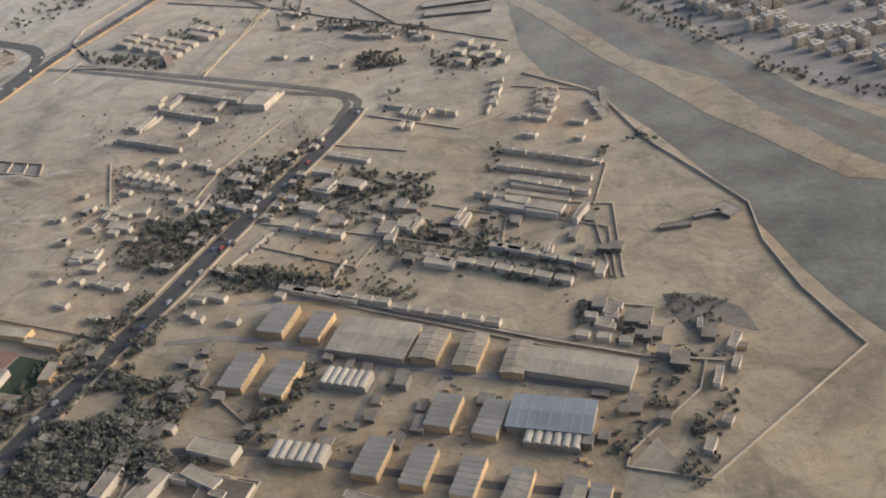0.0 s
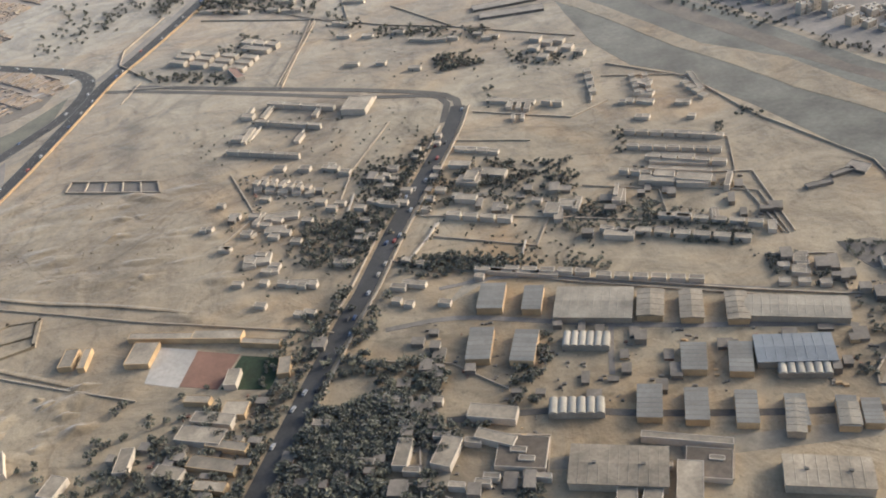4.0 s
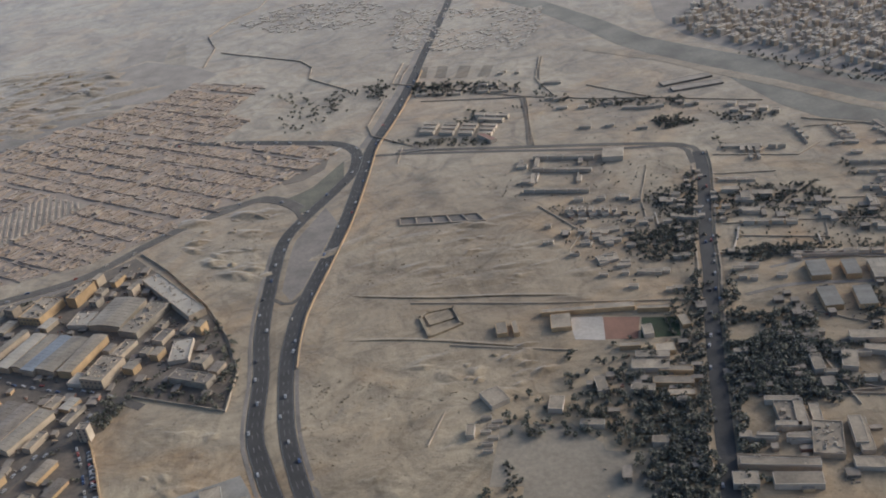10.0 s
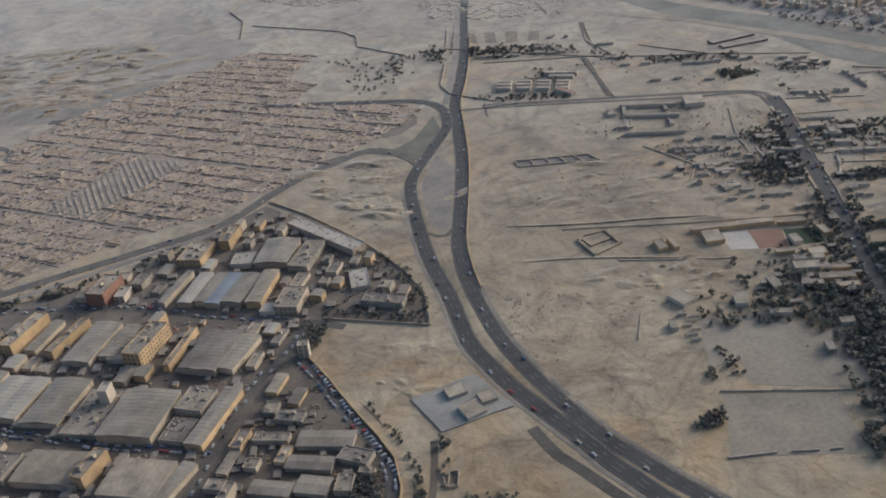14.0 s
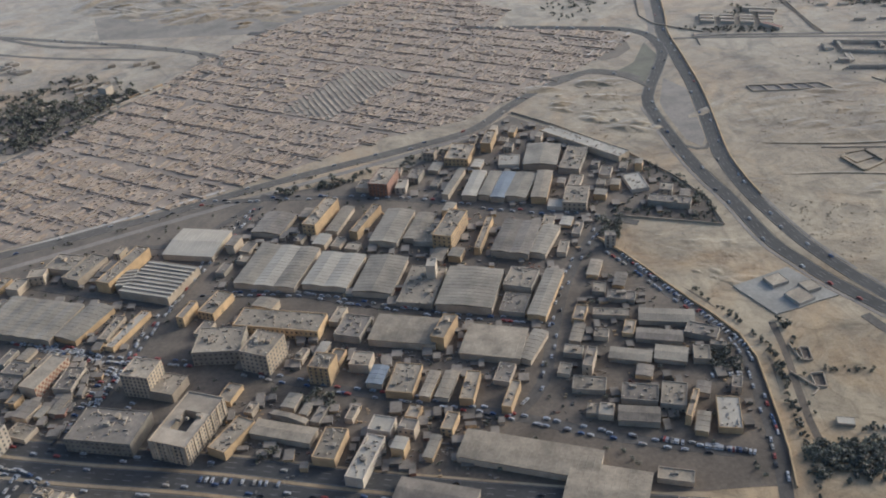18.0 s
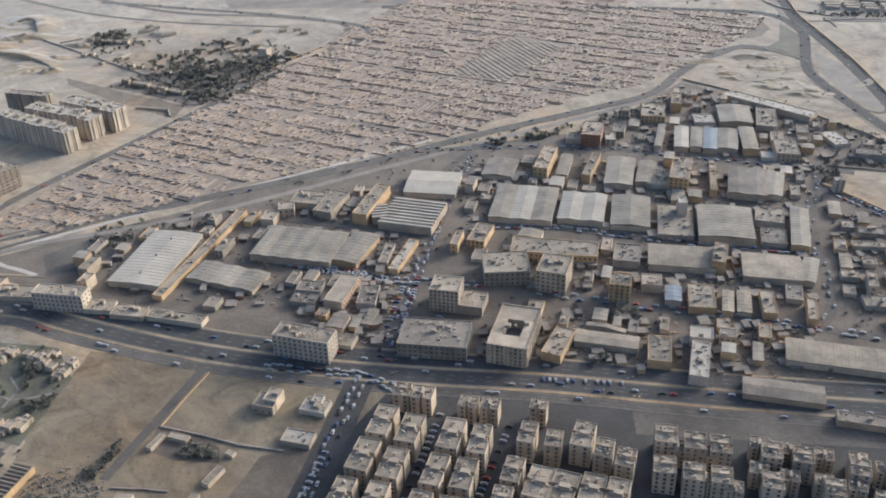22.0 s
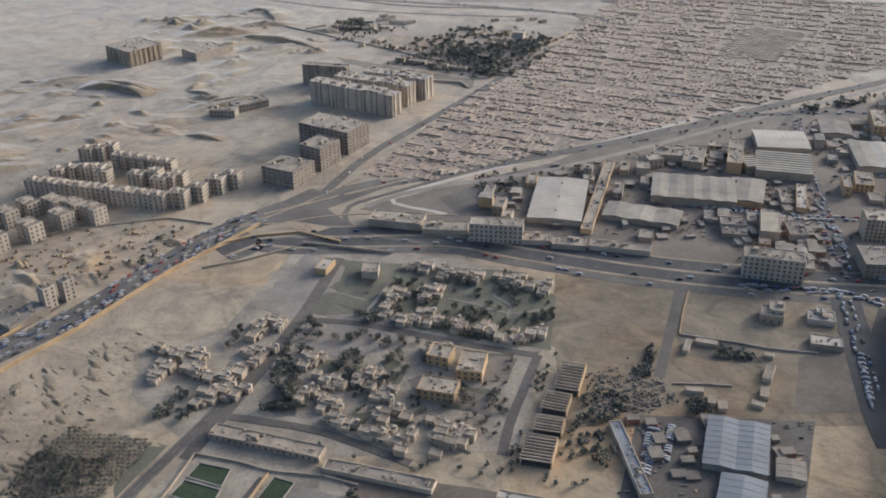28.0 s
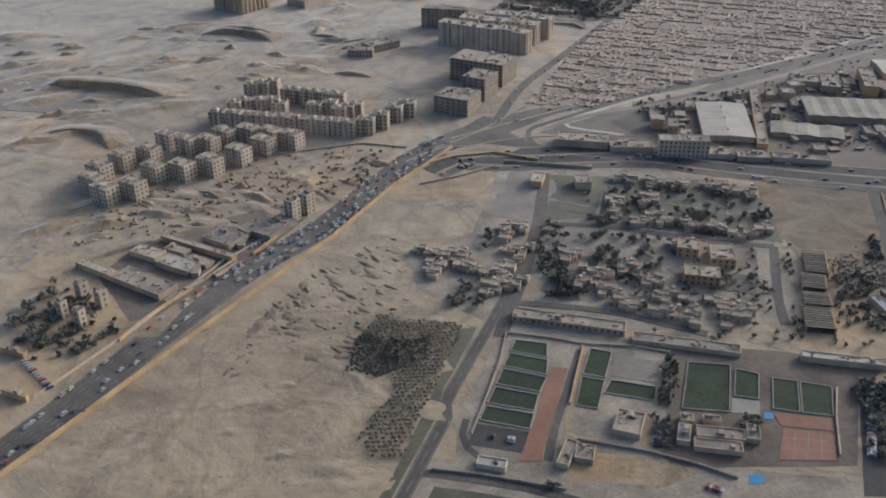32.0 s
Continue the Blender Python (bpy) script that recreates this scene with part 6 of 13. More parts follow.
block(-102.8, 124.1, 9.5, 16.0, -23.9, 1.9, WALLC, ROOFC)
sheet("concrete_pad", [(-322.3, 162.2), (-295.6, 167.4), (-287.4, 143.2), (-315.9, 139.7)], CONCRETE, "pale concrete platform beside the highway", 0.5)
hut(-305.4, 159.1, 7.5, 6.6, 7.1, 1.8, ROOFC, CONCRETE, 'pad sheds', 'pale concrete shed on the platform')
hut(-302.5, 146.3, 8.1, 8.4, 13.9, 1.8, ROOFC, CONCRETE, 'pad sheds', 'pale concrete shed on the platform')
hut(-295.3, 151.2, 6.2, 6.4, 6.0, 1.8, ROOFC, CONCRETE, 'pad sheds', 'pale concrete shed on the platform')
scrub([(-272.1, 215.3), (-242.2, 204.5), (-192.8, 179.9), (-220.2, 142.5), (-260.2, 136.4), (-268.3, 179.7)], 120, 1, SAND2)
scrub([(-273.9, 236.4), (-236.4, 200.5), (-255.5, 164.9), (-272.7, 158.5)], 80, 2, SAND2)
scrub([(-257.3, 340.0), (-198.1, 320.5), (-162.0, 278.1), (-195.9, 260.7), (-241.7, 283.3)], 60, 3, SAND2)
scrub([(-352.1, 397.8), (-284.0, 384.3), (-292.0, 301.8), (-318.8, 300.8)], 60, 4, SAND2)

# ---- cemetery
CEMETERY = [(-734.3, 298.2), (-675.8, 365.7), (-606.7, 435.4), (-539.4, 505.3), (-500.0, 548.0), (-448.4, 588.6), (-408.4, 602.0), (-361.7, 629.2), (-352.0, 642.0), (-296.0, 604.8), (-322.3, 557.0), (-304.0, 534.0), (-326.1, 504.1), (-262.0, 462.0), (-246.0, 443.0), (-283.3, 416.0), (-333.8, 386.2), (-385.5, 359.0), (-428.7, 354.2), (-535.0, 317.4), (-607.9, 305.4), (-705.9, 283.5)]
EMPTY_LOT = [(-481.5, 416.3), (-427.6, 466.1), (-397.8, 439.7), (-456.0, 391.0)]
ROW_DIR = math.degrees(math.atan2(-36.13, 41.36))
cemetery(CEMETERY, EMPTY_LOT, ROW_DIR)

# ---- industrial estate
block(-396.9, 314.5, 12.6, 17.9, -27.2, 3.9, WALLO, ROOFC, 'f')
block(-379.3, 322.4, 5.5, 15.4, -26.8, 5.2, WALLO, ROOFC)
block(-374.8, 299.3, 10.4, 11.1, -19.8, 1.9, WALLW, ROOFW, '', 0)
shed(-357.9, 297.0, 16.9, 23.0, -24.3, 3.2, ROOFS)
block(-344.3, 287.9, 10.4, 25.2, -30.2, 3.1, WALLG, ROOFC)
shed(-407.4, 285.2, 3.3, 27.4, -31.6, 3.1, ROOFS)
shed(-391.2, 276.9, 5.5, 24.4, -29.7, 3.1, ROOFS)
shed(-377.5, 269.8, 10.4, 24.3, -31.5, 3.1, ROOFS)
shed(-398.2, 279.7, 6.8, 25.6, -27.4, 3.1, ROOFW)
shed(-385.4, 273.2, 6.7, 25.8, -29.7, 3.1, ROOFU)
shed(-368.1, 266.0, 7.3, 27.0, -24.9, 3.7, ROOFC, WALLO)
block(-356.8, 249.5, 11.1, 16.7, -25.4, 4.2, WALLC, ROOFC, 'f')
block(-367.1, 248.9, 6.9, 7.5, -25.4, 1.8, WALLW, ROOFW, '', 0)
block(-440.4, 296.0, 9.8, 17.3, -29.3, 6.9, BRICK, ROOFC, 'f')
block(-432.3, 291.6, 5.2, 9.3, -21.7, 3.2, WALLW, ROOFW, 'f', 1)
block(-432.7, 307.8, 6.3, 6.4, -19.7, 2.6, WALLC, ROOFC)
block(-448.5, 298.9, 9.1, 8.9, -28.6, 2.5, WALLC, ROOFC)
block(-332.9, 303.9, 51.6, 8.6, -58.6, 3.2, WALLC, ROOFW, '', 0, 'long_store')
block(-324.6, 255.4, 8.7, 15.9, -4.3, 1.8, WALLW, ROOFW, '', 0)
block(-317.7, 231.8, 19.3, 6.4, -32.3, 3.0, WALLG, ROOFD, '', 2)
block(-356.4, 207.7, 4.4, 3.7, -15.1, 6.3, WALLW, ROOFC, 'f', 1, 'gate_tower')
shed(-496.8, 277.0, 14.7, 18.7, -29.9, 2.4, ROOFD)
block(-474.7, 273.4, 6.7, 25.7, -32.6, 6.1, WALLO, ROOFC, 'f', 3)
shed(-466.2, 269.8, 5.6, 23.0, -29.3, 2.4, ROOFS)
block(-455.2, 262.7, 4.1, 25.7, -34.9, 4.2, WALLO, ROOFC, '', 2)
shed(-444.2, 253.8, 13.1, 28.9, -28.0, 3.0, ROOFS)
shed(-432.0, 249.9, 8.6, 23.6, -30.3, 2.4, ROOFC)
block(-420.1, 239.0, 8.8, 23.5, -32.3, 7.6, WALLO, ROOFC, 'fr', 4)
block(-406.4, 232.6, 2.9, 27.6, -27.4, 3.5, WALLO, ROOFC, '', 2)
shed(-393.6, 224.2, 16.7, 27.1, -30.4, 3.5, ROOFD, WALLC, 2)
shed(-382.6, 218.7, 7.8, 23.9, -34.7, 2.9, ROOFS)
block(-376.7, 210.8, 4.1, 10.1, -28.7, 2.3, WALLC, ROOFC)
block(-428.7, 242.2, 12.7, 16.3, -24.9, 2.4, WALLG, ROOFC)
shed(-498.3, 238.1, 27.9, 31.7, -27.5, 2.9, ROOFS, WALLC, 3, 'd', 0.1, 0, 'warehouse', 'warehouses', ROOFW)
shed(-474.9, 226.1, 19.9, 25.7, -28.0, 2.9, ROOFW, WALLC, 2)
shed(-456.3, 215.8, 16.7, 27.7, -26.2, 2.8, ROOFS)
block(-435.5, 208.3, 3.9, 6.1, -19.7, 8.5, WALLW, ROOFW, '', 1)
shed(-423.1, 192.3, 22.8, 27.3, -26.1, 3.9, ROOFS, WALLC, 1, 'd', 0.06)
block(-401.3, 192.6, 12.1, 13.6, -32.4, 3.3, WALLG, ROOFC)
block(-408.6, 177.5, 10.3, 12.8, -28.9, 2.2, WALLG, ROOFD)
shed(-394.8, 179.5, 7.3, 33.1, -31.7, 3.3, ROOFS, WALLO)
block(-441.2, 202.8, 15.2, 27.6, -25.8, 2.2, WALLG, ROOFC)
shed(-532.5, 270.5, 24.3, 22.6, -25.1, 3.0, ROOFW, WALLC, 1, 'w', 0.08)
block(-564.8, 258.6, 6.9, 29.8, -33.7, 5.3, WALLO, ROOFC, '', 3)
sawtooth(-549.1, 243.4, 24.7, 25.0, -32.1, 3.5, 9)
sawtooth(-563.0, 249.5, 7.6, 12.6, -9.1, 3.5, 5)
block(-582.3, 265.3, 9.1, 20.4, -35.2, 3.6, WALLC, ROOFC, '', 4)
block(-591.6, 272.9, 14.1, 12.1, -28.5, 3.6, WALLC, ROOFC)
block(-602.8, 266.6, 7.3, 6.9, -9.3, 4.2, WALLC, ROOFC, 'f', 1)
shed(-601.5, 232.1, 35.3, 24.8, -29.5, 3.4, ROOFS, WALLC, 5, 'd', 0.12)
shed(-579.5, 222.7, 11.9, 24.0, -36.3, 2.8, ROOFS, WALLO)
block(-561.2, 211.6, 4.2, 25.1, -34.1, 2.3, WALLO, ROOFW, '', 2)
block(-567.8, 214.7, 4.0, 15.6, -26.4, 2.3, WALLC, ROOFC)
block(-525.8, 217.1, 7.7, 15.5, -34.4, 3.4, WALLO, ROOFC, 'f')
block(-500.8, 194.3, 35.9, 11.9, -26.1, 4.4, WALLO, ROOFC, 'f', 8)
shed(-505.6, 209.7, 9.5, 6.8, -35.3, 3.4, ROOFC)
block(-473.5, 182.3, 10.9, 13.8, -29.3, 3.3, WALLG, ROOFD)
shed(-453.6, 173.3, 26.5, 16.5, -25.9, 3.2, ROOFC, WALLC, 1, 'w', 0.05)
block(-440.0, 166.9, 5.5, 15.3, -33.9, 5.9, WALLO, ROOFC, '', 3)
shed(-423.4, 155.2, 22.8, 18.3, -27.4, 3.2, ROOFC, WALLC, 1, 'w', 0.05)
shed(-410.3, 149.2, 5.9, 18.3, -38.7, 2.6, ROOFS)
block(-524.7, 186.5, 18.4, 15.7, -14.4, 6.0, WALLG, ROOFC, 'f', 7)
block(-508.6, 174.5, 11.9, 14.0, -33.5, 9.2, WALLC, ROOFC, 'fr', 8, 'office_block')
block(-487.9, 158.0, 8.2, 8.8, -28.5, 8.0, WALLO, ROOFC, 'f', 4)
block(-473.5, 160.0, 7.7, 7.9, -24.8, 3.7, WALLC, ROOFC)
shed(-469.1, 150.3, 5.9, 10.2, -26.6, 2.6, ROOFU)
block(-460.2, 144.7, 10.0, 16.3, -25.4, 3.1, WALLO, ROOFC, '', 3)
shed(-451.9, 139.2, 3.9, 14.1, -29.7, 2.6, ROOFC, WALLO)
shed(-446.0, 137.6, 4.9, 14.6, -29.6, 2.1, ROOFC)
block(-438.5, 133.3, 5.1, 15.5, -24.9, 3.1, WALLO, ROOFC)
block(-426.1, 123.7, 3.5, 14.2, -30.6, 3.6, WALLO, ROOFC)
block(-553.2, 173.3, 11.4, 10.6, -27.7, 9.6, WALLC, ROOFC, 'fr', 2, 'office_tower', '', 1.6)
block(-544.5, 168.3, 10.2, 10.9, -30.6, 3.8, WALLC, ROOFC, '', 1)
court_block(-536.9, 141.0, 14.6, 25.9, -31.9, 8.0)
block(-564.4, 149.2, 25.0, 16.6, -24.2, 5.6, WALLG, ROOFD, 'f', 9)
block(-596.2, 160.5, 9.0, 7.0, -32.5, 1.8, WALLC, ROOFC, '', 2)
chequer(-591.0, 189.8, 7.6, 19.4, -33.0, 4.9)
block(-602.4, 198.4, 10.0, 7.2, -26.5, 2.8, WALLG, ROOFD)
block(-581.7, 185.4, 7.5, 12.9, -21.0, 2.7, WALLG, ROOFD)
block(-605.8, 191.4, 10.0, 6.6, -28.3, 2.2, WALLG, ROOFD)
block(-522.8, 133.5, 7.3, 17.1, -40.7, 3.6, WALLO, ROOFC, '', 3)
shed(-502.7, 137.4, 14.3, 2.2, -37.9, 2.6, ROOFC)
shed(-505.4, 130.7, 22.5, 7.2, -30.7, 2.6, ROOFC, WALLC, 1, 'w')
block(-490.7, 118.6, 8.1, 14.8, -26.4, 3.6, WALLO, ROOFC, '', 3)
block(-472.4, 122.1, 8.1, 7.3, -28.7, 4.1, WALLW, ROOFW)
block(-480.4, 108.5, 6.4, 20.2, -31.0, 4.0, WALLW, ROOFW, '', 5)
shed(-428.6, 94.5, 45.7, 13.1, -30.8, 2.9, ROOFC, WALLC, 1, 'w', 0.05)
shed(-411.0, 72.0, 25.1, 20.8, -30.1, 2.9, ROOFC, WALLC, 1, 'w', 0.05)
shed(-461.5, 86.8, 25.8, 9.2, -30.0, 2.5, ROOFD, WALLC, 1, 'w')
block(-387.9, 72.8, 11.2, 5.2, -27.8, 1.9, WALLC, ROOFC)
block(-441.9, 64.4, 24.5, 5.0, -30.6, 2.4, WALLC, ROOFD)
block(-387.3, 58.9, 12.0, 6.2, -27.8, 1.9, WALLC, ROOFW)
block(-396.8, 141.9, 6.9, 5.1, -27.1, 2.1, WALLG, ROOFC, '', 2)
block(-398.0, 122.1, 11.7, 7.4, -24.1, 2.1, WALLG, ROOFC, '', 2)
block(-399.6, 108.3, 8.5, 5.1, -26.7, 2.0, WALLG, ROOFC, '', 2)
block(-373.5, 176.5, 5.1, 6.7, -26.1, 2.2, WALLG, ROOFC, '', 2)
wall_line("boundary_wall", [(-321.1, 122.2), (-321.5, 111.9), (-318.8, 112.7)], 0.69, "yard wall")
wall_line("boundary_wall", [(-328.5, 107.6), (-324.2, 96.6), (-327.6, 94.6)], 0.69, "yard wall")
thicket([(-351.1, 234.7), (-340.2, 227.8), (-354.8, 204.9), (-362.9, 217.8)], 28, 41, 0.91)
thicket([(-471.5, 323.7), (-459.8, 322.4), (-462.0, 306.9), (-470.6, 307.0)], 12, 42, 1.02)
thicket([(-495.7, 313.6), (-481.2, 314.4), (-485.2, 303.3)], 10, 43, 1.02)
thicket([(-498.2, 150.9), (-483.9, 149.5), (-489.4, 138.5), (-497.2, 141.0)], 14, 44, 1.02)
thicket([(-520.0, 124.8), (-508.6, 124.0), (-509.5, 113.3), (-520.4, 116.8)], 18, 45, 0.81)
thicket([(-355.6, 126.8), (-331.8, 129.4), (-336.1, 113.4), (-350.5, 115.0)], 40, 46, 0.81)
thicket([(-340.6, 73.0), (-318.0, 68.4), (-329.5, 51.6), (-346.9, 59.5)], 60, 47, 1.02)
parked((-354.3, 199.8), (-335.1, 123.4), 34)
parked((-606.4, 221.4), (-569.0, 197.2), 24, 90, 'parked cars', 0.2, 1)
parked((-604.9, 218.1), (-569.9, 193.8), 20, 90, 'parked cars', 0.2, 2)
parked((-372.6, 83.3), (-358.9, 75.6), 12, 90, 'parked cars', 0.2, 3)
parked((-560.2, 192.4), (-571.3, 168.4), 14, 90, 'parked cars', 0.2, 4)
parked((-566.5, 190.8), (-578.9, 164.6), 14, 90, 'parked cars', 0.2, 5)
parked((-553.1, 172.4), (-564.5, 156.7), 8, 90, 'parked cars', 0.2, 6)
parked((-535.1, 118.8), (-504.6, 106.6), 16, 90, 'parked cars', 0.2, 7)
shed(-356.1, 150.5, 20.6, 8.1, -23.0, 2.2, ROOFS, WALLG, 1, 'w')
block(-347.6, 137.8, 12.0, 7.0, -37.7, 2.2, WALLG, ROOFD, '', 2, 'workshop', 'workshops')
shed(-363.5, 140.3, 16.9, 6.5, -25.7, 2.0, ROOFD, WALLG, 1, 'w')
shed(-378.1, 132.8, 15.0, 6.5, -28.2, 2.0, ROOFS, WALLG, 1, 'w')
shed(-364.0, 128.8, 11.5, 8.1, -29.0, 2.0, ROOFS, WALLG, 1, 'w')
block(-353.7, 125.4, 6.0, 8.1, -22.1, 2.4, WALLC, ROOFC, '', 2, 'workshop', 'workshops')
block(-345.3, 129.0, 5.7, 2.8, -29.1, 1.8, WALLC, ROOFC, '', 1, 'workshop', 'workshops')
block(-383.4, 111.7, 12.5, 8.6, -25.2, 2.6, WALLG, ROOFD, '', 2, 'workshop', 'workshops')
block(-372.9, 107.0, 8.6, 11.9, -27.0, 3.0, WALLG, ROOFC, 'f', 2, 'workshop', 'workshops')
block(-369.7, 99.7, 1.9, 14.3, -36.3, 4.2, WALLO, ROOFC, 'r', 1, 'workshop', 'workshops')
shed(-388.0, 101.6, 13.6, 7.3, -23.1, 2.6, ROOFD, WALLG, 1, 'w')
block(-359.5, 93.3, 7.7, 15.7, -22.6, 2.4, WALLO, ROOFW, '', 0, 'workshop', 'workshops')
block(-375.2, 159.5, 13.8, 4.5, -23.2, 2.0, WALLC, ROOFC, '', 2, 'workshop', 'workshops')
block(-397.4, 107.2, 5.0, 5.9, -26.3, 2.4, WALLC, ROOFW, '', 2, 'workshop', 'workshops')
block(-383.4, 148.1, 5.3, 5.1, -27.5, 2.0, WALLC, ROOFC, '', 2, 'workshop', 'workshops')
block(-367.1, 168.8, 11.2, 5.8, -28.1, 2.0, WALLG, ROOFD, '', 2, 'workshop', 'workshops')
parked((-355.3, 114.7), (-343.6, 112.3), 12, 90, "parked cars", 0.2, 41)
parked((-373.0, 83.3), (-361.2, 77.1), 14, 90, "parked cars", 0.2, 42)
parked((-385.7, 91.2), (-378.8, 86.6), 10, 90, "parked cars", 0.2, 43)
ribbon("ditch", [(-319.7, 136.3), (-323.7, 120.1), (-329.5, 102.8), (-335.1, 84.8), (-338.0, 71.8)], 2.6, YARD, "dark weedy strip outside the estate wall", 0.06)
thicket([(-339.7, 69.4), (-304.4, 60.6), (-310.0, 52.1), (-343.4, 62.4)], 30, 352, 0.7)

# ---- estate, west side
shed(-660.8, 241.4, 22.2, 42.0, -28.0, 2.6, ROOFW, WALLC, 1, 'd', 0.06, 3)
block(-641.8, 242.1, 4.5, 73.6, -32.4, 2.1, WALLO, ROOFC, '', 3)
sheet("yard", [(-708.2, 262.5), (-684.2, 273.1), (-675.6, 252.5), (-680.4, 243.4), (-705.8, 246.1)], OLDROAD, "pale empty lorry yard", 0.06)
block(-731.7, 244.0, 22.1, 9.6, -30.6, 3.1, WALLC, ROOFC)
block(-714.6, 231.8, 18.7, 8.3, -22.1, 2.1, WALLC, ROOFC)
block(-683.0, 211.3, 11.5, 6.9, -23.5, 2.0, WALLC, ROOFC)
block(-671.9, 203.8, 13.4, 7.2, -26.4, 2.0, WALLC, ROOFC)
block(-654.4, 194.3, 23.6, 5.7, -30.7, 2.0, WALLC, ROOFC)
block(-697.1, 218.2, 21.1, 6.8, -25.2, 7.6, WALLW, ROOFC, 'fr', 4, 'apartment_house')
block(-610.1, 158.7, 21.5, 8.5, -32.5, 9.0, WALLW, ROOFC, 'fr', 6, 'apartment_house')
thicket([(-688.2, 282.0), (-637.3, 276.7), (-635.1, 262.7), (-659.3, 270.2), (-676.1, 258.1), (-689.7, 267.9)], 36, 48, 0.81)
block(-610.9, 261.3, 6.2, 8.4, -27.0, 3.4, WALLC, ROOFC)
shed(-633.2, 217.8, 31.0, 13.9, -36.9, 2.1, ROOFS, WALLC, 3)

# ---- apartment rows
block(-620.6, 64.9, 7.2, 13.9, -31.8, 8, WALLC, ROOFC, '-fl', 4, 'apartment_block', 'apartment rows', 2.0)
block(-629.8, 51.1, 7.2, 13.9, -31.8, 8, WALLC, ROOFC, '-fl', 4, 'apartment_block', 'apartment rows', 2.0)
block(-639.0, 37.4, 7.2, 13.9, -31.8, 8, WALLC, ROOFC, '-fl', 4, 'apartment_block', 'apartment rows', 2.0)
block(-648.2, 23.6, 7.2, 13.9, -31.8, 8, WALLC, ROOFC, '-fl', 4, 'apartment_block', 'apartment rows', 2.0)
block(-657.4, 9.9, 7.2, 13.9, -31.8, 8, WALLC, ROOFC, '-fl', 4, 'apartment_block', 'apartment rows', 2.0)
block(-593.1, 105.9, 6.7, 13.8, -31.5, 8.1, WALLC, ROOFC, 'fl', 4, 'apartment_block', 'apartment rows', 2.3, True)
block(-602.2, 92.2, 7.1, 13.9, -31.8, 8.1, WALLC, ROOFC, 'fl', 4, 'apartment_block', 'apartment rows', 2.3, True)
block(-611.5, 78.5, 6.2, 12.1, -30.5, 8.1, WALLC, ROOFC, 'fl', 4, 'apartment_block', 'apartment rows', 2.3, True)
block(-617.6, 51.7, 6.7, 13.1, -30.9, 8, WALLC, ROOFC, '-fl', 4, 'apartment_block', 'apartment rows', 2.0)
block(-625.6, 39.7, 6.7, 13.1, -30.9, 8, WALLC, ROOFC, '-fl', 4, 'apartment_block', 'apartment rows', 2.0)
block(-633.6, 27.7, 6.7, 13.1, -30.9, 8, WALLC, ROOFC, '-fl', 4, 'apartment_block', 'apartment rows', 2.0)
block(-641.6, 15.8, 6.7, 13.1, -30.9, 8, WALLC, ROOFC, '-fl', 4, 'apartment_block', 'apartment rows', 2.0)
block(-585.7, 99.5, 6.7, 13.4, -30.4, 8.1, WALLC, ROOFC, 'fl', 4, 'apartment_block', 'apartment rows', 2.3, True)
block(-594.5, 86.0, 6.7, 13.1, -30.9, 8.1, WALLC, ROOFC, 'fl', 4, 'apartment_block', 'apartment rows', 2.3, True)
block(-602.7, 73.8, 6.2, 11.9, -31.7, 8.1, WALLC, ROOFC, 'fl', 4, 'apartment_block', 'apartment rows', 2.3, True)
block(-609.7, 63.6, 5.6, 9.7, -32.3, 8.1, WALLC, ROOFC, 'fl', 4, 'apartment_block', 'apartment rows', 2.3, True)
block(-607.4, 43.9, 6.1, 13.2, -31.5, 8, WALLC, ROOFC, '-fl', 4, 'apartment_block', 'apartment rows', 2.0)
block(-615.7, 31.5, 6.1, 13.2, -31.5, 8, WALLC, ROOFC, '-fl', 4, 'apartment_block', 'apartment rows', 2.0)
block(-624.0, 19.1, 6.1, 13.2, -31.5, 8, WALLC, ROOFC, '-fl', 4, 'apartment_block', 'apartment rows', 2.0)
block(-632.4, 6.7, 6.1, 13.2, -31.5, 8, WALLC, ROOFC, '-fl', 4, 'apartment_block', 'apartment rows', 2.0)
block(-574.1, 93.2, 6.6, 13.6, -30.8, 8.1, WALLC, ROOFC, 'fl', 4, 'apartment_block', 'apartment rows', 2.3, True)
block(-583.1, 79.5, 6.1, 13.2, -31.5, 8.1, WALLC, ROOFC, 'fl', 4, 'apartment_block', 'apartment rows', 2.3, True)
block(-591.6, 67.3, 6.3, 11.1, -32.0, 8.1, WALLC, ROOFC, 'fl', 4, 'apartment_block', 'apartment rows', 2.3, True)
block(-599.1, 56.1, 6.1, 9.8, -31.8, 8.1, WALLC, ROOFC, 'fl', 4, 'apartment_block', 'apartment rows', 2.3, True)
block(-600.6, 39.8, 6.2, 12.8, -30.4, 8, WALLC, ROOFC, '-fl', 4, 'apartment_block', 'apartment rows', 2.0)
block(-609.2, 27.6, 6.2, 12.8, -30.4, 8, WALLC, ROOFC, '-fl', 4, 'apartment_block', 'apartment rows', 2.0)
block(-617.8, 15.5, 6.2, 12.8, -30.4, 8, WALLC, ROOFC, '-fl', 4, 'apartment_block', 'apartment rows', 2.0)
block(-626.3, 3.3, 6.2, 12.8, -30.4, 8, WALLC, ROOFC, '-fl', 4, 'apartment_block', 'apartment rows', 2.0)
block(-566.5, 88.3, 5.8, 13.0, -29.1, 8.1, WALLC, ROOFC, 'fl', 4, 'apartment_block', 'apartment rows', 2.3, True)
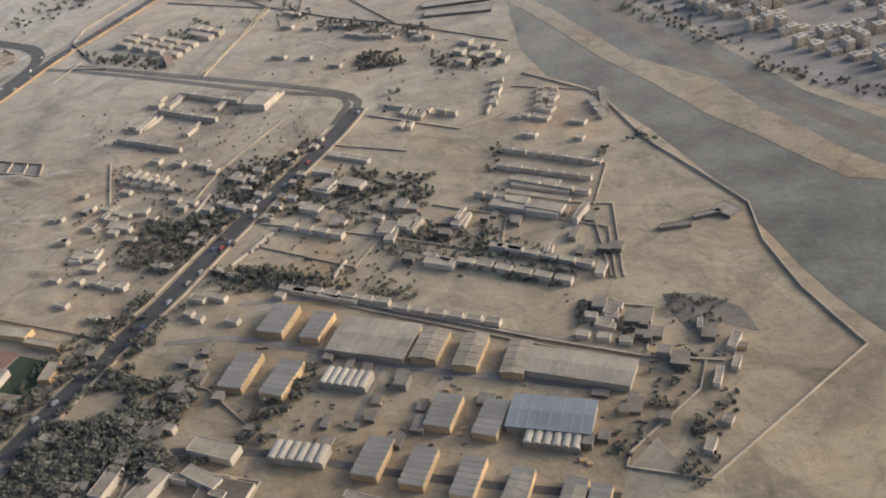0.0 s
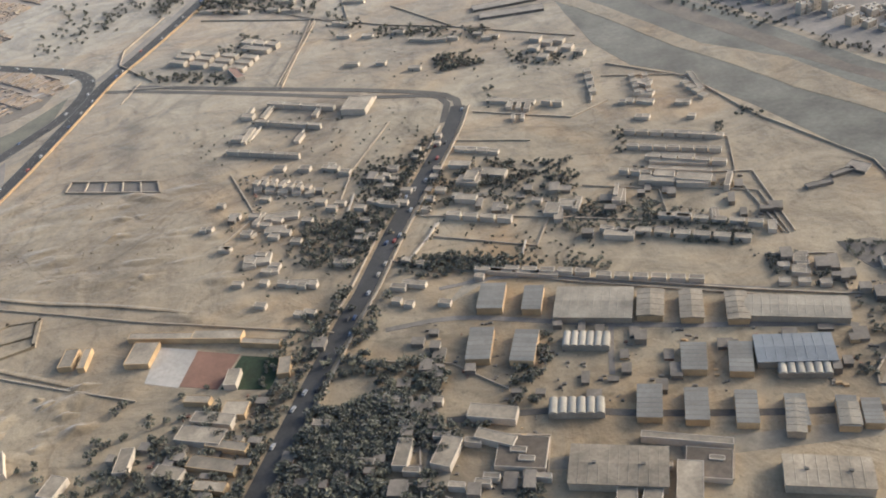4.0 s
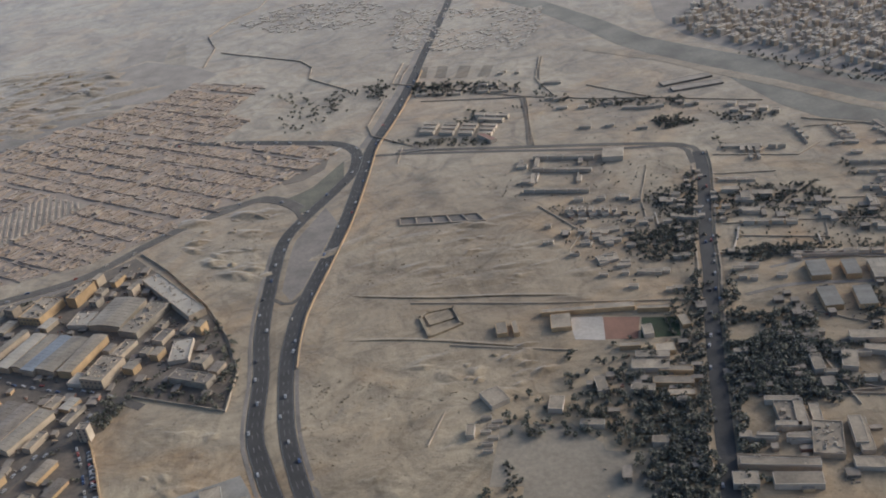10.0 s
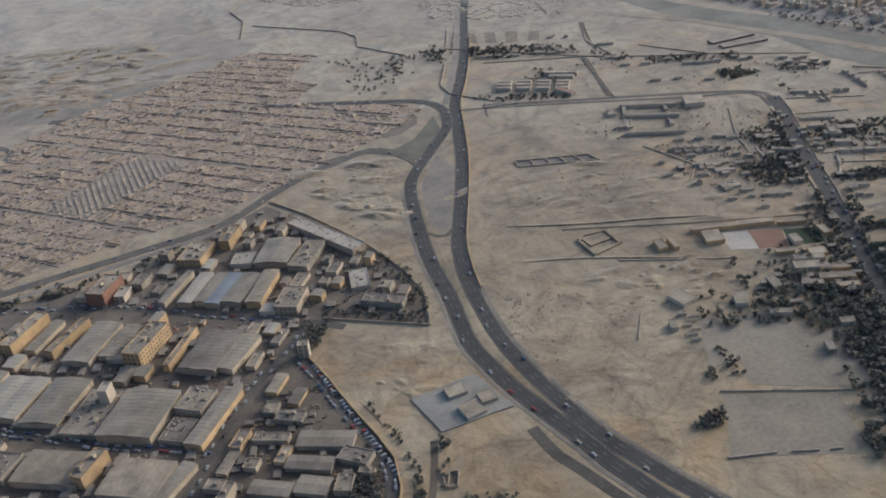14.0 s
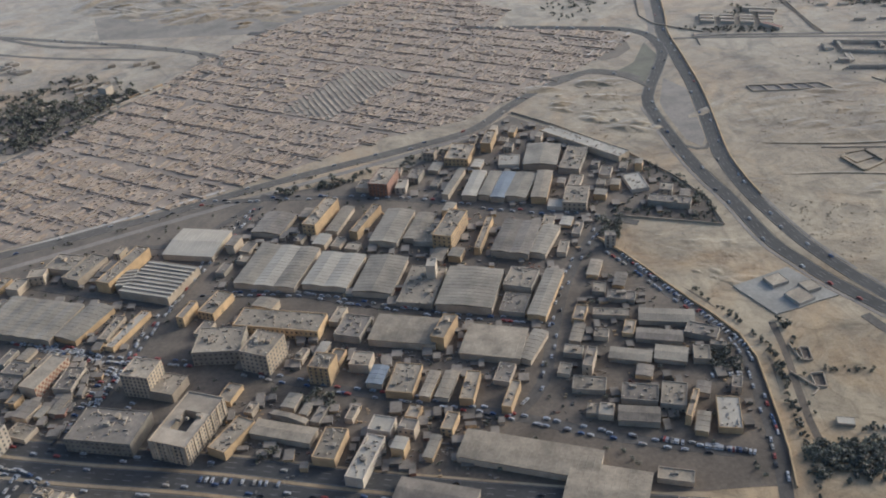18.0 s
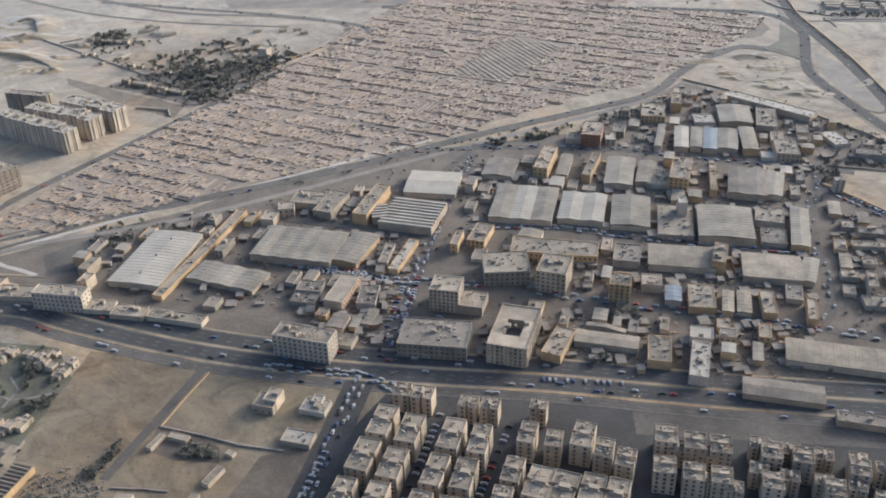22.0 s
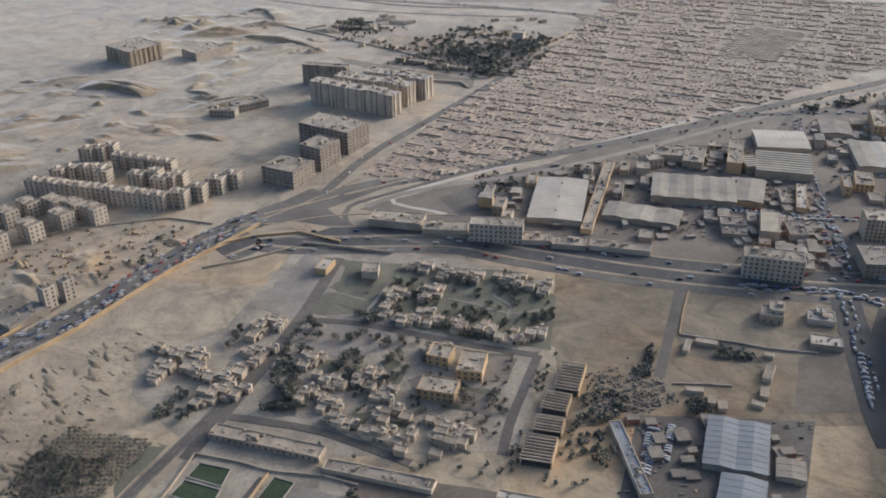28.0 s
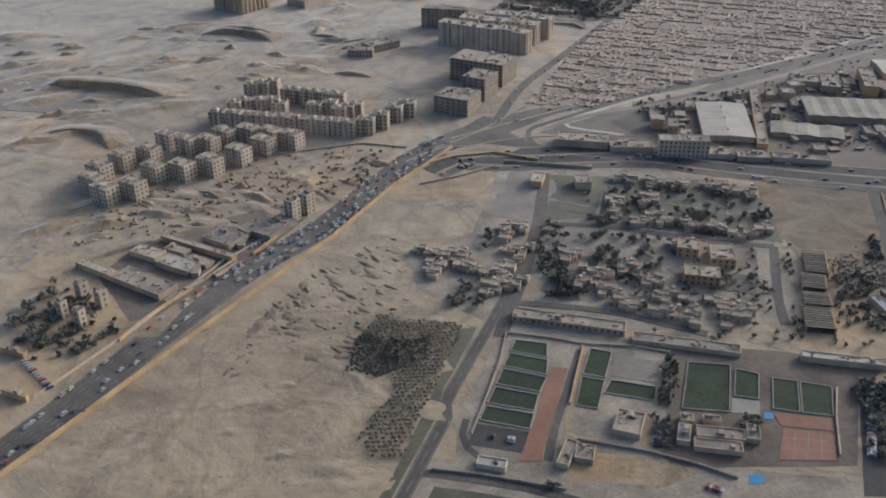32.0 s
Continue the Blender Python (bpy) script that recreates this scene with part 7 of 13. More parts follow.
block(-575.4, 75.5, 6.2, 12.8, -30.4, 8.1, WALLC, ROOFC, 'fl', 4, 'apartment_block', 'apartment rows', 2.3, True)
block(-584.4, 62.7, 6.2, 10.8, -31.9, 8.1, WALLC, ROOFC, 'fl', 4, 'apartment_block', 'apartment rows', 2.3, True)
block(-592.2, 51.8, 6.0, 9.7, -31.6, 8.1, WALLC, ROOFC, 'fl', 4, 'apartment_block', 'apartment rows', 2.3, True)
block(-583.0, 42.3, 5.6, 10.5, -32.3, 8, WALLC, ROOFC, '-fl', 4, 'apartment_block', 'apartment rows', 2.0)
block(-590.9, 31.3, 5.6, 10.5, -32.3, 8, WALLC, ROOFC, '-fl', 4, 'apartment_block', 'apartment rows', 2.0)
block(-551.6, 86.5, 5.2, 9.6, -30.8, 8.1, WALLC, ROOFC, 'fl', 4, 'apartment_block', 'apartment rows', 2.3, True)
block(-561.2, 72.8, 5.6, 10.5, -32.3, 8.1, WALLC, ROOFC, 'fl', 4, 'apartment_block', 'apartment rows', 2.3, True)
block(-568.1, 63.1, 5.6, 8.9, -30.8, 8.1, WALLC, ROOFC, 'fl', 4, 'apartment_block', 'apartment rows', 2.3, True)
block(-575.2, 53.3, 5.8, 9.6, -32.9, 8.1, WALLC, ROOFC, 'fl', 4, 'apartment_block', 'apartment rows', 2.3, True)
block(-561.6, 41.1, 7.7, 13.0, -34.6, 8, WALLC, ROOFC, '-fl', 4, 'apartment_block', 'apartment rows', 2.0)
block(-565.0, 33.0, 7.7, 13.0, -34.6, 8, WALLC, ROOFC, '-fl', 4, 'apartment_block', 'apartment rows', 2.0)
block(-544.9, 81.6, 5.1, 7.4, -28.9, 8.1, WALLC, ROOFC, 'fl', 4, 'apartment_block', 'apartment rows', 2.3, True)
block(-555.5, 65.6, 7.6, 13.0, -34.6, 8.1, WALLC, ROOFC, 'fl', 4, 'apartment_block', 'apartment rows', 2.3, True)
block(-549.8, 61.5, 7.6, 13.0, -36.3, 8.1, WALLC, ROOFC, 'fl', 4, 'apartment_block', 'apartment rows', 2.3, True)
block(-564.3, 52.7, 6.7, 12.7, -33.7, 8.1, WALLC, ROOFC, 'fl', 4, 'apartment_block', 'apartment rows', 2.3, True)
block(-558.4, 49.1, 6.6, 11.2, -33.9, 8.1, WALLC, ROOFC, 'fl', 4, 'apartment_block', 'apartment rows', 2.3, True)
block(-536.4, 48.2, 5.2, 8.4, -34.2, 8, WALLC, ROOFC, '-fl', 4, 'apartment_block', 'apartment rows', 2.0)
block(-536.6, 41.6, 5.2, 8.4, -34.2, 8, WALLC, ROOFC, '-fl', 4, 'apartment_block', 'apartment rows', 2.0)
block(-535.6, 80.7, 6.4, 11.4, -33.8, 8.1, WALLC, ROOFC, 'fl', 4, 'apartment_block', 'apartment rows', 2.3, True)
block(-531.9, 73.3, 5.2, 8.3, -34.2, 8.1, WALLC, ROOFC, 'fl', 4, 'apartment_block', 'apartment rows', 2.3, True)
block(-527.5, 67.5, 5.6, 7.8, -33.9, 8.1, WALLC, ROOFC, 'fl', 4, 'apartment_block', 'apartment rows', 2.3, True)
block(-542.1, 58.6, 6.8, 11.8, -34.5, 8.1, WALLC, ROOFC, 'fl', 4, 'apartment_block', 'apartment rows', 2.3, True)
block(-536.3, 54.6, 6.3, 12.3, -35.7, 8.1, WALLC, ROOFC, 'fl', 4, 'apartment_block', 'apartment rows', 2.3, True)
block(-583.4, 119.6, 5.6, 6.3, -26.3, 7.1, WALLC, ROOFC, 'f', 3, 'apartment_block', 'apartment rows', 2.1, True)
block(-577.3, 116.1, 7.1, 6.4, -28.7, 7.1, WALLC, ROOFC, 'f', 3, 'apartment_block', 'apartment rows', 2.1, True)
block(-564.4, 107.3, 6.1, 5.6, -29.6, 7.1, WALLC, ROOFC, 'f', 3, 'apartment_block', 'apartment rows', 2.1, True)
block(-558.0, 104.1, 6.0, 5.5, -30.2, 7.1, WALLC, ROOFC, 'f', 3, 'apartment_block', 'apartment rows', 2.1, True)
block(-543.3, 98.9, 5.5, 4.5, -31.0, 7.1, WALLC, ROOFC, 'f', 3, 'apartment_block', 'apartment rows', 2.1, True)
block(-511.5, 73.2, 6.7, 8.0, -26.9, 8.3, WALLC, ROOFC, '-fl', 4, 'apartment_block', 'apartment rows', 2.0)
block(-504.6, 67.8, 6.5, 7.7, -27.6, 8.3, WALLC, ROOFC, '-fl', 4, 'apartment_block', 'apartment rows', 2.0)
block(-498.1, 64.0, 6.4, 7.5, -28.2, 8.3, WALLC, ROOFC, '-fl', 4, 'apartment_block', 'apartment rows', 2.0)
block(-484.9, 57.5, 6.1, 7.4, -29.5, 8.3, WALLC, ROOFC, '-fl', 4, 'apartment_block', 'apartment rows', 2.0)
block(-477.4, 52.7, 5.9, 7.2, -30.3, 8.3, WALLC, ROOFC, '-fl', 4, 'apartment_block', 'apartment rows', 2.0)
block(-464.7, 43.4, 5.6, 6.8, -31.6, 8.3, WALLC, ROOFC, '-fl', 4, 'apartment_block', 'apartment rows', 2.0)
block(-453.7, 40.7, 5.5, 6.8, -32.6, 8.3, WALLC, ROOFC, '-fl', 4, 'apartment_block', 'apartment rows', 2.0)
block(-518.0, 61.2, 6.5, 7.3, -26.6, 8.3, WALLC, ROOFC, '-fl', 4, 'apartment_block', 'apartment rows', 2.0)
block(-511.3, 56.1, 6.3, 7.1, -27.3, 8.3, WALLC, ROOFC, '-fl', 4, 'apartment_block', 'apartment rows', 2.0)
block(-504.3, 52.4, 6.1, 6.9, -28.0, 8.3, WALLC, ROOFC, '-fl', 4, 'apartment_block', 'apartment rows', 2.0)
block(-491.5, 46.2, 5.9, 6.7, -29.2, 8.3, WALLC, ROOFC, '-fl', 4, 'apartment_block', 'apartment rows', 2.0)
block(-476.3, 38.7, 5.6, 6.5, -30.8, 8.3, WALLC, ROOFC, '-fl', 4, 'apartment_block', 'apartment rows', 2.0)
block(-445.5, 36.6, 5.2, 6.7, -33.4, 8.3, WALLC, ROOFC, '-fl', 4, 'apartment_block', 'apartment rows', 2.0)
# asphalt whose dark tone includes the shade between the rows
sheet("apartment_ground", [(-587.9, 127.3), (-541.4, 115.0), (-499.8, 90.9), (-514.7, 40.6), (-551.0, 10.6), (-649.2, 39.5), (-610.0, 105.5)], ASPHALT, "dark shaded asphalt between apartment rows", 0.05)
parked((-572.2, 112.6), (-595.3, 74.2), 16, 90, 'parked cars', 0.2, 8)
parked((-552.3, 100.3), (-575.0, 68.1), 16, 90, 'parked cars', 0.2, 9)
parked((-611.7, 106.0), (-625.2, 83.1), 10, 90, 'parked cars', 0.2, 10)

# ---- mansions and fields by the south road
block(-627.1, 132.8, 7.5, 7.3, -31.2, 3.0, WALLC, ROOFC, 'f', 2, 'mansion')
block(-624.7, 133.5, 4.8, 6.3, -33.2, 4.1, WALLC, ROOFC, 'f', 2, 'mansion')
block(-611.8, 126.5, 9.0, 6.7, -31.6, 1.8, WALLW, ROOFW, '', 1, 'mansion')
block(-610.5, 128.4, 3.6, 3.8, -29.2, 2.8, WALLW, ROOFW, '', 1, 'mansion')
block(-619.5, 112.9, 10.0, 6.3, -31.1, 1.8, WALLC, ROOFW, '', 1)
ribbon("track", [(-646.0, 161.5), (-656.2, 146.8), (-664.8, 134.4), (-673.4, 122.2), (-679.6, 113.2)], 3.4, OLDROAD, "dark dirt track between fields", 0.07)
wall_line("boundary_wall", [(-644.9, 157.4), (-653.3, 145.9), (-661.6, 133.4)], 0.5, "thin sunlit field wall", WALLO, 0.3)
wall_line("boundary_wall", [(-661.7, 132.8), (-649.4, 124.7), (-637.9, 116.3), (-625.2, 109.5)], 0.6, "weathered field wall", BRICKB, 0.4)
wall_line("boundary_wall", [(-677.5, 108.7), (-667.8, 105.3), (-660.8, 102.1)], 0.5, "weathered field wall", BRICKB, 0.3)
sheet("yard", [(-663.4, 132.4), (-649.6, 124.1), (-644.2, 117.3), (-644.7, 110.1), (-657.8, 115.5), (-666.0, 122.4)], YARD, "dark trodden farm yard", 0.05)
thicket([(-654.4, 123.7), (-644.8, 116.6), (-645.3, 112.6), (-657.2, 117.3)], 26, 340, 0.7)
thicket([(-678.4, 126.7), (-674.6, 128.6), (-676.1, 120.7), (-681.8, 117.7)], 16, 341, 0.7)
thicket([(-677.6, 99.2), (-672.0, 99.1), (-673.9, 92.1), (-679.7, 93.3)], 18, 342, 0.7)
thicket([(-685.7, 119.5), (-680.5, 118.5), (-681.9, 113.9), (-686.4, 115.8)], 14, 343, 0.6)
scrub([(-699.3, 122.1), (-680.1, 112.2), (-679.2, 101.2), (-696.5, 98.8), (-705.3, 105.2), (-703.6, 116.5)], 130, 344, DIRT, (0.3, 1.0), "rubble heaps beside the farm yard")
hut(-663.5, 125.0, 1.9, 7.3, -39.6, 1.5, ROOFC, WALLC, 'farm huts', 'small plastered hut by a dirt yard')
hut(-656.3, 125.1, 6.9, 2.8, -35.5, 1.4, ROOFC, WALLC, 'farm huts', 'small plastered hut by a dirt yard')
hut(-646.9, 103.6, 2.7, 8.1, -42.7, 1.6, ROOFC, WALLC, 'farm huts', 'small plastered hut by a dirt yard')
hut(-653.9, 95.1, 2.5, 5.5, -35.0, 1.5, ROOFC, WALLC, 'farm huts', 'small plastered hut by a dirt yard')
hut(-658.7, 91.0, 3.7, 2.3, -43.9, 1.2, ROOFC, WALLC, 'farm huts', 'small plastered hut by a dirt yard')
hut(-673.2, 102.8, 5.3, 2.4, -26.6, 1.4, ROOFC, WALLC, 'farm huts', 'small plastered hut by a dirt yard')
hut(-670.9, 96.6, 2.1, 4.0, -37.1, 1.4, ROOFC, WALLC, 'farm huts', 'small plastered hut by a dirt yard')
hut(-669.1, 93.6, 2.6, 4.5, -28.1, 1.3, ROOFC, WALLC, 'farm huts', 'small plastered hut by a dirt yard')
hut(-640.9, 112.5, 2.9, 2.1, -45.0, 1.2, ROOFC, WALLC, 'farm huts', 'small plastered hut by a dirt yard')
sheet("field", [(-687.5, 178.9), (-651.2, 159.7), (-677.2, 117.0), (-703.2, 133.4), (-705.8, 143.2)], FIELD, "bare brown field", 0.044)
sheet("yard", [(-632.2, 109.3), (-607.0, 110.6), (-627.0, 78.2), (-650.3, 85.1)], YARD, "dusky bare yard", 0.056)
scrub([(-697.3, 123.0), (-683.0, 124.5), (-678.6, 109.3), (-690.7, 97.1), (-706.3, 101.8)], 120, 9, WALLG, (0.2, 0.7), "heaps of pale building rubble")
block(-742.2, 143.0, 7.4, 7.3, -35.5, 3.5, WALLO, ROOFC, 'f', 2, 'house_block', 'garrison blocks')
block(-734.4, 134.3, 8.3, 11.6, -27.8, 3.5, WALLO, ROOFC, 'f', 2, 'house_block', 'garrison blocks')
block(-748.0, 125.6, 11.8, 7.8, -31.6, 3.4, WALLO, ROOFC, 'f', 2, 'house_block', 'garrison blocks')
pergola(-707.1, 119.3, 7.6, 14.3, -33.5, 2.5, 9)
pergola(-716.1, 108.8, 7.9, 8.5, -34.5, 2.5, 6)
pergola(-722.2, 99.4, 8.4, 6.6, -31.8, 2.5, 5)
pergola(-728.9, 90.1, 9.0, 11.1, -31.1, 2.5, 8)

# ---- garden villas
sheet("gardens", [(-766.5, 222.9), (-697.5, 189.7), (-691.7, 169.0), (-706.3, 137.3), (-748.5, 165.5), (-778.7, 184.6)], LAWN, "dry lawns and garden plots around villas", 0.05)
villa(-733.4, 204.0, -36, 8)
villa(-725.0, 196.3, 54, 7)
villa(-716.5, 190.3, -36, 7)
villa(-703.0, 184.1, -36, 8)
villa(-694.6, 174.7, 54, 7)
villa(-746.4, 186.6, -36, 7)
villa(-734.8, 183.8, 54, 8)
villa(-752.1, 177.7, 54, 7)
villa(-747.1, 168.9, -36, 7)
villa(-738.6, 167.4, -36, 8)
villa(-731.0, 159.8, 54, 7)
villa(-723.3, 154.7, -36, 7)
villa(-716.2, 146.8, -36, 8)
villa(-707.5, 147.5, 54, 7)
villa(-742.8, 146.7, -36, 7)
villa(-796.8, 178.0, 54, 8)
villa(-790.6, 180.7, -36, 7)
villa(-798.0, 164.1, -36, 7)
villa(-803.6, 156.4, 54, 8)
villa(-818.1, 167.9, -36, 7)
villa(-810.8, 152.5, -36, 7)
villa(-815.7, 144.9, 54, 8)
villa(-809.3, 144.3, -36, 7)
villa(-783.0, 154.1, 54, 7)
villa(-778.7, 140.8, -36, 8)
villa(-786.2, 136.0, 54, 7)
villa(-781.2, 130.4, -36, 7)
villa(-766.9, 140.2, 54, 8)
villa(-764.8, 130.1, -36, 7)
villa(-779.6, 120.1, -36, 7)
villa(-764.6, 119.2, 54, 8)
villa(-770.4, 111.6, -36, 7)
villa(-764.5, 105.7, 54, 7)
villa(-751.0, 108.3, -36, 8)
villa(-746.7, 103.3, 54, 7)
villa(-753.2, 101.6, -36, 7)
villa(-827.2, 172.0, -36, 8)
villa(-830.1, 161.8, 54, 7)
villa(-818.6, 159.8, -36, 7)
block(-767.4, 214.0, 4.6, 8.7, -35.2, 2.5, WALLO, ROOFW, '', 1)
block(-751.6, 205.3, 6.1, 7.4, -19.5, 2.9, WALLC, ROOFC)
sheet("plaza", [(-782.5, 207.7), (-763.7, 223.4), (-760.0, 213.4), (-768.9, 191.5)], DUSTROAD, "worn paved plaza", 0.06)
sheet("plaza", [(-773.0, 181.5), (-748.5, 175.9), (-745.9, 162.6), (-754.1, 151.9), (-775.2, 164.8)], DUSTROAD, "worn paved square", 0.064)
sheet("garden", [(-778.4, 154.3), (-772.0, 152.0), (-775.9, 145.6), (-782.6, 149.1)], LAWN, "dull green plot between villas", 0.06)
sheet("garden", [(-774.1, 144.9), (-767.9, 142.7), (-771.7, 134.7), (-777.8, 136.8)], LAWN, "dull green plot between villas", 0.068)
sheet("garden", [(-760.0, 141.9), (-754.6, 140.0), (-760.4, 130.7), (-765.6, 132.5)], LAWN, "dull green plot between villas", 0.072)
sheet("garden", [(-727.3, 142.3), (-718.1, 139.1), (-728.9, 127.0), (-736.8, 129.8)], LAWN, "dull green plot between villas", 0.06)
sheet("garden", [(-742.1, 128.0), (-729.1, 121.5), (-738.0, 112.2), (-749.3, 118.9)], LAWN, "dull green plot between villas", 0.064)
sheet("garden", [(-796.0, 143.3), (-786.0, 143.4), (-788.2, 133.3), (-801.3, 134.5)], LAWN, "dull green plot between villas", 0.072)
sheet("garden", [(-776.7, 124.0), (-768.4, 122.8), (-775.1, 115.1), (-780.0, 116.9)], LAWN, "dull green plot between villas", 0.06)
sheet("garden", [(-765.5, 116.7), (-759.7, 114.7), (-764.3, 109.7), (-768.5, 112.8)], LAWN, "dull green plot between villas", 0.068)
grove([(-729.6, 195.5), (-696.7, 177.9), (-695.6, 152.9), (-713.1, 142.3), (-727.0, 149.6), (-754.1, 170.5), (-745.4, 196.4)], 30, 50, 0.85)
grove([(-822.4, 182.5), (-771.1, 181.0), (-739.7, 150.7), (-729.3, 123.3), (-732.5, 102.9), (-773.1, 105.4), (-784.0, 151.5)], 40, 51, 0.90)

# ---- garrison and sports grounds
sheet("garrison_ground", [(-823.3, 119.4), (-786.9, 102.1), (-781.6, 90.2), (-796.8, 67.4), (-809.8, 50.2), (-857.7, 66.9), (-850.5, 86.1)], CAMPUS, "trampled ground of the sports compound", 0.05)
# this half is coloured darker to imitate the dimming at the window edge
sheet("garrison_ground", [(-786.9, 102.1), (-721.4, 66.4), (-741.1, 57.6), (-762.0, 33.6), (-809.8, 50.2), (-796.8, 67.4), (-781.6, 90.2)], YARD, "sports compound ground with window-edge dimming put in its colour", 0.046)


def pitch(pts, z):
    """A turf pitch inside a low kerb wall."""
    sheet("pitch", pts, GRASS, "dark green walled sports pitch", z)
    wall_line("boundary_wall", pts, 0.3, "low kerb wall round a pitch", CONCRETE, 0.16, False, True)


sheet("garrison_ground", [(-861.6, 73.3), (-849.0, 67.9), (-826.8, 67.8), (-802.7, 51.9), (-779.7, 36.7), (-752.4, 24.4), (-769.9, 5.6), (-887.1, 48.8), (-875.7, 59.7)], CAMPUS, "dusty ground south of the sports compound", 0.042)
sheet("court", [(-825.7, 62.7), (-809.4, 54.4), (-800.3, 45.2), (-811.0, 43.6), (-833.5, 54.0)], SAND2, "reddish bare ground inside the compound", 0.056)
ribbon("road", [(-867.3, 70.0), (-860.4, 66.1), (-851.9, 60.8), (-843.7, 55.3), (-835.0, 47.9), (-826.1, 39.0)], 2.8, OLDROAD, "narrow asphalt road along the compound", 0.1)
ribbon("street", [(-847.9, 84.9), (-851.2, 79.2), (-851.7, 73.7), (-849.9, 68.9)], 2.0, OLDROAD, "curved dark drive round the car park", 0.104)
wall_line("boundary_wall", [(-823.6, 66.9), (-816.7, 61.9), (-808.5, 55.9), (-800.0, 48.2), (-793.2, 40.0)], 0.7, "weathered compound wall", BRICKB, 0.4)
wall_line("boundary_wall", [(-863.0, 69.3), (-852.4, 63.2), (-844.2, 57.6), (-834.9, 51.2)], 0.7, "weathered compound wall", BRICKB, 0.4)
block(-848.5, 65.3, 7.5, 3.4, -33.9, 1.4, WALLW, ROOFW, '', 1, 'sports_house')
block(-829.0, 62.1, 3.2, 9.9, -41.9, 1.4, WALLC, ROOFC, '', 1, 'sports_house')
sheet("pool", [(-789.7, 40.0), (-786.3, 39.1), (-787.9, 36.3), (-791.4, 37.2)], POOL, "small blue swimming pool", 0.14)
parked((-801.9, 40.2), (-799.2, 37.1), 6, 90, "parked cars", 0.2, 35, 0.06)
thicket([(-839.3, 54.9), (-835.4, 52.6), (-836.9, 50.3), (-840.9, 53.0)], 14, 350, 0.6)
thicket([(-780.8, 56.5), (-776.4, 53.9), (-780.2, 50.0), (-784.2, 52.9)], 20, 351, 0.6)
sheet("lawn", [(-864.6, 63.4), (-854.7, 57.6), (-846.6, 52.0), (-854.5, 40.4), (-876.5, 48.5)], LAWN, "dark green lawn plot", 0.09)
pitch([(-820.5, 114.5), (-812.4, 109.3), (-815.5, 102.9), (-824.2, 109.7)], 0.140)
pitch([(-824.9, 108.7), (-815.8, 101.6), (-819.2, 95.2), (-829.0, 103.5)], 0.144)
pitch([(-829.7, 102.3), (-819.7, 94.0), (-824.4, 88.7), (-834.3, 96.3)], 0.148)
pitch([(-835.1, 95.0), (-825.3, 87.5), (-829.3, 81.6), (-840.0, 89.2)], 0.152)
pitch([(-840.8, 88.0), (-830.0, 80.4), (-833.6, 75.0), (-844.7, 83.2)], 0.156)
pitch([(-801.3, 102.5), (-796.3, 98.5), (-804.2, 88.1), (-809.2, 92.2)], 0.160)
pitch([(-810.1, 90.9), (-805.0, 87.0), (-812.7, 76.3), (-817.6, 79.9)], 0.140)
pitch([(-803.0, 86.6), (-792.7, 79.1), (-796.5, 74.0), (-807.6, 82.1)], 0.144)
pitch([(-777.8, 86.4), (-767.3, 80.8), (-779.9, 62.7), (-791.1, 68.5)], 0.148)
pitch([(-766.9, 78.7), (-762.1, 74.4), (-769.1, 64.7), (-774.5, 68.3)], 0.152)
pitch([(-759.6, 71.4), (-754.0, 67.7), (-762.2, 56.0), (-767.9, 59.9)], 0.156)
pitch([(-753.4, 67.2), (-746.7, 62.1), (-754.8, 51.6), (-761.6, 55.6)], 0.160)
sheet("running_strip", [(-815.9, 98.3), (-812.3, 96.0), (-836.0, 62.6), (-841.2, 64.4)], CLAY, "red clay sports surface", 0.156)
ribbon("street", [(-804.4, 103.3), (-816.1, 87.6), (-826.5, 74.3), (-834.4, 62.1)], 2.4, OLDROAD, "dark path beside the running strip", 0.1)
sheet("court", [(-795.8, 97.7), (-785.2, 89.2), (-791.8, 80.9), (-802.0, 88.4)], DUSTROAD, "worn grey-beige hard court", 0.148)
sheet("court", [(-775.7, 67.7), (-769.4, 63.8), (-772.8, 59.0), (-779.6, 62.3)], CONCRETE, "pale concrete paving beside a pitch", 0.148)
sheet("tennis_court", [(-768.9, 58.4), (-755.7, 50.7), (-758.9, 46.4), (-770.5, 53.2)], CLAY, "dull red clay court", 0.156)
sheet("tennis_court", [(-770.4, 52.2), (-759.6, 45.4), (-765.8, 36.9), (-779.4, 42.1)], CLAY, "red clay sports surface", 0.152)
ribbon("court_line", [(-767.7, 50.5), (-776.0, 40.8)], 0.22, PAINT, "white painted court line", 0.162, 0, 0.0, False)
ribbon("court_line", [(-765.0, 48.8), (-772.6, 39.5)], 0.22, PAINT, "white painted court line", 0.162, 0, 0.0, False)
ribbon("court_line", [(-762.3, 47.1), (-769.2, 38.2)], 0.22, PAINT, "white painted court line", 0.162, 0, 0.0, False)
ribbon("court_line", [(-773.2, 49.1), (-761.5, 42.8)], 0.22, PAINT, "white painted court line", 0.163, 0, 0.0, False)
ribbon("court_line", [(-776.3, 45.5), (-763.7, 39.8)], 0.22, PAINT, "white painted court line", 0.163, 0, 0.0, False)
sheet("pool", [(-771.1, 59.4), (-769.0, 58.2), (-770.7, 56.0), (-772.8, 57.2)], POOL, "small blue swimming pool", 0.14)
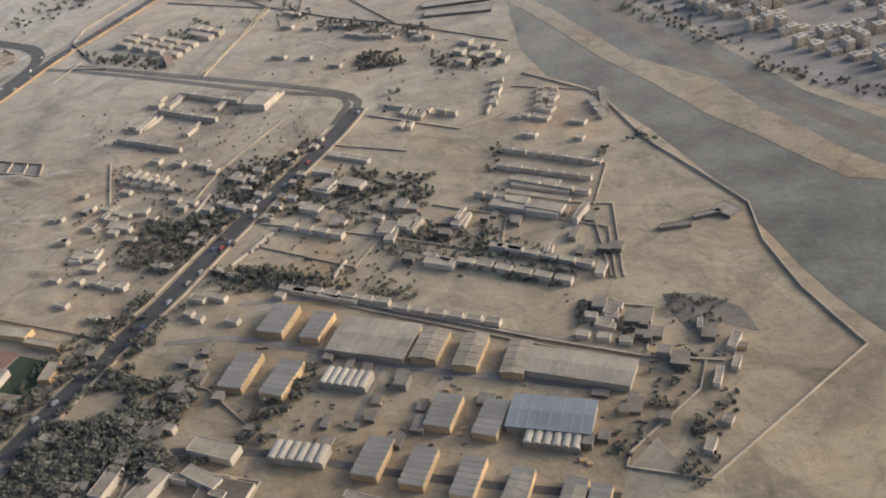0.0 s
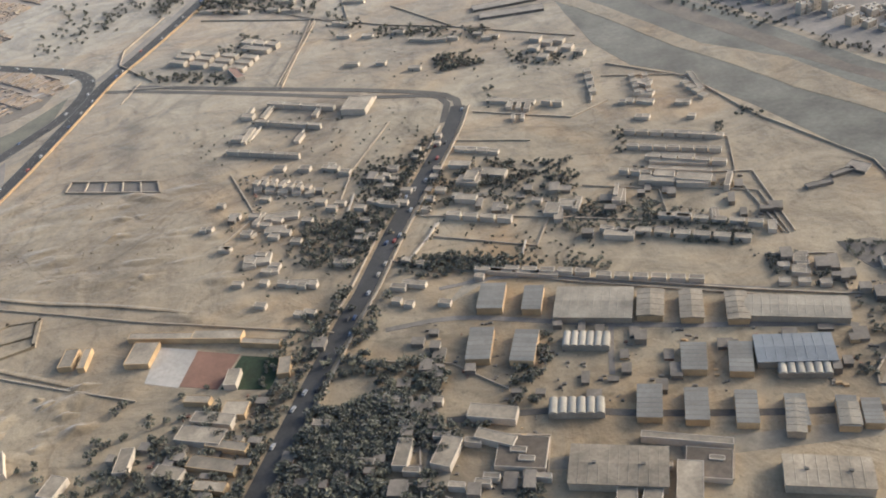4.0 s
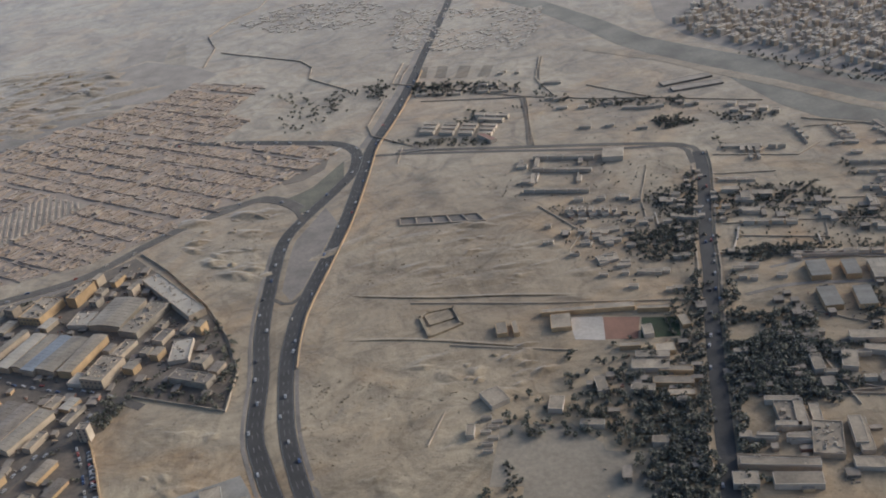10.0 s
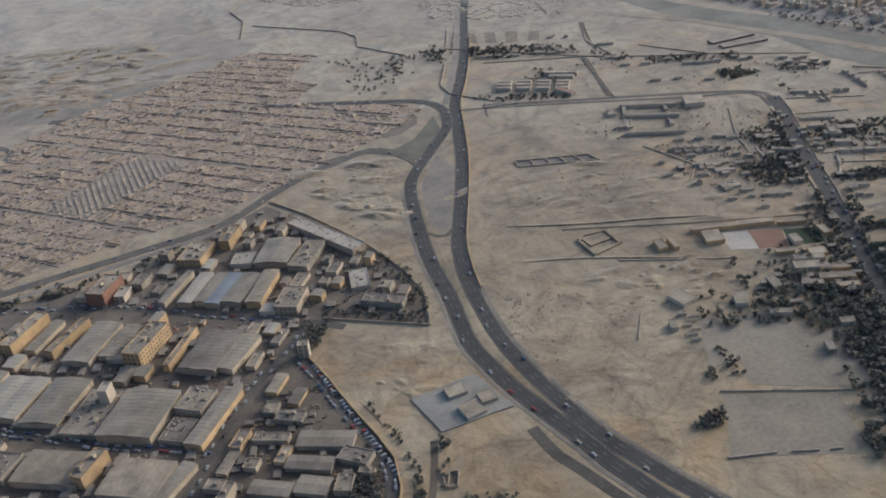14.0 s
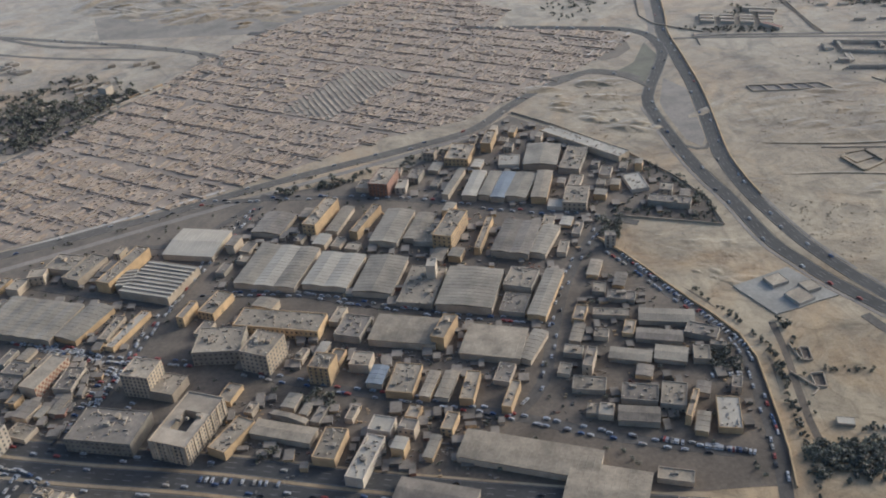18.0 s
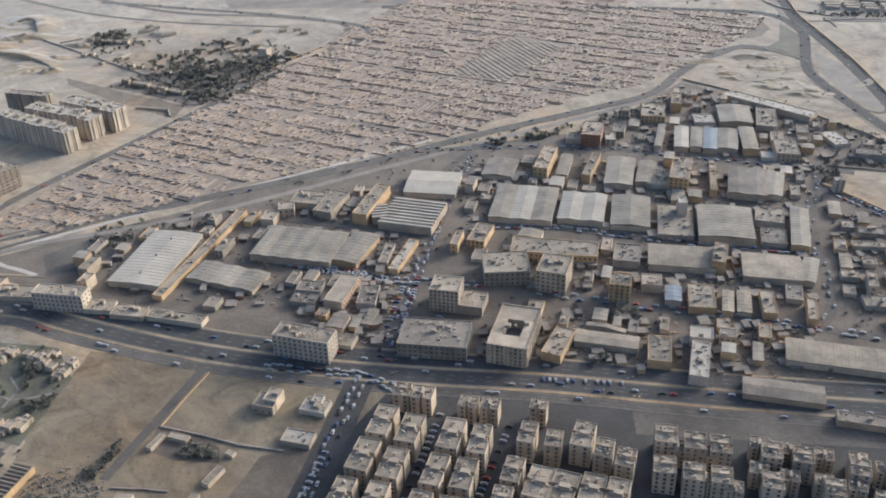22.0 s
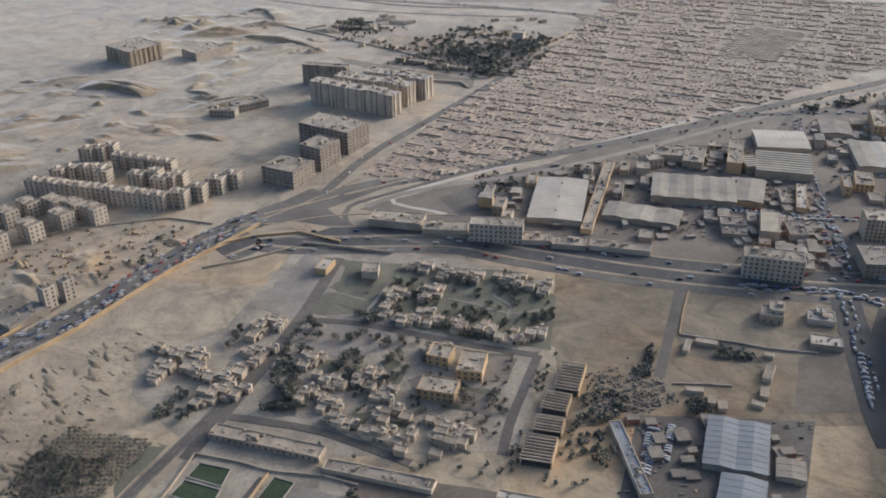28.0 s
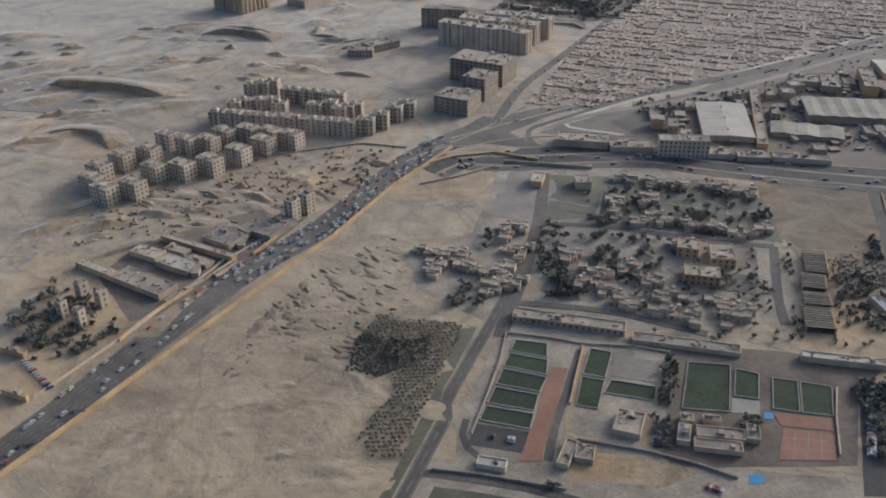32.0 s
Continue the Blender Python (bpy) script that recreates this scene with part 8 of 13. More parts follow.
ribbon("track", [(-802.1, 103.6), (-810.5, 91.6), (-817.8, 80.7), (-822.5, 75.2), (-824.6, 69.8), (-822.9, 67.0), (-816.1, 63.3)], 1.9, SAND2, "ochre dirt track between the pitches", 0.12)
ribbon("track", [(-801.2, 69.6), (-806.1, 62.0), (-808.1, 59.7), (-807.5, 54.4), (-806.4, 51.1)], 1.9, SAND2, "ochre dirt track between the pitches", 0.124)
wall_line("boundary_wall", [(-802.9, 104.2), (-811.4, 91.9), (-818.7, 81.0)], 0.7, "sunlit ochre compound wall", WALLO, 0.4)
wall_line("boundary_wall", [(-821.7, 118.8), (-828.8, 106.7), (-840.5, 89.9), (-848.7, 78.7)], 0.6, "sports compound wall", WALLC, 0.35)
wall_line("boundary_wall", [(-820.9, 118.6), (-809.9, 111.7), (-802.6, 105.6), (-788.5, 98.9), (-780.3, 92.6)], 0.6, "sports compound wall", WALLC, 0.35)
wall_line("boundary_wall", [(-745.7, 61.2), (-754.1, 51.3), (-763.6, 38.2)], 0.6, "sports compound wall", WALLC, 0.35)
sheet("car_park", [(-845.9, 82.2), (-834.1, 74.2), (-839.4, 67.2), (-851.5, 75.2)], ASPHALT, "dark asphalt car park beside the pitches", 0.09)
parked((-846.1, 77.3), (-838.2, 71.4), 9, 90, "parked cars", 0.3, 31, 0.1)
parked((-800.3, 66.8), (-805.9, 56.7), 8, 90, "parked cars", 0.3, 32, 0.1)
block(-801.5, 116.9, 34.9, 5.2, -34.7, 1.7, WALLC, ROOFC, 'f', 2, 'barracks')
block(-774.0, 93.8, 31.7, 4.5, -33.6, 1.3, WALLC, ROOFD, '', 2, 'barracks')
block(-736.0, 70.3, 23.5, 3.3, -32.3, 1.8, WALLC, ROOFW, '', 2, 'barracks')
block(-808.5, 66.9, 7.3, 9.2, -38.6, 1.6, WALLC, ROOFC, '', 2, 'sports_house')
block(-792.9, 63.5, 3.5, 3.1, -26.6, 1.3, WALLC, ROOFC, '', 2, 'sports_house')
block(-786.8, 60.9, 4.6, 2.2, -28.5, 1.3, WALLC, ROOFC, '', 2, 'sports_house')
block(-797.1, 58.2, 3.3, 7.1, -35.6, 1.5, WALLC, ROOFB, '', 2, 'sports_house')
block(-788.2, 54.8, 12.3, 4.3, -30.0, 1.5, WALLC, ROOFD, '', 2, 'sports_house')
block(-791.4, 51.1, 12.2, 3.9, -30.4, 1.4, WALLC, ROOFC, '', 2, 'sports_house')
block(-780.0, 52.2, 3.5, 6.1, -33.5, 1.4, WALLC, ROOFD, '', 2, 'sports_house')
block(-824.8, 60.5, 4.8, 5.7, -34.0, 1.4, WALLC, ROOFC, '', 2, 'sports_house')
shed(-675.4, 75.5, 17.0, 21.9, -34.5, 2.0, ROOFB, WALLG, 2)
shed(-683.7, 59.1, 11.7, 10.4, -37.5, 1.5, ROOFB, WALLG)
shed(-666.9, 62.3, 7.7, 8.0, -32.6, 1.6, ROOFS)
block(-705.9, 80.2, 3.6, 31.1, -9.7, 1.6, WALLC, ROOFB, '', 2, 'garage_row')
sheet("car_park", [(-694.6, 98.0), (-646.8, 79.8), (-676.6, 43.2), (-722.0, 57.5)], OLDROAD, "dark asphalt car park", 0.06)
parked((-693.0, 92.2), (-705.8, 73.7), 18, 90, "parked cars", 0.25, 12)
parked((-691.7, 91.7), (-704.5, 73.2), 16, 90, "parked cars", 0.25, 13)
parked((-686.8, 91.4), (-697.4, 75.8), 16, 90, "parked cars", 0.25, 14)
parked((-715.9, 59.0), (-721.1, 50.6), 10, 90, "parked cars", 0.25, 15)
parked((-714.3, 56.9), (-719.7, 48.9), 10, 90, "parked cars", 0.25, 16)
thicket([(-832.7, 147.8), (-821.4, 151.2), (-821.4, 136.2), (-833.9, 133.8)], 18, 54, 0.81)
thicket([(-790.4, 164.5), (-781.1, 161.0), (-792.8, 132.9), (-802.9, 132.9)], 28, 56, 0.81)
thicket([(-703.9, 115.1), (-689.1, 105.5), (-713.1, 78.5), (-720.9, 91.5)], 44, 57, 0.81)
orchard([(-855.1, 143.2), (-838.6, 130.4), (-832.6, 129.5), (-834.4, 123.3), (-840.3, 115.9), (-844.0, 112.1), (-850.9, 100.5), (-857.1, 93.2), (-862.9, 84.7), (-868.0, 76.3), (-876.5, 79.2), (-877.2, 86.8), (-872.2, 93.7), (-863.7, 101.7), (-860.4, 109.1), (-863.1, 133.4)], [(-864.8, 133.4), (-849.6, 125.0), (-843.7, 126.6), (-849.2, 113.9), (-859.0, 112.9), (-865.8, 111.0), (-872.7, 117.1), (-869.6, 123.8)])
sheet("verge", [(-833.0, 128.4), (-828.9, 125.1), (-849.2, 99.9), (-855.1, 88.7), (-864.5, 77.1), (-871.5, 68.5), (-883.9, 53.1), (-887.0, 55.2), (-874.1, 69.5), (-866.0, 80.0), (-856.0, 94.0), (-843.6, 111.9)], LAWN, "dull green strip beside the straight road", 0.07)
mounds([(-867.6, 176.6), (-835.0, 190.3), (-845.2, 145.1), (-870.3, 121.5), (-892.2, 129.7), (-899.7, 144.9)], 120, 51, (0.8, 2.6), (0.15, 0.6), FIELD, "dark low heaps of rubble and soil along the wall")
mounds([(-899.7, 144.9), (-867.6, 176.6), (-877.5, 150.1), (-910.1, 119.1)], 50, 52, (0.8, 2.6), (0.15, 0.6), FIELD, "dark low heaps of rubble and soil along the wall")

# ---- western suburb
block(-734.8, 408.1, 9.1, 9.0, -45.5, 12.1, WALLW, ROOFW, '-fr', 4, 'apartment_slab', 'white apartment slabs', 3.0)
block(-729.4, 400.6, 9.1, 9.0, -45.5, 12.4, WALLW, ROOFW, '-fr', 4, 'apartment_slab', 'white apartment slabs', 3.0)
block(-722.4, 394.7, 9.1, 9.0, -45.5, 11.9, WALLW, ROOFW, '-fr', 4, 'apartment_slab', 'white apartment slabs', 3.0)
block(-716.3, 387.8, 9.1, 9.0, -45.5, 12.1, WALLW, ROOFW, '-fr', 4, 'apartment_slab', 'white apartment slabs', 3.0)
block(-709.3, 381.9, 9.1, 9.0, -45.5, 12.4, WALLW, ROOFW, '-fr', 4, 'apartment_slab', 'white apartment slabs', 3.0)
block(-703.6, 374.6, 9.1, 9.0, -45.5, 11.9, WALLW, ROOFW, '-fr', 4, 'apartment_slab', 'white apartment slabs', 3.0)
block(-719.9, 413.2, 9.2, 10.0, -41.5, 12.1, WALLW, ROOFW, '-fr', 4, 'apartment_slab', 'white apartment slabs', 3.0)
block(-712.3, 407.7, 9.2, 10.0, -41.5, 11.6, WALLW, ROOFW, '-fr', 4, 'apartment_slab', 'white apartment slabs', 3.0)
block(-705.7, 401.2, 9.2, 10.0, -41.5, 11.8, WALLW, ROOFW, '-fr', 4, 'apartment_slab', 'white apartment slabs', 3.0)
block(-698.1, 395.7, 9.2, 10.0, -41.5, 12.1, WALLW, ROOFW, '-fr', 4, 'apartment_slab', 'white apartment slabs', 3.0)
block(-691.9, 388.7, 9.2, 10.0, -41.5, 11.6, WALLW, ROOFW, '-fr', 4, 'apartment_slab', 'white apartment slabs', 3.0)
block(-701.8, 417.4, 9.9, 10.0, -42.0, 11.7, WALLW, ROOFW, '-fr', 4, 'apartment_slab', 'white apartment slabs', 3.0)
block(-694.7, 410.3, 9.9, 10.0, -42.0, 11.9, WALLW, ROOFW, '-fr', 4, 'apartment_slab', 'white apartment slabs', 3.0)
block(-686.7, 404.3, 9.9, 10.0, -42.0, 12.2, WALLW, ROOFW, '-fr', 4, 'apartment_slab', 'white apartment slabs', 3.0)
block(-680.0, 396.8, 9.9, 10.0, -42.0, 11.7, WALLW, ROOFW, '-fr', 4, 'apartment_slab', 'white apartment slabs', 3.0)
block(-726.9, 436.7, 27.6, 5.5, -30.9, 11.6, WALLG, ROOFC, 'f', 3, 'apartment_slab', 'white apartment slabs', 2.6)
block(-740.0, 341.0, 29.6, 18.2, -46.6, 11.4, BRICKB, ROOFC, '-frl', 8, 'apartment_slab', 'brick apartment slabs', 2.6)
block(-751.1, 317.8, 12.6, 14.5, -49.0, 11.0, BRICKB, ROOFC, '-frl', 8, 'apartment_slab', 'brick apartment slabs', 2.6)
block(-768.3, 303.9, 17.6, 16.3, -44.5, 8.0, BRICKB, ROOFC, '-frl', 8, 'apartment_slab', 'brick apartment slabs', 2.6)
block(-789.4, 401.2, 13.9, 6.8, -22.1, 3.9, WALLG, ROOFC, 'f')
block(-775.2, 409.4, 19.7, 9.7, 17.4, 4.0, WALLG, ROOFC, 'f')
block(-779.1, 522.9, 6.8, 10.4, -46.4, 4.5, WALLG, ROOFC, 'f')
block(-796.1, 526.6, 5.5, 5.4, -25.0, 4.5, WALLG, ROOFC, 'f')
block(-835.0, 526.3, 25.4, 24.3, -56.6, 9.6, WALLC, ROOFC, 'fr', 6, 'apartment_slab', 'white apartment slabs', 4)
block(-792.0, 520.1, 17.0, 22.1, -60.8, 5.2, WALLW, ROOFC, 'f', 2)
block(-932.4, 257.9, 9.5, 6.5, -52, 7.4, WALLW, ROOFC, '-frl', 3, 'apartment_block', 'suburb blocks', 1.9)
block(-921.7, 258.7, 9.5, 6.5, -52, 7.4, WALLW, ROOFC, '-frl', 3, 'apartment_block', 'suburb blocks', 1.9)
block(-912.6, 271.9, 9.5, 6.5, -52, 7.4, WALLW, ROOFC, '-frl', 3, 'apartment_block', 'suburb blocks', 1.9)
block(-901.5, 269.6, 9.5, 6.5, -52, 7.4, WALLW, ROOFC, '-frl', 3, 'apartment_block', 'suburb blocks', 1.9)
block(-890.1, 270.6, 9.5, 6.5, -52, 7.4, WALLW, ROOFC, '-frl', 3, 'apartment_block', 'suburb blocks', 1.9)
block(-877.3, 277.1, 9.5, 6.5, -52, 7.4, WALLW, ROOFC, '-frl', 3, 'apartment_block', 'suburb blocks', 1.9)
block(-865.5, 283.8, 9.5, 6.5, -52, 7.4, WALLW, ROOFC, '-frl', 3, 'apartment_block', 'suburb blocks', 1.9)
block(-852.8, 285.5, 9.5, 6.5, -52, 7.4, WALLW, ROOFC, '-frl', 3, 'apartment_block', 'suburb blocks', 1.9)
block(-933.5, 280.5, 9.5, 6.5, -52, 7.2, WALLW, ROOFC, '-frl', 3, 'apartment_block', 'suburb blocks', 1.9)
block(-924.2, 288.5, 9.5, 6.5, -52, 7.2, WALLW, ROOFC, '-frl', 3, 'apartment_block', 'suburb blocks', 1.9)
block(-912.9, 291.6, 9.5, 6.5, -52, 7.2, WALLW, ROOFC, '-frl', 3, 'apartment_block', 'suburb blocks', 1.9)
block(-936.4, 269.6, 9.5, 6.5, -52, 7.2, WALLW, ROOFC, '-frl', 3, 'apartment_block', 'suburb blocks', 1.9)
block(-887.7, 293.5, 9.0, 6.2, -52, 7.2, WALLW, ROOFC, '-frl', 3, 'apartment_block', 'suburb blocks', 1.9)
block(-879.7, 300.2, 9.0, 6.2, -52, 7.2, WALLW, ROOFC, '-frl', 3, 'apartment_block', 'suburb blocks', 1.9)
block(-869.4, 299.7, 9.0, 6.2, -52, 7.2, WALLW, ROOFC, '-frl', 3, 'apartment_block', 'suburb blocks', 1.9)
block(-860.6, 293.3, 9.0, 6.2, -52, 7.2, WALLW, ROOFC, '-frl', 3, 'apartment_block', 'suburb blocks', 1.9)
block(-896.2, 296.5, 9.0, 6.2, -52, 7.2, WALLW, ROOFC, '-frl', 3, 'apartment_block', 'suburb blocks', 1.9)
block(-903.9, 305.6, 9.0, 6.2, -52, 7.2, WALLW, ROOFC, '-frl', 3, 'apartment_block', 'suburb blocks', 1.9)
block(-879.0, 325.0, 7.4, 6.0, -29, 7.0, WALLW, ROOFC, '-frl', 3, 'apartment_block', 'suburb blocks', 1.9)
block(-872.2, 320.6, 7.4, 6.0, -29, 7.0, WALLW, ROOFC, '-frl', 3, 'apartment_block', 'suburb blocks', 1.9)
block(-865.5, 316.3, 7.4, 6.0, -29, 7.0, WALLW, ROOFC, '-frl', 3, 'apartment_block', 'suburb blocks', 1.9)
block(-858.8, 311.9, 7.4, 6.0, -29, 7.0, WALLW, ROOFC, '-frl', 3, 'apartment_block', 'suburb blocks', 1.9)
block(-852.2, 307.7, 7.4, 6.0, -29, 7.0, WALLW, ROOFC, '-frl', 3, 'apartment_block', 'suburb blocks', 1.9)
block(-845.6, 303.4, 7.4, 6.0, -29, 7.0, WALLW, ROOFC, '-frl', 3, 'apartment_block', 'suburb blocks', 1.9)
block(-839.1, 299.2, 7.4, 6.0, -29, 7.0, WALLW, ROOFC, '-frl', 3, 'apartment_block', 'suburb blocks', 1.9)
block(-832.6, 295.0, 7.4, 6.0, -29, 7.0, WALLW, ROOFC, '-frl', 3, 'apartment_block', 'suburb blocks', 1.9)
block(-826.2, 290.8, 7.4, 6.0, -29, 7.0, WALLW, ROOFC, '-frl', 3, 'apartment_block', 'suburb blocks', 1.9)
block(-817.6, 290.5, 8.0, 6.0, -29, 7.2, WALLW, ROOFC, '-frl', 3, 'apartment_block', 'suburb blocks', 1.9)
block(-809.7, 294.5, 8.0, 6.0, -29, 7.2, WALLW, ROOFC, '-frl', 3, 'apartment_block', 'suburb blocks', 1.9)
block(-801.0, 300.6, 8.0, 6.0, -29, 7.2, WALLW, ROOFC, '-frl', 3, 'apartment_block', 'suburb blocks', 1.9)
block(-793.7, 303.9, 8.0, 6.0, -29, 7.2, WALLW, ROOFC, '-frl', 3, 'apartment_block', 'suburb blocks', 1.9)
block(-841.7, 343.5, 7.6, 6, -29, 7.0, WALLW, ROOFC, '-frl', 3, 'apartment_block', 'suburb blocks', 1.9)
block(-837.6, 340.2, 7.6, 6, -29, 7.0, WALLW, ROOFC, '-frl', 3, 'apartment_block', 'suburb blocks', 1.9)
block(-833.5, 337.0, 7.6, 6, -29, 7.0, WALLW, ROOFC, '-frl', 3, 'apartment_block', 'suburb blocks', 1.9)
block(-829.5, 333.8, 7.6, 6, -29, 7.0, WALLW, ROOFC, '-frl', 3, 'apartment_block', 'suburb blocks', 1.9)
block(-825.4, 330.6, 7.6, 6, -29, 7.0, WALLW, ROOFC, '-frl', 3, 'apartment_block', 'suburb blocks', 1.9)
block(-821.4, 327.5, 7.6, 6, -29, 7.0, WALLW, ROOFC, '-frl', 3, 'apartment_block', 'suburb blocks', 1.9)
block(-869.5, 334.7, 6.8, 5.8, -29, 7.0, WALLW, ROOFC, '-frl', 3, 'apartment_block', 'suburb blocks', 1.9)
block(-864.2, 335.8, 6.8, 5.8, -29, 7.0, WALLW, ROOFC, '-frl', 3, 'apartment_block', 'suburb blocks', 1.9)
block(-852.4, 331.6, 6.8, 5.8, -29, 7.0, WALLW, ROOFC, '-frl', 3, 'apartment_block', 'suburb blocks', 1.9)
block(-849.7, 326.1, 6.8, 5.8, -29, 7.0, WALLW, ROOFC, '-frl', 3, 'apartment_block', 'suburb blocks', 1.9)
block(-857.4, 333.4, 6.8, 5.8, -29, 7.0, WALLW, ROOFC, '-frl', 3, 'apartment_block', 'suburb blocks', 1.9)
block(-847.0, 358.4, 6.8, 5.8, -29, 7.0, WALLW, ROOFC, '-frl', 3, 'apartment_block', 'suburb blocks', 1.9)
block(-852.1, 357.0, 6.8, 5.8, -29, 7.0, WALLW, ROOFC, '-frl', 3, 'apartment_block', 'suburb blocks', 1.9)
block(-857.6, 357.3, 6.8, 5.8, -29, 7.0, WALLW, ROOFC, '-frl', 3, 'apartment_block', 'suburb blocks', 1.9)
block(-835.0, 317.9, 6.8, 5.8, -29, 7.0, WALLW, ROOFC, '-frl', 3, 'apartment_block', 'suburb blocks', 1.9)
block(-820.9, 309.9, 6.8, 5.8, -29, 7.0, WALLW, ROOFC, '-frl', 3, 'apartment_block', 'suburb blocks', 1.9)
block(-816.7, 311.3, 6.8, 5.8, -29, 7.0, WALLW, ROOFC, '-frl', 3, 'apartment_block', 'suburb blocks', 1.9)
block(-825.2, 308.5, 6.8, 5.8, -29, 7.0, WALLW, ROOFC, '-frl', 3, 'apartment_block', 'suburb blocks', 1.9)
block(-827.3, 318.1, 6.8, 5.8, -29, 7.0, WALLW, ROOFC, '-frl', 3, 'apartment_block', 'suburb blocks', 1.9)
block(-866.8, 217.7, 4.2, 4.6, -52.0, 8.2, WALLW, ROOFC, 'frl', 2, 'tower_block', '', 2.0)
block(-860.5, 221.6, 4.4, 4.4, -52.0, 8.0, WALLW, ROOFC, 'frl', 2, 'tower_block', '', 2.0)
block(-943.2, 186.6, 3.5, 3.3, -55.3, 6.1, WALLW, ROOFC, 'fr', 2, 'tower_block', '', 2.0)
block(-937.4, 179.1, 3.3, 3.3, -53.4, 6.0, WALLW, ROOFC, 'fr', 2, 'tower_block', '', 2.0)
block(-949.4, 176.5, 2.8, 2.7, -49.1, 5.9, WALLW, ROOFC, 'fr', 2, 'tower_block', '', 2.0)
block(-944.3, 169.6, 3.0, 2.9, -45.8, 5.9, WALLW, ROOFC, 'fr', 2, 'tower_block', '', 2.0)
block(-963.5, 160.1, 9.0, 1.7, -44.0, 1.8, WALLO, ROOFC, '', 4, 'workshop', 'workshops', 1.9, False, 0.15)
block(-962.7, 137.6, 9.3, 1.0, -42.7, 1.8, WALLO, ROOFC, '', 4, 'workshop', 'workshops', 1.9, False, 0.15)
thicket([(-965.2, 182.9), (-951.5, 200.0), (-934.7, 171.5), (-930.5, 156.5), (-951.8, 151.9), (-962.8, 156.0)], 92, 60, 0.91)
thicket([(-861.1, 243.5), (-812.3, 271.2), (-805.8, 267.4), (-834.9, 236.4), (-855.6, 227.8)], 20, 61, 0.71)
parked((-961.2, 155.4), (-953.4, 138.0), 12, 90, 'parked cars', 0.2, 15)
parked((-886.7, 200.7), (-867.8, 212.2), 12, 90, 'parked cars', 0.2, 16)
scrub([(-906.7, 275.3), (-823.1, 278.8), (-819.9, 254.6), (-854.4, 232.7), (-912.3, 219.5), (-951.3, 225.1), (-941.0, 249.7)], 200, 12, SAND2, (0.4, 1.4), "sandy spoil heaps")
wall_line("boundary_wall", [(-947.0, 254.6), (-907.6, 266.8), (-863.2, 280.6), (-823.1, 278.8), (-805.8, 267.4)], 0.61, "dusty suburb wall")
# dark sheets paint the shade below the quarry faces
sheet("quarry_floor", [(-978.4, 436.8), (-961.3, 425.4), (-930.8, 404.1), (-931.4, 357.1), (-976.3, 382.3)], DIRT, "quarry cut with its shade put in a dark colour", 0.14)
sheet("quarry_floor", [(-871.4, 491.1), (-827.2, 467.3), (-831.6, 444.5), (-871.4, 463.6)], DIRT, "quarry cut with its shade put in a dark colour", 0.14)

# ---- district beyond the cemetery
# dark sheet the shape of the wood, painting the shade under its trees
sheet("wood_floor", [(-688.3, 464.5), (-672.5, 473.5), (-659.2, 478.0), (-640.1, 476.4), (-628.3, 490.1), (-596.2, 479.4), (-568.7, 489.6), (-567.1, 471.9), (-595.2, 434.0), (-619.2, 416.7), (-639.0, 415.7), (-666.9, 447.2)], YARD, "ground under trees with their shade put in its dark colour", 0.045)
thicket([(-639.0, 415.7), (-640.1, 476.4), (-628.3, 490.1), (-596.2, 479.4), (-568.7, 489.6), (-567.1, 471.9), (-595.2, 434.0), (-619.2, 416.7)], 230, 62, 1.1)
thicket([(-688.3, 464.5), (-672.5, 473.5), (-659.2, 478.0), (-640.1, 476.4), (-639.0, 415.7), (-666.9, 447.2)], 90, 63, 0.9)
thicket([(-627.4, 524.7), (-606.8, 533.7), (-588.2, 513.2), (-568.1, 500.5), (-568.8, 487.5), (-596.0, 492.0), (-625.0, 501.5)], 60, 64, 0.9)
thicket([(-705.3, 550.6), (-699.9, 568.5), (-675.8, 553.8), (-652.3, 540.6), (-651.8, 531.2), (-681.1, 529.5), (-694.6, 520.8)], 50, 65, 0.8)
thicket([(-688.5, 514.1), (-678.0, 516.3), (-656.2, 484.8), (-642.1, 481.2), (-641.7, 473.1), (-673.9, 489.7)], 26, 66, 0.7)
sheet("field", [(-668.1, 527.7), (-629.0, 516.3), (-640.2, 478.5), (-677.0, 505.3)], SAND2, "bare walled field", 0.05)
sheet("field", [(-677.0, 451.1), (-642.2, 417.0), (-649.1, 400.0), (-685.9, 443.0), (-709.7, 476.5), (-711.6, 489.7)], FIELD, "darker levelled ground beside the wood", 0.05)
wall_line("boundary_wall", [(-629.6, 474.3), (-618.2, 483.0)], 1.4, "sunlit cream boundary wall", WALLW, 0.6)
wall_line("boundary_wall", [(-583.6, 460.1), (-548.0, 484.6)], 1.7, "sunlit cream boundary wall", WALLW, 0.6)
wall_line("boundary_wall", [(-682.3, 512.7), (-672.4, 521.6)], 1.0, "sunlit cream boundary wall", WALLW, 0.6)
wall_line("boundary_wall", [(-719.6, 561.1), (-705.3, 565.9)], 1.4, "sunlit cream boundary wall", WALLW, 0.6)
wall_line("boundary_wall", [(-669.5, 422.3), (-651.4, 412.2), (-650.8, 402.2)], 1.2, "sunlit cream boundary wall", WALLW, 0.6)
wall_line("boundary_wall", [(-529.4, 522.2), (-522.0, 525.3)], 1.2, "sunlit cream boundary wall", WALLW, 0.6)
block(-664.4, 565.9, 6.4, 2.8, 8.0, 1.7, WALLW, ROOFW, '', 0, 'house', 'far houses')
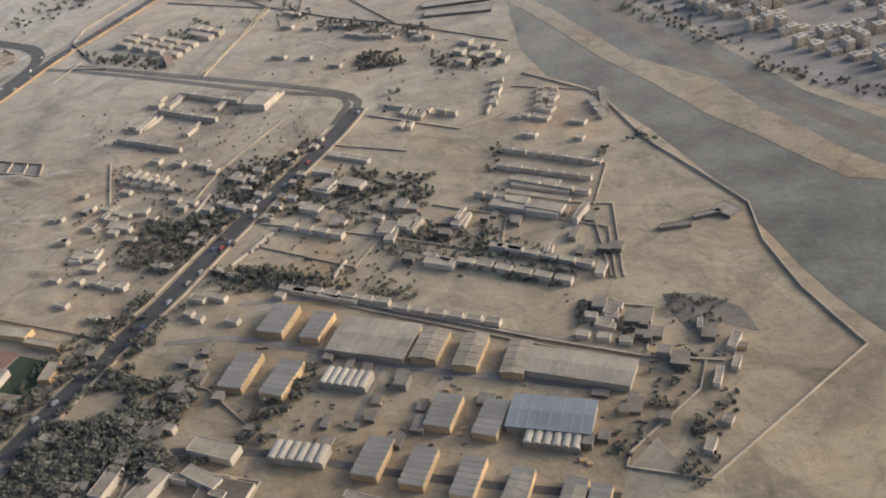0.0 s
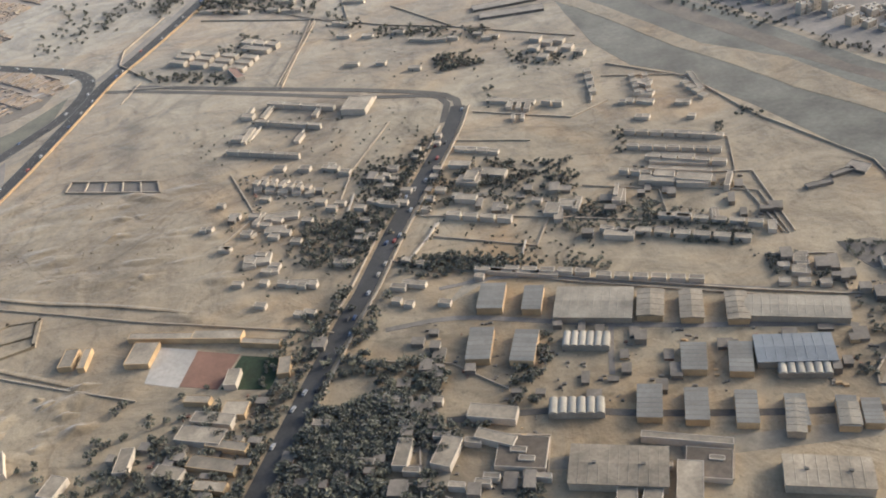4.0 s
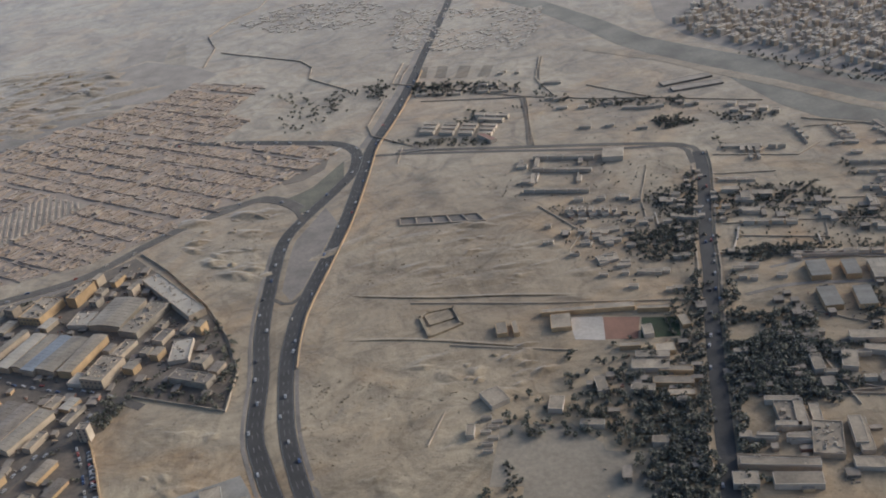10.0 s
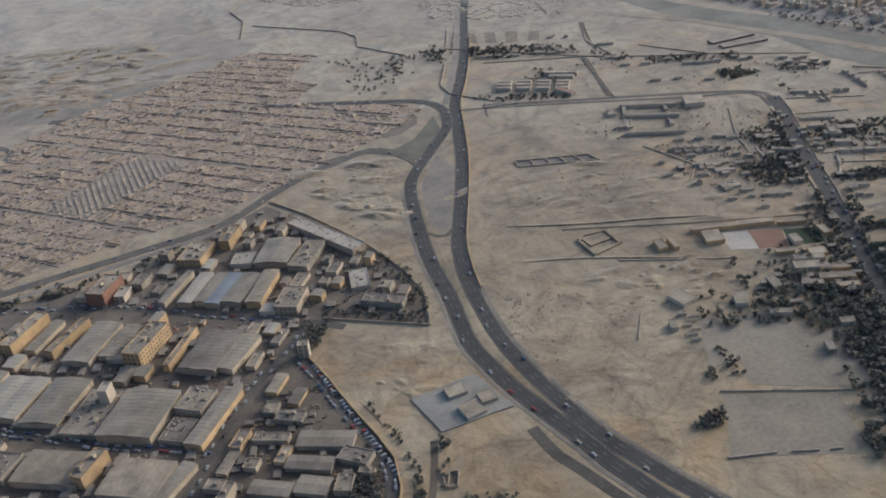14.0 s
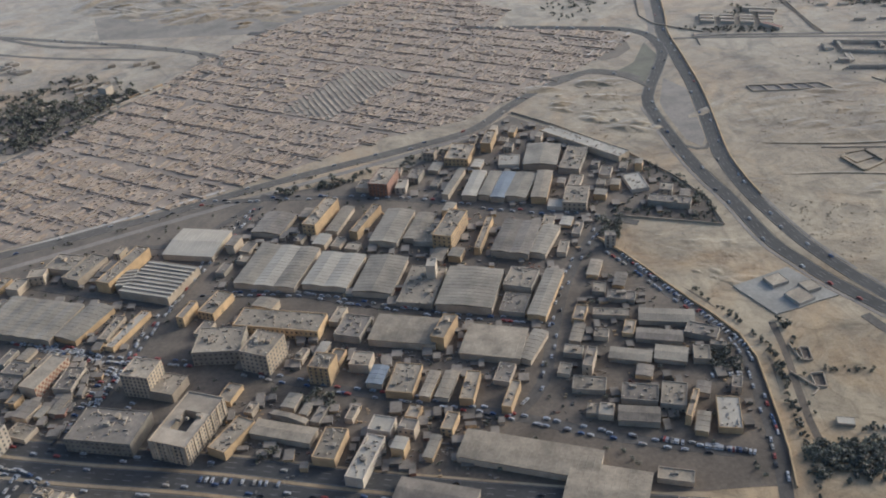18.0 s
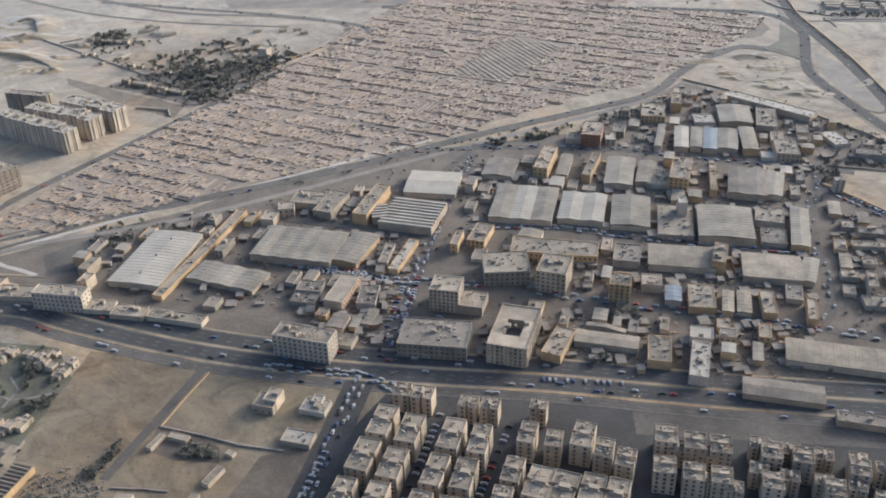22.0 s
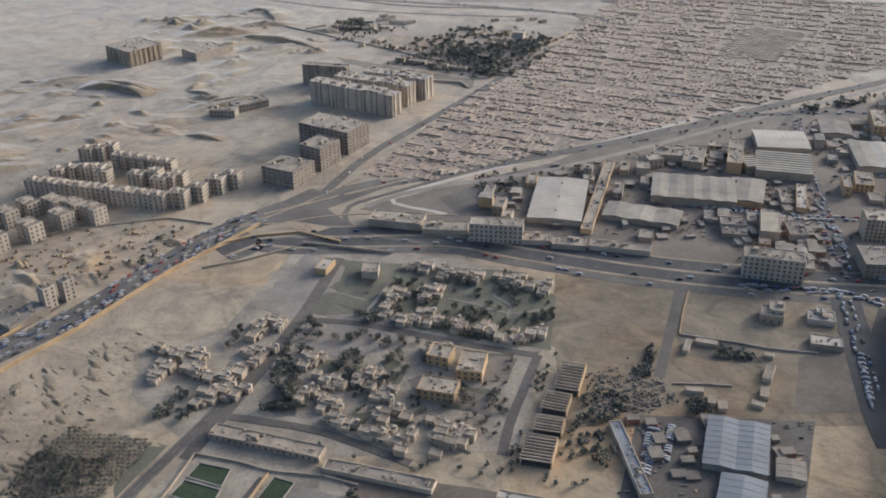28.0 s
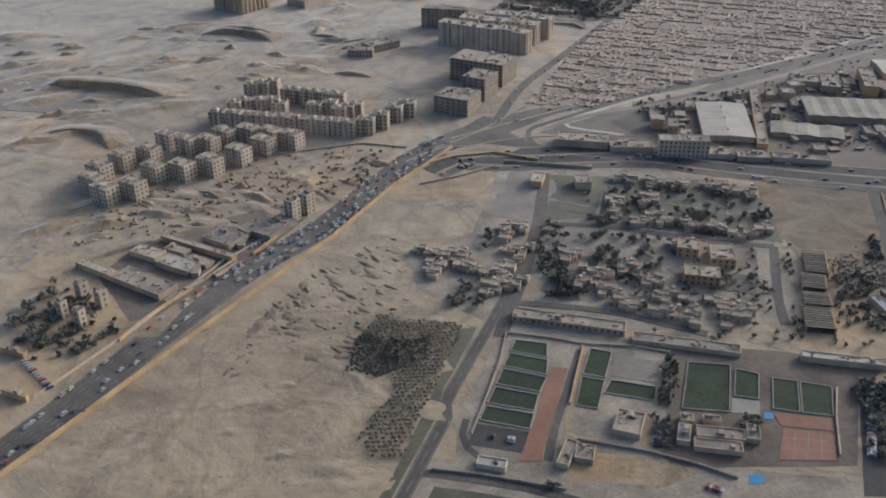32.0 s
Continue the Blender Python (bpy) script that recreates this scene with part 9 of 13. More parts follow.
block(-660.2, 566.6, 6.4, 2.8, 8.0, 1.7, WALLW, ROOFW, '', 0, 'house', 'far houses')
block(-656.3, 560.1, 6.4, 2.8, 8.0, 1.7, WALLW, ROOFW, '', 0, 'house', 'far houses')
block(-653.0, 556.3, 6.4, 2.8, 8.0, 1.7, WALLW, ROOFW, '', 0, 'house', 'far houses')
block(-648.6, 552.1, 6.4, 2.8, 8.0, 1.7, WALLW, ROOFW, '', 0, 'house', 'far houses')
block(-645.3, 554.3, 6.4, 2.8, 8.0, 1.7, WALLW, ROOFW, '', 0, 'house', 'far houses')
block(-655.9, 572.4, 6.4, 2.8, 8.0, 1.7, WALLW, ROOFW, '', 0, 'house', 'far houses')
block(-660.0, 576.6, 6.4, 2.8, 8.0, 1.7, WALLW, ROOFW, '', 0, 'house', 'far houses')
block(-698.8, 560.4, 4.4, 3.2, -30.0, 1.9, WALLC, ROOFC, '', 0, 'house', 'far houses')
block(-694.1, 555.0, 4.4, 3.2, -30.0, 1.9, WALLC, ROOFC, '', 0, 'house', 'far houses')
block(-689.9, 550.9, 4.4, 3.2, -30.0, 1.9, WALLC, ROOFC, '', 0, 'house', 'far houses')
block(-685.4, 550.2, 4.4, 3.2, -30.0, 1.9, WALLC, ROOFC, '', 0, 'house', 'far houses')
block(-680.2, 547.0, 4.4, 3.2, -30.0, 1.9, WALLC, ROOFC, '', 0, 'house', 'far houses')
block(-675.7, 546.3, 4.4, 3.2, -30.0, 1.9, WALLC, ROOFC, '', 0, 'house', 'far houses')
block(-702.4, 528.4, 3.4, 2.8, -30.0, 1.5, WALLC, ROOFC, '', 0, 'house', 'far houses')
block(-697.0, 528.4, 3.4, 2.8, -30.0, 1.5, WALLC, ROOFC, '', 0, 'house', 'far houses')
block(-681.2, 513.4, 3.4, 2.8, -30.0, 1.5, WALLC, ROOFC, '', 0, 'house', 'far houses')
block(-690.8, 507.7, 3.4, 2.8, -30.0, 1.5, WALLC, ROOFC, '', 0, 'house', 'far houses')
block(-671.9, 497.1, 3.4, 2.8, -30.0, 1.5, WALLC, ROOFC, '', 0, 'house', 'far houses')
block(-666.2, 491.8, 3.4, 2.8, -30.0, 1.5, WALLC, ROOFC, '', 0, 'house', 'far houses')
block(-658.8, 485.9, 3.4, 2.8, -30.0, 1.5, WALLC, ROOFC, '', 0, 'house', 'far houses')
block(-673.7, 464.9, 2.6, 2.6, -38.0, 2.6, WALLC, ROOFC, '', 0, 'house', 'far houses')
block(-668.9, 467.4, 3.0, 2.4, -38.0, 2.2, WALLC, ROOFC, '', 0, 'house', 'far houses')
block(-665.6, 459.1, 11.0, 4.0, -38.0, 1.8, WALLC, ROOFC, '', 0, 'house', 'far houses')
block(-652.7, 442.5, 3.4, 3.0, -38.0, 3.0, WALLC, ROOFC, '', 0, 'house', 'far houses')
block(-646.1, 438.8, 12.0, 4.0, -38.0, 1.8, WALLC, ROOFC, '', 0, 'house', 'far houses')
block(-658.4, 451.0, 6.0, 3.0, -38.0, 1.6, WALLC, ROOFC, '', 0, 'house', 'far houses')
block(-627.3, 476.2, 4.0, 3.0, -38.0, 2.4, WALLC, ROOFC, '', 0, 'house', 'far houses')
block(-623.8, 457.3, 9.0, 2.5, -38.0, 1.5, WALLC, ROOFC, '', 0, 'house', 'far houses')
block(-619.8, 459.6, 8.0, 2.5, -38.0, 1.5, WALLC, ROOFC, '', 0, 'house', 'far houses')
block(-649.9, 475.2, 5.0, 2.4, -38.0, 1.6, WALLC, ROOFC, '', 0, 'house', 'far houses')
block(-608.5, 510.0, 9.0, 3.0, 25.0, 1.7, WALLC, ROOFW, '', 0, 'house', 'far houses')
block(-604.8, 504.1, 9.0, 3.0, 25.0, 1.7, WALLC, ROOFW, '', 0, 'house', 'far houses')
block(-600.0, 504.4, 10.0, 3.0, 25.0, 1.7, WALLC, ROOFW, '', 0, 'house', 'far houses')
block(-593.8, 504.1, 10.0, 3.0, 25.0, 1.7, WALLC, ROOFW, '', 0, 'house', 'far houses')
block(-590.8, 506.2, 8.0, 3.0, 25.0, 1.7, WALLC, ROOFW, '', 0, 'house', 'far houses')
block(-604.9, 493.2, 5.0, 3.0, 25.0, 1.7, WALLC, ROOFW, '', 0, 'house', 'far houses')
block(-599.5, 488.9, 5.0, 3.0, 25.0, 1.7, WALLC, ROOFW, '', 0, 'house', 'far houses')
block(-592.3, 485.0, 7.0, 3.0, 25.0, 1.7, WALLC, ROOFW, '', 0, 'house', 'far houses')
block(-606.7, 481.2, 5.0, 3.0, 25.0, 1.7, WALLC, ROOFW, '', 0, 'house', 'far houses')
block(-602.4, 476.5, 4.0, 3.0, 25.0, 1.7, WALLC, ROOFW, '', 0, 'house', 'far houses')
block(-574.7, 474.7, 4.0, 3.0, 25.0, 1.7, WALLC, ROOFW, '', 0, 'house', 'far houses')
block(-579.2, 470.3, 4.0, 3.0, 25.0, 1.7, WALLC, ROOFW, '', 0, 'house', 'far houses')
block(-564.5, 477.0, 3.0, 3.0, 25.0, 1.7, WALLC, ROOFW, '', 0, 'house', 'far houses')
block(-558.8, 480.0, 3.0, 3.0, 25.0, 1.7, WALLC, ROOFW, '', 0, 'house', 'far houses')
block(-587.6, 487.6, 6.5, 6.5, -38.0, 5.4, WALLW, ROOFC, '', 0, 'house', 'far houses')
block(-587.4, 539.0, 5.0, 3.0, 10.0, 1.6, WALLC, ROOFC, '', 0, 'house', 'far houses')
block(-570.1, 534.3, 5.0, 3.0, 10.0, 1.6, WALLC, ROOFC, '', 0, 'house', 'far houses')
block(-560.5, 532.7, 5.0, 3.0, 10.0, 1.6, WALLC, ROOFC, '', 0, 'house', 'far houses')
block(-557.1, 524.0, 5.0, 3.0, 10.0, 1.6, WALLC, ROOFC, '', 0, 'house', 'far houses')
block(-614.2, 526.2, 5.0, 3.0, 10.0, 1.6, WALLC, ROOFC, '', 0, 'house', 'far houses')
block(-609.6, 522.0, 5.0, 3.0, 10.0, 1.6, WALLC, ROOFC, '', 0, 'house', 'far houses')
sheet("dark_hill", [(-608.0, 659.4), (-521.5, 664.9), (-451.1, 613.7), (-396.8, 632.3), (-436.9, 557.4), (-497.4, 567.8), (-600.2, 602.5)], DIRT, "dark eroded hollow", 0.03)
sheet("ploughed_land", [(-429.2, 676.3), (-413.0, 623.2), (-381.2, 614.8), (-358.0, 627.9), (-334.7, 656.6), (-357.8, 692.9), (-400.6, 730.6), (-423.7, 719.3)], DUSTROAD, "grey levelled land above the cemetery", 0.054)
sheet("ploughed_land", [(-423.9, 724.5), (-400.7, 736.0), (-385.1, 721.2), (-381.5, 786.4), (-414.0, 815.2)], DUSTROAD, "grey levelled land above the cemetery", 0.058)
sheet("bare_plot", [(-384.1, 717.0), (-385.1, 759.7), (-370.8, 774.3), (-363.8, 698.9)], SAND2, "ochre bare plot", 0.062)

# ---- far town across the river
far_town([(8.3, 570.1), (39.8, 603.2), (101.9, 607.7), (150.7, 629.0), (241.0, 568.7), (263.8, 526.7), (158.1, 306.7), (139.4, 333.2), (113.6, 362.4), (96.7, 383.1), (87.1, 401.7), (66.5, 436.1), (52.7, 467.0), (28.4, 506.1), (12.6, 539.6)], 900, 3, 0.62, 0.78)
thicket([(27.0, 494.3), (65.3, 430.4), (84.2, 390.7), (99.7, 369.5), (95.0, 357.7), (72.8, 384.2), (43.8, 430.5), (21.0, 481.4)], 110, 181, 0.61)
thicket([(106.4, 595.2), (167.7, 567.2), (223.0, 526.9), (196.5, 465.4), (142.4, 538.1)], 70, 182, 0.61)
thicket([(13.1, 585.9), (54.9, 608.0), (109.6, 610.2), (106.4, 595.2), (52.0, 587.0), (14.5, 561.0)], 50, 183, 0.54)
thicket([(96.8, 359.9), (135.2, 323.4), (131.5, 314.9), (93.6, 349.8)], 46, 184, 0.54)
far_town([(-196.5, 661.0), (-178.9, 750.8), (-64.5, 678.3), (-78.2, 629.1), (-104.0, 577.7), (-192.8, 624.7)], 420, 4, 0.5, 0.14)
far_town([(-335.3, 810.6), (-273.8, 839.2), (-202.2, 804.4), (-184.6, 757.6), (-207.5, 714.1), (-287.0, 746.9)], 90, 5, 0.6, 0.16)
far_town([(-131.8, 872.0), (-59.8, 854.4), (33.7, 785.2), (65.7, 685.9), (38.9, 662.1), (-2.4, 704.8), (-62.0, 743.3)], 90, 6, 0.8, 0.3)
thicket([(-291.0, 575.8), (-256.7, 571.2), (-235.3, 516.0), (-270.7, 504.8)], 24, 64, 0.81)
thicket([(-209.5, 555.8), (-109.6, 503.5), (-106.5, 476.8), (-197.4, 522.6)], 52, 65, 0.68)
thicket([(-63.9, 403.5), (-43.1, 396.1), (-45.5, 381.9), (-60.6, 387.2)], 24, 66, 0.68)
wall_line("boundary_wall", [(-347.7, 680.9), (-341.4, 733.1), (-350.2, 776.4), (-332.8, 818.1), (-307.1, 849.8), (-283.0, 942.4)], 0.61, "desert wall")
wall_line("boundary_wall", [(-334.9, 715.3), (-268.2, 649.1), (-259.3, 626.7), (-262.3, 599.8), (-234.3, 556.7)], 0.61, "desert wall")
wall_line("boundary_wall", [(-212.4, 522.5), (-226.9, 480.5), (-225.2, 461.4), (-202.8, 433.1)], 0.61, "camp wall")
wall_line("boundary_wall", [(-190.8, 597.9), (-203.6, 553.2), (-132.4, 487.4), (-105.1, 464.4)], 0.51, "camp wall")
wall_line("boundary_wall", [(-96.5, 553.5), (-110.1, 508.2), (-106.0, 472.6)], 0.51, "camp wall")
wall_line("boundary_wall", [(-123.0, 475.4), (-136.4, 404.2)], 0.61, "sunlit camp wall")

# ---- more walls in the barracks
wall_line("boundary_wall", [(-77.0, 272.3), (-48.1, 263.6), (-20.9, 253.8), (4.5, 244.6), (26.6, 235.0)], 0.46, "pale camp wall on sand")
wall_line("boundary_wall", [(-73.7, 258.6), (-40.7, 243.5), (-33.3, 261.5)], 0.46, "pale camp wall on sand")
wall_line("boundary_wall", [(-19.7, 274.9), (4.5, 264.5), (3.6, 250.9)], 0.46, "pale camp wall on sand")
wall_line("boundary_wall", [(-89.0, 248.6), (-64.7, 236.3), (-31.0, 221.1), (19.4, 201.1)], 0.46, "pale camp wall on sand")
wall_line("boundary_wall", [(3.8, 356.7), (32.3, 347.0), (43.7, 325.8)], 0.46, "pale camp wall on sand")
wall_line("boundary_wall", [(-1.3, 270.1), (35.0, 254.1), (35.8, 228.7)], 0.46, "pale camp wall on sand")
wall_line("boundary_wall", [(-108.1, 263.6), (-97.0, 258.2)], 0.46, "pale camp wall on sand")
wall_line("boundary_wall", [(-151.2, 325.4), (-137.9, 290.8), (-147.9, 276.1)], 0.46, "pale camp wall on sand")
wall_line("boundary_wall", [(-86.8, 347.6), (-102.3, 312.1), (-107.9, 283.4)], 0.46, "pale camp wall on sand")
wall_line("boundary_wall", [(-52.0, 344.1), (-14.5, 325.5), (1.6, 334.5)], 0.46, "pale camp wall on sand")
wall_line("boundary_wall", [(2.9, 307.1), (36.5, 291.1), (31.5, 266.7)], 0.46, "pale camp wall on sand")
wall_line("boundary_wall", [(-82.5, 479.3), (-51.5, 435.9), (0.8, 402.1)], 0.46, "pale camp wall on sand")
wall_line("boundary_wall", [(-63.2, 164.2), (-49.8, 160.9), (-52.8, 146.9), (-67.6, 150.9)], 0.48, "pale camp wall on sand")
wall_line("boundary_wall", [(-18.5, 151.6), (-7.0, 148.2), (-10.3, 138.2), (-20.7, 141.2), (-18.5, 151.6)], 0.48, "pale camp wall on sand")
wall_line("boundary_wall", [(-83.1, 169.8), (-84.0, 137.7)], 0.56, "pale camp wall on sand")
wall_line("boundary_wall", [(-51.9, 139.5), (-58.1, 131.8), (-56.2, 122.8)], 0.56, "pale camp wall on sand")
wall_line("boundary_wall", [(-98.6, 201.2), (-72.6, 193.7), (-58.2, 180.0)], 0.48, "pale camp wall on sand")

# ---- workshops between the large sheds
infill([(-499.8, 296.8), (-352.1, 232.3), (-377.6, 198.8), (-400.2, 168.2), (-528.8, 230.1), (-520.2, 265.5)], 16, 200, -30.4)
infill([(-452.0, 296.7), (-374.2, 346.3), (-323.0, 291.9), (-304.2, 233.7), (-350.2, 237.1)], 22, 201, -30.4)
infill([(-605.3, 266.5), (-538.1, 282.7), (-508.0, 296.9), (-545.4, 227.2)], 10, 202, -30.4)
infill([(-618.4, 257.3), (-547.7, 225.8), (-560.3, 196.1), (-613.7, 225.8)], 8, 203, -30.4)
infill([(-538.4, 216.2), (-401.4, 164.6), (-419.7, 128.2), (-519.5, 175.0)], 14, 204, -30.4)
infill([(-611.2, 209.6), (-560.2, 192.4), (-579.5, 149.5), (-604.7, 166.7)], 8, 205, -30.4)
infill([(-528.4, 160.9), (-429.6, 115.9), (-443.4, 81.9), (-538.8, 111.6)], 14, 206, -30.4)
infill([(-369.4, 200.6), (-337.6, 154.3), (-332.6, 115.7), (-347.7, 78.0), (-415.0, 111.2)], 18, 207, -30.4)
infill([(-693.4, 280.6), (-633.8, 280.7), (-562.9, 285.4), (-555.5, 195.2), (-582.0, 167.0), (-651.9, 205.6), (-691.0, 231.6)], 12, 208, -30.4)

# ---- junction and filler
sheet("junction", [(-799.7, 269.8), (-764.0, 285.1), (-729.1, 291.5), (-726.1, 282.2), (-757.1, 267.6), (-750.2, 246.2), (-732.4, 227.6), (-751.0, 222.2), (-774.1, 240.3), (-793.1, 244.4), (-808.3, 244.0)], OLDROAD, "worn asphalt of a wide road junction", 0.074)
yard_clutter([(-499.8, 296.8), (-352.1, 232.3), (-377.6, 198.8), (-400.2, 168.2), (-528.8, 230.1), (-520.2, 265.5)], 420, 70)
yard_clutter([(-432.6, 308.4), (-359.5, 352.2), (-317.7, 289.7), (-351.1, 234.7), (-452.5, 293.8)], 300, 71)
yard_clutter([(-605.3, 266.5), (-538.1, 282.7), (-508.0, 296.9), (-545.4, 227.2)], 200, 72)
yard_clutter([(-618.4, 257.3), (-547.7, 225.8), (-560.3, 196.1), (-613.7, 225.8)], 160, 73)
yard_clutter([(-538.4, 216.2), (-401.4, 164.6), (-419.7, 128.2), (-519.5, 175.0)], 330, 74)
yard_clutter([(-611.2, 209.6), (-560.2, 192.4), (-579.5, 149.5), (-604.7, 166.7)], 220, 75)
yard_clutter([(-528.4, 160.9), (-429.6, 115.9), (-443.4, 81.9), (-538.8, 111.6)], 300, 76)
yard_clutter([(-372.4, 192.4), (-337.6, 154.3), (-332.6, 115.7), (-347.7, 78.0), (-415.0, 111.2)], 260, 77)
yard_clutter([(-693.4, 280.6), (-633.8, 280.7), (-562.9, 285.4), (-555.5, 195.2), (-582.0, 167.0), (-651.9, 205.6), (-691.0, 231.6)], 300, 78)
yard_clutter([(-573.8, 164.5), (-477.6, 119.3), (-497.8, 93.5), (-587.1, 134.0)], 160, 79)
yard_clutter([(-697.8, 99.0), (-646.8, 79.8), (-673.4, 47.1), (-717.1, 63.2)], 120, 80)
yard_clutter([(-78.2, 305.5), (-21.0, 286.1), (-24.4, 256.2), (-75.3, 275.3)], 70, 90, "small huts, walls and stacks among the barracks", 2.4)
yard_clutter([(-153.7, 326.1), (-82.1, 302.6), (-85.2, 261.3), (-146.8, 279.2)], 60, 91, "small huts, walls and stacks among the barracks", 2.4)
yard_clutter([(-85.2, 215.4), (51.0, 183.7), (32.5, 160.5), (-75.8, 172.1)], 170, 92, "small huts, walls and stacks among the barracks", 2.4)
yard_clutter([(-112.5, 214.9), (-71.8, 204.7), (-51.5, 163.7), (-55.0, 141.7), (-121.7, 155.1)], 150, 93, "small huts, walls and stacks among the barracks", 2.4)
yard_clutter([(-148.7, 189.4), (-124.7, 193.1), (-129.5, 160.8), (-157.3, 166.4)], 40, 94, "small huts, walls and stacks among the barracks", 2.4)
yard_clutter([(-164.8, 191.8), (-113.0, 198.7), (-129.9, 148.2), (-147.6, 113.7), (-177.2, 119.7)], 70, 95, "small huts, walls and stacks among the barracks", 2.4)
yard_clutter([(-112.1, 191.6), (-45.6, 168.0), (-58.1, 131.8), (-118.6, 151.0)], 120, 96, "small huts, walls and stacks among the barracks", 2.4)
yard_clutter([(-4.8, 284.1), (38.0, 266.9), (37.2, 229.4), (-27.8, 240.3)], 90, 97, "small huts, walls and stacks among the barracks", 2.4)
yard_clutter([(21.6, 223.7), (65.3, 200.5), (57.7, 177.6), (41.6, 194.3)], 70, 98, "small huts, walls and stacks among the barracks", 2.4)
yard_clutter([(-120.3, 140.8), (-62.7, 118.3), (-71.8, 96.4), (-130.1, 110.2)], 60, 99, "small huts, walls and stacks among the barracks", 2.4)
thicket([(-83.4, 315.1), (-18.6, 293.0), (-21.4, 278.9), (-76.7, 289.7)], 105, 110, 0.67)
thicket([(-119.8, 282.8), (-83.3, 277.2), (-89.0, 262.2), (-118.1, 265.9)], 68, 111, 0.61)
thicket([(-96.8, 318.8), (-66.5, 318.7), (-85.2, 261.3), (-104.5, 244.9), (-100.2, 261.7)], 99, 112, 0.61)
thicket([(-102.3, 312.1), (-79.0, 313.8), (-80.1, 283.4), (-99.6, 281.3)], 49, 113, 0.55)
thicket([(-87.3, 249.7), (-40.7, 242.1), (-44.1, 229.1), (-86.1, 240.9)], 68, 114, 0.55)
thicket([(-33.3, 264.8), (26.6, 235.0), (24.9, 227.1), (-33.6, 249.2)], 74, 115, 0.55)
thicket([(-106.9, 200.8), (-74.5, 190.6), (-65.0, 175.0), (-76.5, 163.1), (-118.8, 154.9), (-123.7, 161.5), (-114.3, 181.8)], 93, 116, 0.74)
thicket([(-127.6, 208.2), (-116.5, 226.8), (-102.2, 227.3), (-105.4, 207.9), (-123.4, 157.7), (-129.3, 158.9)], 93, 117, 0.65)
thicket([(-167.8, 156.8), (-153.2, 182.6), (-111.0, 198.2), (-133.5, 149.0), (-148.0, 109.1), (-177.2, 114.9), (-163.0, 137.6)], 30, 118, 0.90)
thicket([(-112.3, 190.0), (-74.1, 190.1), (-82.4, 165.1), (-91.6, 150.1), (-118.2, 153.6)], 80, 119, 0.83)
thicket([(-133.0, 159.7), (-111.8, 166.4), (-122.0, 134.6), (-143.8, 90.3), (-165.8, 97.9), (-159.9, 123.7)], 74, 122, 0.99)
thicket([(-105.2, 188.4), (-57.4, 176.8), (-83.2, 136.5), (-114.7, 152.4)], 68, 123, 0.90)
thicket([(-201.3, 170.0), (-156.4, 151.0), (-158.2, 141.7), (-202.1, 159.9)], 24, 124, 0.99)
thicket([(-140.7, 154.4), (-118.2, 127.7), (-167.1, 60.1), (-172.5, 96.2)], 80, 125, 1.11)
thicket([(-174.4, 103.2), (-148.3, 86.0), (-167.1, 60.1), (-189.8, 74.9)], 74, 127, 1.20)
mounds([(-233.1, 215.9), (-181.2, 209.6), (-177.0, 176.1), (-221.3, 186.7)], 18, 1, (3, 8), (0.5, 1.5))
mounds([(-273.5, 212.3), (-220.0, 174.4), (-222.0, 128.7), (-260.2, 136.4)], 14, 2, (6, 16), (0.2, 0.7))
mounds([(-254.4, 339.0), (-198.1, 320.5), (-186.3, 258.0), (-240.5, 273.7)], 14, 3, (5, 14), (0.3, 0.9))
mounds([(-345.3, 395.0), (-284.0, 384.3), (-289.2, 300.8), (-322.1, 323.4)], 26, 4, (4, 10), (0.6, 2.2))
mounds([(-343.5, 213.4), (-306.0, 196.6), (-317.3, 157.2), (-331.6, 177.2)], 20, 5, (3, 6), (0.2, 0.6))
mounds([(-273.8, 212.1), (-211.2, 178.6), (-239.6, 100.5), (-257.9, 152.5)], 14, 6, (5, 14), (0.2, 0.6))
mounds([(-981.7, 521.5), (-817.2, 483.0), (-737.6, 413.7), (-821.9, 371.4), (-875.5, 364.7), (-941.3, 320.4), (-973.6, 313.1)], 90, 7, (5, 18), (0.5, 2.8))
mounds([(-942.7, 260.8), (-816.5, 266.1), (-815.5, 252.9), (-854.4, 232.7), (-912.3, 219.5), (-969.9, 219.1)], 50, 8, (3, 8), (0.5, 1.8))
mounds([(-831.7, 629.0), (-704.6, 619.2), (-705.0, 518.4), (-775.8, 461.6), (-810.0, 434.0)], 40, 9, (8, 18), (1.2, 4.0))
mounds([(-630.2, 820.1), (-418.3, 715.3), (-407.9, 608.7), (-497.6, 580.6), (-608.0, 659.4)], 170, 10, (6, 15), (0.5, 2.4), SAND2)
mounds([(-899.7, 144.9), (-833.9, 133.8), (-882.4, 65.9), (-952.2, 91.6)], 30, 11, (5, 12), (0.3, 0.8))
mounds([(-204.5, 323.1), (-164.6, 324.8), (-129.4, 219.1), (-165.7, 226.1)], 24, 12, (4, 9), (0.3, 1.1))
traffic([(-532.4, 314.0), (-490.8, 304.2), (-437.3, 283.6), (-388.8, 253.4), (-352.1, 232.3)], 40, 34, (-1.7, -1.0, 1.0, 1.7), "street cars")
traffic([(-502.3, 300.7), (-525.5, 262.3), (-545.4, 225.0), (-558.3, 199.2), (-567.8, 177.2), (-583.4, 150.8)], 55, 46, (-1.7, -1.0, 1.0, 1.7), "street cars")
traffic([(-517.5, 170.9), (-483.9, 149.5), (-453.9, 132.5), (-429.2, 117.3), (-396.9, 95.2), (-365.3, 78.2)], 43, 36, (-1.7, -1.0, 1.0, 1.7), "street cars")
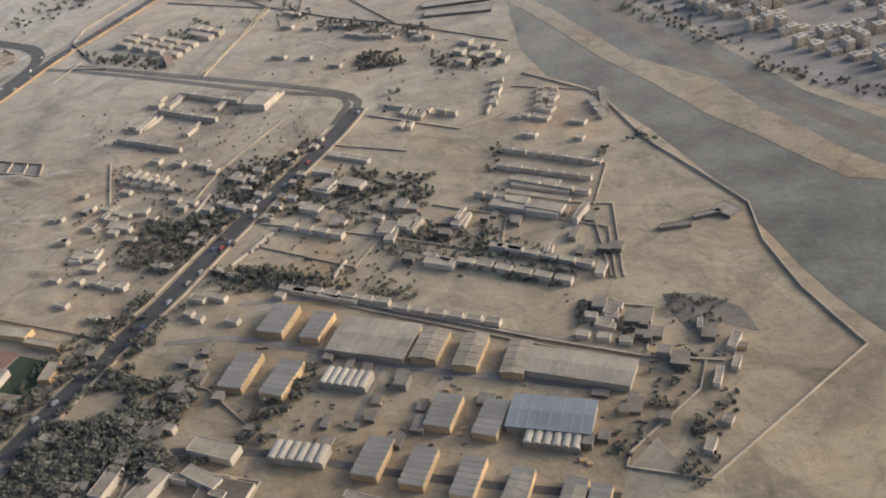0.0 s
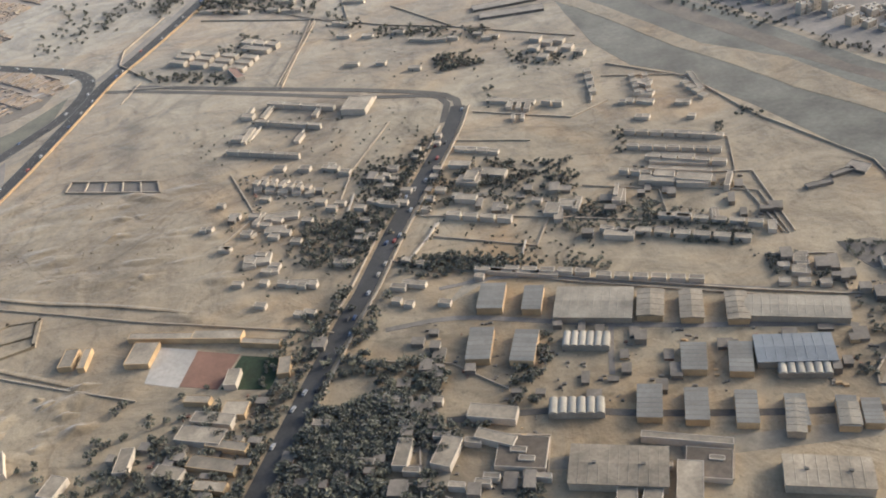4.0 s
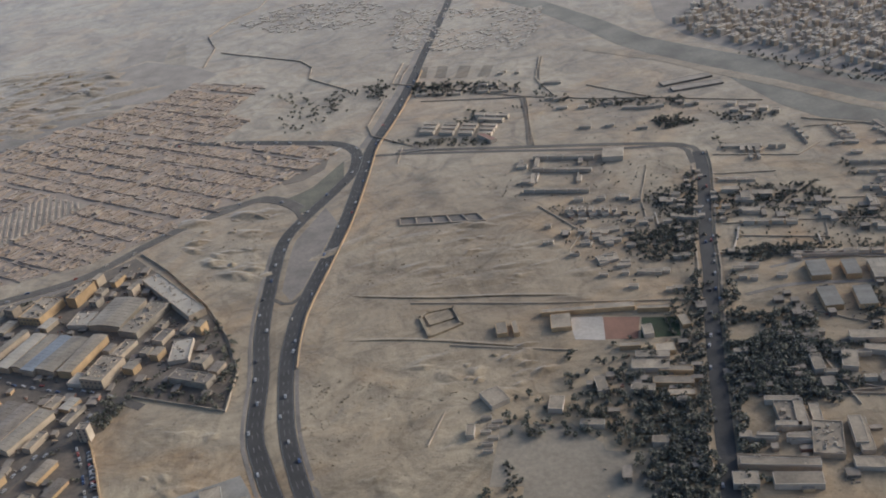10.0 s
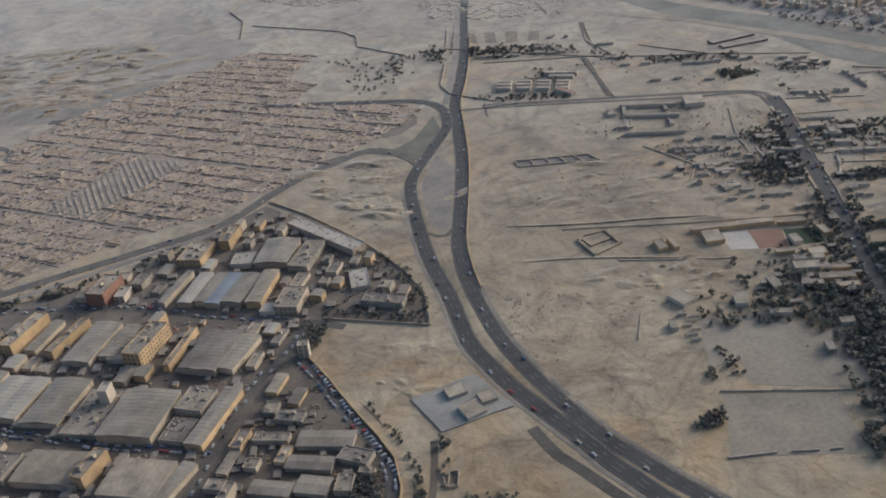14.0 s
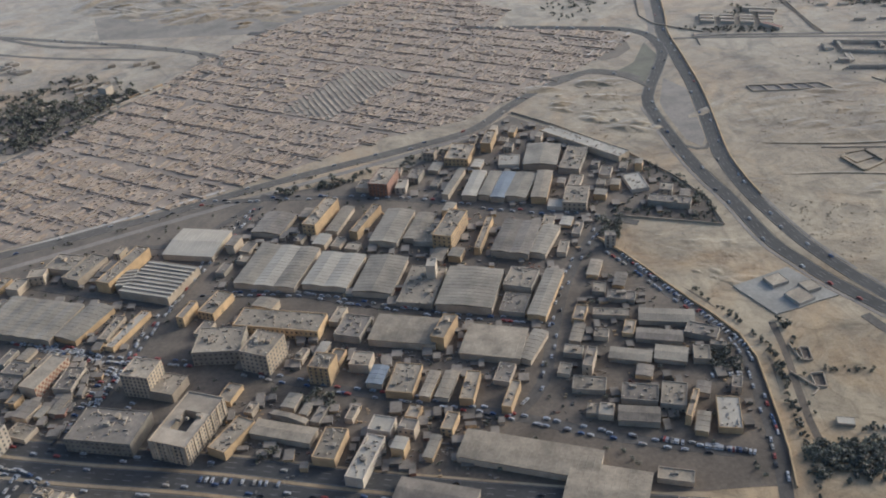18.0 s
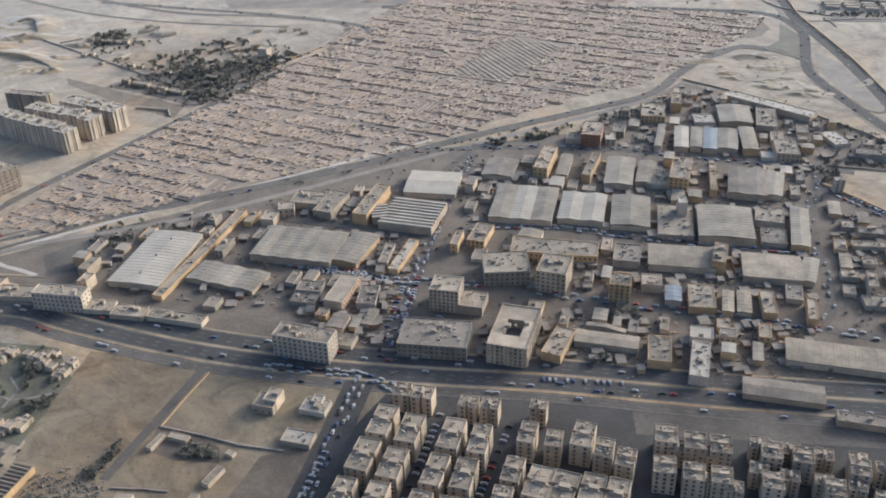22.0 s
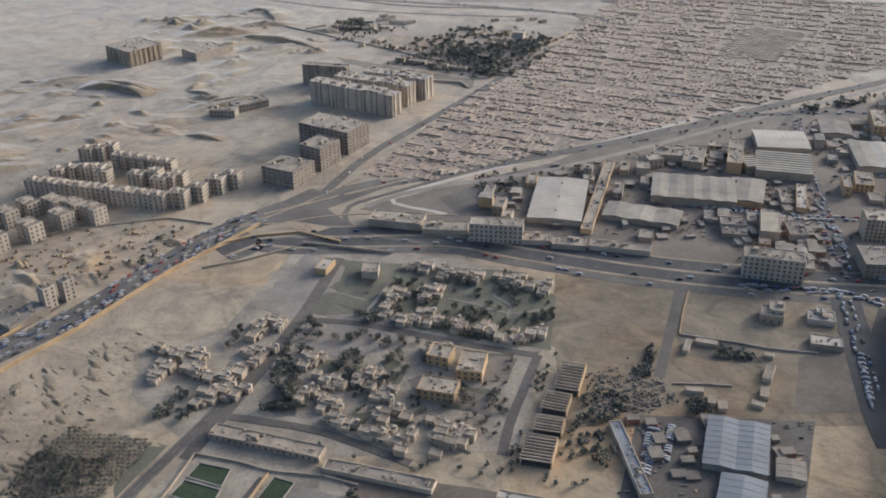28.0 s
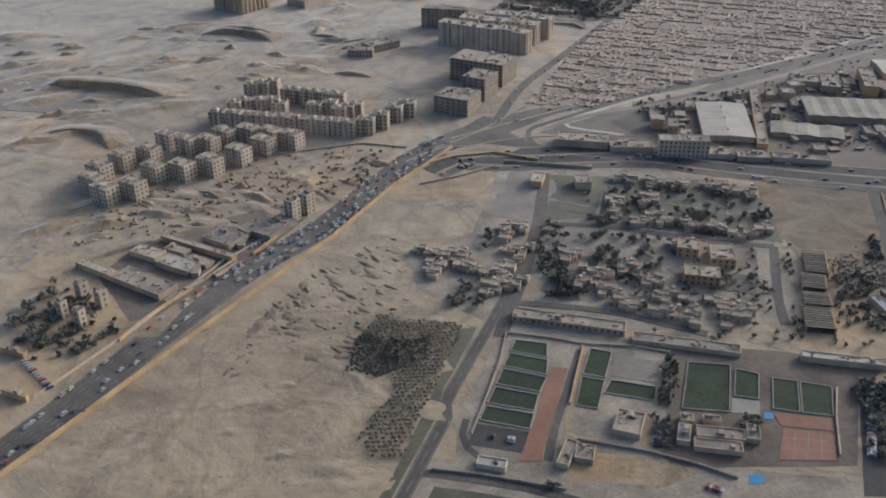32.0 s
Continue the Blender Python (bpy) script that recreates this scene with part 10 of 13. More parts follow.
traffic([(-533.6, 228.3), (-498.3, 219.3), (-465.2, 199.1), (-434.1, 179.9), (-397.3, 163.2)], 36, 30, (-1.7, -1.0, 1.0, 1.7), "street cars")
traffic([(-608.7, 222.2), (-585.1, 208.3), (-569.0, 196.1), (-555.8, 190.9), (-534.2, 181.8)], 31, 26, (-1.7, -1.0, 1.0, 1.7), "street cars")
traffic([(-593.3, 139.4), (-605.7, 116.3), (-616.5, 96.2), (-626.3, 78.0)], 31, 26, (-1.7, -1.0, 1.0, 1.7), "street cars")
traffic([(-354.8, 225.2), (-379.0, 194.8), (-398.4, 159.7), (-413.0, 129.3), (-430.0, 114.6)], 26, 22, (-1.7, -1.0, 1.0, 1.7), "street cars")
traffic([(-625.7, 154.6), (-593.3, 139.4), (-584.7, 129.8)], 36, 30, (-1.7, -1.0, 1.0, 1.7), "street cars")
traffic([(-119.1, 180.6), (-106.2, 207.8), (-97.7, 232.1), (-86.8, 263.2), (-76.5, 292.6), (-65.3, 324.6)], 14, 12, (-1.7, -1.0, 1.0, 1.7), "street cars")
wall_line("boundary_wall", [(-957.9, 135.5), (-930.3, 159.7), (-895.5, 195.4), (-879.8, 204.9)], 0.76, "cream kerb wall along the city road")

# ---- villa campus: streets, lawns, gardens
sheet("campus_ground", [(-839.0, 153.3), (-835.6, 172.3), (-807.5, 183.9), (-773.0, 238.0), (-751.3, 233.7), (-687.5, 178.5), (-699.8, 152.1), (-711.0, 135.6), (-734.0, 93.3), (-818.0, 114.1)], CAMPUS, "dusty trodden ground of the villa campus", 0.025)
ribbon("street", [(-824.2, 117.6), (-819.2, 125.2), (-802.5, 149.6), (-783.0, 180.2), (-772.7, 198.6), (-760.6, 221.6)], 4.6, OLDROAD, "straight campus street with pale kerbs", 0.148)
ribbon("street", [(-783.0, 182.0), (-763.0, 172.4), (-744.4, 158.8), (-725.8, 145.2), (-711.3, 136.0)], 3.0, OLDROAD, "campus cross street", 0.138)
ribbon("street", [(-814.3, 135.6), (-799.6, 127.1), (-785.9, 118.4), (-772.8, 105.7), (-764.3, 97.0)], 3.0, OLDROAD, "campus cross street", 0.166)
ribbon("street", [(-711.3, 136.0), (-723.2, 118.6), (-732.1, 105.3), (-738.8, 92.8)], 3.0, OLDROAD, "campus cross street", 0.142)
sheet("plaza", [(-793.5, 191.5), (-787.5, 209.2), (-773.1, 228.6), (-762.8, 220.9), (-772.6, 202.6), (-782.4, 182.6)], DUSTROAD, "worn paved entrance plaza", 0.07)
sheet("lawn", [(-768.8, 200.6), (-761.4, 205.7), (-756.5, 202.5), (-763.3, 194.5)], LAWN, "dark green lawn plot", 0.08)
sheet("lawn", [(-760.5, 195.2), (-752.5, 206.0), (-746.1, 201.0), (-755.0, 190.8)], LAWN, "dark green lawn plot", 0.084)
sheet("lawn", [(-778.2, 187.9), (-770.3, 196.7), (-764.1, 193.6), (-773.4, 181.3)], LAWN, "dark green lawn plot", 0.096)
sheet("lawn", [(-767.7, 187.7), (-762.0, 192.9), (-756.5, 188.2), (-762.5, 182.0)], LAWN, "dark green lawn plot", 0.144)
sheet("lawn", [(-727.2, 171.2), (-717.2, 180.4), (-707.8, 174.8), (-715.9, 162.3)], LAWN, "dark green lawn plot", 0.08)
sheet("lawn", [(-707.2, 170.4), (-693.8, 165.2), (-701.3, 151.9), (-711.0, 158.3)], LAWN, "dark green lawn plot", 0.084)
sheet("lawn", [(-719.0, 188.2), (-710.6, 188.9), (-706.3, 183.5), (-715.1, 180.9)], LAWN, "dark green lawn plot", 0.088)
sheet("lawn", [(-761.5, 147.8), (-757.0, 149.6), (-754.7, 144.2), (-760.2, 141.3)], LAWN, "dark green lawn plot", 0.08)
sheet("garden", [(-733.1, 130.2), (-725.2, 139.9), (-718.0, 136.5), (-726.4, 125.2)], DIRT, "dark bare garden plot", 0.08)
sheet("garden", [(-746.4, 122.0), (-741.2, 125.4), (-731.7, 118.7), (-737.7, 110.9)], DIRT, "dark bare garden plot", 0.084)
sheet("garden", [(-801.5, 138.5), (-794.8, 144.7), (-788.7, 140.9), (-791.8, 127.8), (-797.5, 129.6)], DIRT, "dark bare garden plot", 0.08)
sheet("garden", [(-799.8, 162.5), (-795.7, 167.7), (-792.0, 163.3), (-796.2, 157.6)], DIRT, "dark bare garden plot", 0.084)
sheet("garden", [(-755.4, 135.4), (-750.1, 136.8), (-749.3, 126.5), (-754.4, 126.6)], DIRT, "dark bare garden plot", 0.088)
sheet("lot", [(-782.4, 176.5), (-757.3, 164.1), (-766.3, 150.5), (-787.3, 161.9)], DUSTROAD, "bare grey paved lot of the campus", 0.074)
sheet("garden", [(-795.7, 145.5), (-788.2, 145.3), (-783.5, 128.0), (-801.6, 133.9)], DIRT, "dark bare garden plot", 0.076)
sheet("garden", [(-726.7, 139.7), (-718.9, 136.2), (-726.0, 124.5), (-733.3, 128.5)], DIRT, "dark bare garden plot", 0.082)
sheet("garden", [(-739.4, 124.6), (-732.2, 118.0), (-736.2, 111.2), (-743.7, 116.6)], DIRT, "dark bare garden plot", 0.086)
ribbon("path", [(-746.7, 196.7), (-755.7, 183.7), (-762.9, 174.1)], 1.3, DUSTROAD, "pale garden path", 0.155)
ribbon("path", [(-768.8, 197.4), (-757.4, 187.3)], 1.0, DUSTROAD, "pale garden path", 0.159)
ribbon("path", [(-729.4, 179.5), (-721.4, 173.2), (-711.3, 162.7), (-697.5, 162.2)], 1.0, DUSTROAD, "pale garden path", 0.155)
ribbon("path", [(-712.8, 176.3), (-709.4, 167.7), (-713.9, 159.2)], 1.0, DUSTROAD, "pale garden path", 0.163)
thicket([(-730.2, 164.2), (-724.3, 159.6), (-725.9, 149.2), (-732.0, 153.3)], 12, 76, 0.9)
thicket([(-706.9, 186.1), (-700.3, 182.4), (-702.8, 175.2), (-708.9, 177.9)], 8, 77, 0.9)
thicket([(-794.2, 159.2), (-788.5, 159.1), (-789.1, 150.6), (-795.1, 151.8)], 10, 78, 0.9)
thicket([(-761.6, 181.0), (-755.2, 176.1), (-758.1, 169.8), (-763.5, 174.3)], 12, 79, 0.8)
grove([(-733.2, 173.1), (-694.9, 165.1), (-702.4, 149.4), (-724.6, 152.8), (-749.2, 167.1), (-755.6, 183.7)], 20, 70, 0.7)
grove([(-796.8, 135.2), (-789.8, 145.8), (-786.3, 132.1), (-795.0, 128.8)], 14, 71, 0.90)
wall_line("boundary_wall", [(-771.9, 237.6), (-740.5, 218.6)], 1.20, "pale sign wall beside the gate")
wall_line("boundary_wall", [(-812.5, 229.6), (-795.1, 230.9), (-776.2, 235.6)], 0.75, "dark fence line on sand")

# ---- junction islands, campus trees, brown fields
sheet("traffic_island", [(-793.2, 256.5), (-772.7, 259.6), (-758.3, 249.1), (-769.4, 244.8), (-788.2, 247.1)], SAND2, "sandy island inside the junction", 0.16)
ribbon("median", [(-783.8, 270.4), (-746.3, 279.5), (-702.6, 289.9), (-656.4, 297.2)], 1.5, SAND2, "sandy strip between carriageways", 0.2)
ribbon("median", [(-786.0, 258.1), (-763.7, 260.2), (-737.2, 256.3), (-705.7, 243.6)], 1.2, SAND2, "sandy strip between carriageways", 0.204)
ribbon("median", [(-794.8, 262.2), (-773.7, 271.3), (-743.4, 290.7), (-708.3, 315.9)], 1.0, SAND2, "sandy strip between carriageways", 0.208)
wall_line("boundary_wall", [(-811.2, 241.9), (-801.8, 247.8), (-790.9, 250.2), (-771.8, 247.9), (-757.9, 234.6)], 0.98, "cream wall curving round the junction", WALLO, 0.6)
thicket([(-748.2, 210.9), (-688.0, 191.4), (-717.2, 120.8), (-759.4, 141.0), (-771.5, 166.5)], 40, 80, 0.6)
thicket([(-782.2, 155.2), (-717.2, 120.8), (-736.3, 81.2), (-791.6, 103.9)], 60, 81, 0.6)
sheet("field", [(-686.0, 184.0), (-585.7, 129.9), (-611.0, 87.2), (-620.7, 69.6), (-716.9, 98.9), (-705.1, 137.0)], FIELD, "bare brown fields beside the road", 0.015)
thicket([(-384.5, 343.2), (-435.2, 333.5), (-492.6, 319.1), (-551.1, 306.1), (-605.0, 295.2), (-604.7, 290.7), (-551.2, 301.3), (-493.2, 314.7), (-436.3, 328.8), (-386.0, 338.2)], 70, 82, 0.52)

# ---- walled workshops beside the city road
sheet("workshop_yard", [(-938.2, 199.0), (-923.9, 216.9), (-900.2, 225.3), (-868.4, 232.3), (-860.8, 218.4), (-887.3, 190.8), (-913.9, 167.3), (-929.8, 166.2)], YARD, "dark trampled yards of roadside workshops", 0.04)
block(-938.3, 202.5, 17.1, 3.7, -51.8, 2.0, WALLO, ROOFW, '', 0, 'workshop', 'workshops', 1.9, False, 0.2)
block(-923.8, 187.5, 23.3, 8.5, -52.0, 2.0, WALLC, ROOFC, '', 1, 'workshop', 'workshops', 1.9, False, 0.2)
block(-911.7, 195.7, 14.9, 7.0, -49.2, 2.1, WALLC, ROOFW, '', 1, 'workshop', 'workshops', 1.9, False, 0.2)
block(-920.8, 208.0, 11.5, 6.4, -46.8, 1.9, WALLC, ROOFC, '', 1, 'workshop', 'workshops', 1.9, False, 0.2)
block(-903.6, 205.9, 32.9, 2.7, -48.8, 2.0, WALLO, ROOFW, '', 0, 'workshop', 'workshops', 1.9, False, 0.2)
block(-910.6, 206.7, 9.5, 4.1, -49.5, 1.5, WALLC, ROOFC, '', 1, 'workshop', 'workshops', 1.9, False, 0.2)
block(-904.5, 196.0, 10.0, 4.2, -49.6, 1.4, WALLC, ROOFD, '', 2, 'workshop', 'workshops', 1.9, False, 0.2)
block(-893.4, 209.3, 13.1, 9.9, -52.4, 2.2, WALLG, ROOFD, '', 2, 'workshop', 'workshops', 1.9, False, 0.2)
block(-883.4, 213.4, 7.7, 6.3, 31.6, 1.9, WALLC, ROOFC, '', 1, 'workshop', 'workshops', 1.9, False, 0.2)
block(-875.2, 211.0, 15.9, 8.8, 39.5, 2.2, WALLG, ROOFD, '', 1, 'workshop', 'workshops', 1.9, False, 0.2)
block(-907.8, 180.8, 8.0, 2.0, 29.9, 1.0, WALLC, ROOFC, '', 0, 'workshop', 'workshops', 1.9, False, 0.2)
block(-915.9, 174.8, 5.8, 2.0, 38.0, 1.0, WALLC, ROOFD, '', 0, 'workshop', 'workshops', 1.9, False, 0.2)
block(-896.7, 188.1, 10.9, 2.0, 38.1, 1.0, WALLC, ROOFD, '', 0, 'workshop', 'workshops', 1.9, False, 0.2)
hut(-934.4, 213.3, 2.2, 1.0, 12.0, 1.2, ROOFW, WALLW, 'market stalls', 'small pale plastered market stall in a row')
hut(-933.3, 213.6, 2.2, 1.0, 12.0, 1.2, ROOFW, WALLW, 'market stalls', 'small pale plastered market stall in a row')
hut(-932.1, 213.9, 2.2, 1.0, 12.0, 1.2, ROOFW, WALLW, 'market stalls', 'small pale plastered market stall in a row')
hut(-930.9, 214.2, 2.2, 1.0, 12.0, 1.2, ROOFW, WALLW, 'market stalls', 'small pale plastered market stall in a row')
hut(-929.7, 214.5, 2.2, 1.0, 12.0, 1.2, ROOFW, WALLW, 'market stalls', 'small pale plastered market stall in a row')
hut(-928.5, 214.8, 2.2, 1.0, 12.0, 1.2, ROOFW, WALLW, 'market stalls', 'small pale plastered market stall in a row')
hut(-927.3, 215.1, 2.2, 1.0, 12.0, 1.2, ROOFW, WALLW, 'market stalls', 'small pale plastered market stall in a row')
hut(-926.1, 215.4, 2.2, 1.0, 12.0, 1.2, ROOFW, WALLW, 'market stalls', 'small pale plastered market stall in a row')
hut(-924.9, 215.7, 2.2, 1.0, 12.0, 1.2, ROOFW, WALLW, 'market stalls', 'small pale plastered market stall in a row')
hut(-923.7, 216.0, 2.2, 1.0, 12.0, 1.2, ROOFW, WALLW, 'market stalls', 'small pale plastered market stall in a row')
hut(-922.5, 216.3, 2.2, 1.0, 12.0, 1.2, ROOFW, WALLW, 'market stalls', 'small pale plastered market stall in a row')
hut(-921.3, 216.6, 2.2, 1.0, 12.0, 1.2, ROOFW, WALLW, 'market stalls', 'small pale plastered market stall in a row')
hut(-920.1, 216.9, 2.2, 1.0, 12.0, 1.2, ROOFW, WALLW, 'market stalls', 'small pale plastered market stall in a row')
wall_line("boundary_wall", [(-933.6, 156.3), (-927.0, 163.9), (-918.0, 172.1), (-911.0, 177.6), (-904.5, 183.0), (-892.7, 193.4)], 1.0, "sunlit ochre wall between workshops and road", WALLO, 0.5)
wall_line("boundary_wall", [(-885.9, 195.1), (-878.7, 202.2), (-866.7, 213.9)], 1.0, "sunlit ochre wall between workshops and road", WALLO, 0.5)
sheet("verge", [(-929.6, 156.7), (-924.8, 163.8), (-914.6, 172.2), (-904.7, 179.7), (-904.1, 177.7), (-913.9, 166.6), (-922.4, 154.2)], SAND2, "sandy strip between road and wall", 0.15)
yard_clutter([(-932.9, 199.0), (-900.4, 220.9), (-868.9, 228.5), (-886.9, 194.6), (-913.7, 174.0)], 26, 141)
sheet("road_yard", [(-507.8, 105.6), (-453.6, 82.6), (-409.7, 65.1), (-373.2, 50.3), (-389.3, 32.2), (-515.8, 84.0)], OLDROAD, "dark asphalt beside the apartment rows", 0.055)
thicket([(-708.9, 135.8), (-705.3, 134.5), (-740.8, 84.5), (-745.5, 86.1)], 14, 185, 0.60)
thicket([(-711.6, 106.3), (-694.7, 100.4), (-719.6, 71.3), (-734.8, 76.6)], 24, 186, 0.60)

# ---- darker grounds at the edges; their tone also imitates window-edge dimming
sheet("field", [(-297.9, 131.0), (-286.6, 124.6), (-280.0, 108.3), (-273.7, 90.0), (-290.0, 81.8), (-297.2, 70.9), (-322.3, 74.7), (-332.5, 79.6), (-317.9, 123.6)], SAND2, "levelled sandy fields outside the estate", 0.03)
hut(-269.8, 79.3, 5.9, 4.0, -26.6, 1.3, ROOFW, WALLC, 'small huts')
hut(-262.7, 76.1, 5.4, 3.5, -24.2, 1.3, ROOFW, WALLC, 'small huts')
hut(-260.4, 64.1, 3.9, 7.2, -17.0, 1.4, ROOFC, WALLW, 'small huts')
hut(-288.0, 71.0, 3.7, 5.7, -17.4, 1.3, ROOFW, WALLC, 'small huts')
hut(-278.1, 67.1, 2.4, 4.0, -21.8, 1.2, ROOFW, WALLC, 'small huts')
hut(-274.9, 66.2, 2.7, 3.5, -21.8, 1.2, ROOFW, WALLC, 'small huts')
hut(-325.3, 79.3, 5.6, 3.5, -26.1, 1.2, ROOFW, WALLC, 'small huts')
hut(-313.5, 72.7, 3.8, 1.9, -20.8, 1.2, ROOFW, WALLC, 'small huts')
wall_line("boundary_wall", [(-318.6, 118.9), (-315.6, 118.0), (-317.9, 111.2), (-321.0, 111.8)], 0.8, "small ruined walled yard", WALLC, 0.3, False, True)
sheet("dark_plot", [(-318.6, 118.9), (-315.6, 118.0), (-317.9, 111.2), (-321.0, 111.8)], YARD, "dark floor of a ruined yard", 0.06)
wall_line("boundary_wall", [(-322.9, 104.6), (-318.3, 103.9), (-321.2, 96.8), (-324.6, 98.1)], 0.8, "small ruined walled yard", WALLC, 0.3, False, True)
sheet("dark_plot", [(-322.9, 104.6), (-318.3, 103.9), (-321.2, 96.8), (-324.6, 98.1)], YARD, "dark floor of a ruined yard", 0.06)
thicket([(-284.9, 87.0), (-275.9, 86.4), (-274.6, 78.6), (-252.3, 70.0), (-260.7, 58.4), (-273.1, 59.7), (-289.0, 65.2), (-297.2, 70.9)], 60, 190, 0.8)
thicket([(-318.5, 127.2), (-316.2, 126.3), (-331.8, 84.1), (-334.4, 85.1)], 10, 191, 0.5)
thicket([(-321.2, 76.9), (-295.9, 69.9), (-297.3, 66.8), (-322.7, 73.8)], 26, 192, 0.6)
thicket([(-316.6, 107.6), (-310.4, 105.1), (-297.6, 99.5), (-298.6, 97.7), (-318.0, 104.5)], 12, 193, 0.5)
sheet("dark_plot", [(-276.4, 85.7), (-257.3, 63.1), (-251.9, 51.2), (-257.8, 43.5), (-309.5, 62.8), (-292.1, 66.4), (-290.0, 81.8)], YARD, "dark scrubby ground beside the highway", 0.05)
# real asphalt, its dark tone also painting shade and dimming over this corner
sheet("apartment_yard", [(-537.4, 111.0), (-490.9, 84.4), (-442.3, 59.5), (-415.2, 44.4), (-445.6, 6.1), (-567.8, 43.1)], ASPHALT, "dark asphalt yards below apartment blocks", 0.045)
block(-485.5, 63.0, 5.8, 5.4, -31.3, 6.2, WALLC, ROOFC, '-fl', 3, 'apartment_block', 'apartment rows', 2.2)
block(-478.0, 58.1, 5.6, 5.2, -31.9, 6.2, WALLC, ROOFC, '-fl', 3, 'apartment_block', 'apartment rows', 2.2)
block(-469.9, 53.0, 5.4, 5.1, -32.5, 6.2, WALLC, ROOFC, '-fl', 3, 'apartment_block', 'apartment rows', 2.2)
block(-461.4, 48.6, 5.3, 5.1, -33.1, 6.2, WALLC, ROOFC, '-fl', 3, 'apartment_block', 'apartment rows', 2.2)
block(-509.6, 69.2, 6.0, 5.5, -29.7, 6.2, WALLC, ROOFC, '-fl', 3, 'apartment_block', 'apartment rows', 2.2)
block(-502.7, 64.5, 5.9, 5.4, -30.2, 6.2, WALLC, ROOFC, '-fl', 3, 'apartment_block', 'apartment rows', 2.2)
block(-491.3, 53.4, 5.6, 5.1, -31.1, 6.2, WALLC, ROOFC, '-fl', 3, 'apartment_block', 'apartment rows', 2.2)
block(-484.3, 48.4, 5.4, 4.9, -31.6, 6.2, WALLC, ROOFC, '-fl', 3, 'apartment_block', 'apartment rows', 2.2)
block(-476.1, 43.9, 5.3, 4.8, -32.2, 6.2, WALLC, ROOFC, '-fl', 3, 'apartment_block', 'apartment rows', 2.2)
block(-468.3, 39.1, 5.1, 4.6, -32.8, 6.2, WALLC, ROOFC, '-fl', 3, 'apartment_block', 'apartment rows', 2.2)
block(-508.1, 54.7, 5.7, 4.9, -29.9, 6.2, WALLC, ROOFC, '-fl', 3, 'apartment_block', 'apartment rows', 2.2)
block(-502.2, 49.1, 5.5, 4.8, -30.4, 6.2, WALLC, ROOFC, '-fl', 3, 'apartment_block', 'apartment rows', 2.2)
block(-456.6, 42.7, 5.1, 4.8, -33.5, 6.2, WALLC, ROOFC, '-fl', 3, 'apartment_block', 'apartment rows', 2.2)
block(-463.8, 33.1, 5.0, 4.5, -33.2, 6.2, WALLC, ROOFC, '-fl', 3, 'apartment_block', 'apartment rows', 2.2)
sheet("car_park", [(-739.7, 59.6), (-713.5, 53.5), (-695.6, 45.5), (-729.5, 7.1), (-768.1, 24.2)], ASPHALT, "dark asphalt car park by the sports ground", 0.075)
thicket([(-783.3, 90.2), (-779.9, 87.9), (-793.3, 70.4), (-796.0, 72.3)], 26, 180, 0.75)
thicket([(-776.7, 59.2), (-773.8, 57.5), (-778.7, 50.9), (-782.0, 52.1)], 14, 181, 0.8)
thicket([(-801.1, 67.8), (-795.6, 67.0), (-803.1, 54.5), (-806.1, 59.4)], 26, 182, 0.6)
sheet("garden", [(-738.4, 49.4), (-730.1, 46.0), (-743.4, 29.1), (-752.1, 32.1)], DUSTROAD, "pale paved garden with small trees", 0.085)
grove([(-738.4, 48.9), (-730.6, 45.7), (-743.2, 29.9), (-751.3, 32.7)], 26, 183, 0.42)
thicket([(-739.6, 60.8), (-724.1, 53.7), (-730.0, 47.6), (-739.1, 49.6), (-753.1, 32.5), (-758.3, 34.3)], 46, 184, 0.9)
parked((-738.0, 56.0), (-746.2, 47.9), 12, 90, "parked cars", 0.25, 21)
parked((-747.7, 45.2), (-756.5, 34.9), 14, 90, "parked cars", 0.25, 22)
thicket([(-741.8, 61.6), (-713.0, 54.1), (-718.0, 48.3), (-742.6, 55.7)], 34, 72, 1.01)

# ---- industrial estate: enclosing wall and trees
thicket([(-507.0, 305.0), (-432.0, 302.0), (-360.0, 345.0), (-320.0, 288.0), (-306.0, 240.0), (-345.0, 232.0), (-358.0, 206.0), (-338.0, 158.0), (-334.0, 115.0), (-346.0, 82.0), (-358.0, 62.0), (-423.0, 78.0), (-509.0, 100.0), (-575.0, 129.0), (-593.0, 141.0), (-643.0, 187.0), (-690.0, 222.0), (-640.0, 275.0), (-596.0, 300.0)], 230, 330, 0.55, "scattered small dusty trees between the workshops")
wall_line("boundary_wall", [(-355.8, 359.0), (-339.1, 334.1), (-315.9, 290.4), (-304.3, 257.9), (-299.4, 231.8), (-303.1, 206.9), (-345.5, 231.4)], 0.84, "long estate wall on the desert side")
thicket([(-317.1, 295.1), (-303.1, 260.6), (-298.2, 231.4), (-302.2, 209.7), (-306.3, 215.0), (-311.6, 248.4), (-325.2, 282.5)], 42, 74, 0.81)
thicket([(-340.1, 241.7), (-302.9, 216.4), (-306.5, 209.2), (-344.8, 233.4)], 30, 75, 0.81)
thicket([(-448.6, 318.0), (-410.6, 327.2), (-387.7, 344.1), (-386.6, 335.9), (-413.5, 314.3), (-447.8, 304.6)], 26, 76, 0.81)
thicket([(-495.9, 310.5), (-448.1, 321.2), (-448.5, 309.4), (-493.9, 300.5)], 24, 77, 0.81)
yard_clutter([(-325.0, 279.1), (-301.8, 232.8), (-305.2, 214.6), (-344.4, 237.7)], 60, 140)

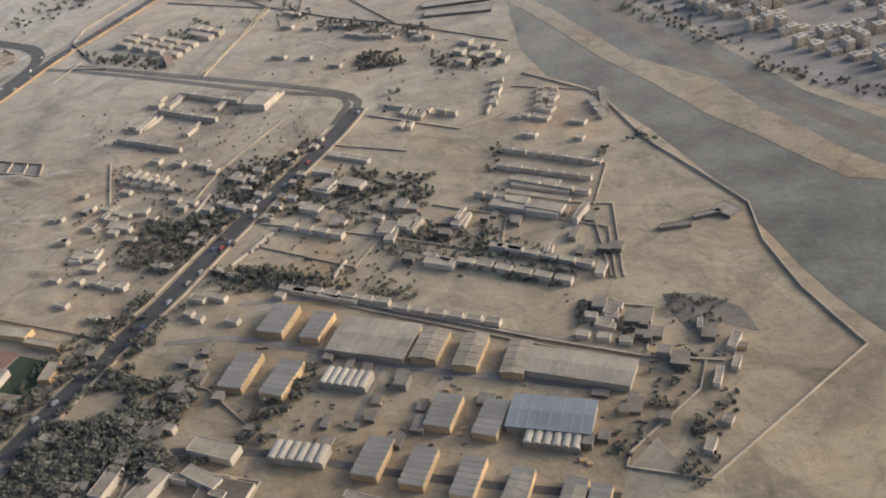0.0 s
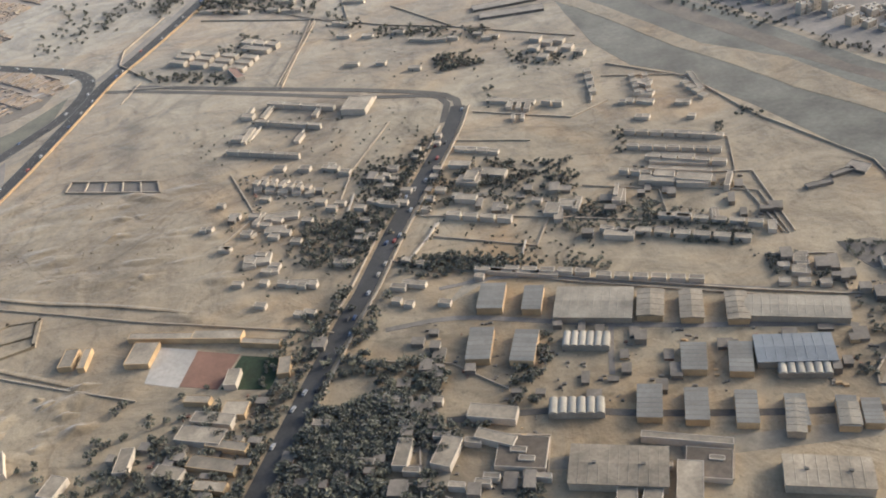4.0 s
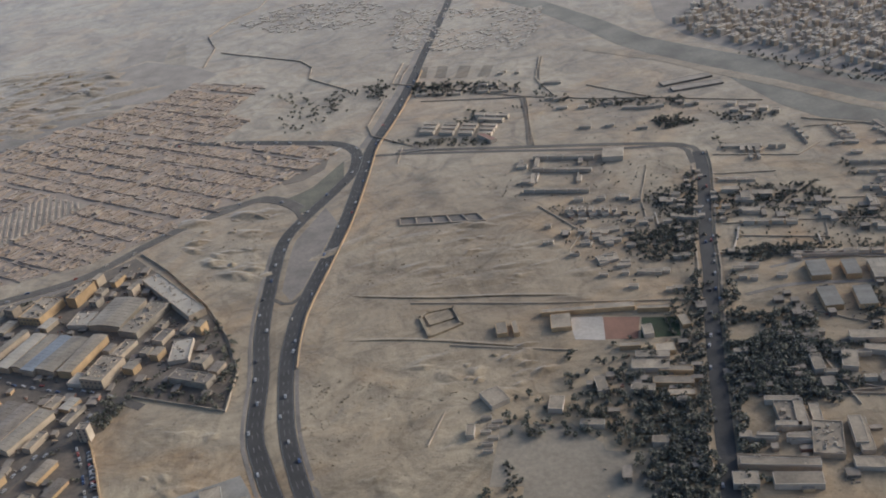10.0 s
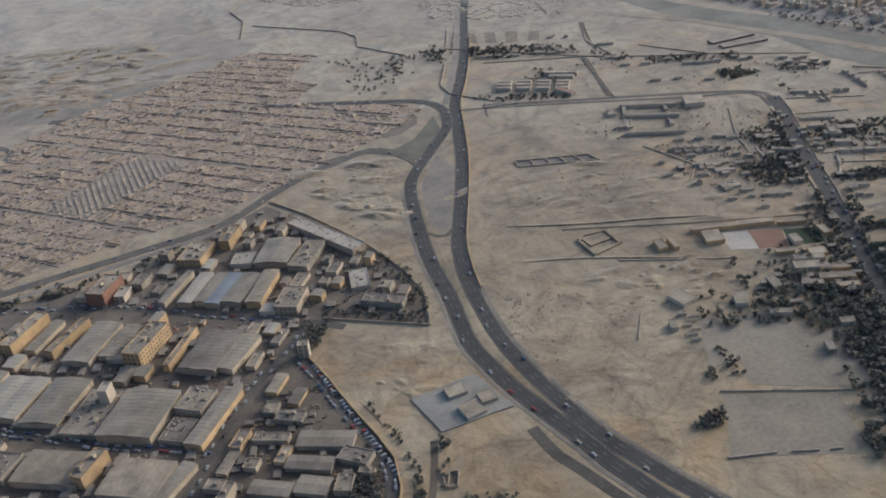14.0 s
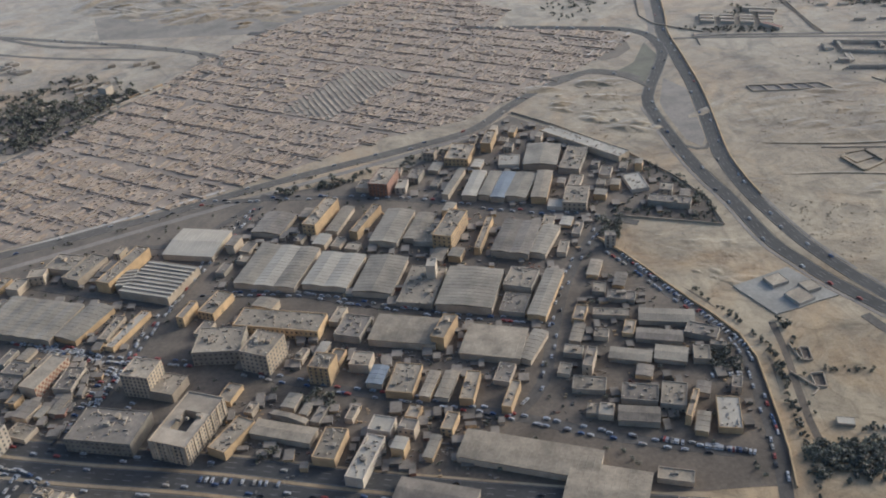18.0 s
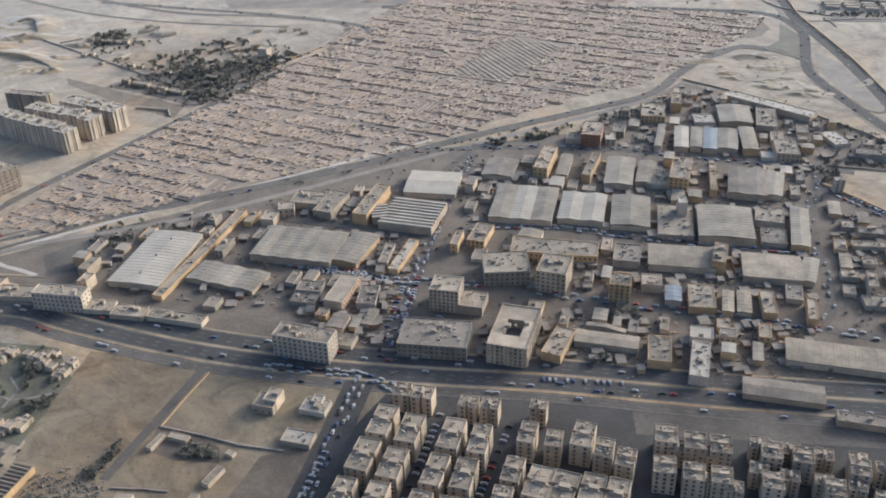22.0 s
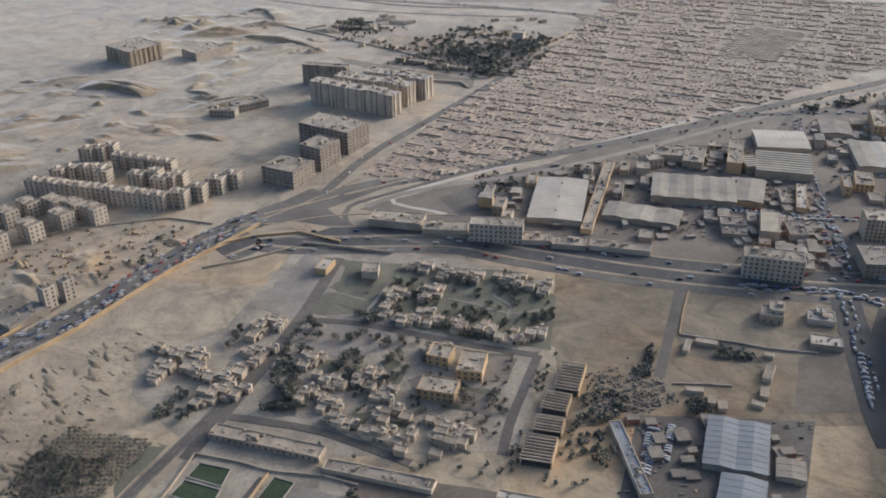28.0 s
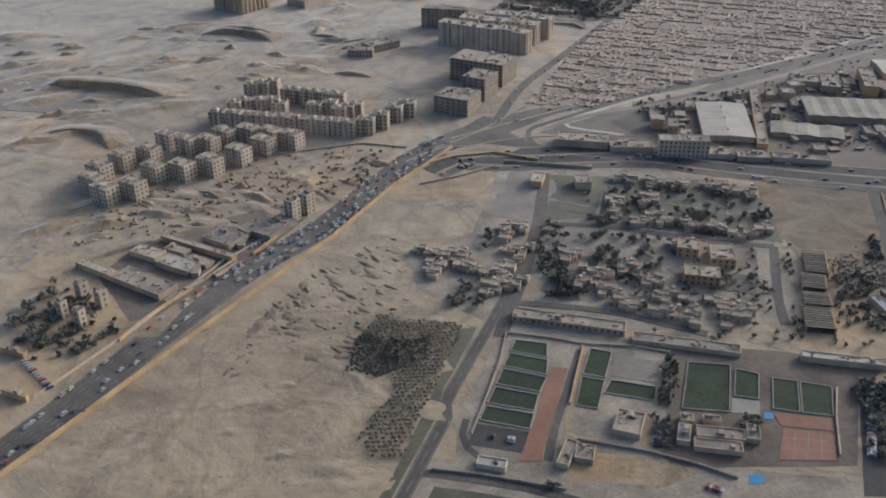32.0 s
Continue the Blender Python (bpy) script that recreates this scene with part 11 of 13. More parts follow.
thicket([(p[0] + 2.2, p[1]) for p in EDGE_TRACK[2:]] + [(p[0] + 5.2, p[1] - 2) for p in reversed(EDGE_TRACK[2:])], 110, 141, 0.62, "dark hedge and ditch outside the estate wall")
# ---- quarry banks in the western desert
bank([(-860.7, 480.3), (-844.1, 470.7), (-825.5, 450.3)], 4.0, 9, 13.5)
bank([(-769.0, 558.0), (-743.5, 540.9), (-718.2, 508.3)], 3.1, 9, 12.5)
bank([(-801.1, 413.8), (-787.8, 415.9), (-767.9, 428.6)], 2.7, 6, 9.0)
bank([(-759.9, 623.1), (-741.4, 623.6), (-735.0, 591.6)], 2.7, 12, 15.0)
bank([(-807.0, 451.3), (-791.1, 434.2)], 1.8, 5, 7.0)
bank([(-959.1, 412.0), (-928.9, 397.5), (-894.5, 368.0)], 4.5, 12, 17.0)
bank([(-869.1, 476.7), (-846.9, 468.6), (-829.6, 445.8)], 3.6, 10, 14.0)
bank([(-798.0, 425.2), (-765.0, 424.5)], 2.2, 5, 7.5)
bank([(-810.6, 378.4), (-793.1, 362.7)], 1.8, 5, 7.0)
bank([(-955.3, 344.8), (-933.3, 332.0), (-928.3, 311.5)], 2.7, 8, 11.0)
ribbon("desert_road", [(-743.4, 726.1), (-693.6, 661.7), (-635.9, 604.7), (-573.8, 572.9), (-528.4, 537.2), (-532.0, 508.6), (-551.3, 481.9)], 4.0, OLDROAD, "dark desert road curving to the cemetery", 0.08)
ribbon("desert_road", [(-758.1, 690.0), (-701.4, 627.3), (-640.0, 582.0), (-564.9, 543.2)], 3.0, OLDROAD, "dark desert road", 0.084)
wall_line("boundary_wall", [(-733.9, 577.2), (-699.5, 528.9), (-632.6, 431.5), (-594.3, 454.3), (-553.6, 486.8)], 0.68, "compound wall")

# ---- cars too far off to tell apart
tagged(new("traffic", FAR_CARS.data("traffic", *CARP, GLASSD, RUBBER)), "crowd of small distant cars on roads and yards", "cars", "", "stuff")

# ---- barracks, rows of huts
hut(-136.7, 380.8, 8.1, 2.5, -25.6, 2.0, ROOFC, WALLW, 'camp rows', 'small pale hut in a row of barracks')
hut(-129.1, 377.1, 8.1, 2.5, -25.6, 2.0, ROOFC, WALLW, 'camp rows', 'small pale hut in a row of barracks')
hut(-121.4, 373.5, 8.1, 2.5, -25.6, 2.0, ROOFC, WALLW, 'camp rows', 'small pale hut in a row of barracks')
hut(-113.8, 369.8, 8.1, 2.5, -25.6, 2.0, ROOFC, WALLW, 'camp rows', 'small pale hut in a row of barracks')
hut(-141.7, 365.5, 6.1, 1.9, -25.8, 1.9, ROOFC, WALLW, 'camp rows', 'small pale hut in a row of barracks')
hut(-135.9, 362.6, 6.1, 1.9, -25.8, 1.9, ROOFC, WALLW, 'camp rows', 'small pale hut in a row of barracks')
hut(-130.1, 359.8, 6.1, 1.9, -25.8, 1.9, ROOFC, WALLW, 'camp rows', 'small pale hut in a row of barracks')
hut(-124.3, 357.0, 6.1, 1.9, -25.8, 1.9, ROOFC, WALLW, 'camp rows', 'small pale hut in a row of barracks')
hut(-118.4, 354.2, 6.1, 1.9, -25.8, 1.9, ROOFC, WALLW, 'camp rows', 'small pale hut in a row of barracks')
hut(-152.0, 342.4, 5.4, 1.7, -23.9, 1.9, ROOFC, WALLW, 'camp rows', 'small pale hut in a row of barracks')
hut(-146.8, 340.1, 5.4, 1.7, -23.9, 1.9, ROOFC, WALLW, 'camp rows', 'small pale hut in a row of barracks')
hut(-141.6, 337.8, 5.4, 1.7, -23.9, 1.9, ROOFC, WALLW, 'camp rows', 'small pale hut in a row of barracks')
hut(-136.4, 335.5, 5.4, 1.7, -23.9, 1.9, ROOFC, WALLW, 'camp rows', 'small pale hut in a row of barracks')
hut(-131.2, 333.2, 5.4, 1.7, -23.9, 1.9, ROOFC, WALLW, 'camp rows', 'small pale hut in a row of barracks')
hut(-126.0, 330.9, 5.4, 1.7, -23.9, 1.9, ROOFC, WALLW, 'camp rows', 'small pale hut in a row of barracks')
hut(-139.2, 312.5, 2.1, 2.7, -25.4, 2.3, ROOFC, WALLW, 'camp rows', 'small pale hut in a row of barracks')
hut(-135.8, 310.8, 2.1, 2.7, -25.4, 2.3, ROOFC, WALLW, 'camp rows', 'small pale hut in a row of barracks')
hut(-132.3, 309.2, 2.1, 2.7, -25.4, 2.3, ROOFC, WALLW, 'camp rows', 'small pale hut in a row of barracks')
hut(-128.9, 307.6, 2.1, 2.7, -25.4, 2.3, ROOFC, WALLW, 'camp rows', 'small pale hut in a row of barracks')
hut(-125.4, 305.9, 2.1, 2.7, -25.4, 2.3, ROOFC, WALLW, 'camp rows', 'small pale hut in a row of barracks')
hut(-122.0, 304.3, 2.1, 2.7, -25.4, 2.3, ROOFC, WALLW, 'camp rows', 'small pale hut in a row of barracks')
hut(-118.5, 302.7, 2.1, 2.7, -25.4, 2.3, ROOFC, WALLW, 'camp rows', 'small pale hut in a row of barracks')
hut(-156.7, 458.4, 6.2, 3.9, -31.2, 2.5, ROOFC, WALLW, 'camp rows', 'small pale hut in a row of barracks')
hut(-150.1, 454.4, 6.2, 3.9, -31.2, 2.5, ROOFC, WALLW, 'camp rows', 'small pale hut in a row of barracks')
hut(-143.4, 450.3, 6.2, 3.9, -31.2, 2.5, ROOFC, WALLW, 'camp rows', 'small pale hut in a row of barracks')
hut(-40.6, 348.9, 10.0, 3.1, -25.9, 1.3, ROOFC, WALLW, 'camp rows', 'small pale hut in a row of barracks')
hut(-31.1, 344.3, 10.0, 3.1, -25.9, 1.3, ROOFC, WALLW, 'camp rows', 'small pale hut in a row of barracks')
hut(-59.7, 313.7, 4.1, 2.3, -25.5, 1.3, ROOFC, WALLW, 'camp rows', 'small pale hut in a row of barracks')
hut(-55.7, 311.7, 4.1, 2.3, -25.5, 1.3, ROOFC, WALLW, 'camp rows', 'small pale hut in a row of barracks')
hut(-51.6, 309.8, 4.1, 2.3, -25.5, 1.3, ROOFC, WALLW, 'camp rows', 'small pale hut in a row of barracks')
hut(-47.5, 307.8, 4.1, 2.3, -25.5, 1.3, ROOFC, WALLW, 'camp rows', 'small pale hut in a row of barracks')
hut(3.8, 305.2, 4.2, 1.7, -24.9, 1.7, ROOFC, WALLW, 'camp rows', 'small pale hut in a row of barracks')
hut(8.2, 303.1, 4.2, 1.7, -24.9, 1.7, ROOFC, WALLW, 'camp rows', 'small pale hut in a row of barracks')
hut(12.7, 301.0, 4.2, 1.7, -24.9, 1.7, ROOFC, WALLW, 'camp rows', 'small pale hut in a row of barracks')
hut(17.2, 299.0, 4.2, 1.7, -24.9, 1.7, ROOFC, WALLW, 'camp rows', 'small pale hut in a row of barracks')
hut(21.7, 296.9, 4.2, 1.7, -24.9, 1.7, ROOFC, WALLW, 'camp rows', 'small pale hut in a row of barracks')
hut(26.1, 294.8, 4.2, 1.7, -24.9, 1.7, ROOFC, WALLW, 'camp rows', 'small pale hut in a row of barracks')
hut(30.6, 292.7, 4.2, 1.7, -24.9, 1.7, ROOFC, WALLW, 'camp rows', 'small pale hut in a row of barracks')
hut(2.4, 294.1, 4.2, 1.7, -22.8, 1.7, ROOFC, WALLW, 'camp rows', 'small pale hut in a row of barracks')
hut(6.9, 292.2, 4.2, 1.7, -22.8, 1.7, ROOFC, WALLW, 'camp rows', 'small pale hut in a row of barracks')
hut(11.4, 290.3, 4.2, 1.7, -22.8, 1.7, ROOFC, WALLW, 'camp rows', 'small pale hut in a row of barracks')
hut(15.9, 288.4, 4.2, 1.7, -22.8, 1.7, ROOFC, WALLW, 'camp rows', 'small pale hut in a row of barracks')
hut(20.4, 286.5, 4.2, 1.7, -22.8, 1.7, ROOFC, WALLW, 'camp rows', 'small pale hut in a row of barracks')
hut(24.9, 284.6, 4.2, 1.7, -22.8, 1.7, ROOFC, WALLW, 'camp rows', 'small pale hut in a row of barracks')
hut(29.4, 282.7, 4.2, 1.7, -22.8, 1.7, ROOFC, WALLW, 'camp rows', 'small pale hut in a row of barracks')
hut(7.4, 284.4, 4.9, 2.0, -26.1, 1.7, ROOFC, WALLW, 'camp rows', 'small pale hut in a row of barracks')
hut(12.6, 281.8, 4.9, 2.0, -26.1, 1.7, ROOFC, WALLW, 'camp rows', 'small pale hut in a row of barracks')
hut(17.8, 279.3, 4.9, 2.0, -26.1, 1.7, ROOFC, WALLW, 'camp rows', 'small pale hut in a row of barracks')
hut(23.0, 276.8, 4.9, 2.0, -26.1, 1.7, ROOFC, WALLW, 'camp rows', 'small pale hut in a row of barracks')
hut(28.2, 274.2, 4.9, 2.0, -26.1, 1.7, ROOFC, WALLW, 'camp rows', 'small pale hut in a row of barracks')
hut(-1.1, 361.8, 3.5, 2.9, -94.7, 1.6, ROOFC, WALLW, 'camp rows', 'small pale hut in a row of barracks')
hut(-1.7, 355.5, 3.5, 2.9, -94.7, 1.6, ROOFC, WALLW, 'camp rows', 'small pale hut in a row of barracks')
hut(-2.2, 349.1, 3.5, 2.9, -94.7, 1.6, ROOFC, WALLW, 'camp rows', 'small pale hut in a row of barracks')
hut(-2.7, 342.7, 3.5, 2.9, -94.7, 1.6, ROOFC, WALLW, 'camp rows', 'small pale hut in a row of barracks')
hut(15.1, 350.4, 2.7, 2.2, -93.5, 1.6, ROOFC, WALLW, 'camp rows', 'small pale hut in a row of barracks')
hut(14.8, 345.5, 2.7, 2.2, -93.5, 1.6, ROOFC, WALLW, 'camp rows', 'small pale hut in a row of barracks')
hut(14.5, 340.5, 2.7, 2.2, -93.5, 1.6, ROOFC, WALLW, 'camp rows', 'small pale hut in a row of barracks')
hut(14.2, 335.6, 2.7, 2.2, -93.5, 1.6, ROOFC, WALLW, 'camp rows', 'small pale hut in a row of barracks')
hut(20.3, 349.0, 2.6, 2.1, -96.4, 1.5, ROOFC, WALLW, 'camp rows', 'small pale hut in a row of barracks')
hut(19.8, 344.3, 2.6, 2.1, -96.4, 1.5, ROOFC, WALLW, 'camp rows', 'small pale hut in a row of barracks')
hut(19.3, 339.6, 2.6, 2.1, -96.4, 1.5, ROOFC, WALLW, 'camp rows', 'small pale hut in a row of barracks')
hut(18.7, 334.9, 2.6, 2.1, -96.4, 1.5, ROOFC, WALLW, 'camp rows', 'small pale hut in a row of barracks')
hut(-4.5, 278.1, 3.2, 1.6, -27.0, 1.9, ROOFC, WALLW, 'camp rows', 'small pale hut in a row of barracks')
hut(-0.9, 276.2, 3.2, 1.6, -27.0, 1.9, ROOFC, WALLW, 'camp rows', 'small pale hut in a row of barracks')
hut(2.7, 274.4, 3.2, 1.6, -27.0, 1.9, ROOFC, WALLW, 'camp rows', 'small pale hut in a row of barracks')
hut(2.1, 247.0, 4.5, 2.2, -24.3, 1.8, ROOFC, WALLW, 'camp rows', 'small pale hut in a row of barracks')
hut(7.3, 244.7, 4.5, 2.2, -24.3, 1.8, ROOFC, WALLW, 'camp rows', 'small pale hut in a row of barracks')
hut(12.4, 242.3, 4.5, 2.2, -24.3, 1.8, ROOFC, WALLW, 'camp rows', 'small pale hut in a row of barracks')
hut(17.5, 240.0, 4.5, 2.2, -24.3, 1.8, ROOFC, WALLW, 'camp rows', 'small pale hut in a row of barracks')
hut(22.6, 237.7, 4.5, 2.2, -24.3, 1.8, ROOFC, WALLW, 'camp rows', 'small pale hut in a row of barracks')
hut(27.7, 235.4, 4.5, 2.2, -24.3, 1.8, ROOFC, WALLW, 'camp rows', 'small pale hut in a row of barracks')
hut(-6.7, 240.7, 4.9, 2.5, -23.0, 1.8, ROOFC, WALLW, 'camp rows', 'small pale hut in a row of barracks')
hut(-1.1, 238.3, 4.9, 2.5, -23.0, 1.8, ROOFC, WALLW, 'camp rows', 'small pale hut in a row of barracks')
hut(4.5, 235.9, 4.9, 2.5, -23.0, 1.8, ROOFC, WALLW, 'camp rows', 'small pale hut in a row of barracks')
hut(10.2, 233.5, 4.9, 2.5, -23.0, 1.8, ROOFC, WALLW, 'camp rows', 'small pale hut in a row of barracks')
hut(15.8, 231.1, 4.9, 2.5, -23.0, 1.8, ROOFC, WALLW, 'camp rows', 'small pale hut in a row of barracks')
hut(21.5, 228.7, 4.9, 2.5, -23.0, 1.8, ROOFC, WALLW, 'camp rows', 'small pale hut in a row of barracks')
hut(-17.5, 244.9, 4.3, 2.1, -30.4, 1.8, ROOFC, WALLW, 'camp rows', 'small pale hut in a row of barracks')
hut(-12.9, 242.2, 4.3, 2.1, -30.4, 1.8, ROOFC, WALLW, 'camp rows', 'small pale hut in a row of barracks')
hut(-50.4, 231.9, 4.5, 2.2, -18.9, 1.8, ROOFC, WALLW, 'camp rows', 'small pale hut in a row of barracks')
hut(-45.1, 230.0, 4.5, 2.2, -18.9, 1.8, ROOFC, WALLW, 'camp rows', 'small pale hut in a row of barracks')
hut(-39.8, 228.2, 4.5, 2.2, -18.9, 1.8, ROOFC, WALLW, 'camp rows', 'small pale hut in a row of barracks')
hut(-34.5, 226.4, 4.5, 2.2, -18.9, 1.8, ROOFC, WALLW, 'camp rows', 'small pale hut in a row of barracks')
hut(-29.3, 224.6, 4.5, 2.2, -18.9, 1.8, ROOFC, WALLW, 'camp rows', 'small pale hut in a row of barracks')
hut(-23.5, 221.2, 4.4, 2.2, -18.6, 1.8, ROOFC, WALLW, 'camp rows', 'small pale hut in a row of barracks')
hut(-18.3, 219.5, 4.4, 2.2, -18.6, 1.8, ROOFC, WALLW, 'camp rows', 'small pale hut in a row of barracks')
hut(-13.1, 217.7, 4.4, 2.2, -18.6, 1.8, ROOFC, WALLW, 'camp rows', 'small pale hut in a row of barracks')
hut(-8.0, 216.0, 4.4, 2.2, -18.6, 1.8, ROOFC, WALLW, 'camp rows', 'small pale hut in a row of barracks')
hut(-2.8, 214.2, 4.4, 2.2, -18.6, 1.8, ROOFC, WALLW, 'camp rows', 'small pale hut in a row of barracks')
hut(2.4, 212.5, 4.4, 2.2, -18.6, 1.8, ROOFC, WALLW, 'camp rows', 'small pale hut in a row of barracks')
hut(-22.2, 339.5, 3.9, 1.9, -29.0, 2.1, ROOFC, WALLW, 'camp rows', 'small pale hut in a row of barracks')
hut(-17.9, 337.1, 3.9, 1.9, -29.0, 2.1, ROOFC, WALLW, 'camp rows', 'small pale hut in a row of barracks')
hut(-66.0, 268.1, 4.9, 2.5, -23.2, 1.9, ROOFC, WALLW, 'camp rows', 'small pale hut in a row of barracks')
hut(-60.3, 265.7, 4.9, 2.5, -23.2, 1.9, ROOFC, WALLW, 'camp rows', 'small pale hut in a row of barracks')
hut(-54.6, 263.3, 4.9, 2.5, -23.2, 1.9, ROOFC, WALLW, 'camp rows', 'small pale hut in a row of barracks')
hut(-49.0, 260.9, 4.9, 2.5, -23.2, 1.9, ROOFC, WALLW, 'camp rows', 'small pale hut in a row of barracks')
hut(8.0, 270.8, 6.9, 3.9, -23.5, 2.3, ROOFC, WALLW, 'camp halls', 'tall pale hall with blank walls')
hut(16.9, 265.7, 11.6, 4.6, -24.6, 2.3, ROOFC, WALLW, 'camp halls', 'tall pale hall with blank walls')
hut(-9.9, 265.7, 1.4, 7.3, -16.7, 2.3, ROOFC, WALLW, 'camp halls', 'tall pale hall with blank walls')
hut(27.2, 261.2, 1.8, 9.3, -25.0, 2.3, ROOFC, WALLW, 'camp halls', 'tall pale hall with blank walls')
hut(-100.0, 365.6, 11.1, 11.8, -18.5, 2.7, ROOFC, WALLW, 'camp halls', 'tall pale hall with blank walls')
hut(-57.7, 290.9, 4.5, 6.5, -20.9, 2.4, ROOFC, WALLW, 'camp halls', 'tall pale hall with blank walls')
hut(-138.0, 289.5, 4.3, 2.5, -18.8, 1.5, ROOFC, WALLW, 'camp houses', 'small white-walled house on bare sand')
hut(-133.4, 282.3, 4.1, 2.4, -18.9, 1.5, ROOFC, WALLW, 'camp houses', 'small white-walled house on bare sand')
hut(-140.0, 278.6, 4.1, 2.4, -18.5, 1.5, ROOFC, WALLW, 'camp houses', 'small white-walled house on bare sand')
hut(-129.2, 284.2, 4.1, 2.4, -19.2, 1.5, ROOFC, WALLW, 'camp houses', 'small white-walled house on bare sand')
hut(-125.7, 275.6, 4.0, 2.3, -19.2, 1.5, ROOFC, WALLW, 'camp houses', 'small white-walled house on bare sand')
hut(-118.0, 280.8, 4.0, 2.3, -19.8, 1.5, ROOFC, WALLW, 'camp houses', 'small white-walled house on bare sand')
hut(-129.8, 273.8, 4.0, 2.3, -19.0, 1.5, ROOFC, WALLW, 'camp houses', 'small white-walled house on bare sand')
hut(-121.4, 268.5, 3.9, 2.2, -19.3, 1.5, ROOFC, WALLW, 'camp houses', 'small white-walled house on bare sand')
hut(-145.7, 291.8, 4.4, 2.5, -18.4, 1.5, ROOFC, WALLW, 'camp houses', 'small white-walled house on bare sand')
hut(-147.0, 270.8, 4.1, 2.3, -18.0, 1.5, ROOFC, WALLW, 'camp houses', 'small white-walled house on bare sand')
hut(-137.1, 260.0, 3.9, 2.1, -18.3, 1.5, ROOFC, WALLW, 'camp houses', 'small white-walled house on bare sand')
hut(-133.3, 263.4, 3.9, 2.2, -18.6, 1.5, ROOFC, WALLW, 'camp houses', 'small white-walled house on bare sand')
hut(-127.9, 255.8, 3.8, 2.1, -18.7, 1.4, ROOFC, WALLW, 'camp houses', 'small white-walled house on bare sand')
hut(-130.7, 253.2, 3.8, 2.0, -18.5, 1.4, ROOFC, WALLW, 'camp houses', 'small white-walled house on bare sand')
hut(-124.5, 245.0, 3.6, 1.9, -18.7, 1.4, ROOFC, WALLW, 'camp houses', 'small white-walled house on bare sand')
hut(-140.1, 248.6, 3.8, 2.0, -17.9, 1.4, ROOFC, WALLW, 'camp houses', 'small white-walled house on bare sand')
hut(-113.5, 292.0, 4.2, 2.5, -20.2, 1.5, ROOFC, WALLW, 'camp houses', 'small white-walled house on bare sand')
hut(-109.3, 286.7, 4.1, 2.4, -20.3, 1.5, ROOFC, WALLW, 'camp houses', 'small white-walled house on bare sand')
hut(-106.1, 288.9, 4.1, 2.4, -20.6, 1.5, ROOFC, WALLW, 'camp houses', 'small white-walled house on bare sand')
hut(-98.8, 283.5, 3.9, 2.4, -20.9, 1.5, ROOFC, WALLW, 'camp houses', 'small white-walled house on bare sand')
hut(-92.4, 285.5, 3.9, 2.4, -21.3, 1.5, ROOFC, WALLW, 'camp houses', 'small white-walled house on bare sand')
hut(-86.3, 281.7, 3.8, 2.3, -21.5, 1.5, ROOFC, WALLW, 'camp houses', 'small white-walled house on bare sand')
hut(-96.9, 274.6, 3.8, 2.2, -20.8, 1.5, ROOFC, WALLW, 'camp houses', 'small white-walled house on bare sand')
hut(-81.6, 290.2, 3.9, 2.4, -21.9, 1.5, ROOFC, WALLW, 'camp houses', 'small white-walled house on bare sand')
hut(-63.6, 280.6, 3.7, 2.3, -22.8, 1.5, ROOFC, WALLW, 'camp houses', 'small white-walled house on bare sand')
hut(-69.3, 286.3, 3.8, 2.4, -22.6, 1.5, ROOFC, WALLW, 'camp houses', 'small white-walled house on bare sand')
hut(-48.9, 268.4, 3.5, 2.1, -23.5, 1.4, ROOFC, WALLW, 'camp houses', 'small white-walled house on bare sand')
hut(-36.7, 269.2, 3.4, 2.1, -24.2, 1.4, ROOFC, WALLW, 'camp houses', 'small white-walled house on bare sand')
hut(-109.3, 315.3, 4.4, 2.8, -20.8, 1.5, ROOFC, WALLW, 'camp houses', 'small white-walled house on bare sand')
hut(-104.8, 311.2, 4.4, 2.7, -21.0, 1.5, ROOFC, WALLW, 'camp houses', 'small white-walled house on bare sand')
hut(-91.8, 301.8, 4.1, 2.6, -21.6, 1.5, ROOFC, WALLW, 'camp houses', 'small white-walled house on bare sand')
hut(-86.1, 307.7, 4.2, 2.7, -22.0, 1.5, ROOFC, WALLW, 'camp houses', 'small white-walled house on bare sand')
hut(-131.1, 322.4, 4.7, 2.9, -19.8, 1.6, ROOFC, WALLW, 'camp houses', 'small white-walled house on bare sand')
hut(-151.0, 354.1, 5.3, 3.4, -19.3, 1.6, ROOFC, WALLW, 'camp houses', 'small white-walled house on bare sand')
hut(-148.8, 373.6, 5.5, 3.7, -19.7, 1.7, ROOFC, WALLW, 'camp houses', 'small white-walled house on bare sand')
hut(-120.7, 319.0, 4.6, 2.8, -20.3, 1.6, ROOFC, WALLW, 'camp houses', 'small white-walled house on bare sand')
hut(-74.8, 148.4, 4.2, 1.7, -15.8, 1.9, ROOFC, WALLW, 'camp houses', 'sandy flat-roofed house among trees')
hut(-68.4, 148.1, 4.1, 1.7, -16.2, 1.9, ROOFC, WALLW, 'camp houses', 'sandy flat-roofed house among trees')
hut(-58.5, 156.6, 4.2, 1.8, -17.0, 1.9, ROOFC, WALLW, 'camp houses', 'sandy flat-roofed house among trees')
hut(-56.9, 153.3, 4.1, 1.7, -17.0, 1.9, ROOFC, WALLW, 'camp houses', 'sandy flat-roofed house among trees')
hut(-66.1, 149.5, 4.1, 1.7, -16.4, 1.9, ROOFC, WALLW, 'camp houses', 'sandy flat-roofed house among trees')
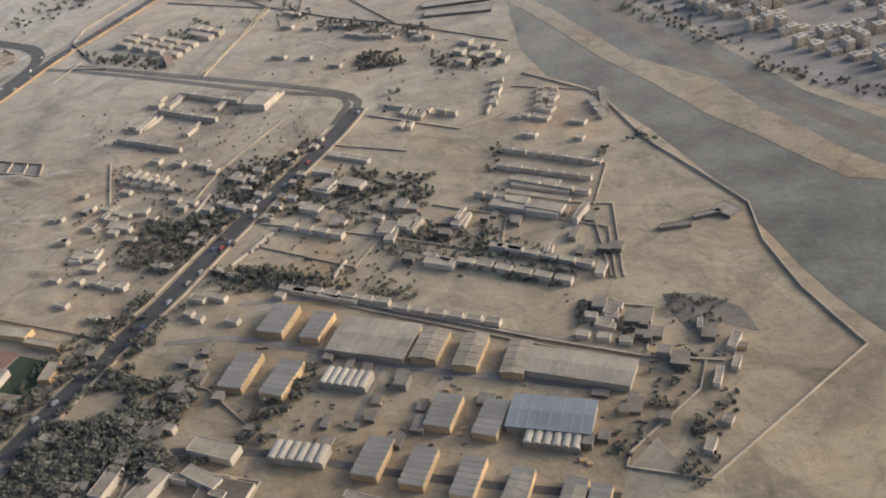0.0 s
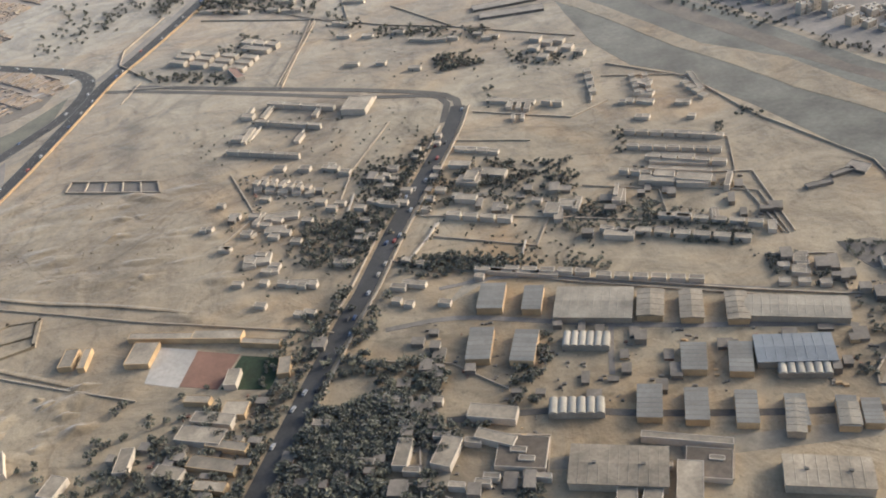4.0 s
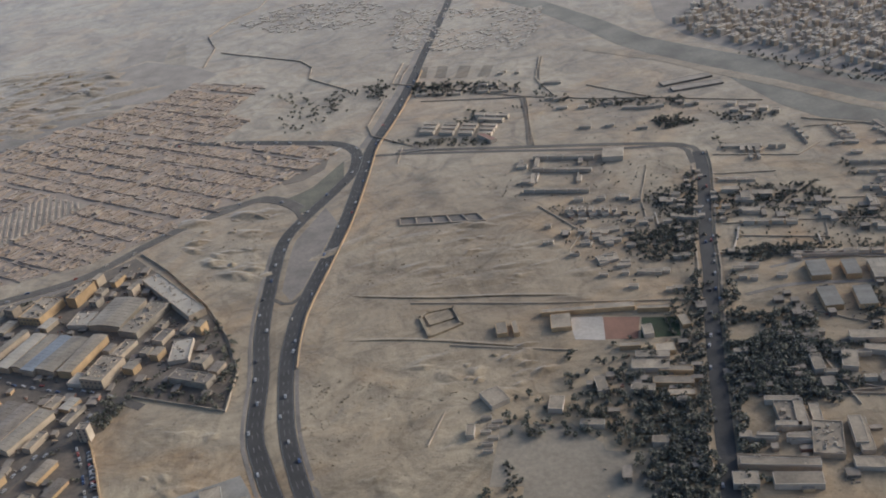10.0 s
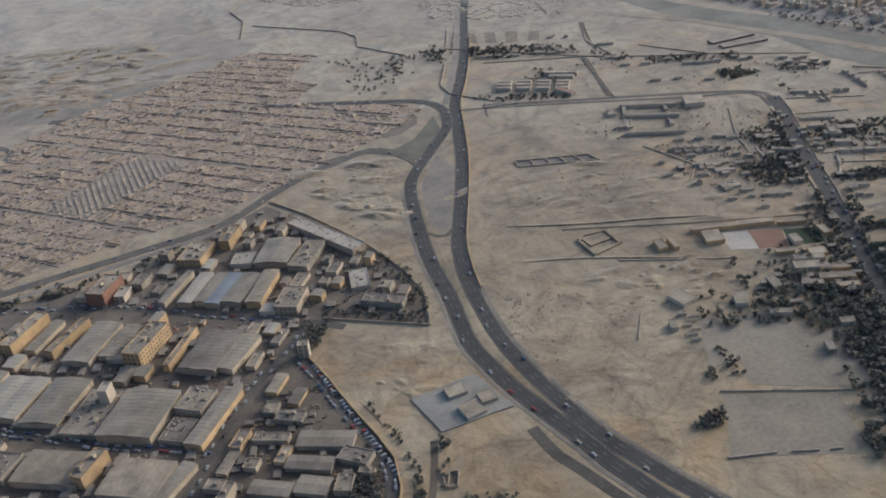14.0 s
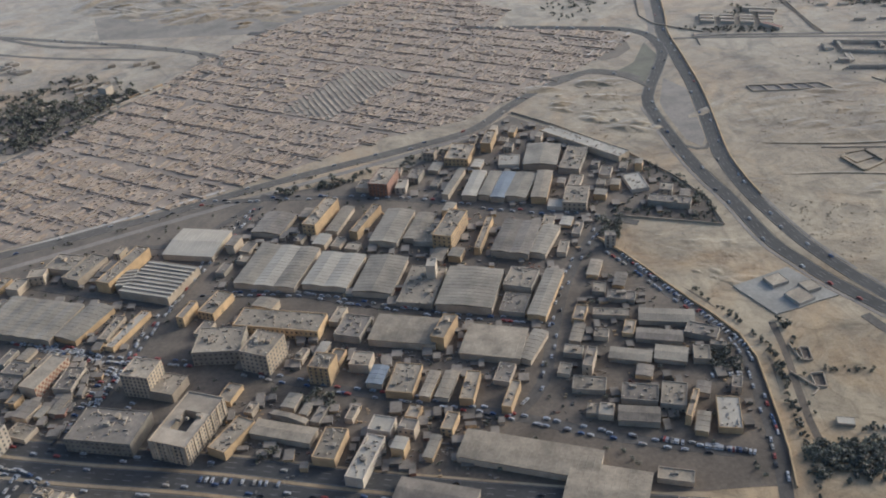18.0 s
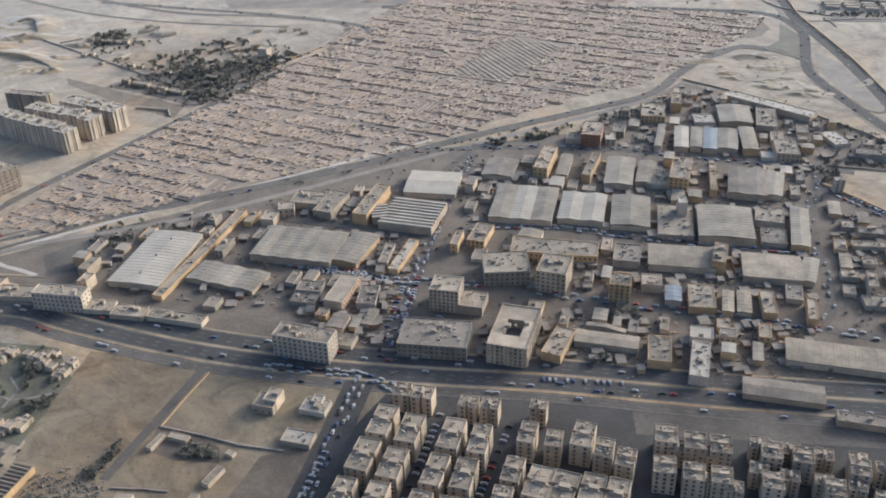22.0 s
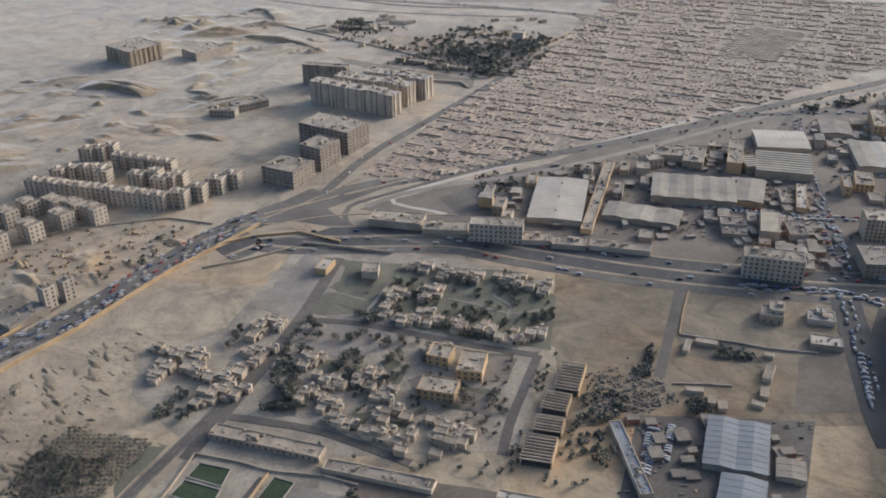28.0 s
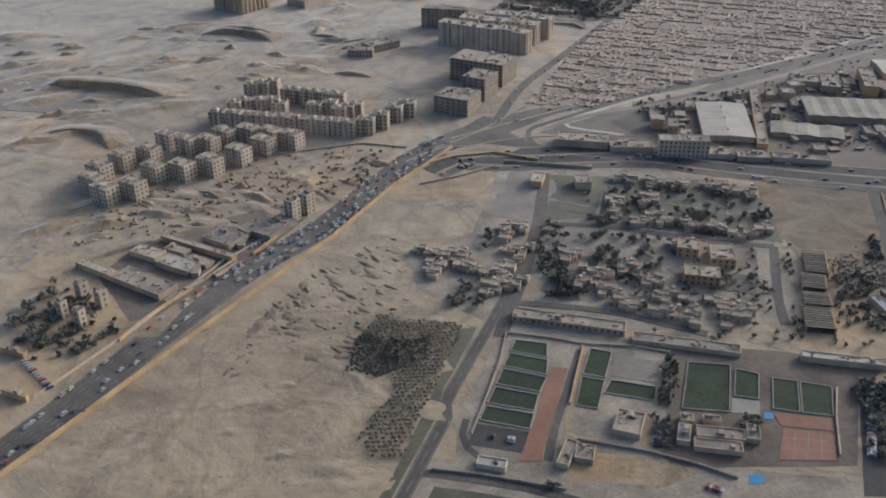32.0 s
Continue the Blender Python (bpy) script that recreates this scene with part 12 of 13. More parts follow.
hut(-53.7, 147.0, 4.0, 1.6, -17.1, 1.9, ROOFC, WALLW, 'camp houses', 'sandy flat-roofed house among trees')
hut(-77.3, 165.7, 4.5, 2.0, -16.0, 1.9, ROOFC, WALLW, 'camp houses', 'sandy flat-roofed house among trees')
hut(-69.5, 162.0, 4.4, 1.9, -16.4, 1.9, ROOFC, WALLW, 'camp houses', 'sandy flat-roofed house among trees')
hut(-86.0, 171.9, 4.7, 2.1, -15.6, 1.9, ROOFC, WALLW, 'camp houses', 'sandy flat-roofed house among trees')
hut(-97.2, 160.7, 4.6, 1.9, -14.7, 1.9, ROOFC, WALLW, 'camp houses', 'sandy flat-roofed house among trees')
hut(-101.6, 166.7, 4.7, 2.0, -14.6, 1.9, ROOFC, WALLW, 'camp houses', 'sandy flat-roofed house among trees')
hut(-90.1, 181.7, 4.9, 2.2, -15.6, 2.0, ROOFC, WALLW, 'camp houses', 'sandy flat-roofed house among trees')
hut(-78.4, 179.0, 4.7, 2.2, -16.2, 1.9, ROOFC, WALLW, 'camp houses', 'sandy flat-roofed house among trees')
hut(-109.2, 176.9, 5.0, 2.2, -14.3, 2.0, ROOFC, WALLW, 'camp houses', 'sandy flat-roofed house among trees')
hut(-85.7, 155.4, 4.4, 1.8, -15.3, 1.9, ROOFC, WALLW, 'camp houses', 'sandy flat-roofed house among trees')
hut(-24.8, 144.8, 3.7, 1.6, -18.9, 1.8, ROOFC, WALLW, 'camp houses', 'sandy flat-roofed house among trees')
hut(-21.9, 131.7, 3.5, 1.4, -18.9, 1.8, ROOFC, WALLW, 'camp houses', 'sandy flat-roofed house among trees')
hut(-12.5, 144.1, 3.6, 1.5, -19.7, 1.8, ROOFC, WALLW, 'camp houses', 'sandy flat-roofed house among trees')
hut(-34.6, 134.2, 3.6, 1.4, -18.1, 1.8, ROOFC, WALLW, 'camp houses', 'sandy flat-roofed house among trees')
hut(-107.9, 146.3, 11.3, 2.5, -19.1, 2.3, ROOFC, WALLW, 'garrison halls', 'flat-roofed sandy garrison hall')
hut(-105.5, 137.9, 3.2, 13.9, -17.7, 2.3, ROOFC, WALLW, 'garrison halls', 'flat-roofed sandy garrison hall')
hut(-111.3, 133.7, 8.5, 2.3, -19.7, 2.3, ROOFC, WALLW, 'garrison halls', 'flat-roofed sandy garrison hall')
hut(-121.7, 117.8, 24.2, 3.2, -19.7, 2.3, ROOFC, WALLW, 'garrison halls', 'flat-roofed sandy garrison hall')
hut(-92.4, 124.6, 4.0, 12.9, -17.0, 2.3, ROOFC, WALLW, 'garrison halls', 'flat-roofed sandy garrison hall')
hut(-111.3, 127.0, 7.1, 1.8, -20.9, 2.3, ROOFC, WALLW, 'garrison halls', 'flat-roofed sandy garrison hall')
hut(-126.5, 133.1, 3.9, 2.8, -17.0, 2.3, ROOFC, WALLW, 'garrison halls', 'flat-roofed sandy garrison hall')
hut(-120.0, 130.8, 6.7, 1.3, -20.2, 2.3, ROOFC, WALLW, 'garrison halls', 'flat-roofed sandy garrison hall')
hut(-134.7, 114.1, 7.8, 5.7, -16.9, 2.3, ROOFC, WALLW, 'garrison halls', 'flat-roofed sandy garrison hall')
hut(-119.9, 109.4, 14.7, 5.4, -16.5, 2.3, ROOFC, WALLW, 'garrison halls', 'flat-roofed sandy garrison hall')
hut(-87.6, 107.6, 6.3, 4.4, -15.1, 2.2, ROOFC, WALLW, 'garrison halls', 'flat-roofed sandy garrison hall')
hut(-82.2, 115.0, 11.9, 1.9, -20.9, 2.2, ROOFC, WALLW, 'garrison halls', 'flat-roofed sandy garrison hall')
hut(-63.4, 170.5, 13.0, 4.8, -18.3, 2.3, ROOFC, WALLW, 'garrison halls', 'flat-roofed sandy garrison hall')
hut(-63.7, 161.6, 10.7, 3.4, -28.7, 2.3, ROOFC, WALLW, 'garrison halls', 'flat-roofed sandy garrison hall')
hut(-76.4, 159.5, 5.4, 9.9, -24.9, 2.3, ROOFC, WALLW, 'garrison halls', 'flat-roofed sandy garrison hall')
hut(-87.6, 161.4, 3.9, 9.4, -14.2, 2.3, ROOFC, WALLW, 'garrison halls', 'flat-roofed sandy garrison hall')
hut(-35.8, 136.4, 4.8, 15.8, -13.0, 2.2, ROOFC, WALLW, 'garrison halls', 'flat-roofed sandy garrison hall')
hut(-21.5, 135.0, 6.1, 19.1, -16.1, 2.2, ROOFC, WALLW, 'garrison halls', 'flat-roofed sandy garrison hall')
hut(-17.7, 151.4, 22.0, 2.1, -18.7, 2.2, ROOFC, WALLW, 'garrison halls', 'flat-roofed sandy garrison hall')
hut(-30.1, 135.5, 4.4, 9.1, -22.5, 2.2, ROOFC, WALLW, 'garrison halls', 'flat-roofed sandy garrison hall')
wall_line("boundary_wall", [(-128.3, 163.4), (-140.0, 131.1), (-144.6, 114.4)], 0.61, "sunlit garrison wall on sand")
wall_line("boundary_wall", [(-118.5, 159.0), (-97.5, 153.0), (-85.3, 152.0), (-72.9, 142.7)], 0.61, "sunlit garrison wall on sand")
wall_line("boundary_wall", [(-75.3, 137.1), (-29.1, 126.8)], 0.61, "sunlit garrison wall on sand")
wall_line("boundary_wall", [(-94.1, 160.8), (-96.7, 148.1), (-73.7, 142.9)], 0.61, "sunlit garrison wall on sand")
wall_line("boundary_wall", [(-229.2, 162.2), (-220.4, 179.1)], 0.61, "sunlit garrison wall on sand")
wall_line("boundary_wall", [(-58.0, 152.3), (-60.0, 137.3), (-42.6, 129.8)], 0.61, "sunlit garrison wall on sand")
sheet("dirt_pitch", [(-57.2, 150.7), (-39.4, 147.8), (-41.6, 130.3), (-59.3, 134.2)], SAND2, "bare earth ground inside a wall", 0.054)
hut(-206.5, 158.9, 3.7, 1.2, -13.8, 1.2, ROOFC, WALLW, 'camp tents', 'small white tent-like hut')
hut(-208.9, 156.4, 3.7, 1.1, -13.6, 1.2, ROOFC, WALLW, 'camp tents', 'small white tent-like hut')
hut(-205.3, 164.6, 3.8, 1.2, -14.0, 1.2, ROOFC, WALLW, 'camp tents', 'small white tent-like hut')
hut(-203.6, 166.9, 3.8, 1.2, -14.1, 1.2, ROOFC, WALLW, 'camp tents', 'small white tent-like hut')
hut(-208.4, 162.7, 3.7, 1.2, -13.8, 1.2, ROOFC, WALLW, 'camp tents', 'small white tent-like hut')
hut(-209.4, 152.8, 3.6, 1.1, -13.5, 1.2, ROOFC, WALLW, 'camp tents', 'small white tent-like hut')
hut(-206.8, 170.3, 3.8, 1.2, -14.1, 1.3, ROOFC, WALLW, 'camp tents', 'small white tent-like hut')
sheet("lot", [(-194.4, 151.3), (-155.5, 135.0), (-167.3, 102.7), (-205.6, 121.4)], LEVEL, "levelled grey-green field", 0.058)
wall_line("boundary_wall", [(-215.8, 121.5), (-173.8, 104.3)], 0.50, "dark field edge wall")
thicket([(-157.6, 169.4), (-123.2, 171.0), (-151.4, 93.4), (-178.5, 102.8), (-160.5, 136.2)], 38, 160, 1.05)
thicket([(-105.2, 188.4), (-72.4, 178.8), (-93.2, 144.0), (-118.3, 153.9)], 70, 161, 1.05)
thicket([(-104.7, 236.6), (-97.1, 233.1), (-129.7, 144.2), (-136.4, 143.4)], 40, 162, 1.05)
thicket([(-93.9, 231.7), (-87.5, 228.7), (-118.7, 146.9), (-126.1, 142.8)], 40, 163, 1.05)
thicket([(-127.2, 136.5), (-118.8, 136.6), (-137.6, 88.2), (-145.3, 90.9)], 30, 164, 1.05)
thicket([(-316.1, 138.9), (-312.2, 137.6), (-341.2, 78.7), (-354.6, 49.9), (-358.5, 51.1), (-342.2, 87.5)], 40, 167, 0.91)
thicket([(-346.3, 73.5), (-317.2, 69.6), (-321.0, 64.1), (-345.6, 68.0)], 44, 168, 0.91)

# ---- barracks: trees, garden walls and small wings
hut(-140.1, 375.2, 13.1, 2.2, 71.7, 1.5, ROOFC, WALLW, 'camp wings', 'narrow sunlit end wing of a barracks court')
hut(-117.8, 366.8, 7.9, 2.2, 71.6, 1.5, ROOFC, WALLW, 'camp wings', 'narrow sunlit end wing of a barracks court')
hut(-146.9, 355.3, 12.4, 2.2, 74.6, 1.5, ROOFC, WALLW, 'camp wings', 'narrow sunlit end wing of a barracks court')
hut(-124.3, 345.3, 6.7, 2.2, 69.9, 1.5, ROOFC, WALLW, 'camp wings', 'narrow sunlit end wing of a barracks court')
hut(-148.6, 377.5, 8.6, 2.2, 76.6, 1.5, ROOFC, WALLW, 'camp wings', 'narrow sunlit end wing of a barracks court')
hut(-187.5, 460.0, 9.3, 3.6, -31.0, 2.0, ROOFC, WALLW, 'far rows', 'small pale barracks house in a row')
hut(-176.1, 453.1, 9.2, 3.6, -30.7, 2.0, ROOFC, WALLW, 'far rows', 'small pale barracks house in a row')
hut(-165.1, 446.3, 9.0, 3.6, -31.4, 2.0, ROOFC, WALLW, 'far rows', 'small pale barracks house in a row')
hut(-154.3, 439.7, 8.7, 3.6, -31.0, 2.0, ROOFC, WALLW, 'far rows', 'small pale barracks house in a row')
hut(-189.6, 454.5, 9.3, 3.6, -31.0, 2.0, ROOFC, WALLW, 'far rows', 'small pale barracks house in a row')
hut(-178.3, 447.8, 9.2, 3.6, -30.7, 2.0, ROOFC, WALLW, 'far rows', 'small pale barracks house in a row')
hut(-167.4, 441.1, 8.8, 3.6, -30.6, 2.0, ROOFC, WALLW, 'far rows', 'small pale barracks house in a row')
hut(-156.7, 434.6, 8.7, 3.6, -31.3, 2.0, ROOFC, WALLW, 'far rows', 'small pale barracks house in a row')
hut(-191.8, 448.6, 9.3, 3.6, -30.4, 2.0, ROOFC, WALLW, 'far rows', 'small pale barracks house in a row')
hut(-180.6, 441.9, 9.0, 3.6, -30.9, 2.0, ROOFC, WALLW, 'far rows', 'small pale barracks house in a row')
hut(-169.8, 435.4, 8.8, 3.6, -30.6, 2.0, ROOFC, WALLW, 'far rows', 'small pale barracks house in a row')
hut(-159.2, 429.0, 8.6, 3.6, -30.7, 2.0, ROOFC, WALLW, 'far rows', 'small pale barracks house in a row')
hut(-154.6, 459.7, 10.5, 4.0, -31.0, 2.0, ROOFC, WALLW, 'far rows', 'pale barracks hall among dark trees')
hut(-144.7, 452.5, 8.6, 4.0, -32.2, 2.0, ROOFC, WALLW, 'far rows', 'pale barracks hall among dark trees')
hut(-151.9, 449.2, 16.6, 4.0, -32.4, 2.0, ROOFC, WALLW, 'far rows', 'pale barracks hall among dark trees')
hut(-97.9, 367.3, 7.4, 15, -21.4, 1.2, ROOFC, WALLW, 'camp halls', 'wide low pale hall on the parade ground')
hut(33.7, 336.9, 3.0, 3.0, -62.6, 1.3, ROOFC, WALLW, 'camp rows', 'low barracks hut in a row')
hut(34.9, 332.6, 3.0, 3.0, -61.7, 1.3, ROOFC, WALLW, 'camp rows', 'low barracks hut in a row')
hut(36.1, 328.4, 2.9, 3.0, -60.8, 1.3, ROOFC, WALLW, 'camp rows', 'low barracks hut in a row')
hut(37.3, 324.1, 2.8, 3.0, -62.5, 1.3, ROOFC, WALLW, 'camp rows', 'low barracks hut in a row')
hut(6.7, 329.8, 3.0, 2.6, -30.0, 1.3, ROOFC, WALLW, 'camp huts', 'small flat-roofed hut on open sand')
hut(9.6, 329.7, 3.0, 2.6, -30.0, 1.3, ROOFC, WALLW, 'camp huts', 'small flat-roofed hut on open sand')
hut(27.2, 321.9, 2.9, 2.6, -31.0, 1.3, ROOFC, WALLW, 'camp huts', 'small flat-roofed hut on open sand')
hut(29.8, 320.9, 2.9, 2.6, -31.0, 1.3, ROOFC, WALLW, 'camp huts', 'small flat-roofed hut on open sand')
hut(28.6, 309.6, 2.9, 2.6, -29.2, 1.3, ROOFC, WALLW, 'camp huts', 'small flat-roofed hut on open sand')
hut(10.0, 315.6, 2.9, 2.6, -29.2, 1.3, ROOFC, WALLW, 'camp huts', 'small flat-roofed hut on open sand')
hut(12.4, 314.7, 2.9, 2.6, -29.2, 1.3, ROOFC, WALLW, 'camp huts', 'small flat-roofed hut on open sand')
hut(-16.8, 404.1, 4.9, 4.0, -32.4, 1.8, ROOFC, WALLW, 'camp houses', 'low sandy house among dark trees')
hut(-12.3, 397.6, 4.8, 4.0, -31.4, 1.8, ROOFC, WALLW, 'camp houses', 'low sandy house among dark trees')
hut(-7.1, 397.8, 4.7, 4.0, -32.0, 1.8, ROOFC, WALLW, 'camp houses', 'low sandy house among dark trees')
hut(-4.5, 389.0, 4.7, 4.0, -31.0, 1.8, ROOFC, WALLW, 'camp houses', 'low sandy house among dark trees')
hut(-12.2, 388.6, 4.7, 4.0, -31.0, 1.8, ROOFC, WALLW, 'camp houses', 'low sandy house among dark trees')
hut(-19.2, 394.1, 4.8, 4.0, -30.3, 1.8, ROOFC, WALLW, 'camp houses', 'low sandy house among dark trees')
hut(-0.4, 382.3, 4.5, 4.0, -30.5, 1.8, ROOFC, WALLW, 'camp houses', 'low sandy house among dark trees')
hut(-16.6, 383.1, 4.7, 4.0, -31.0, 1.8, ROOFC, WALLW, 'camp houses', 'low sandy house among dark trees')
hut(28.1, 212.3, 3.4, 2.4, -15.3, 1.4, ROOFC, WALLW, 'camp huts', 'small flat-roofed hut in a walled garden')
hut(34.9, 215.8, 3.4, 2.4, -15.3, 1.4, ROOFC, WALLW, 'camp huts', 'small flat-roofed hut in a walled garden')
hut(33.6, 211.8, 3.4, 2.4, -15.3, 1.4, ROOFC, WALLW, 'camp huts', 'small flat-roofed hut in a walled garden')
hut(32.5, 207.6, 3.3, 2.4, -15.7, 1.4, ROOFC, WALLW, 'camp huts', 'small flat-roofed hut in a walled garden')
hut(31.1, 203.7, 3.3, 2.4, -14.0, 1.4, ROOFC, WALLW, 'camp huts', 'small flat-roofed hut in a walled garden')
hut(25.9, 205.1, 3.3, 2.4, -15.7, 1.4, ROOFC, WALLW, 'camp huts', 'small flat-roofed hut in a walled garden')
hut(36.5, 201.7, 3.2, 2.4, -16.2, 1.4, ROOFC, WALLW, 'camp huts', 'small flat-roofed hut in a walled garden')
wall_line("boundary_wall", [(44.4, 215.1), (43.0, 206.1), (41.3, 198.2)], 0.5, "pale garden wall beside the depot", WALLC)
wall_line("boundary_wall", [(26.2, 219.8), (44.7, 215.0)], 0.45, "pale garden wall beside the depot", WALLC)
wall_line("boundary_wall", [(31.3, 258.2), (32.6, 245.9), (34.1, 233.3), (34.6, 229.5)], 0.55, "dark perimeter wall on sand", WALLG)
wall_line("boundary_wall", [(-135.6, 400.1), (-132.7, 421.3), (-129.4, 443.0)], 0.6, "sunlit wall along a lane", WALLC)
wall_line("boundary_wall", [(-127.0, 462.3), (-123.4, 479.4)], 0.6, "sunlit wall along a lane", WALLC)
wall_line("boundary_wall", [(-199.0, 549.1), (-194.6, 566.5), (-187.0, 588.6)], 0.6, "sunlit wall beside the fields", WALLC)
wall_line("boundary_wall", [(-107.3, 506.3), (-102.0, 528.6), (-94.5, 552.6)], 0.6, "sunlit wall beside the fields", WALLC)
wall_line("boundary_wall", [(-188.6, 506.6), (-117.7, 475.9), (-87.0, 454.6), (-35.6, 428.0)], 0.5, "dark boundary wall across the desert", WALLG)
thicket([(-194.8, 545.2), (-165.3, 538.0), (-162.5, 518.3), (-189.6, 524.3)], 46, 301, 0.74)
thicket([(-116.6, 481.0), (-99.1, 466.4), (-98.5, 453.1), (-116.8, 463.7)], 21, 302, 0.7)
thicket([(-87.0, 453.1), (-35.4, 430.7), (-36.1, 419.7), (-86.6, 440.4)], 37, 303, 0.66)
thicket([(-66.7, 407.7), (-47.5, 404.6), (-41.8, 389.5), (-62.3, 388.4)], 37, 304, 0.74)
thicket([(-162.2, 474.4), (-142.4, 460.2), (-143.7, 452.1), (-162.9, 464.9)], 21, 305, 0.7)
thicket([(-194.1, 440.2), (-160.6, 423.8), (-159.0, 414.4), (-191.1, 430.5)], 25, 306, 0.62)
thicket([(-293.8, 509.1), (-272.7, 545.8), (-246.9, 551.9), (-232.6, 549.6), (-245.1, 520.1), (-265.5, 481.8)], 46, 307, 0.7)
thicket([(-223.2, 531.5), (-215.8, 567.3), (-207.6, 565.2), (-214.7, 518.8)], 25, 308, 0.7)
thicket([(-254.6, 530.4), (-245.8, 560.7), (-237.8, 542.9), (-245.7, 516.1)], 16, 309, 0.7)
thicket([(-45.9, 363.3), (-39.9, 366.4), (-41.3, 345.6), (-45.8, 344.7)], 8, 310, 0.62)
thicket([(-33.5, 398.5), (3.6, 386.8), (0.1, 371.8), (-34.6, 384.6)], 25, 311, 0.66)
thicket([(-1.8, 310.6), (2.3, 309.2), (-0.8, 289.8), (-4.3, 291.0)], 12, 312, 0.58)
thicket([(34.6, 302.7), (40.3, 300.6), (38.3, 293.5), (32.7, 295.5)], 6, 313, 0.58)
thicket([(45.6, 312.2), (55.2, 308.6), (52.9, 301.2), (43.7, 305.6)], 10, 314, 0.55)
thicket([(-24.1, 263.0), (4.1, 257.5), (2.4, 249.3), (-25.0, 256.5)], 33, 315, 0.66)
thicket([(6.0, 237.4), (24.8, 232.4), (22.9, 225.9), (4.9, 232.3)], 33, 316, 0.55)
thicket([(25.8, 218.8), (35.4, 217.7), (33.6, 207.4), (24.0, 210.1)], 21, 317, 0.58)
thicket([(47.7, 219.8), (63.0, 216.7), (60.3, 206.5), (47.9, 207.3)], 29, 318, 0.47)
thicket([(-33.9, 235.9), (-19.0, 229.9), (-20.6, 225.2), (-34.7, 228.6)], 21, 319, 0.58)
thicket([(-63.7, 243.2), (-48.7, 240.1), (-49.4, 230.4), (-63.0, 234.2)], 25, 320, 0.66)
thicket([(-74.5, 246.3), (-65.4, 246.7), (-65.7, 234.9), (-72.7, 235.5)], 16, 321, 0.62)
thicket([(35.1, 207.0), (39.4, 205.8), (37.7, 201.1), (33.4, 202.3)], 5, 322, 0.62)
thicket([(41.4, 190.4), (50.5, 190.4), (47.2, 175.5), (40.1, 179.4)], 16, 323, 0.55)
thicket([(49.7, 174.8), (63.9, 184.5), (48.6, 151.7), (44.4, 156.3)], 33, 324, 0.58)
thicket([(-49.0, 199.5), (-43.5, 199.3), (-44.3, 191.5), (-48.9, 191.5)], 8, 325, 0.7)
thicket([(31.9, 173.0), (39.1, 173.3), (34.7, 162.3), (29.1, 161.7)], 10, 326, 0.62)
thicket([(-111.3, 208.3), (-99.6, 220.5), (-113.5, 174.2), (-127.4, 148.1), (-136.1, 129.4), (-128.7, 127.8)], 45, 327, 0.85)
thicket([(-103.3, 206.0), (-74.3, 197.6), (-74.2, 180.0), (-84.8, 160.5), (-112.9, 161.7)], 85, 328, 0.89)
thicket([(-112.6, 155.7), (-91.8, 156.3), (-94.4, 142.9), (-113.7, 144.8)], 35, 329, 0.85)
thicket([(-55.0, 188.4), (-44.7, 189.0), (-52.3, 170.7), (-59.3, 172.6)], 20, 330, 0.85)
thicket([(-72.4, 163.4), (-64.4, 164.4), (-73.4, 146.0), (-76.6, 149.6)], 15, 331, 0.77)
thicket([(-174.0, 183.5), (-143.7, 182.1), (-152.1, 133.0), (-172.8, 137.6), (-178.0, 160.3)], 55, 332, 0.85)
thicket([(-57.6, 153.5), (-50.6, 148.8), (-57.2, 133.9), (-64.1, 138.2)], 15, 333, 0.77)

sheet("field", [(-186.9, 558.6), (-180.9, 580.0), (-174.3, 576.6), (-179.0, 552.6)], FIELD, "narrow ploughed strip", 0.050)
sheet("field", [(-173.8, 550.0), (-167.6, 574.0), (-160.6, 569.3), (-166.3, 545.2)], FIELD, "narrow ploughed strip", 0.054)
sheet("field", [(-160.5, 542.3), (-152.5, 566.1), (-145.0, 561.1), (-151.9, 537.9)], FIELD, "narrow ploughed strip", 0.058)
sheet("field", [(-145.6, 535.7), (-136.9, 556.8), (-130.4, 552.3), (-137.7, 530.8)], FIELD, "narrow ploughed strip", 0.062)


thicket([(-659.8, 506.3), (-626.2, 513.2), (-627.8, 461.4), (-658.7, 461.1)], 70, 401, 1.1)
thicket([(-698.9, 570.6), (-675.7, 576.5), (-672.7, 548.2), (-695.2, 542.9)], 40, 402, 1.1)
thicket([(-642.1, 455.5), (-618.6, 480.7), (-615.6, 446.7), (-633.6, 437.3)], 40, 403, 1.0)
wall_line("boundary_wall", [(-592.6, 460.6), (-572.2, 474.3), (-552.7, 488.2)], 1.2, "long cream wall along the cemetery road", WALLO, 0.6)

wall_line("boundary_wall", [(-216.1, 121.8), (-202.8, 116.1)], 0.55, "low dark field wall", BRICKB, 0.6)
wall_line("boundary_wall", [(-199.6, 115.0), (-193.3, 112.7)], 0.55, "low dark field wall", BRICKB, 0.6)
wall_line("boundary_wall", [(-190.3, 111.4), (-183.7, 108.6)], 0.55, "low dark field wall", BRICKB, 0.6)
wall_line("boundary_wall", [(-230.7, 90.4), (-215.4, 87.0)], 0.55, "low dark field wall", BRICKB, 0.6)
wall_line("boundary_wall", [(-210.3, 85.4), (-202.5, 82.8)], 0.55, "low dark field wall", BRICKB, 0.6)
wall_line("boundary_wall", [(-198.4, 81.7), (-195.2, 80.9)], 0.55, "low dark field wall", BRICKB, 0.6)
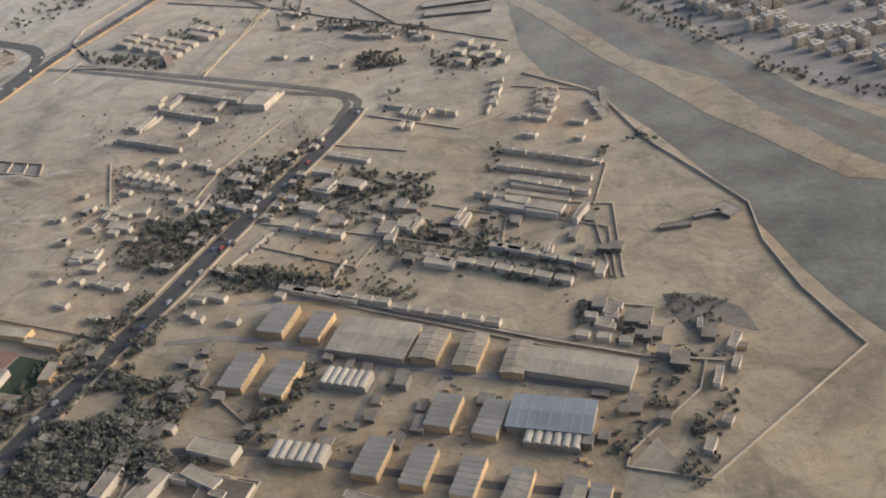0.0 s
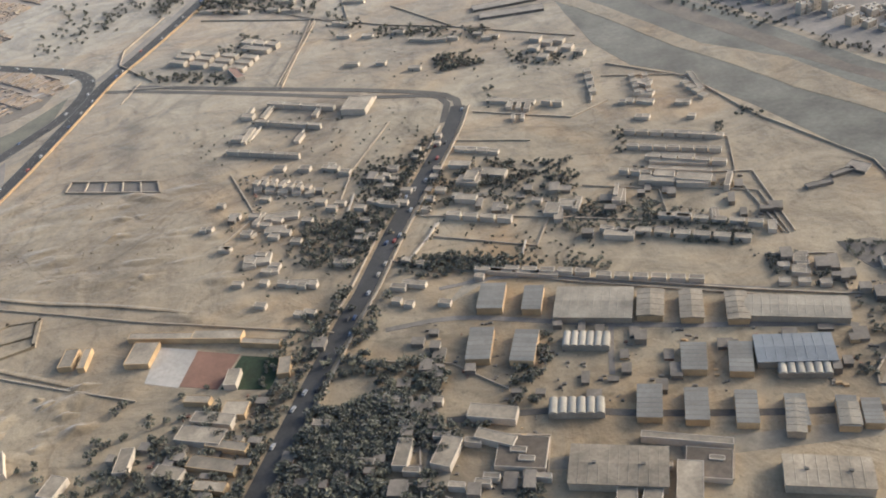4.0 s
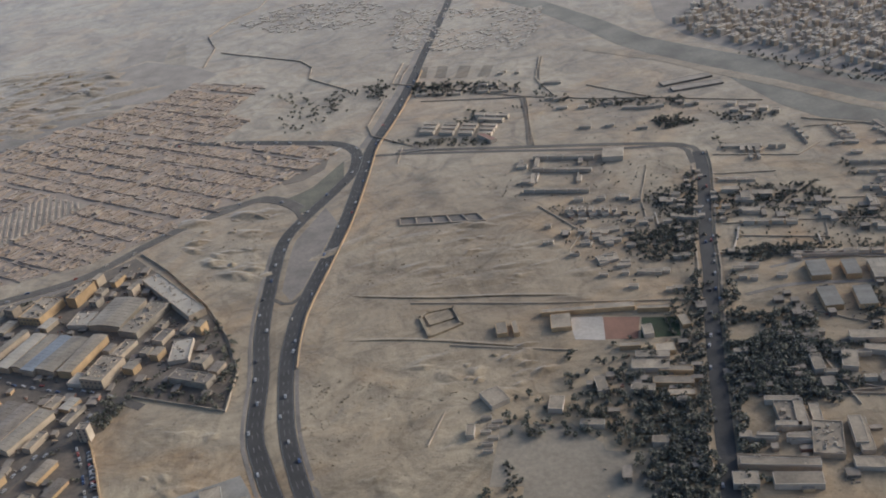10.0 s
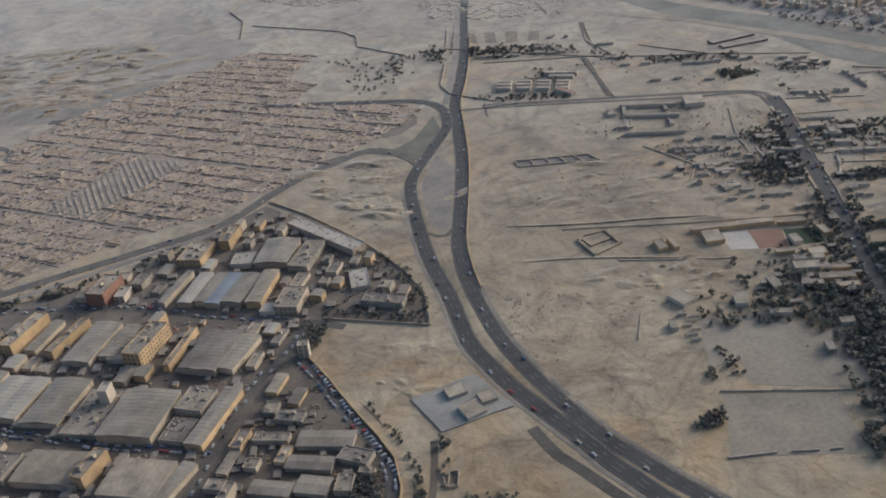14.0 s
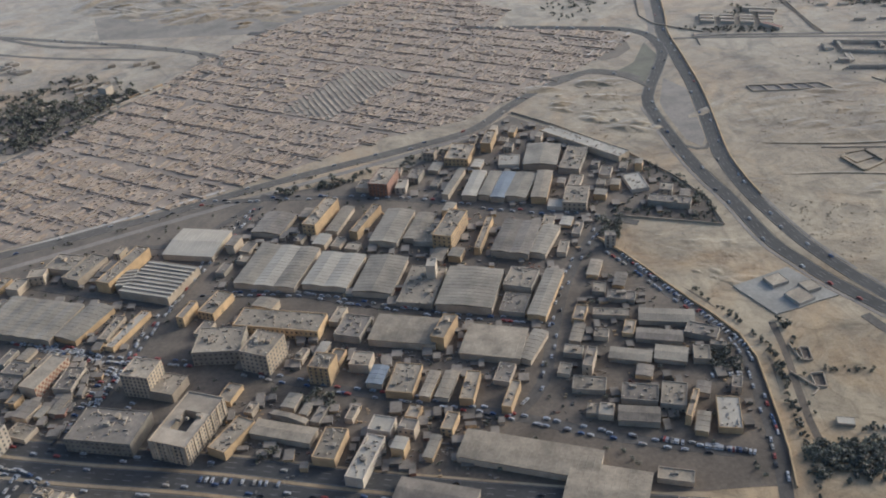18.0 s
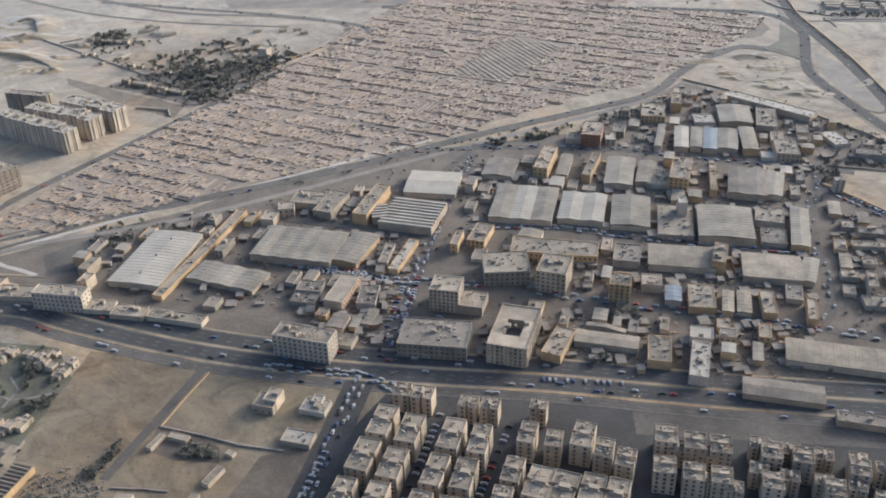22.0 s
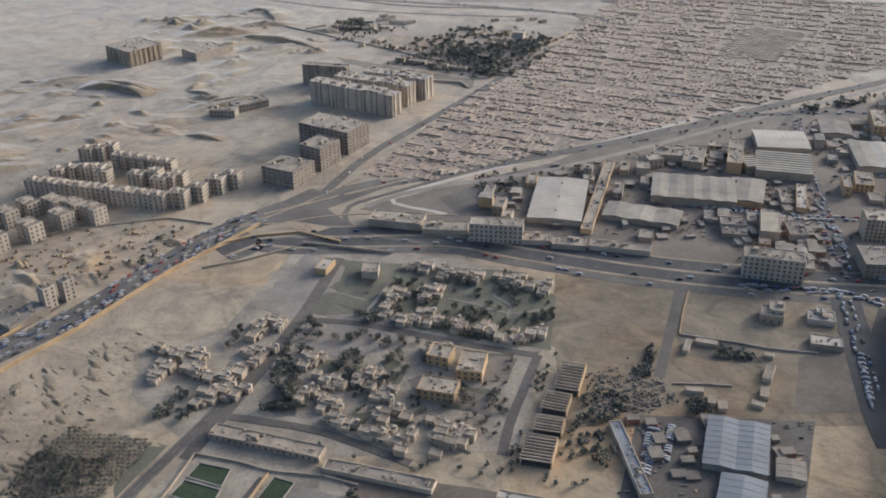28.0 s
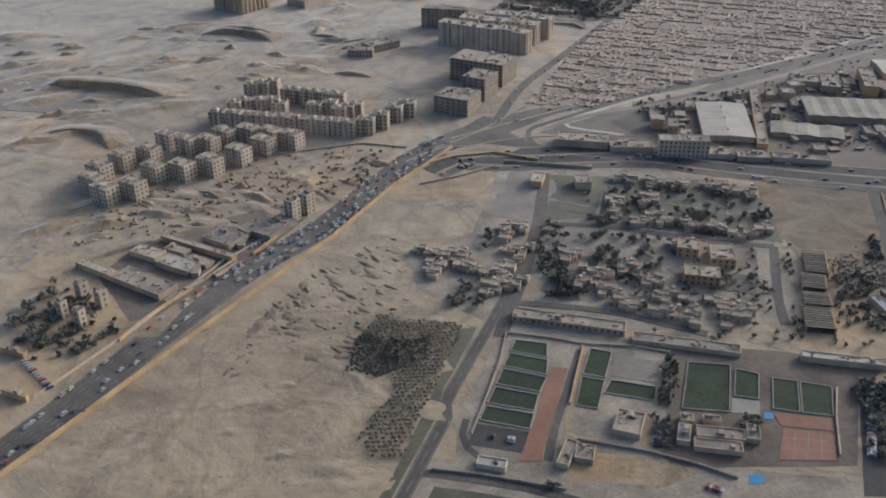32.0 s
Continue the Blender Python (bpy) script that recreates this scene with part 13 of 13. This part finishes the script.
thicket([(-235.3, 107.8), (-224.2, 113.4), (-220.3, 111.8), (-224.2, 103.4)], 26, 128, 0.8)
thicket([(-217.5, 131.4), (-213.3, 135.3), (-211.8, 133.9), (-214.6, 127.3)], 12, 129, 0.6)
thicket([(-244.8, 556.3), (-205.9, 555.2), (-151.9, 526.1), (-122.7, 506.4), (-123.5, 489.5), (-171.0, 507.3), (-219.3, 528.9)], 120, 300, 0.85)
thicket([(-92.2, 453.3), (-74.4, 444.8), (-32.3, 424.2), (-32.6, 412.0), (-90.5, 435.2)], 46, 301, 0.75)
thicket([(-215.7, 446.2), (-165.7, 426.1), (-162.1, 411.0), (-207.7, 430.2)], 40, 302, 0.70)
thicket([(-175.8, 461.5), (-161.7, 465.1), (-151.6, 445.3), (-162.5, 442.3)], 16, 303, 0.70)
thicket([(-141.9, 471.2), (-110.3, 458.8), (-110.6, 450.0), (-140.7, 464.6)], 10, 304, 0.50)
thicket([(-119.9, 274.4), (-103.7, 282.3), (-87.3, 278.2), (-85.2, 261.3), (-100.2, 261.7), (-115.7, 263.7)], 60, 305, 0.70)
thicket([(-122.6, 260.7), (-116.1, 265.4), (-94.4, 260.3), (-97.9, 247.7), (-116.9, 251.9)], 36, 306, 0.70)
thicket([(-83.6, 248.9), (-58.1, 241.7), (-40.7, 233.7), (-41.6, 229.8), (-64.7, 236.2), (-82.9, 243.6)], 50, 307, 0.75)
thicket([(-97.9, 310.8), (-70.1, 309.3), (-61.0, 296.9), (-67.2, 269.9), (-90.7, 274.0)], 60, 308, 0.60)
thicket([(-60.4, 285.5), (-36.8, 279.3), (-11.5, 259.4), (-12.1, 253.2), (-59.7, 271.3)], 50, 309, 0.60)
# sparse low scrub, added to mottle the ground as tree shade would
thicket([(-151.3, 325.4), (-100.1, 311.4), (-95.5, 280.2), (-141.3, 288.1)], 60, 310, 0.38)
thicket([(-183.8, 372.1), (-69.2, 362.3), (-62.1, 317.4), (-163.1, 335.1)], 70, 311, 0.34)
thicket([(-116.5, 461.2), (0.2, 395.9), (-3.2, 356.4), (-107.3, 394.3)], 60, 312, 0.34)
thicket([(-151.2, 294.1), (-95.5, 280.2), (-95.7, 234.8), (-135.7, 240.5)], 70, 313, 0.36)
thicket([(-75.0, 271.8), (-12.6, 247.2), (-14.5, 225.3), (-75.9, 244.3)], 60, 314, 0.36)
hut(-186.2, 517.8, 9.0, 2.6, -21.9, 1.5, ROOFC, WALLW, 'camp huts', 'low dusty camp hut with a sunlit gable')
hut(-176.1, 513.6, 9.0, 2.6, -21.9, 1.5, ROOFC, WALLW, 'camp huts', 'low dusty camp hut with a sunlit gable')
hut(-165.5, 508.3, 9.0, 2.6, -21.9, 1.5, ROOFC, WALLW, 'camp huts', 'low dusty camp hut with a sunlit gable')
hut(-147.4, 502.6, 8.0, 2.6, -21.9, 1.5, ROOFC, WALLW, 'camp huts', 'low dusty camp hut with a sunlit gable')
hut(-138.6, 497.2, 8.0, 2.6, -21.9, 1.5, ROOFC, WALLW, 'camp huts', 'low dusty camp hut with a sunlit gable')
hut(-133.7, 496.0, 6.0, 2.6, -21.9, 1.5, ROOFC, WALLW, 'camp huts', 'low dusty camp hut with a sunlit gable')
hut(-107.3, 447.7, 7.0, 2.6, -21.9, 1.5, ROOFC, WALLW, 'camp huts', 'low dusty camp hut with a sunlit gable')
hut(-95.0, 442.3, 6.0, 2.6, -21.9, 1.5, ROOFC, WALLW, 'camp huts', 'low dusty camp hut with a sunlit gable')
hut(-79.6, 440.7, 6.0, 2.6, -21.9, 1.5, ROOFC, WALLW, 'camp huts', 'low dusty camp hut with a sunlit gable')
hut(-70.9, 427.5, 8.0, 2.6, -21.9, 1.5, ROOFC, WALLW, 'camp huts', 'low dusty camp hut with a sunlit gable')
hut(-64.7, 423.8, 6.0, 2.6, -21.9, 1.5, ROOFC, WALLW, 'camp huts', 'low dusty camp hut with a sunlit gable')
hut(-59.8, 422.6, 6.0, 2.6, -21.9, 1.5, ROOFC, WALLW, 'camp huts', 'low dusty camp hut with a sunlit gable')
hut(-53.8, 421.7, 5.0, 2.6, -21.9, 1.5, ROOFC, WALLW, 'camp huts', 'low dusty camp hut with a sunlit gable')
hut(-41.7, 421.2, 5.0, 2.6, -21.9, 1.5, ROOFC, WALLW, 'camp huts', 'low dusty camp hut with a sunlit gable')
hut(-38.5, 415.2, 5.0, 2.6, -21.9, 1.5, ROOFC, WALLW, 'camp huts', 'low dusty camp hut with a sunlit gable')
hut(-35.0, 415.3, 5.0, 2.6, -21.9, 1.5, ROOFC, WALLW, 'camp huts', 'low dusty camp hut with a sunlit gable')
hut(-102.8, 411.3, 7.0, 2.6, -21.9, 1.5, ROOFC, WALLW, 'camp huts', 'low dusty camp hut with a sunlit gable')
hut(-89.0, 407.1, 5.0, 2.6, -21.9, 1.5, ROOFC, WALLW, 'camp huts', 'low dusty camp hut with a sunlit gable')
hut(-73.7, 394.9, 6.0, 2.6, -21.9, 1.5, ROOFC, WALLW, 'camp huts', 'low dusty camp hut with a sunlit gable')
hut(-111.1, 466.5, 5.0, 2.6, -21.9, 1.5, ROOFC, WALLW, 'camp huts', 'low dusty camp hut with a sunlit gable')
hut(-106.2, 463.0, 5.0, 2.6, -21.9, 1.5, ROOFC, WALLW, 'camp huts', 'low dusty camp hut with a sunlit gable')
hut(-102.1, 494.0, 12.0, 2.6, -21.9, 1.5, ROOFC, WALLW, 'camp huts', 'low dusty camp hut with a sunlit gable')
hut(-129.3, 531.2, 4.0, 2.6, -21.9, 1.5, ROOFC, WALLW, 'camp huts', 'low dusty camp hut with a sunlit gable')
hut(-126.3, 533.8, 3.0, 2.6, -21.9, 1.5, ROOFC, WALLW, 'camp huts', 'low dusty camp hut with a sunlit gable')
hut(-118.7, 526.5, 3.0, 2.6, -21.9, 1.5, ROOFC, WALLW, 'camp huts', 'low dusty camp hut with a sunlit gable')
hut(-138.7, 511.2, 6.0, 2.6, -21.9, 1.5, ROOFC, WALLW, 'camp huts', 'low dusty camp hut with a sunlit gable')
hut(-144.7, 514.7, 6.0, 2.6, -21.9, 1.5, ROOFC, WALLW, 'camp huts', 'low dusty camp hut with a sunlit gable')
hut(-112.3, 316.8, 3.0, 2.2, -21.9, 1.5, ROOFC, WALLW, 'camp huts', 'low dusty camp hut with a sunlit gable')
hut(-110.0, 317.9, 3.0, 2.2, -21.9, 1.5, ROOFC, WALLW, 'camp huts', 'low dusty camp hut with a sunlit gable')
hut(-88.7, 303.1, 3.0, 2.2, -21.9, 1.5, ROOFC, WALLW, 'camp huts', 'low dusty camp hut with a sunlit gable')
hut(-85.8, 299.6, 3.0, 2.2, -21.9, 1.5, ROOFC, WALLW, 'camp huts', 'low dusty camp hut with a sunlit gable')
hut(-88.1, 295.3, 3.4, 2.2, -21.9, 1.5, ROOFC, WALLW, 'camp huts', 'low dusty camp hut with a sunlit gable')
hut(-77.5, 313.4, 2.4, 2.2, -21.9, 1.5, ROOFC, WALLW, 'camp huts', 'low dusty camp hut with a sunlit gable')
hut(-76.1, 319.3, 2.4, 2.2, -21.9, 1.5, ROOFC, WALLW, 'camp huts', 'low dusty camp hut with a sunlit gable')
hut(-67.3, 327.3, 2.4, 2.2, -21.9, 1.5, ROOFC, WALLW, 'camp huts', 'low dusty camp hut with a sunlit gable')
hut(-68.2, 321.4, 2.4, 2.2, -21.9, 1.5, ROOFC, WALLW, 'camp huts', 'low dusty camp hut with a sunlit gable')
hut(-69.4, 301.8, 3.0, 2.2, -21.9, 1.5, ROOFC, WALLW, 'camp huts', 'low dusty camp hut with a sunlit gable')
hut(-71.0, 296.4, 3.0, 2.2, -21.9, 1.5, ROOFC, WALLW, 'camp huts', 'low dusty camp hut with a sunlit gable')
hut(-73.4, 281.6, 3.0, 2.2, -21.9, 1.5, ROOFC, WALLW, 'camp huts', 'low dusty camp hut with a sunlit gable')
hut(-75.2, 275.1, 3.0, 2.2, -21.9, 1.5, ROOFC, WALLW, 'camp huts', 'low dusty camp hut with a sunlit gable')
hut(-83.8, 282.5, 5.0, 2.2, -21.9, 1.5, ROOFC, WALLW, 'camp huts', 'low dusty camp hut with a sunlit gable')
hut(-94.2, 286.6, 4.0, 2.2, -21.9, 1.5, ROOFC, WALLW, 'camp huts', 'low dusty camp hut with a sunlit gable')
hut(-89.8, 283.3, 4.0, 2.2, -21.9, 1.5, ROOFC, WALLW, 'camp huts', 'low dusty camp hut with a sunlit gable')
hut(-98.4, 263.4, 5.0, 2.2, -21.9, 1.5, ROOFC, WALLW, 'camp huts', 'low dusty camp hut with a sunlit gable')
hut(-95.8, 264.7, 5.0, 2.2, -21.9, 1.5, ROOFC, WALLW, 'camp huts', 'low dusty camp hut with a sunlit gable')
hut(-83.5, 246.4, 3.0, 2.2, -21.9, 1.5, ROOFC, WALLW, 'camp huts', 'low dusty camp hut with a sunlit gable')
hut(-79.2, 243.4, 3.0, 2.2, -21.9, 1.5, ROOFC, WALLW, 'camp huts', 'low dusty camp hut with a sunlit gable')
hut(-105.6, 251.3, 4.0, 2.2, -21.9, 1.5, ROOFC, WALLW, 'camp huts', 'low dusty camp hut with a sunlit gable')
hut(-102.7, 250.7, 4.0, 2.2, -21.9, 1.5, ROOFC, WALLW, 'camp huts', 'low dusty camp hut with a sunlit gable')
hut(-156.7, 285.9, 2.4, 2.2, -21.9, 1.5, ROOFC, WALLW, 'camp huts', 'low dusty camp hut with a sunlit gable')
hut(-154.3, 286.0, 2.4, 2.2, -21.9, 1.5, ROOFC, WALLW, 'camp huts', 'low dusty camp hut with a sunlit gable')
hut(-146.1, 270.7, 3.0, 2.2, -21.9, 1.5, ROOFC, WALLW, 'camp huts', 'low dusty camp hut with a sunlit gable')
hut(-152.0, 301.3, 3.0, 2.2, -21.9, 1.5, ROOFC, WALLW, 'camp huts', 'low dusty camp hut with a sunlit gable')
hut(-135.0, 300.7, 4.0, 2.2, -21.9, 1.5, ROOFC, WALLW, 'camp huts', 'low dusty camp hut with a sunlit gable')
hut(-136.3, 315.2, 2.4, 2.2, -21.9, 1.5, ROOFC, WALLW, 'camp huts', 'low dusty camp hut with a sunlit gable')
hut(-132.6, 313.4, 2.4, 2.2, -21.9, 1.5, ROOFC, WALLW, 'camp huts', 'low dusty camp hut with a sunlit gable')
hut(-127.7, 310.8, 2.4, 2.2, -21.9, 1.5, ROOFC, WALLW, 'camp huts', 'low dusty camp hut with a sunlit gable')
hut(-122.9, 308.4, 2.4, 2.2, -21.9, 1.5, ROOFC, WALLW, 'camp huts', 'low dusty camp hut with a sunlit gable')
hut(-86.5, 232.5, 5.0, 2.2, -21.9, 1.5, ROOFC, WALLW, 'camp huts', 'low dusty camp hut with a sunlit gable')
hut(-81.4, 233.0, 8.0, 2.2, -21.9, 1.5, ROOFC, WALLW, 'camp huts', 'low dusty camp hut with a sunlit gable')
hut(-87.2, 225.6, 3.0, 2.2, -21.9, 1.5, ROOFC, WALLW, 'camp huts', 'low dusty camp hut with a sunlit gable')
hut(-83.5, 223.1, 3.0, 2.2, -21.9, 1.5, ROOFC, WALLW, 'camp huts', 'low dusty camp hut with a sunlit gable')
hut(-72.5, 220.9, 4.0, 2.2, -21.9, 1.5, ROOFC, WALLW, 'camp huts', 'low dusty camp hut with a sunlit gable')
hut(-57.6, 233.7, 9.0, 2.2, -21.9, 1.5, ROOFC, WALLW, 'camp huts', 'low dusty camp hut with a sunlit gable')
hut(-53.3, 231.7, 9.0, 2.2, -21.9, 1.5, ROOFC, WALLW, 'camp huts', 'low dusty camp hut with a sunlit gable')
hut(-46.5, 229.2, 9.0, 2.2, -21.9, 1.5, ROOFC, WALLW, 'camp huts', 'low dusty camp hut with a sunlit gable')
hut(-41.0, 227.4, 9.0, 2.2, -21.9, 1.5, ROOFC, WALLW, 'camp huts', 'low dusty camp hut with a sunlit gable')
hut(-60.8, 231.2, 3.0, 2.2, -21.9, 1.5, ROOFC, WALLW, 'camp huts', 'low dusty camp hut with a sunlit gable')
hut(-130.9, 246.9, 3.0, 2.2, -21.9, 1.5, ROOFC, WALLW, 'camp huts', 'low dusty camp hut with a sunlit gable')
hut(-118.0, 241.9, 3.0, 2.2, -21.9, 1.5, ROOFC, WALLW, 'camp huts', 'low dusty camp hut with a sunlit gable')
hut(-114.3, 241.6, 3.0, 2.2, -21.9, 1.5, ROOFC, WALLW, 'camp huts', 'low dusty camp hut with a sunlit gable')
hut(-131.1, 234.7, 4.0, 2.2, -21.9, 1.5, ROOFC, WALLW, 'camp huts', 'low dusty camp hut with a sunlit gable')
hut(-117.8, 226.9, 4.0, 2.2, -21.9, 1.5, ROOFC, WALLW, 'camp huts', 'low dusty camp hut with a sunlit gable')
hut(-114.8, 227.0, 4.0, 2.2, -21.9, 1.5, ROOFC, WALLW, 'camp huts', 'low dusty camp hut with a sunlit gable')
wall_line("boundary_wall", [(-83.5, 245.4), (-77.2, 255.7), (-71.6, 266.0)], 0.7, "sunlit cream camp wall", WALLW, 0.5)
wall_line("boundary_wall", [(-103.8, 280.6), (-102.6, 287.3), (-101.3, 294.3)], 0.7, "sunlit cream camp wall", WALLW, 0.5)
wall_line("boundary_wall", [(-76.3, 256.1), (-72.5, 265.3)], 0.9, "sunlit cream camp wall", WALLW, 0.5)
wall_line("boundary_wall", [(-46.2, 239.0), (-43.9, 246.8)], 0.9, "sunlit cream camp wall", WALLW, 0.5)
wall_line("boundary_wall", [(-146.2, 350.9), (-142.1, 361.9)], 1.1, "sunlit cream camp wall", WALLW, 0.5)
wall_line("boundary_wall", [(-125.6, 344.9), (-122.8, 352.7)], 1.1, "sunlit cream camp wall", WALLW, 0.5)
wall_line("boundary_wall", [(-62.1, 317.4), (-55.5, 314.7), (-49.1, 311.6)], 0.6, "sunlit cream camp wall", WALLW, 0.5)
wall_line("boundary_wall", [(-213.7, 427.2), (-191.3, 422.8)], 0.6, "sunlit cream camp wall", WALLW, 0.5)
# ---- gore and loop of the highway
sheet("verge", [(-283.7, 390.0), (-264.1, 401.9), (-244.8, 431.3), (-246.4, 401.9), (-258.9, 386.9), (-270.2, 370.3)], LAWN, "dull grass wedge between the roads", 0.06)
sheet("hollow", [(-283.8, 422.1), (-273.7, 434.1), (-253.4, 440.3), (-256.5, 424.8), (-269.5, 414.3), (-280.9, 412.9)], YARD, "dark sunken loop with scrub", 0.07)
ribbon("loop_road", [(-330.9, 394.9), (-301.0, 398.6), (-284.4, 390.3), (-274.8, 377.1), (-270.3, 359.6)], 3.0, OLDROAD, "narrow worn slip road", 0.14)
ribbon("loop_road", [(-286.6, 423.3), (-273.8, 437.6), (-251.7, 445.7), (-244.8, 454.2)], 1.9, PALE, "pale sandy track around the hollow", 0.094)
wall_line("boundary_wall", [(-218.0, 247.4), (-207.1, 247.3), (-205.4, 233.8), (-219.8, 228.9), (-221.8, 244.3), (-218.0, 247.4)], 0.93, "square earth-walled enclosure", SAND, 1.2)
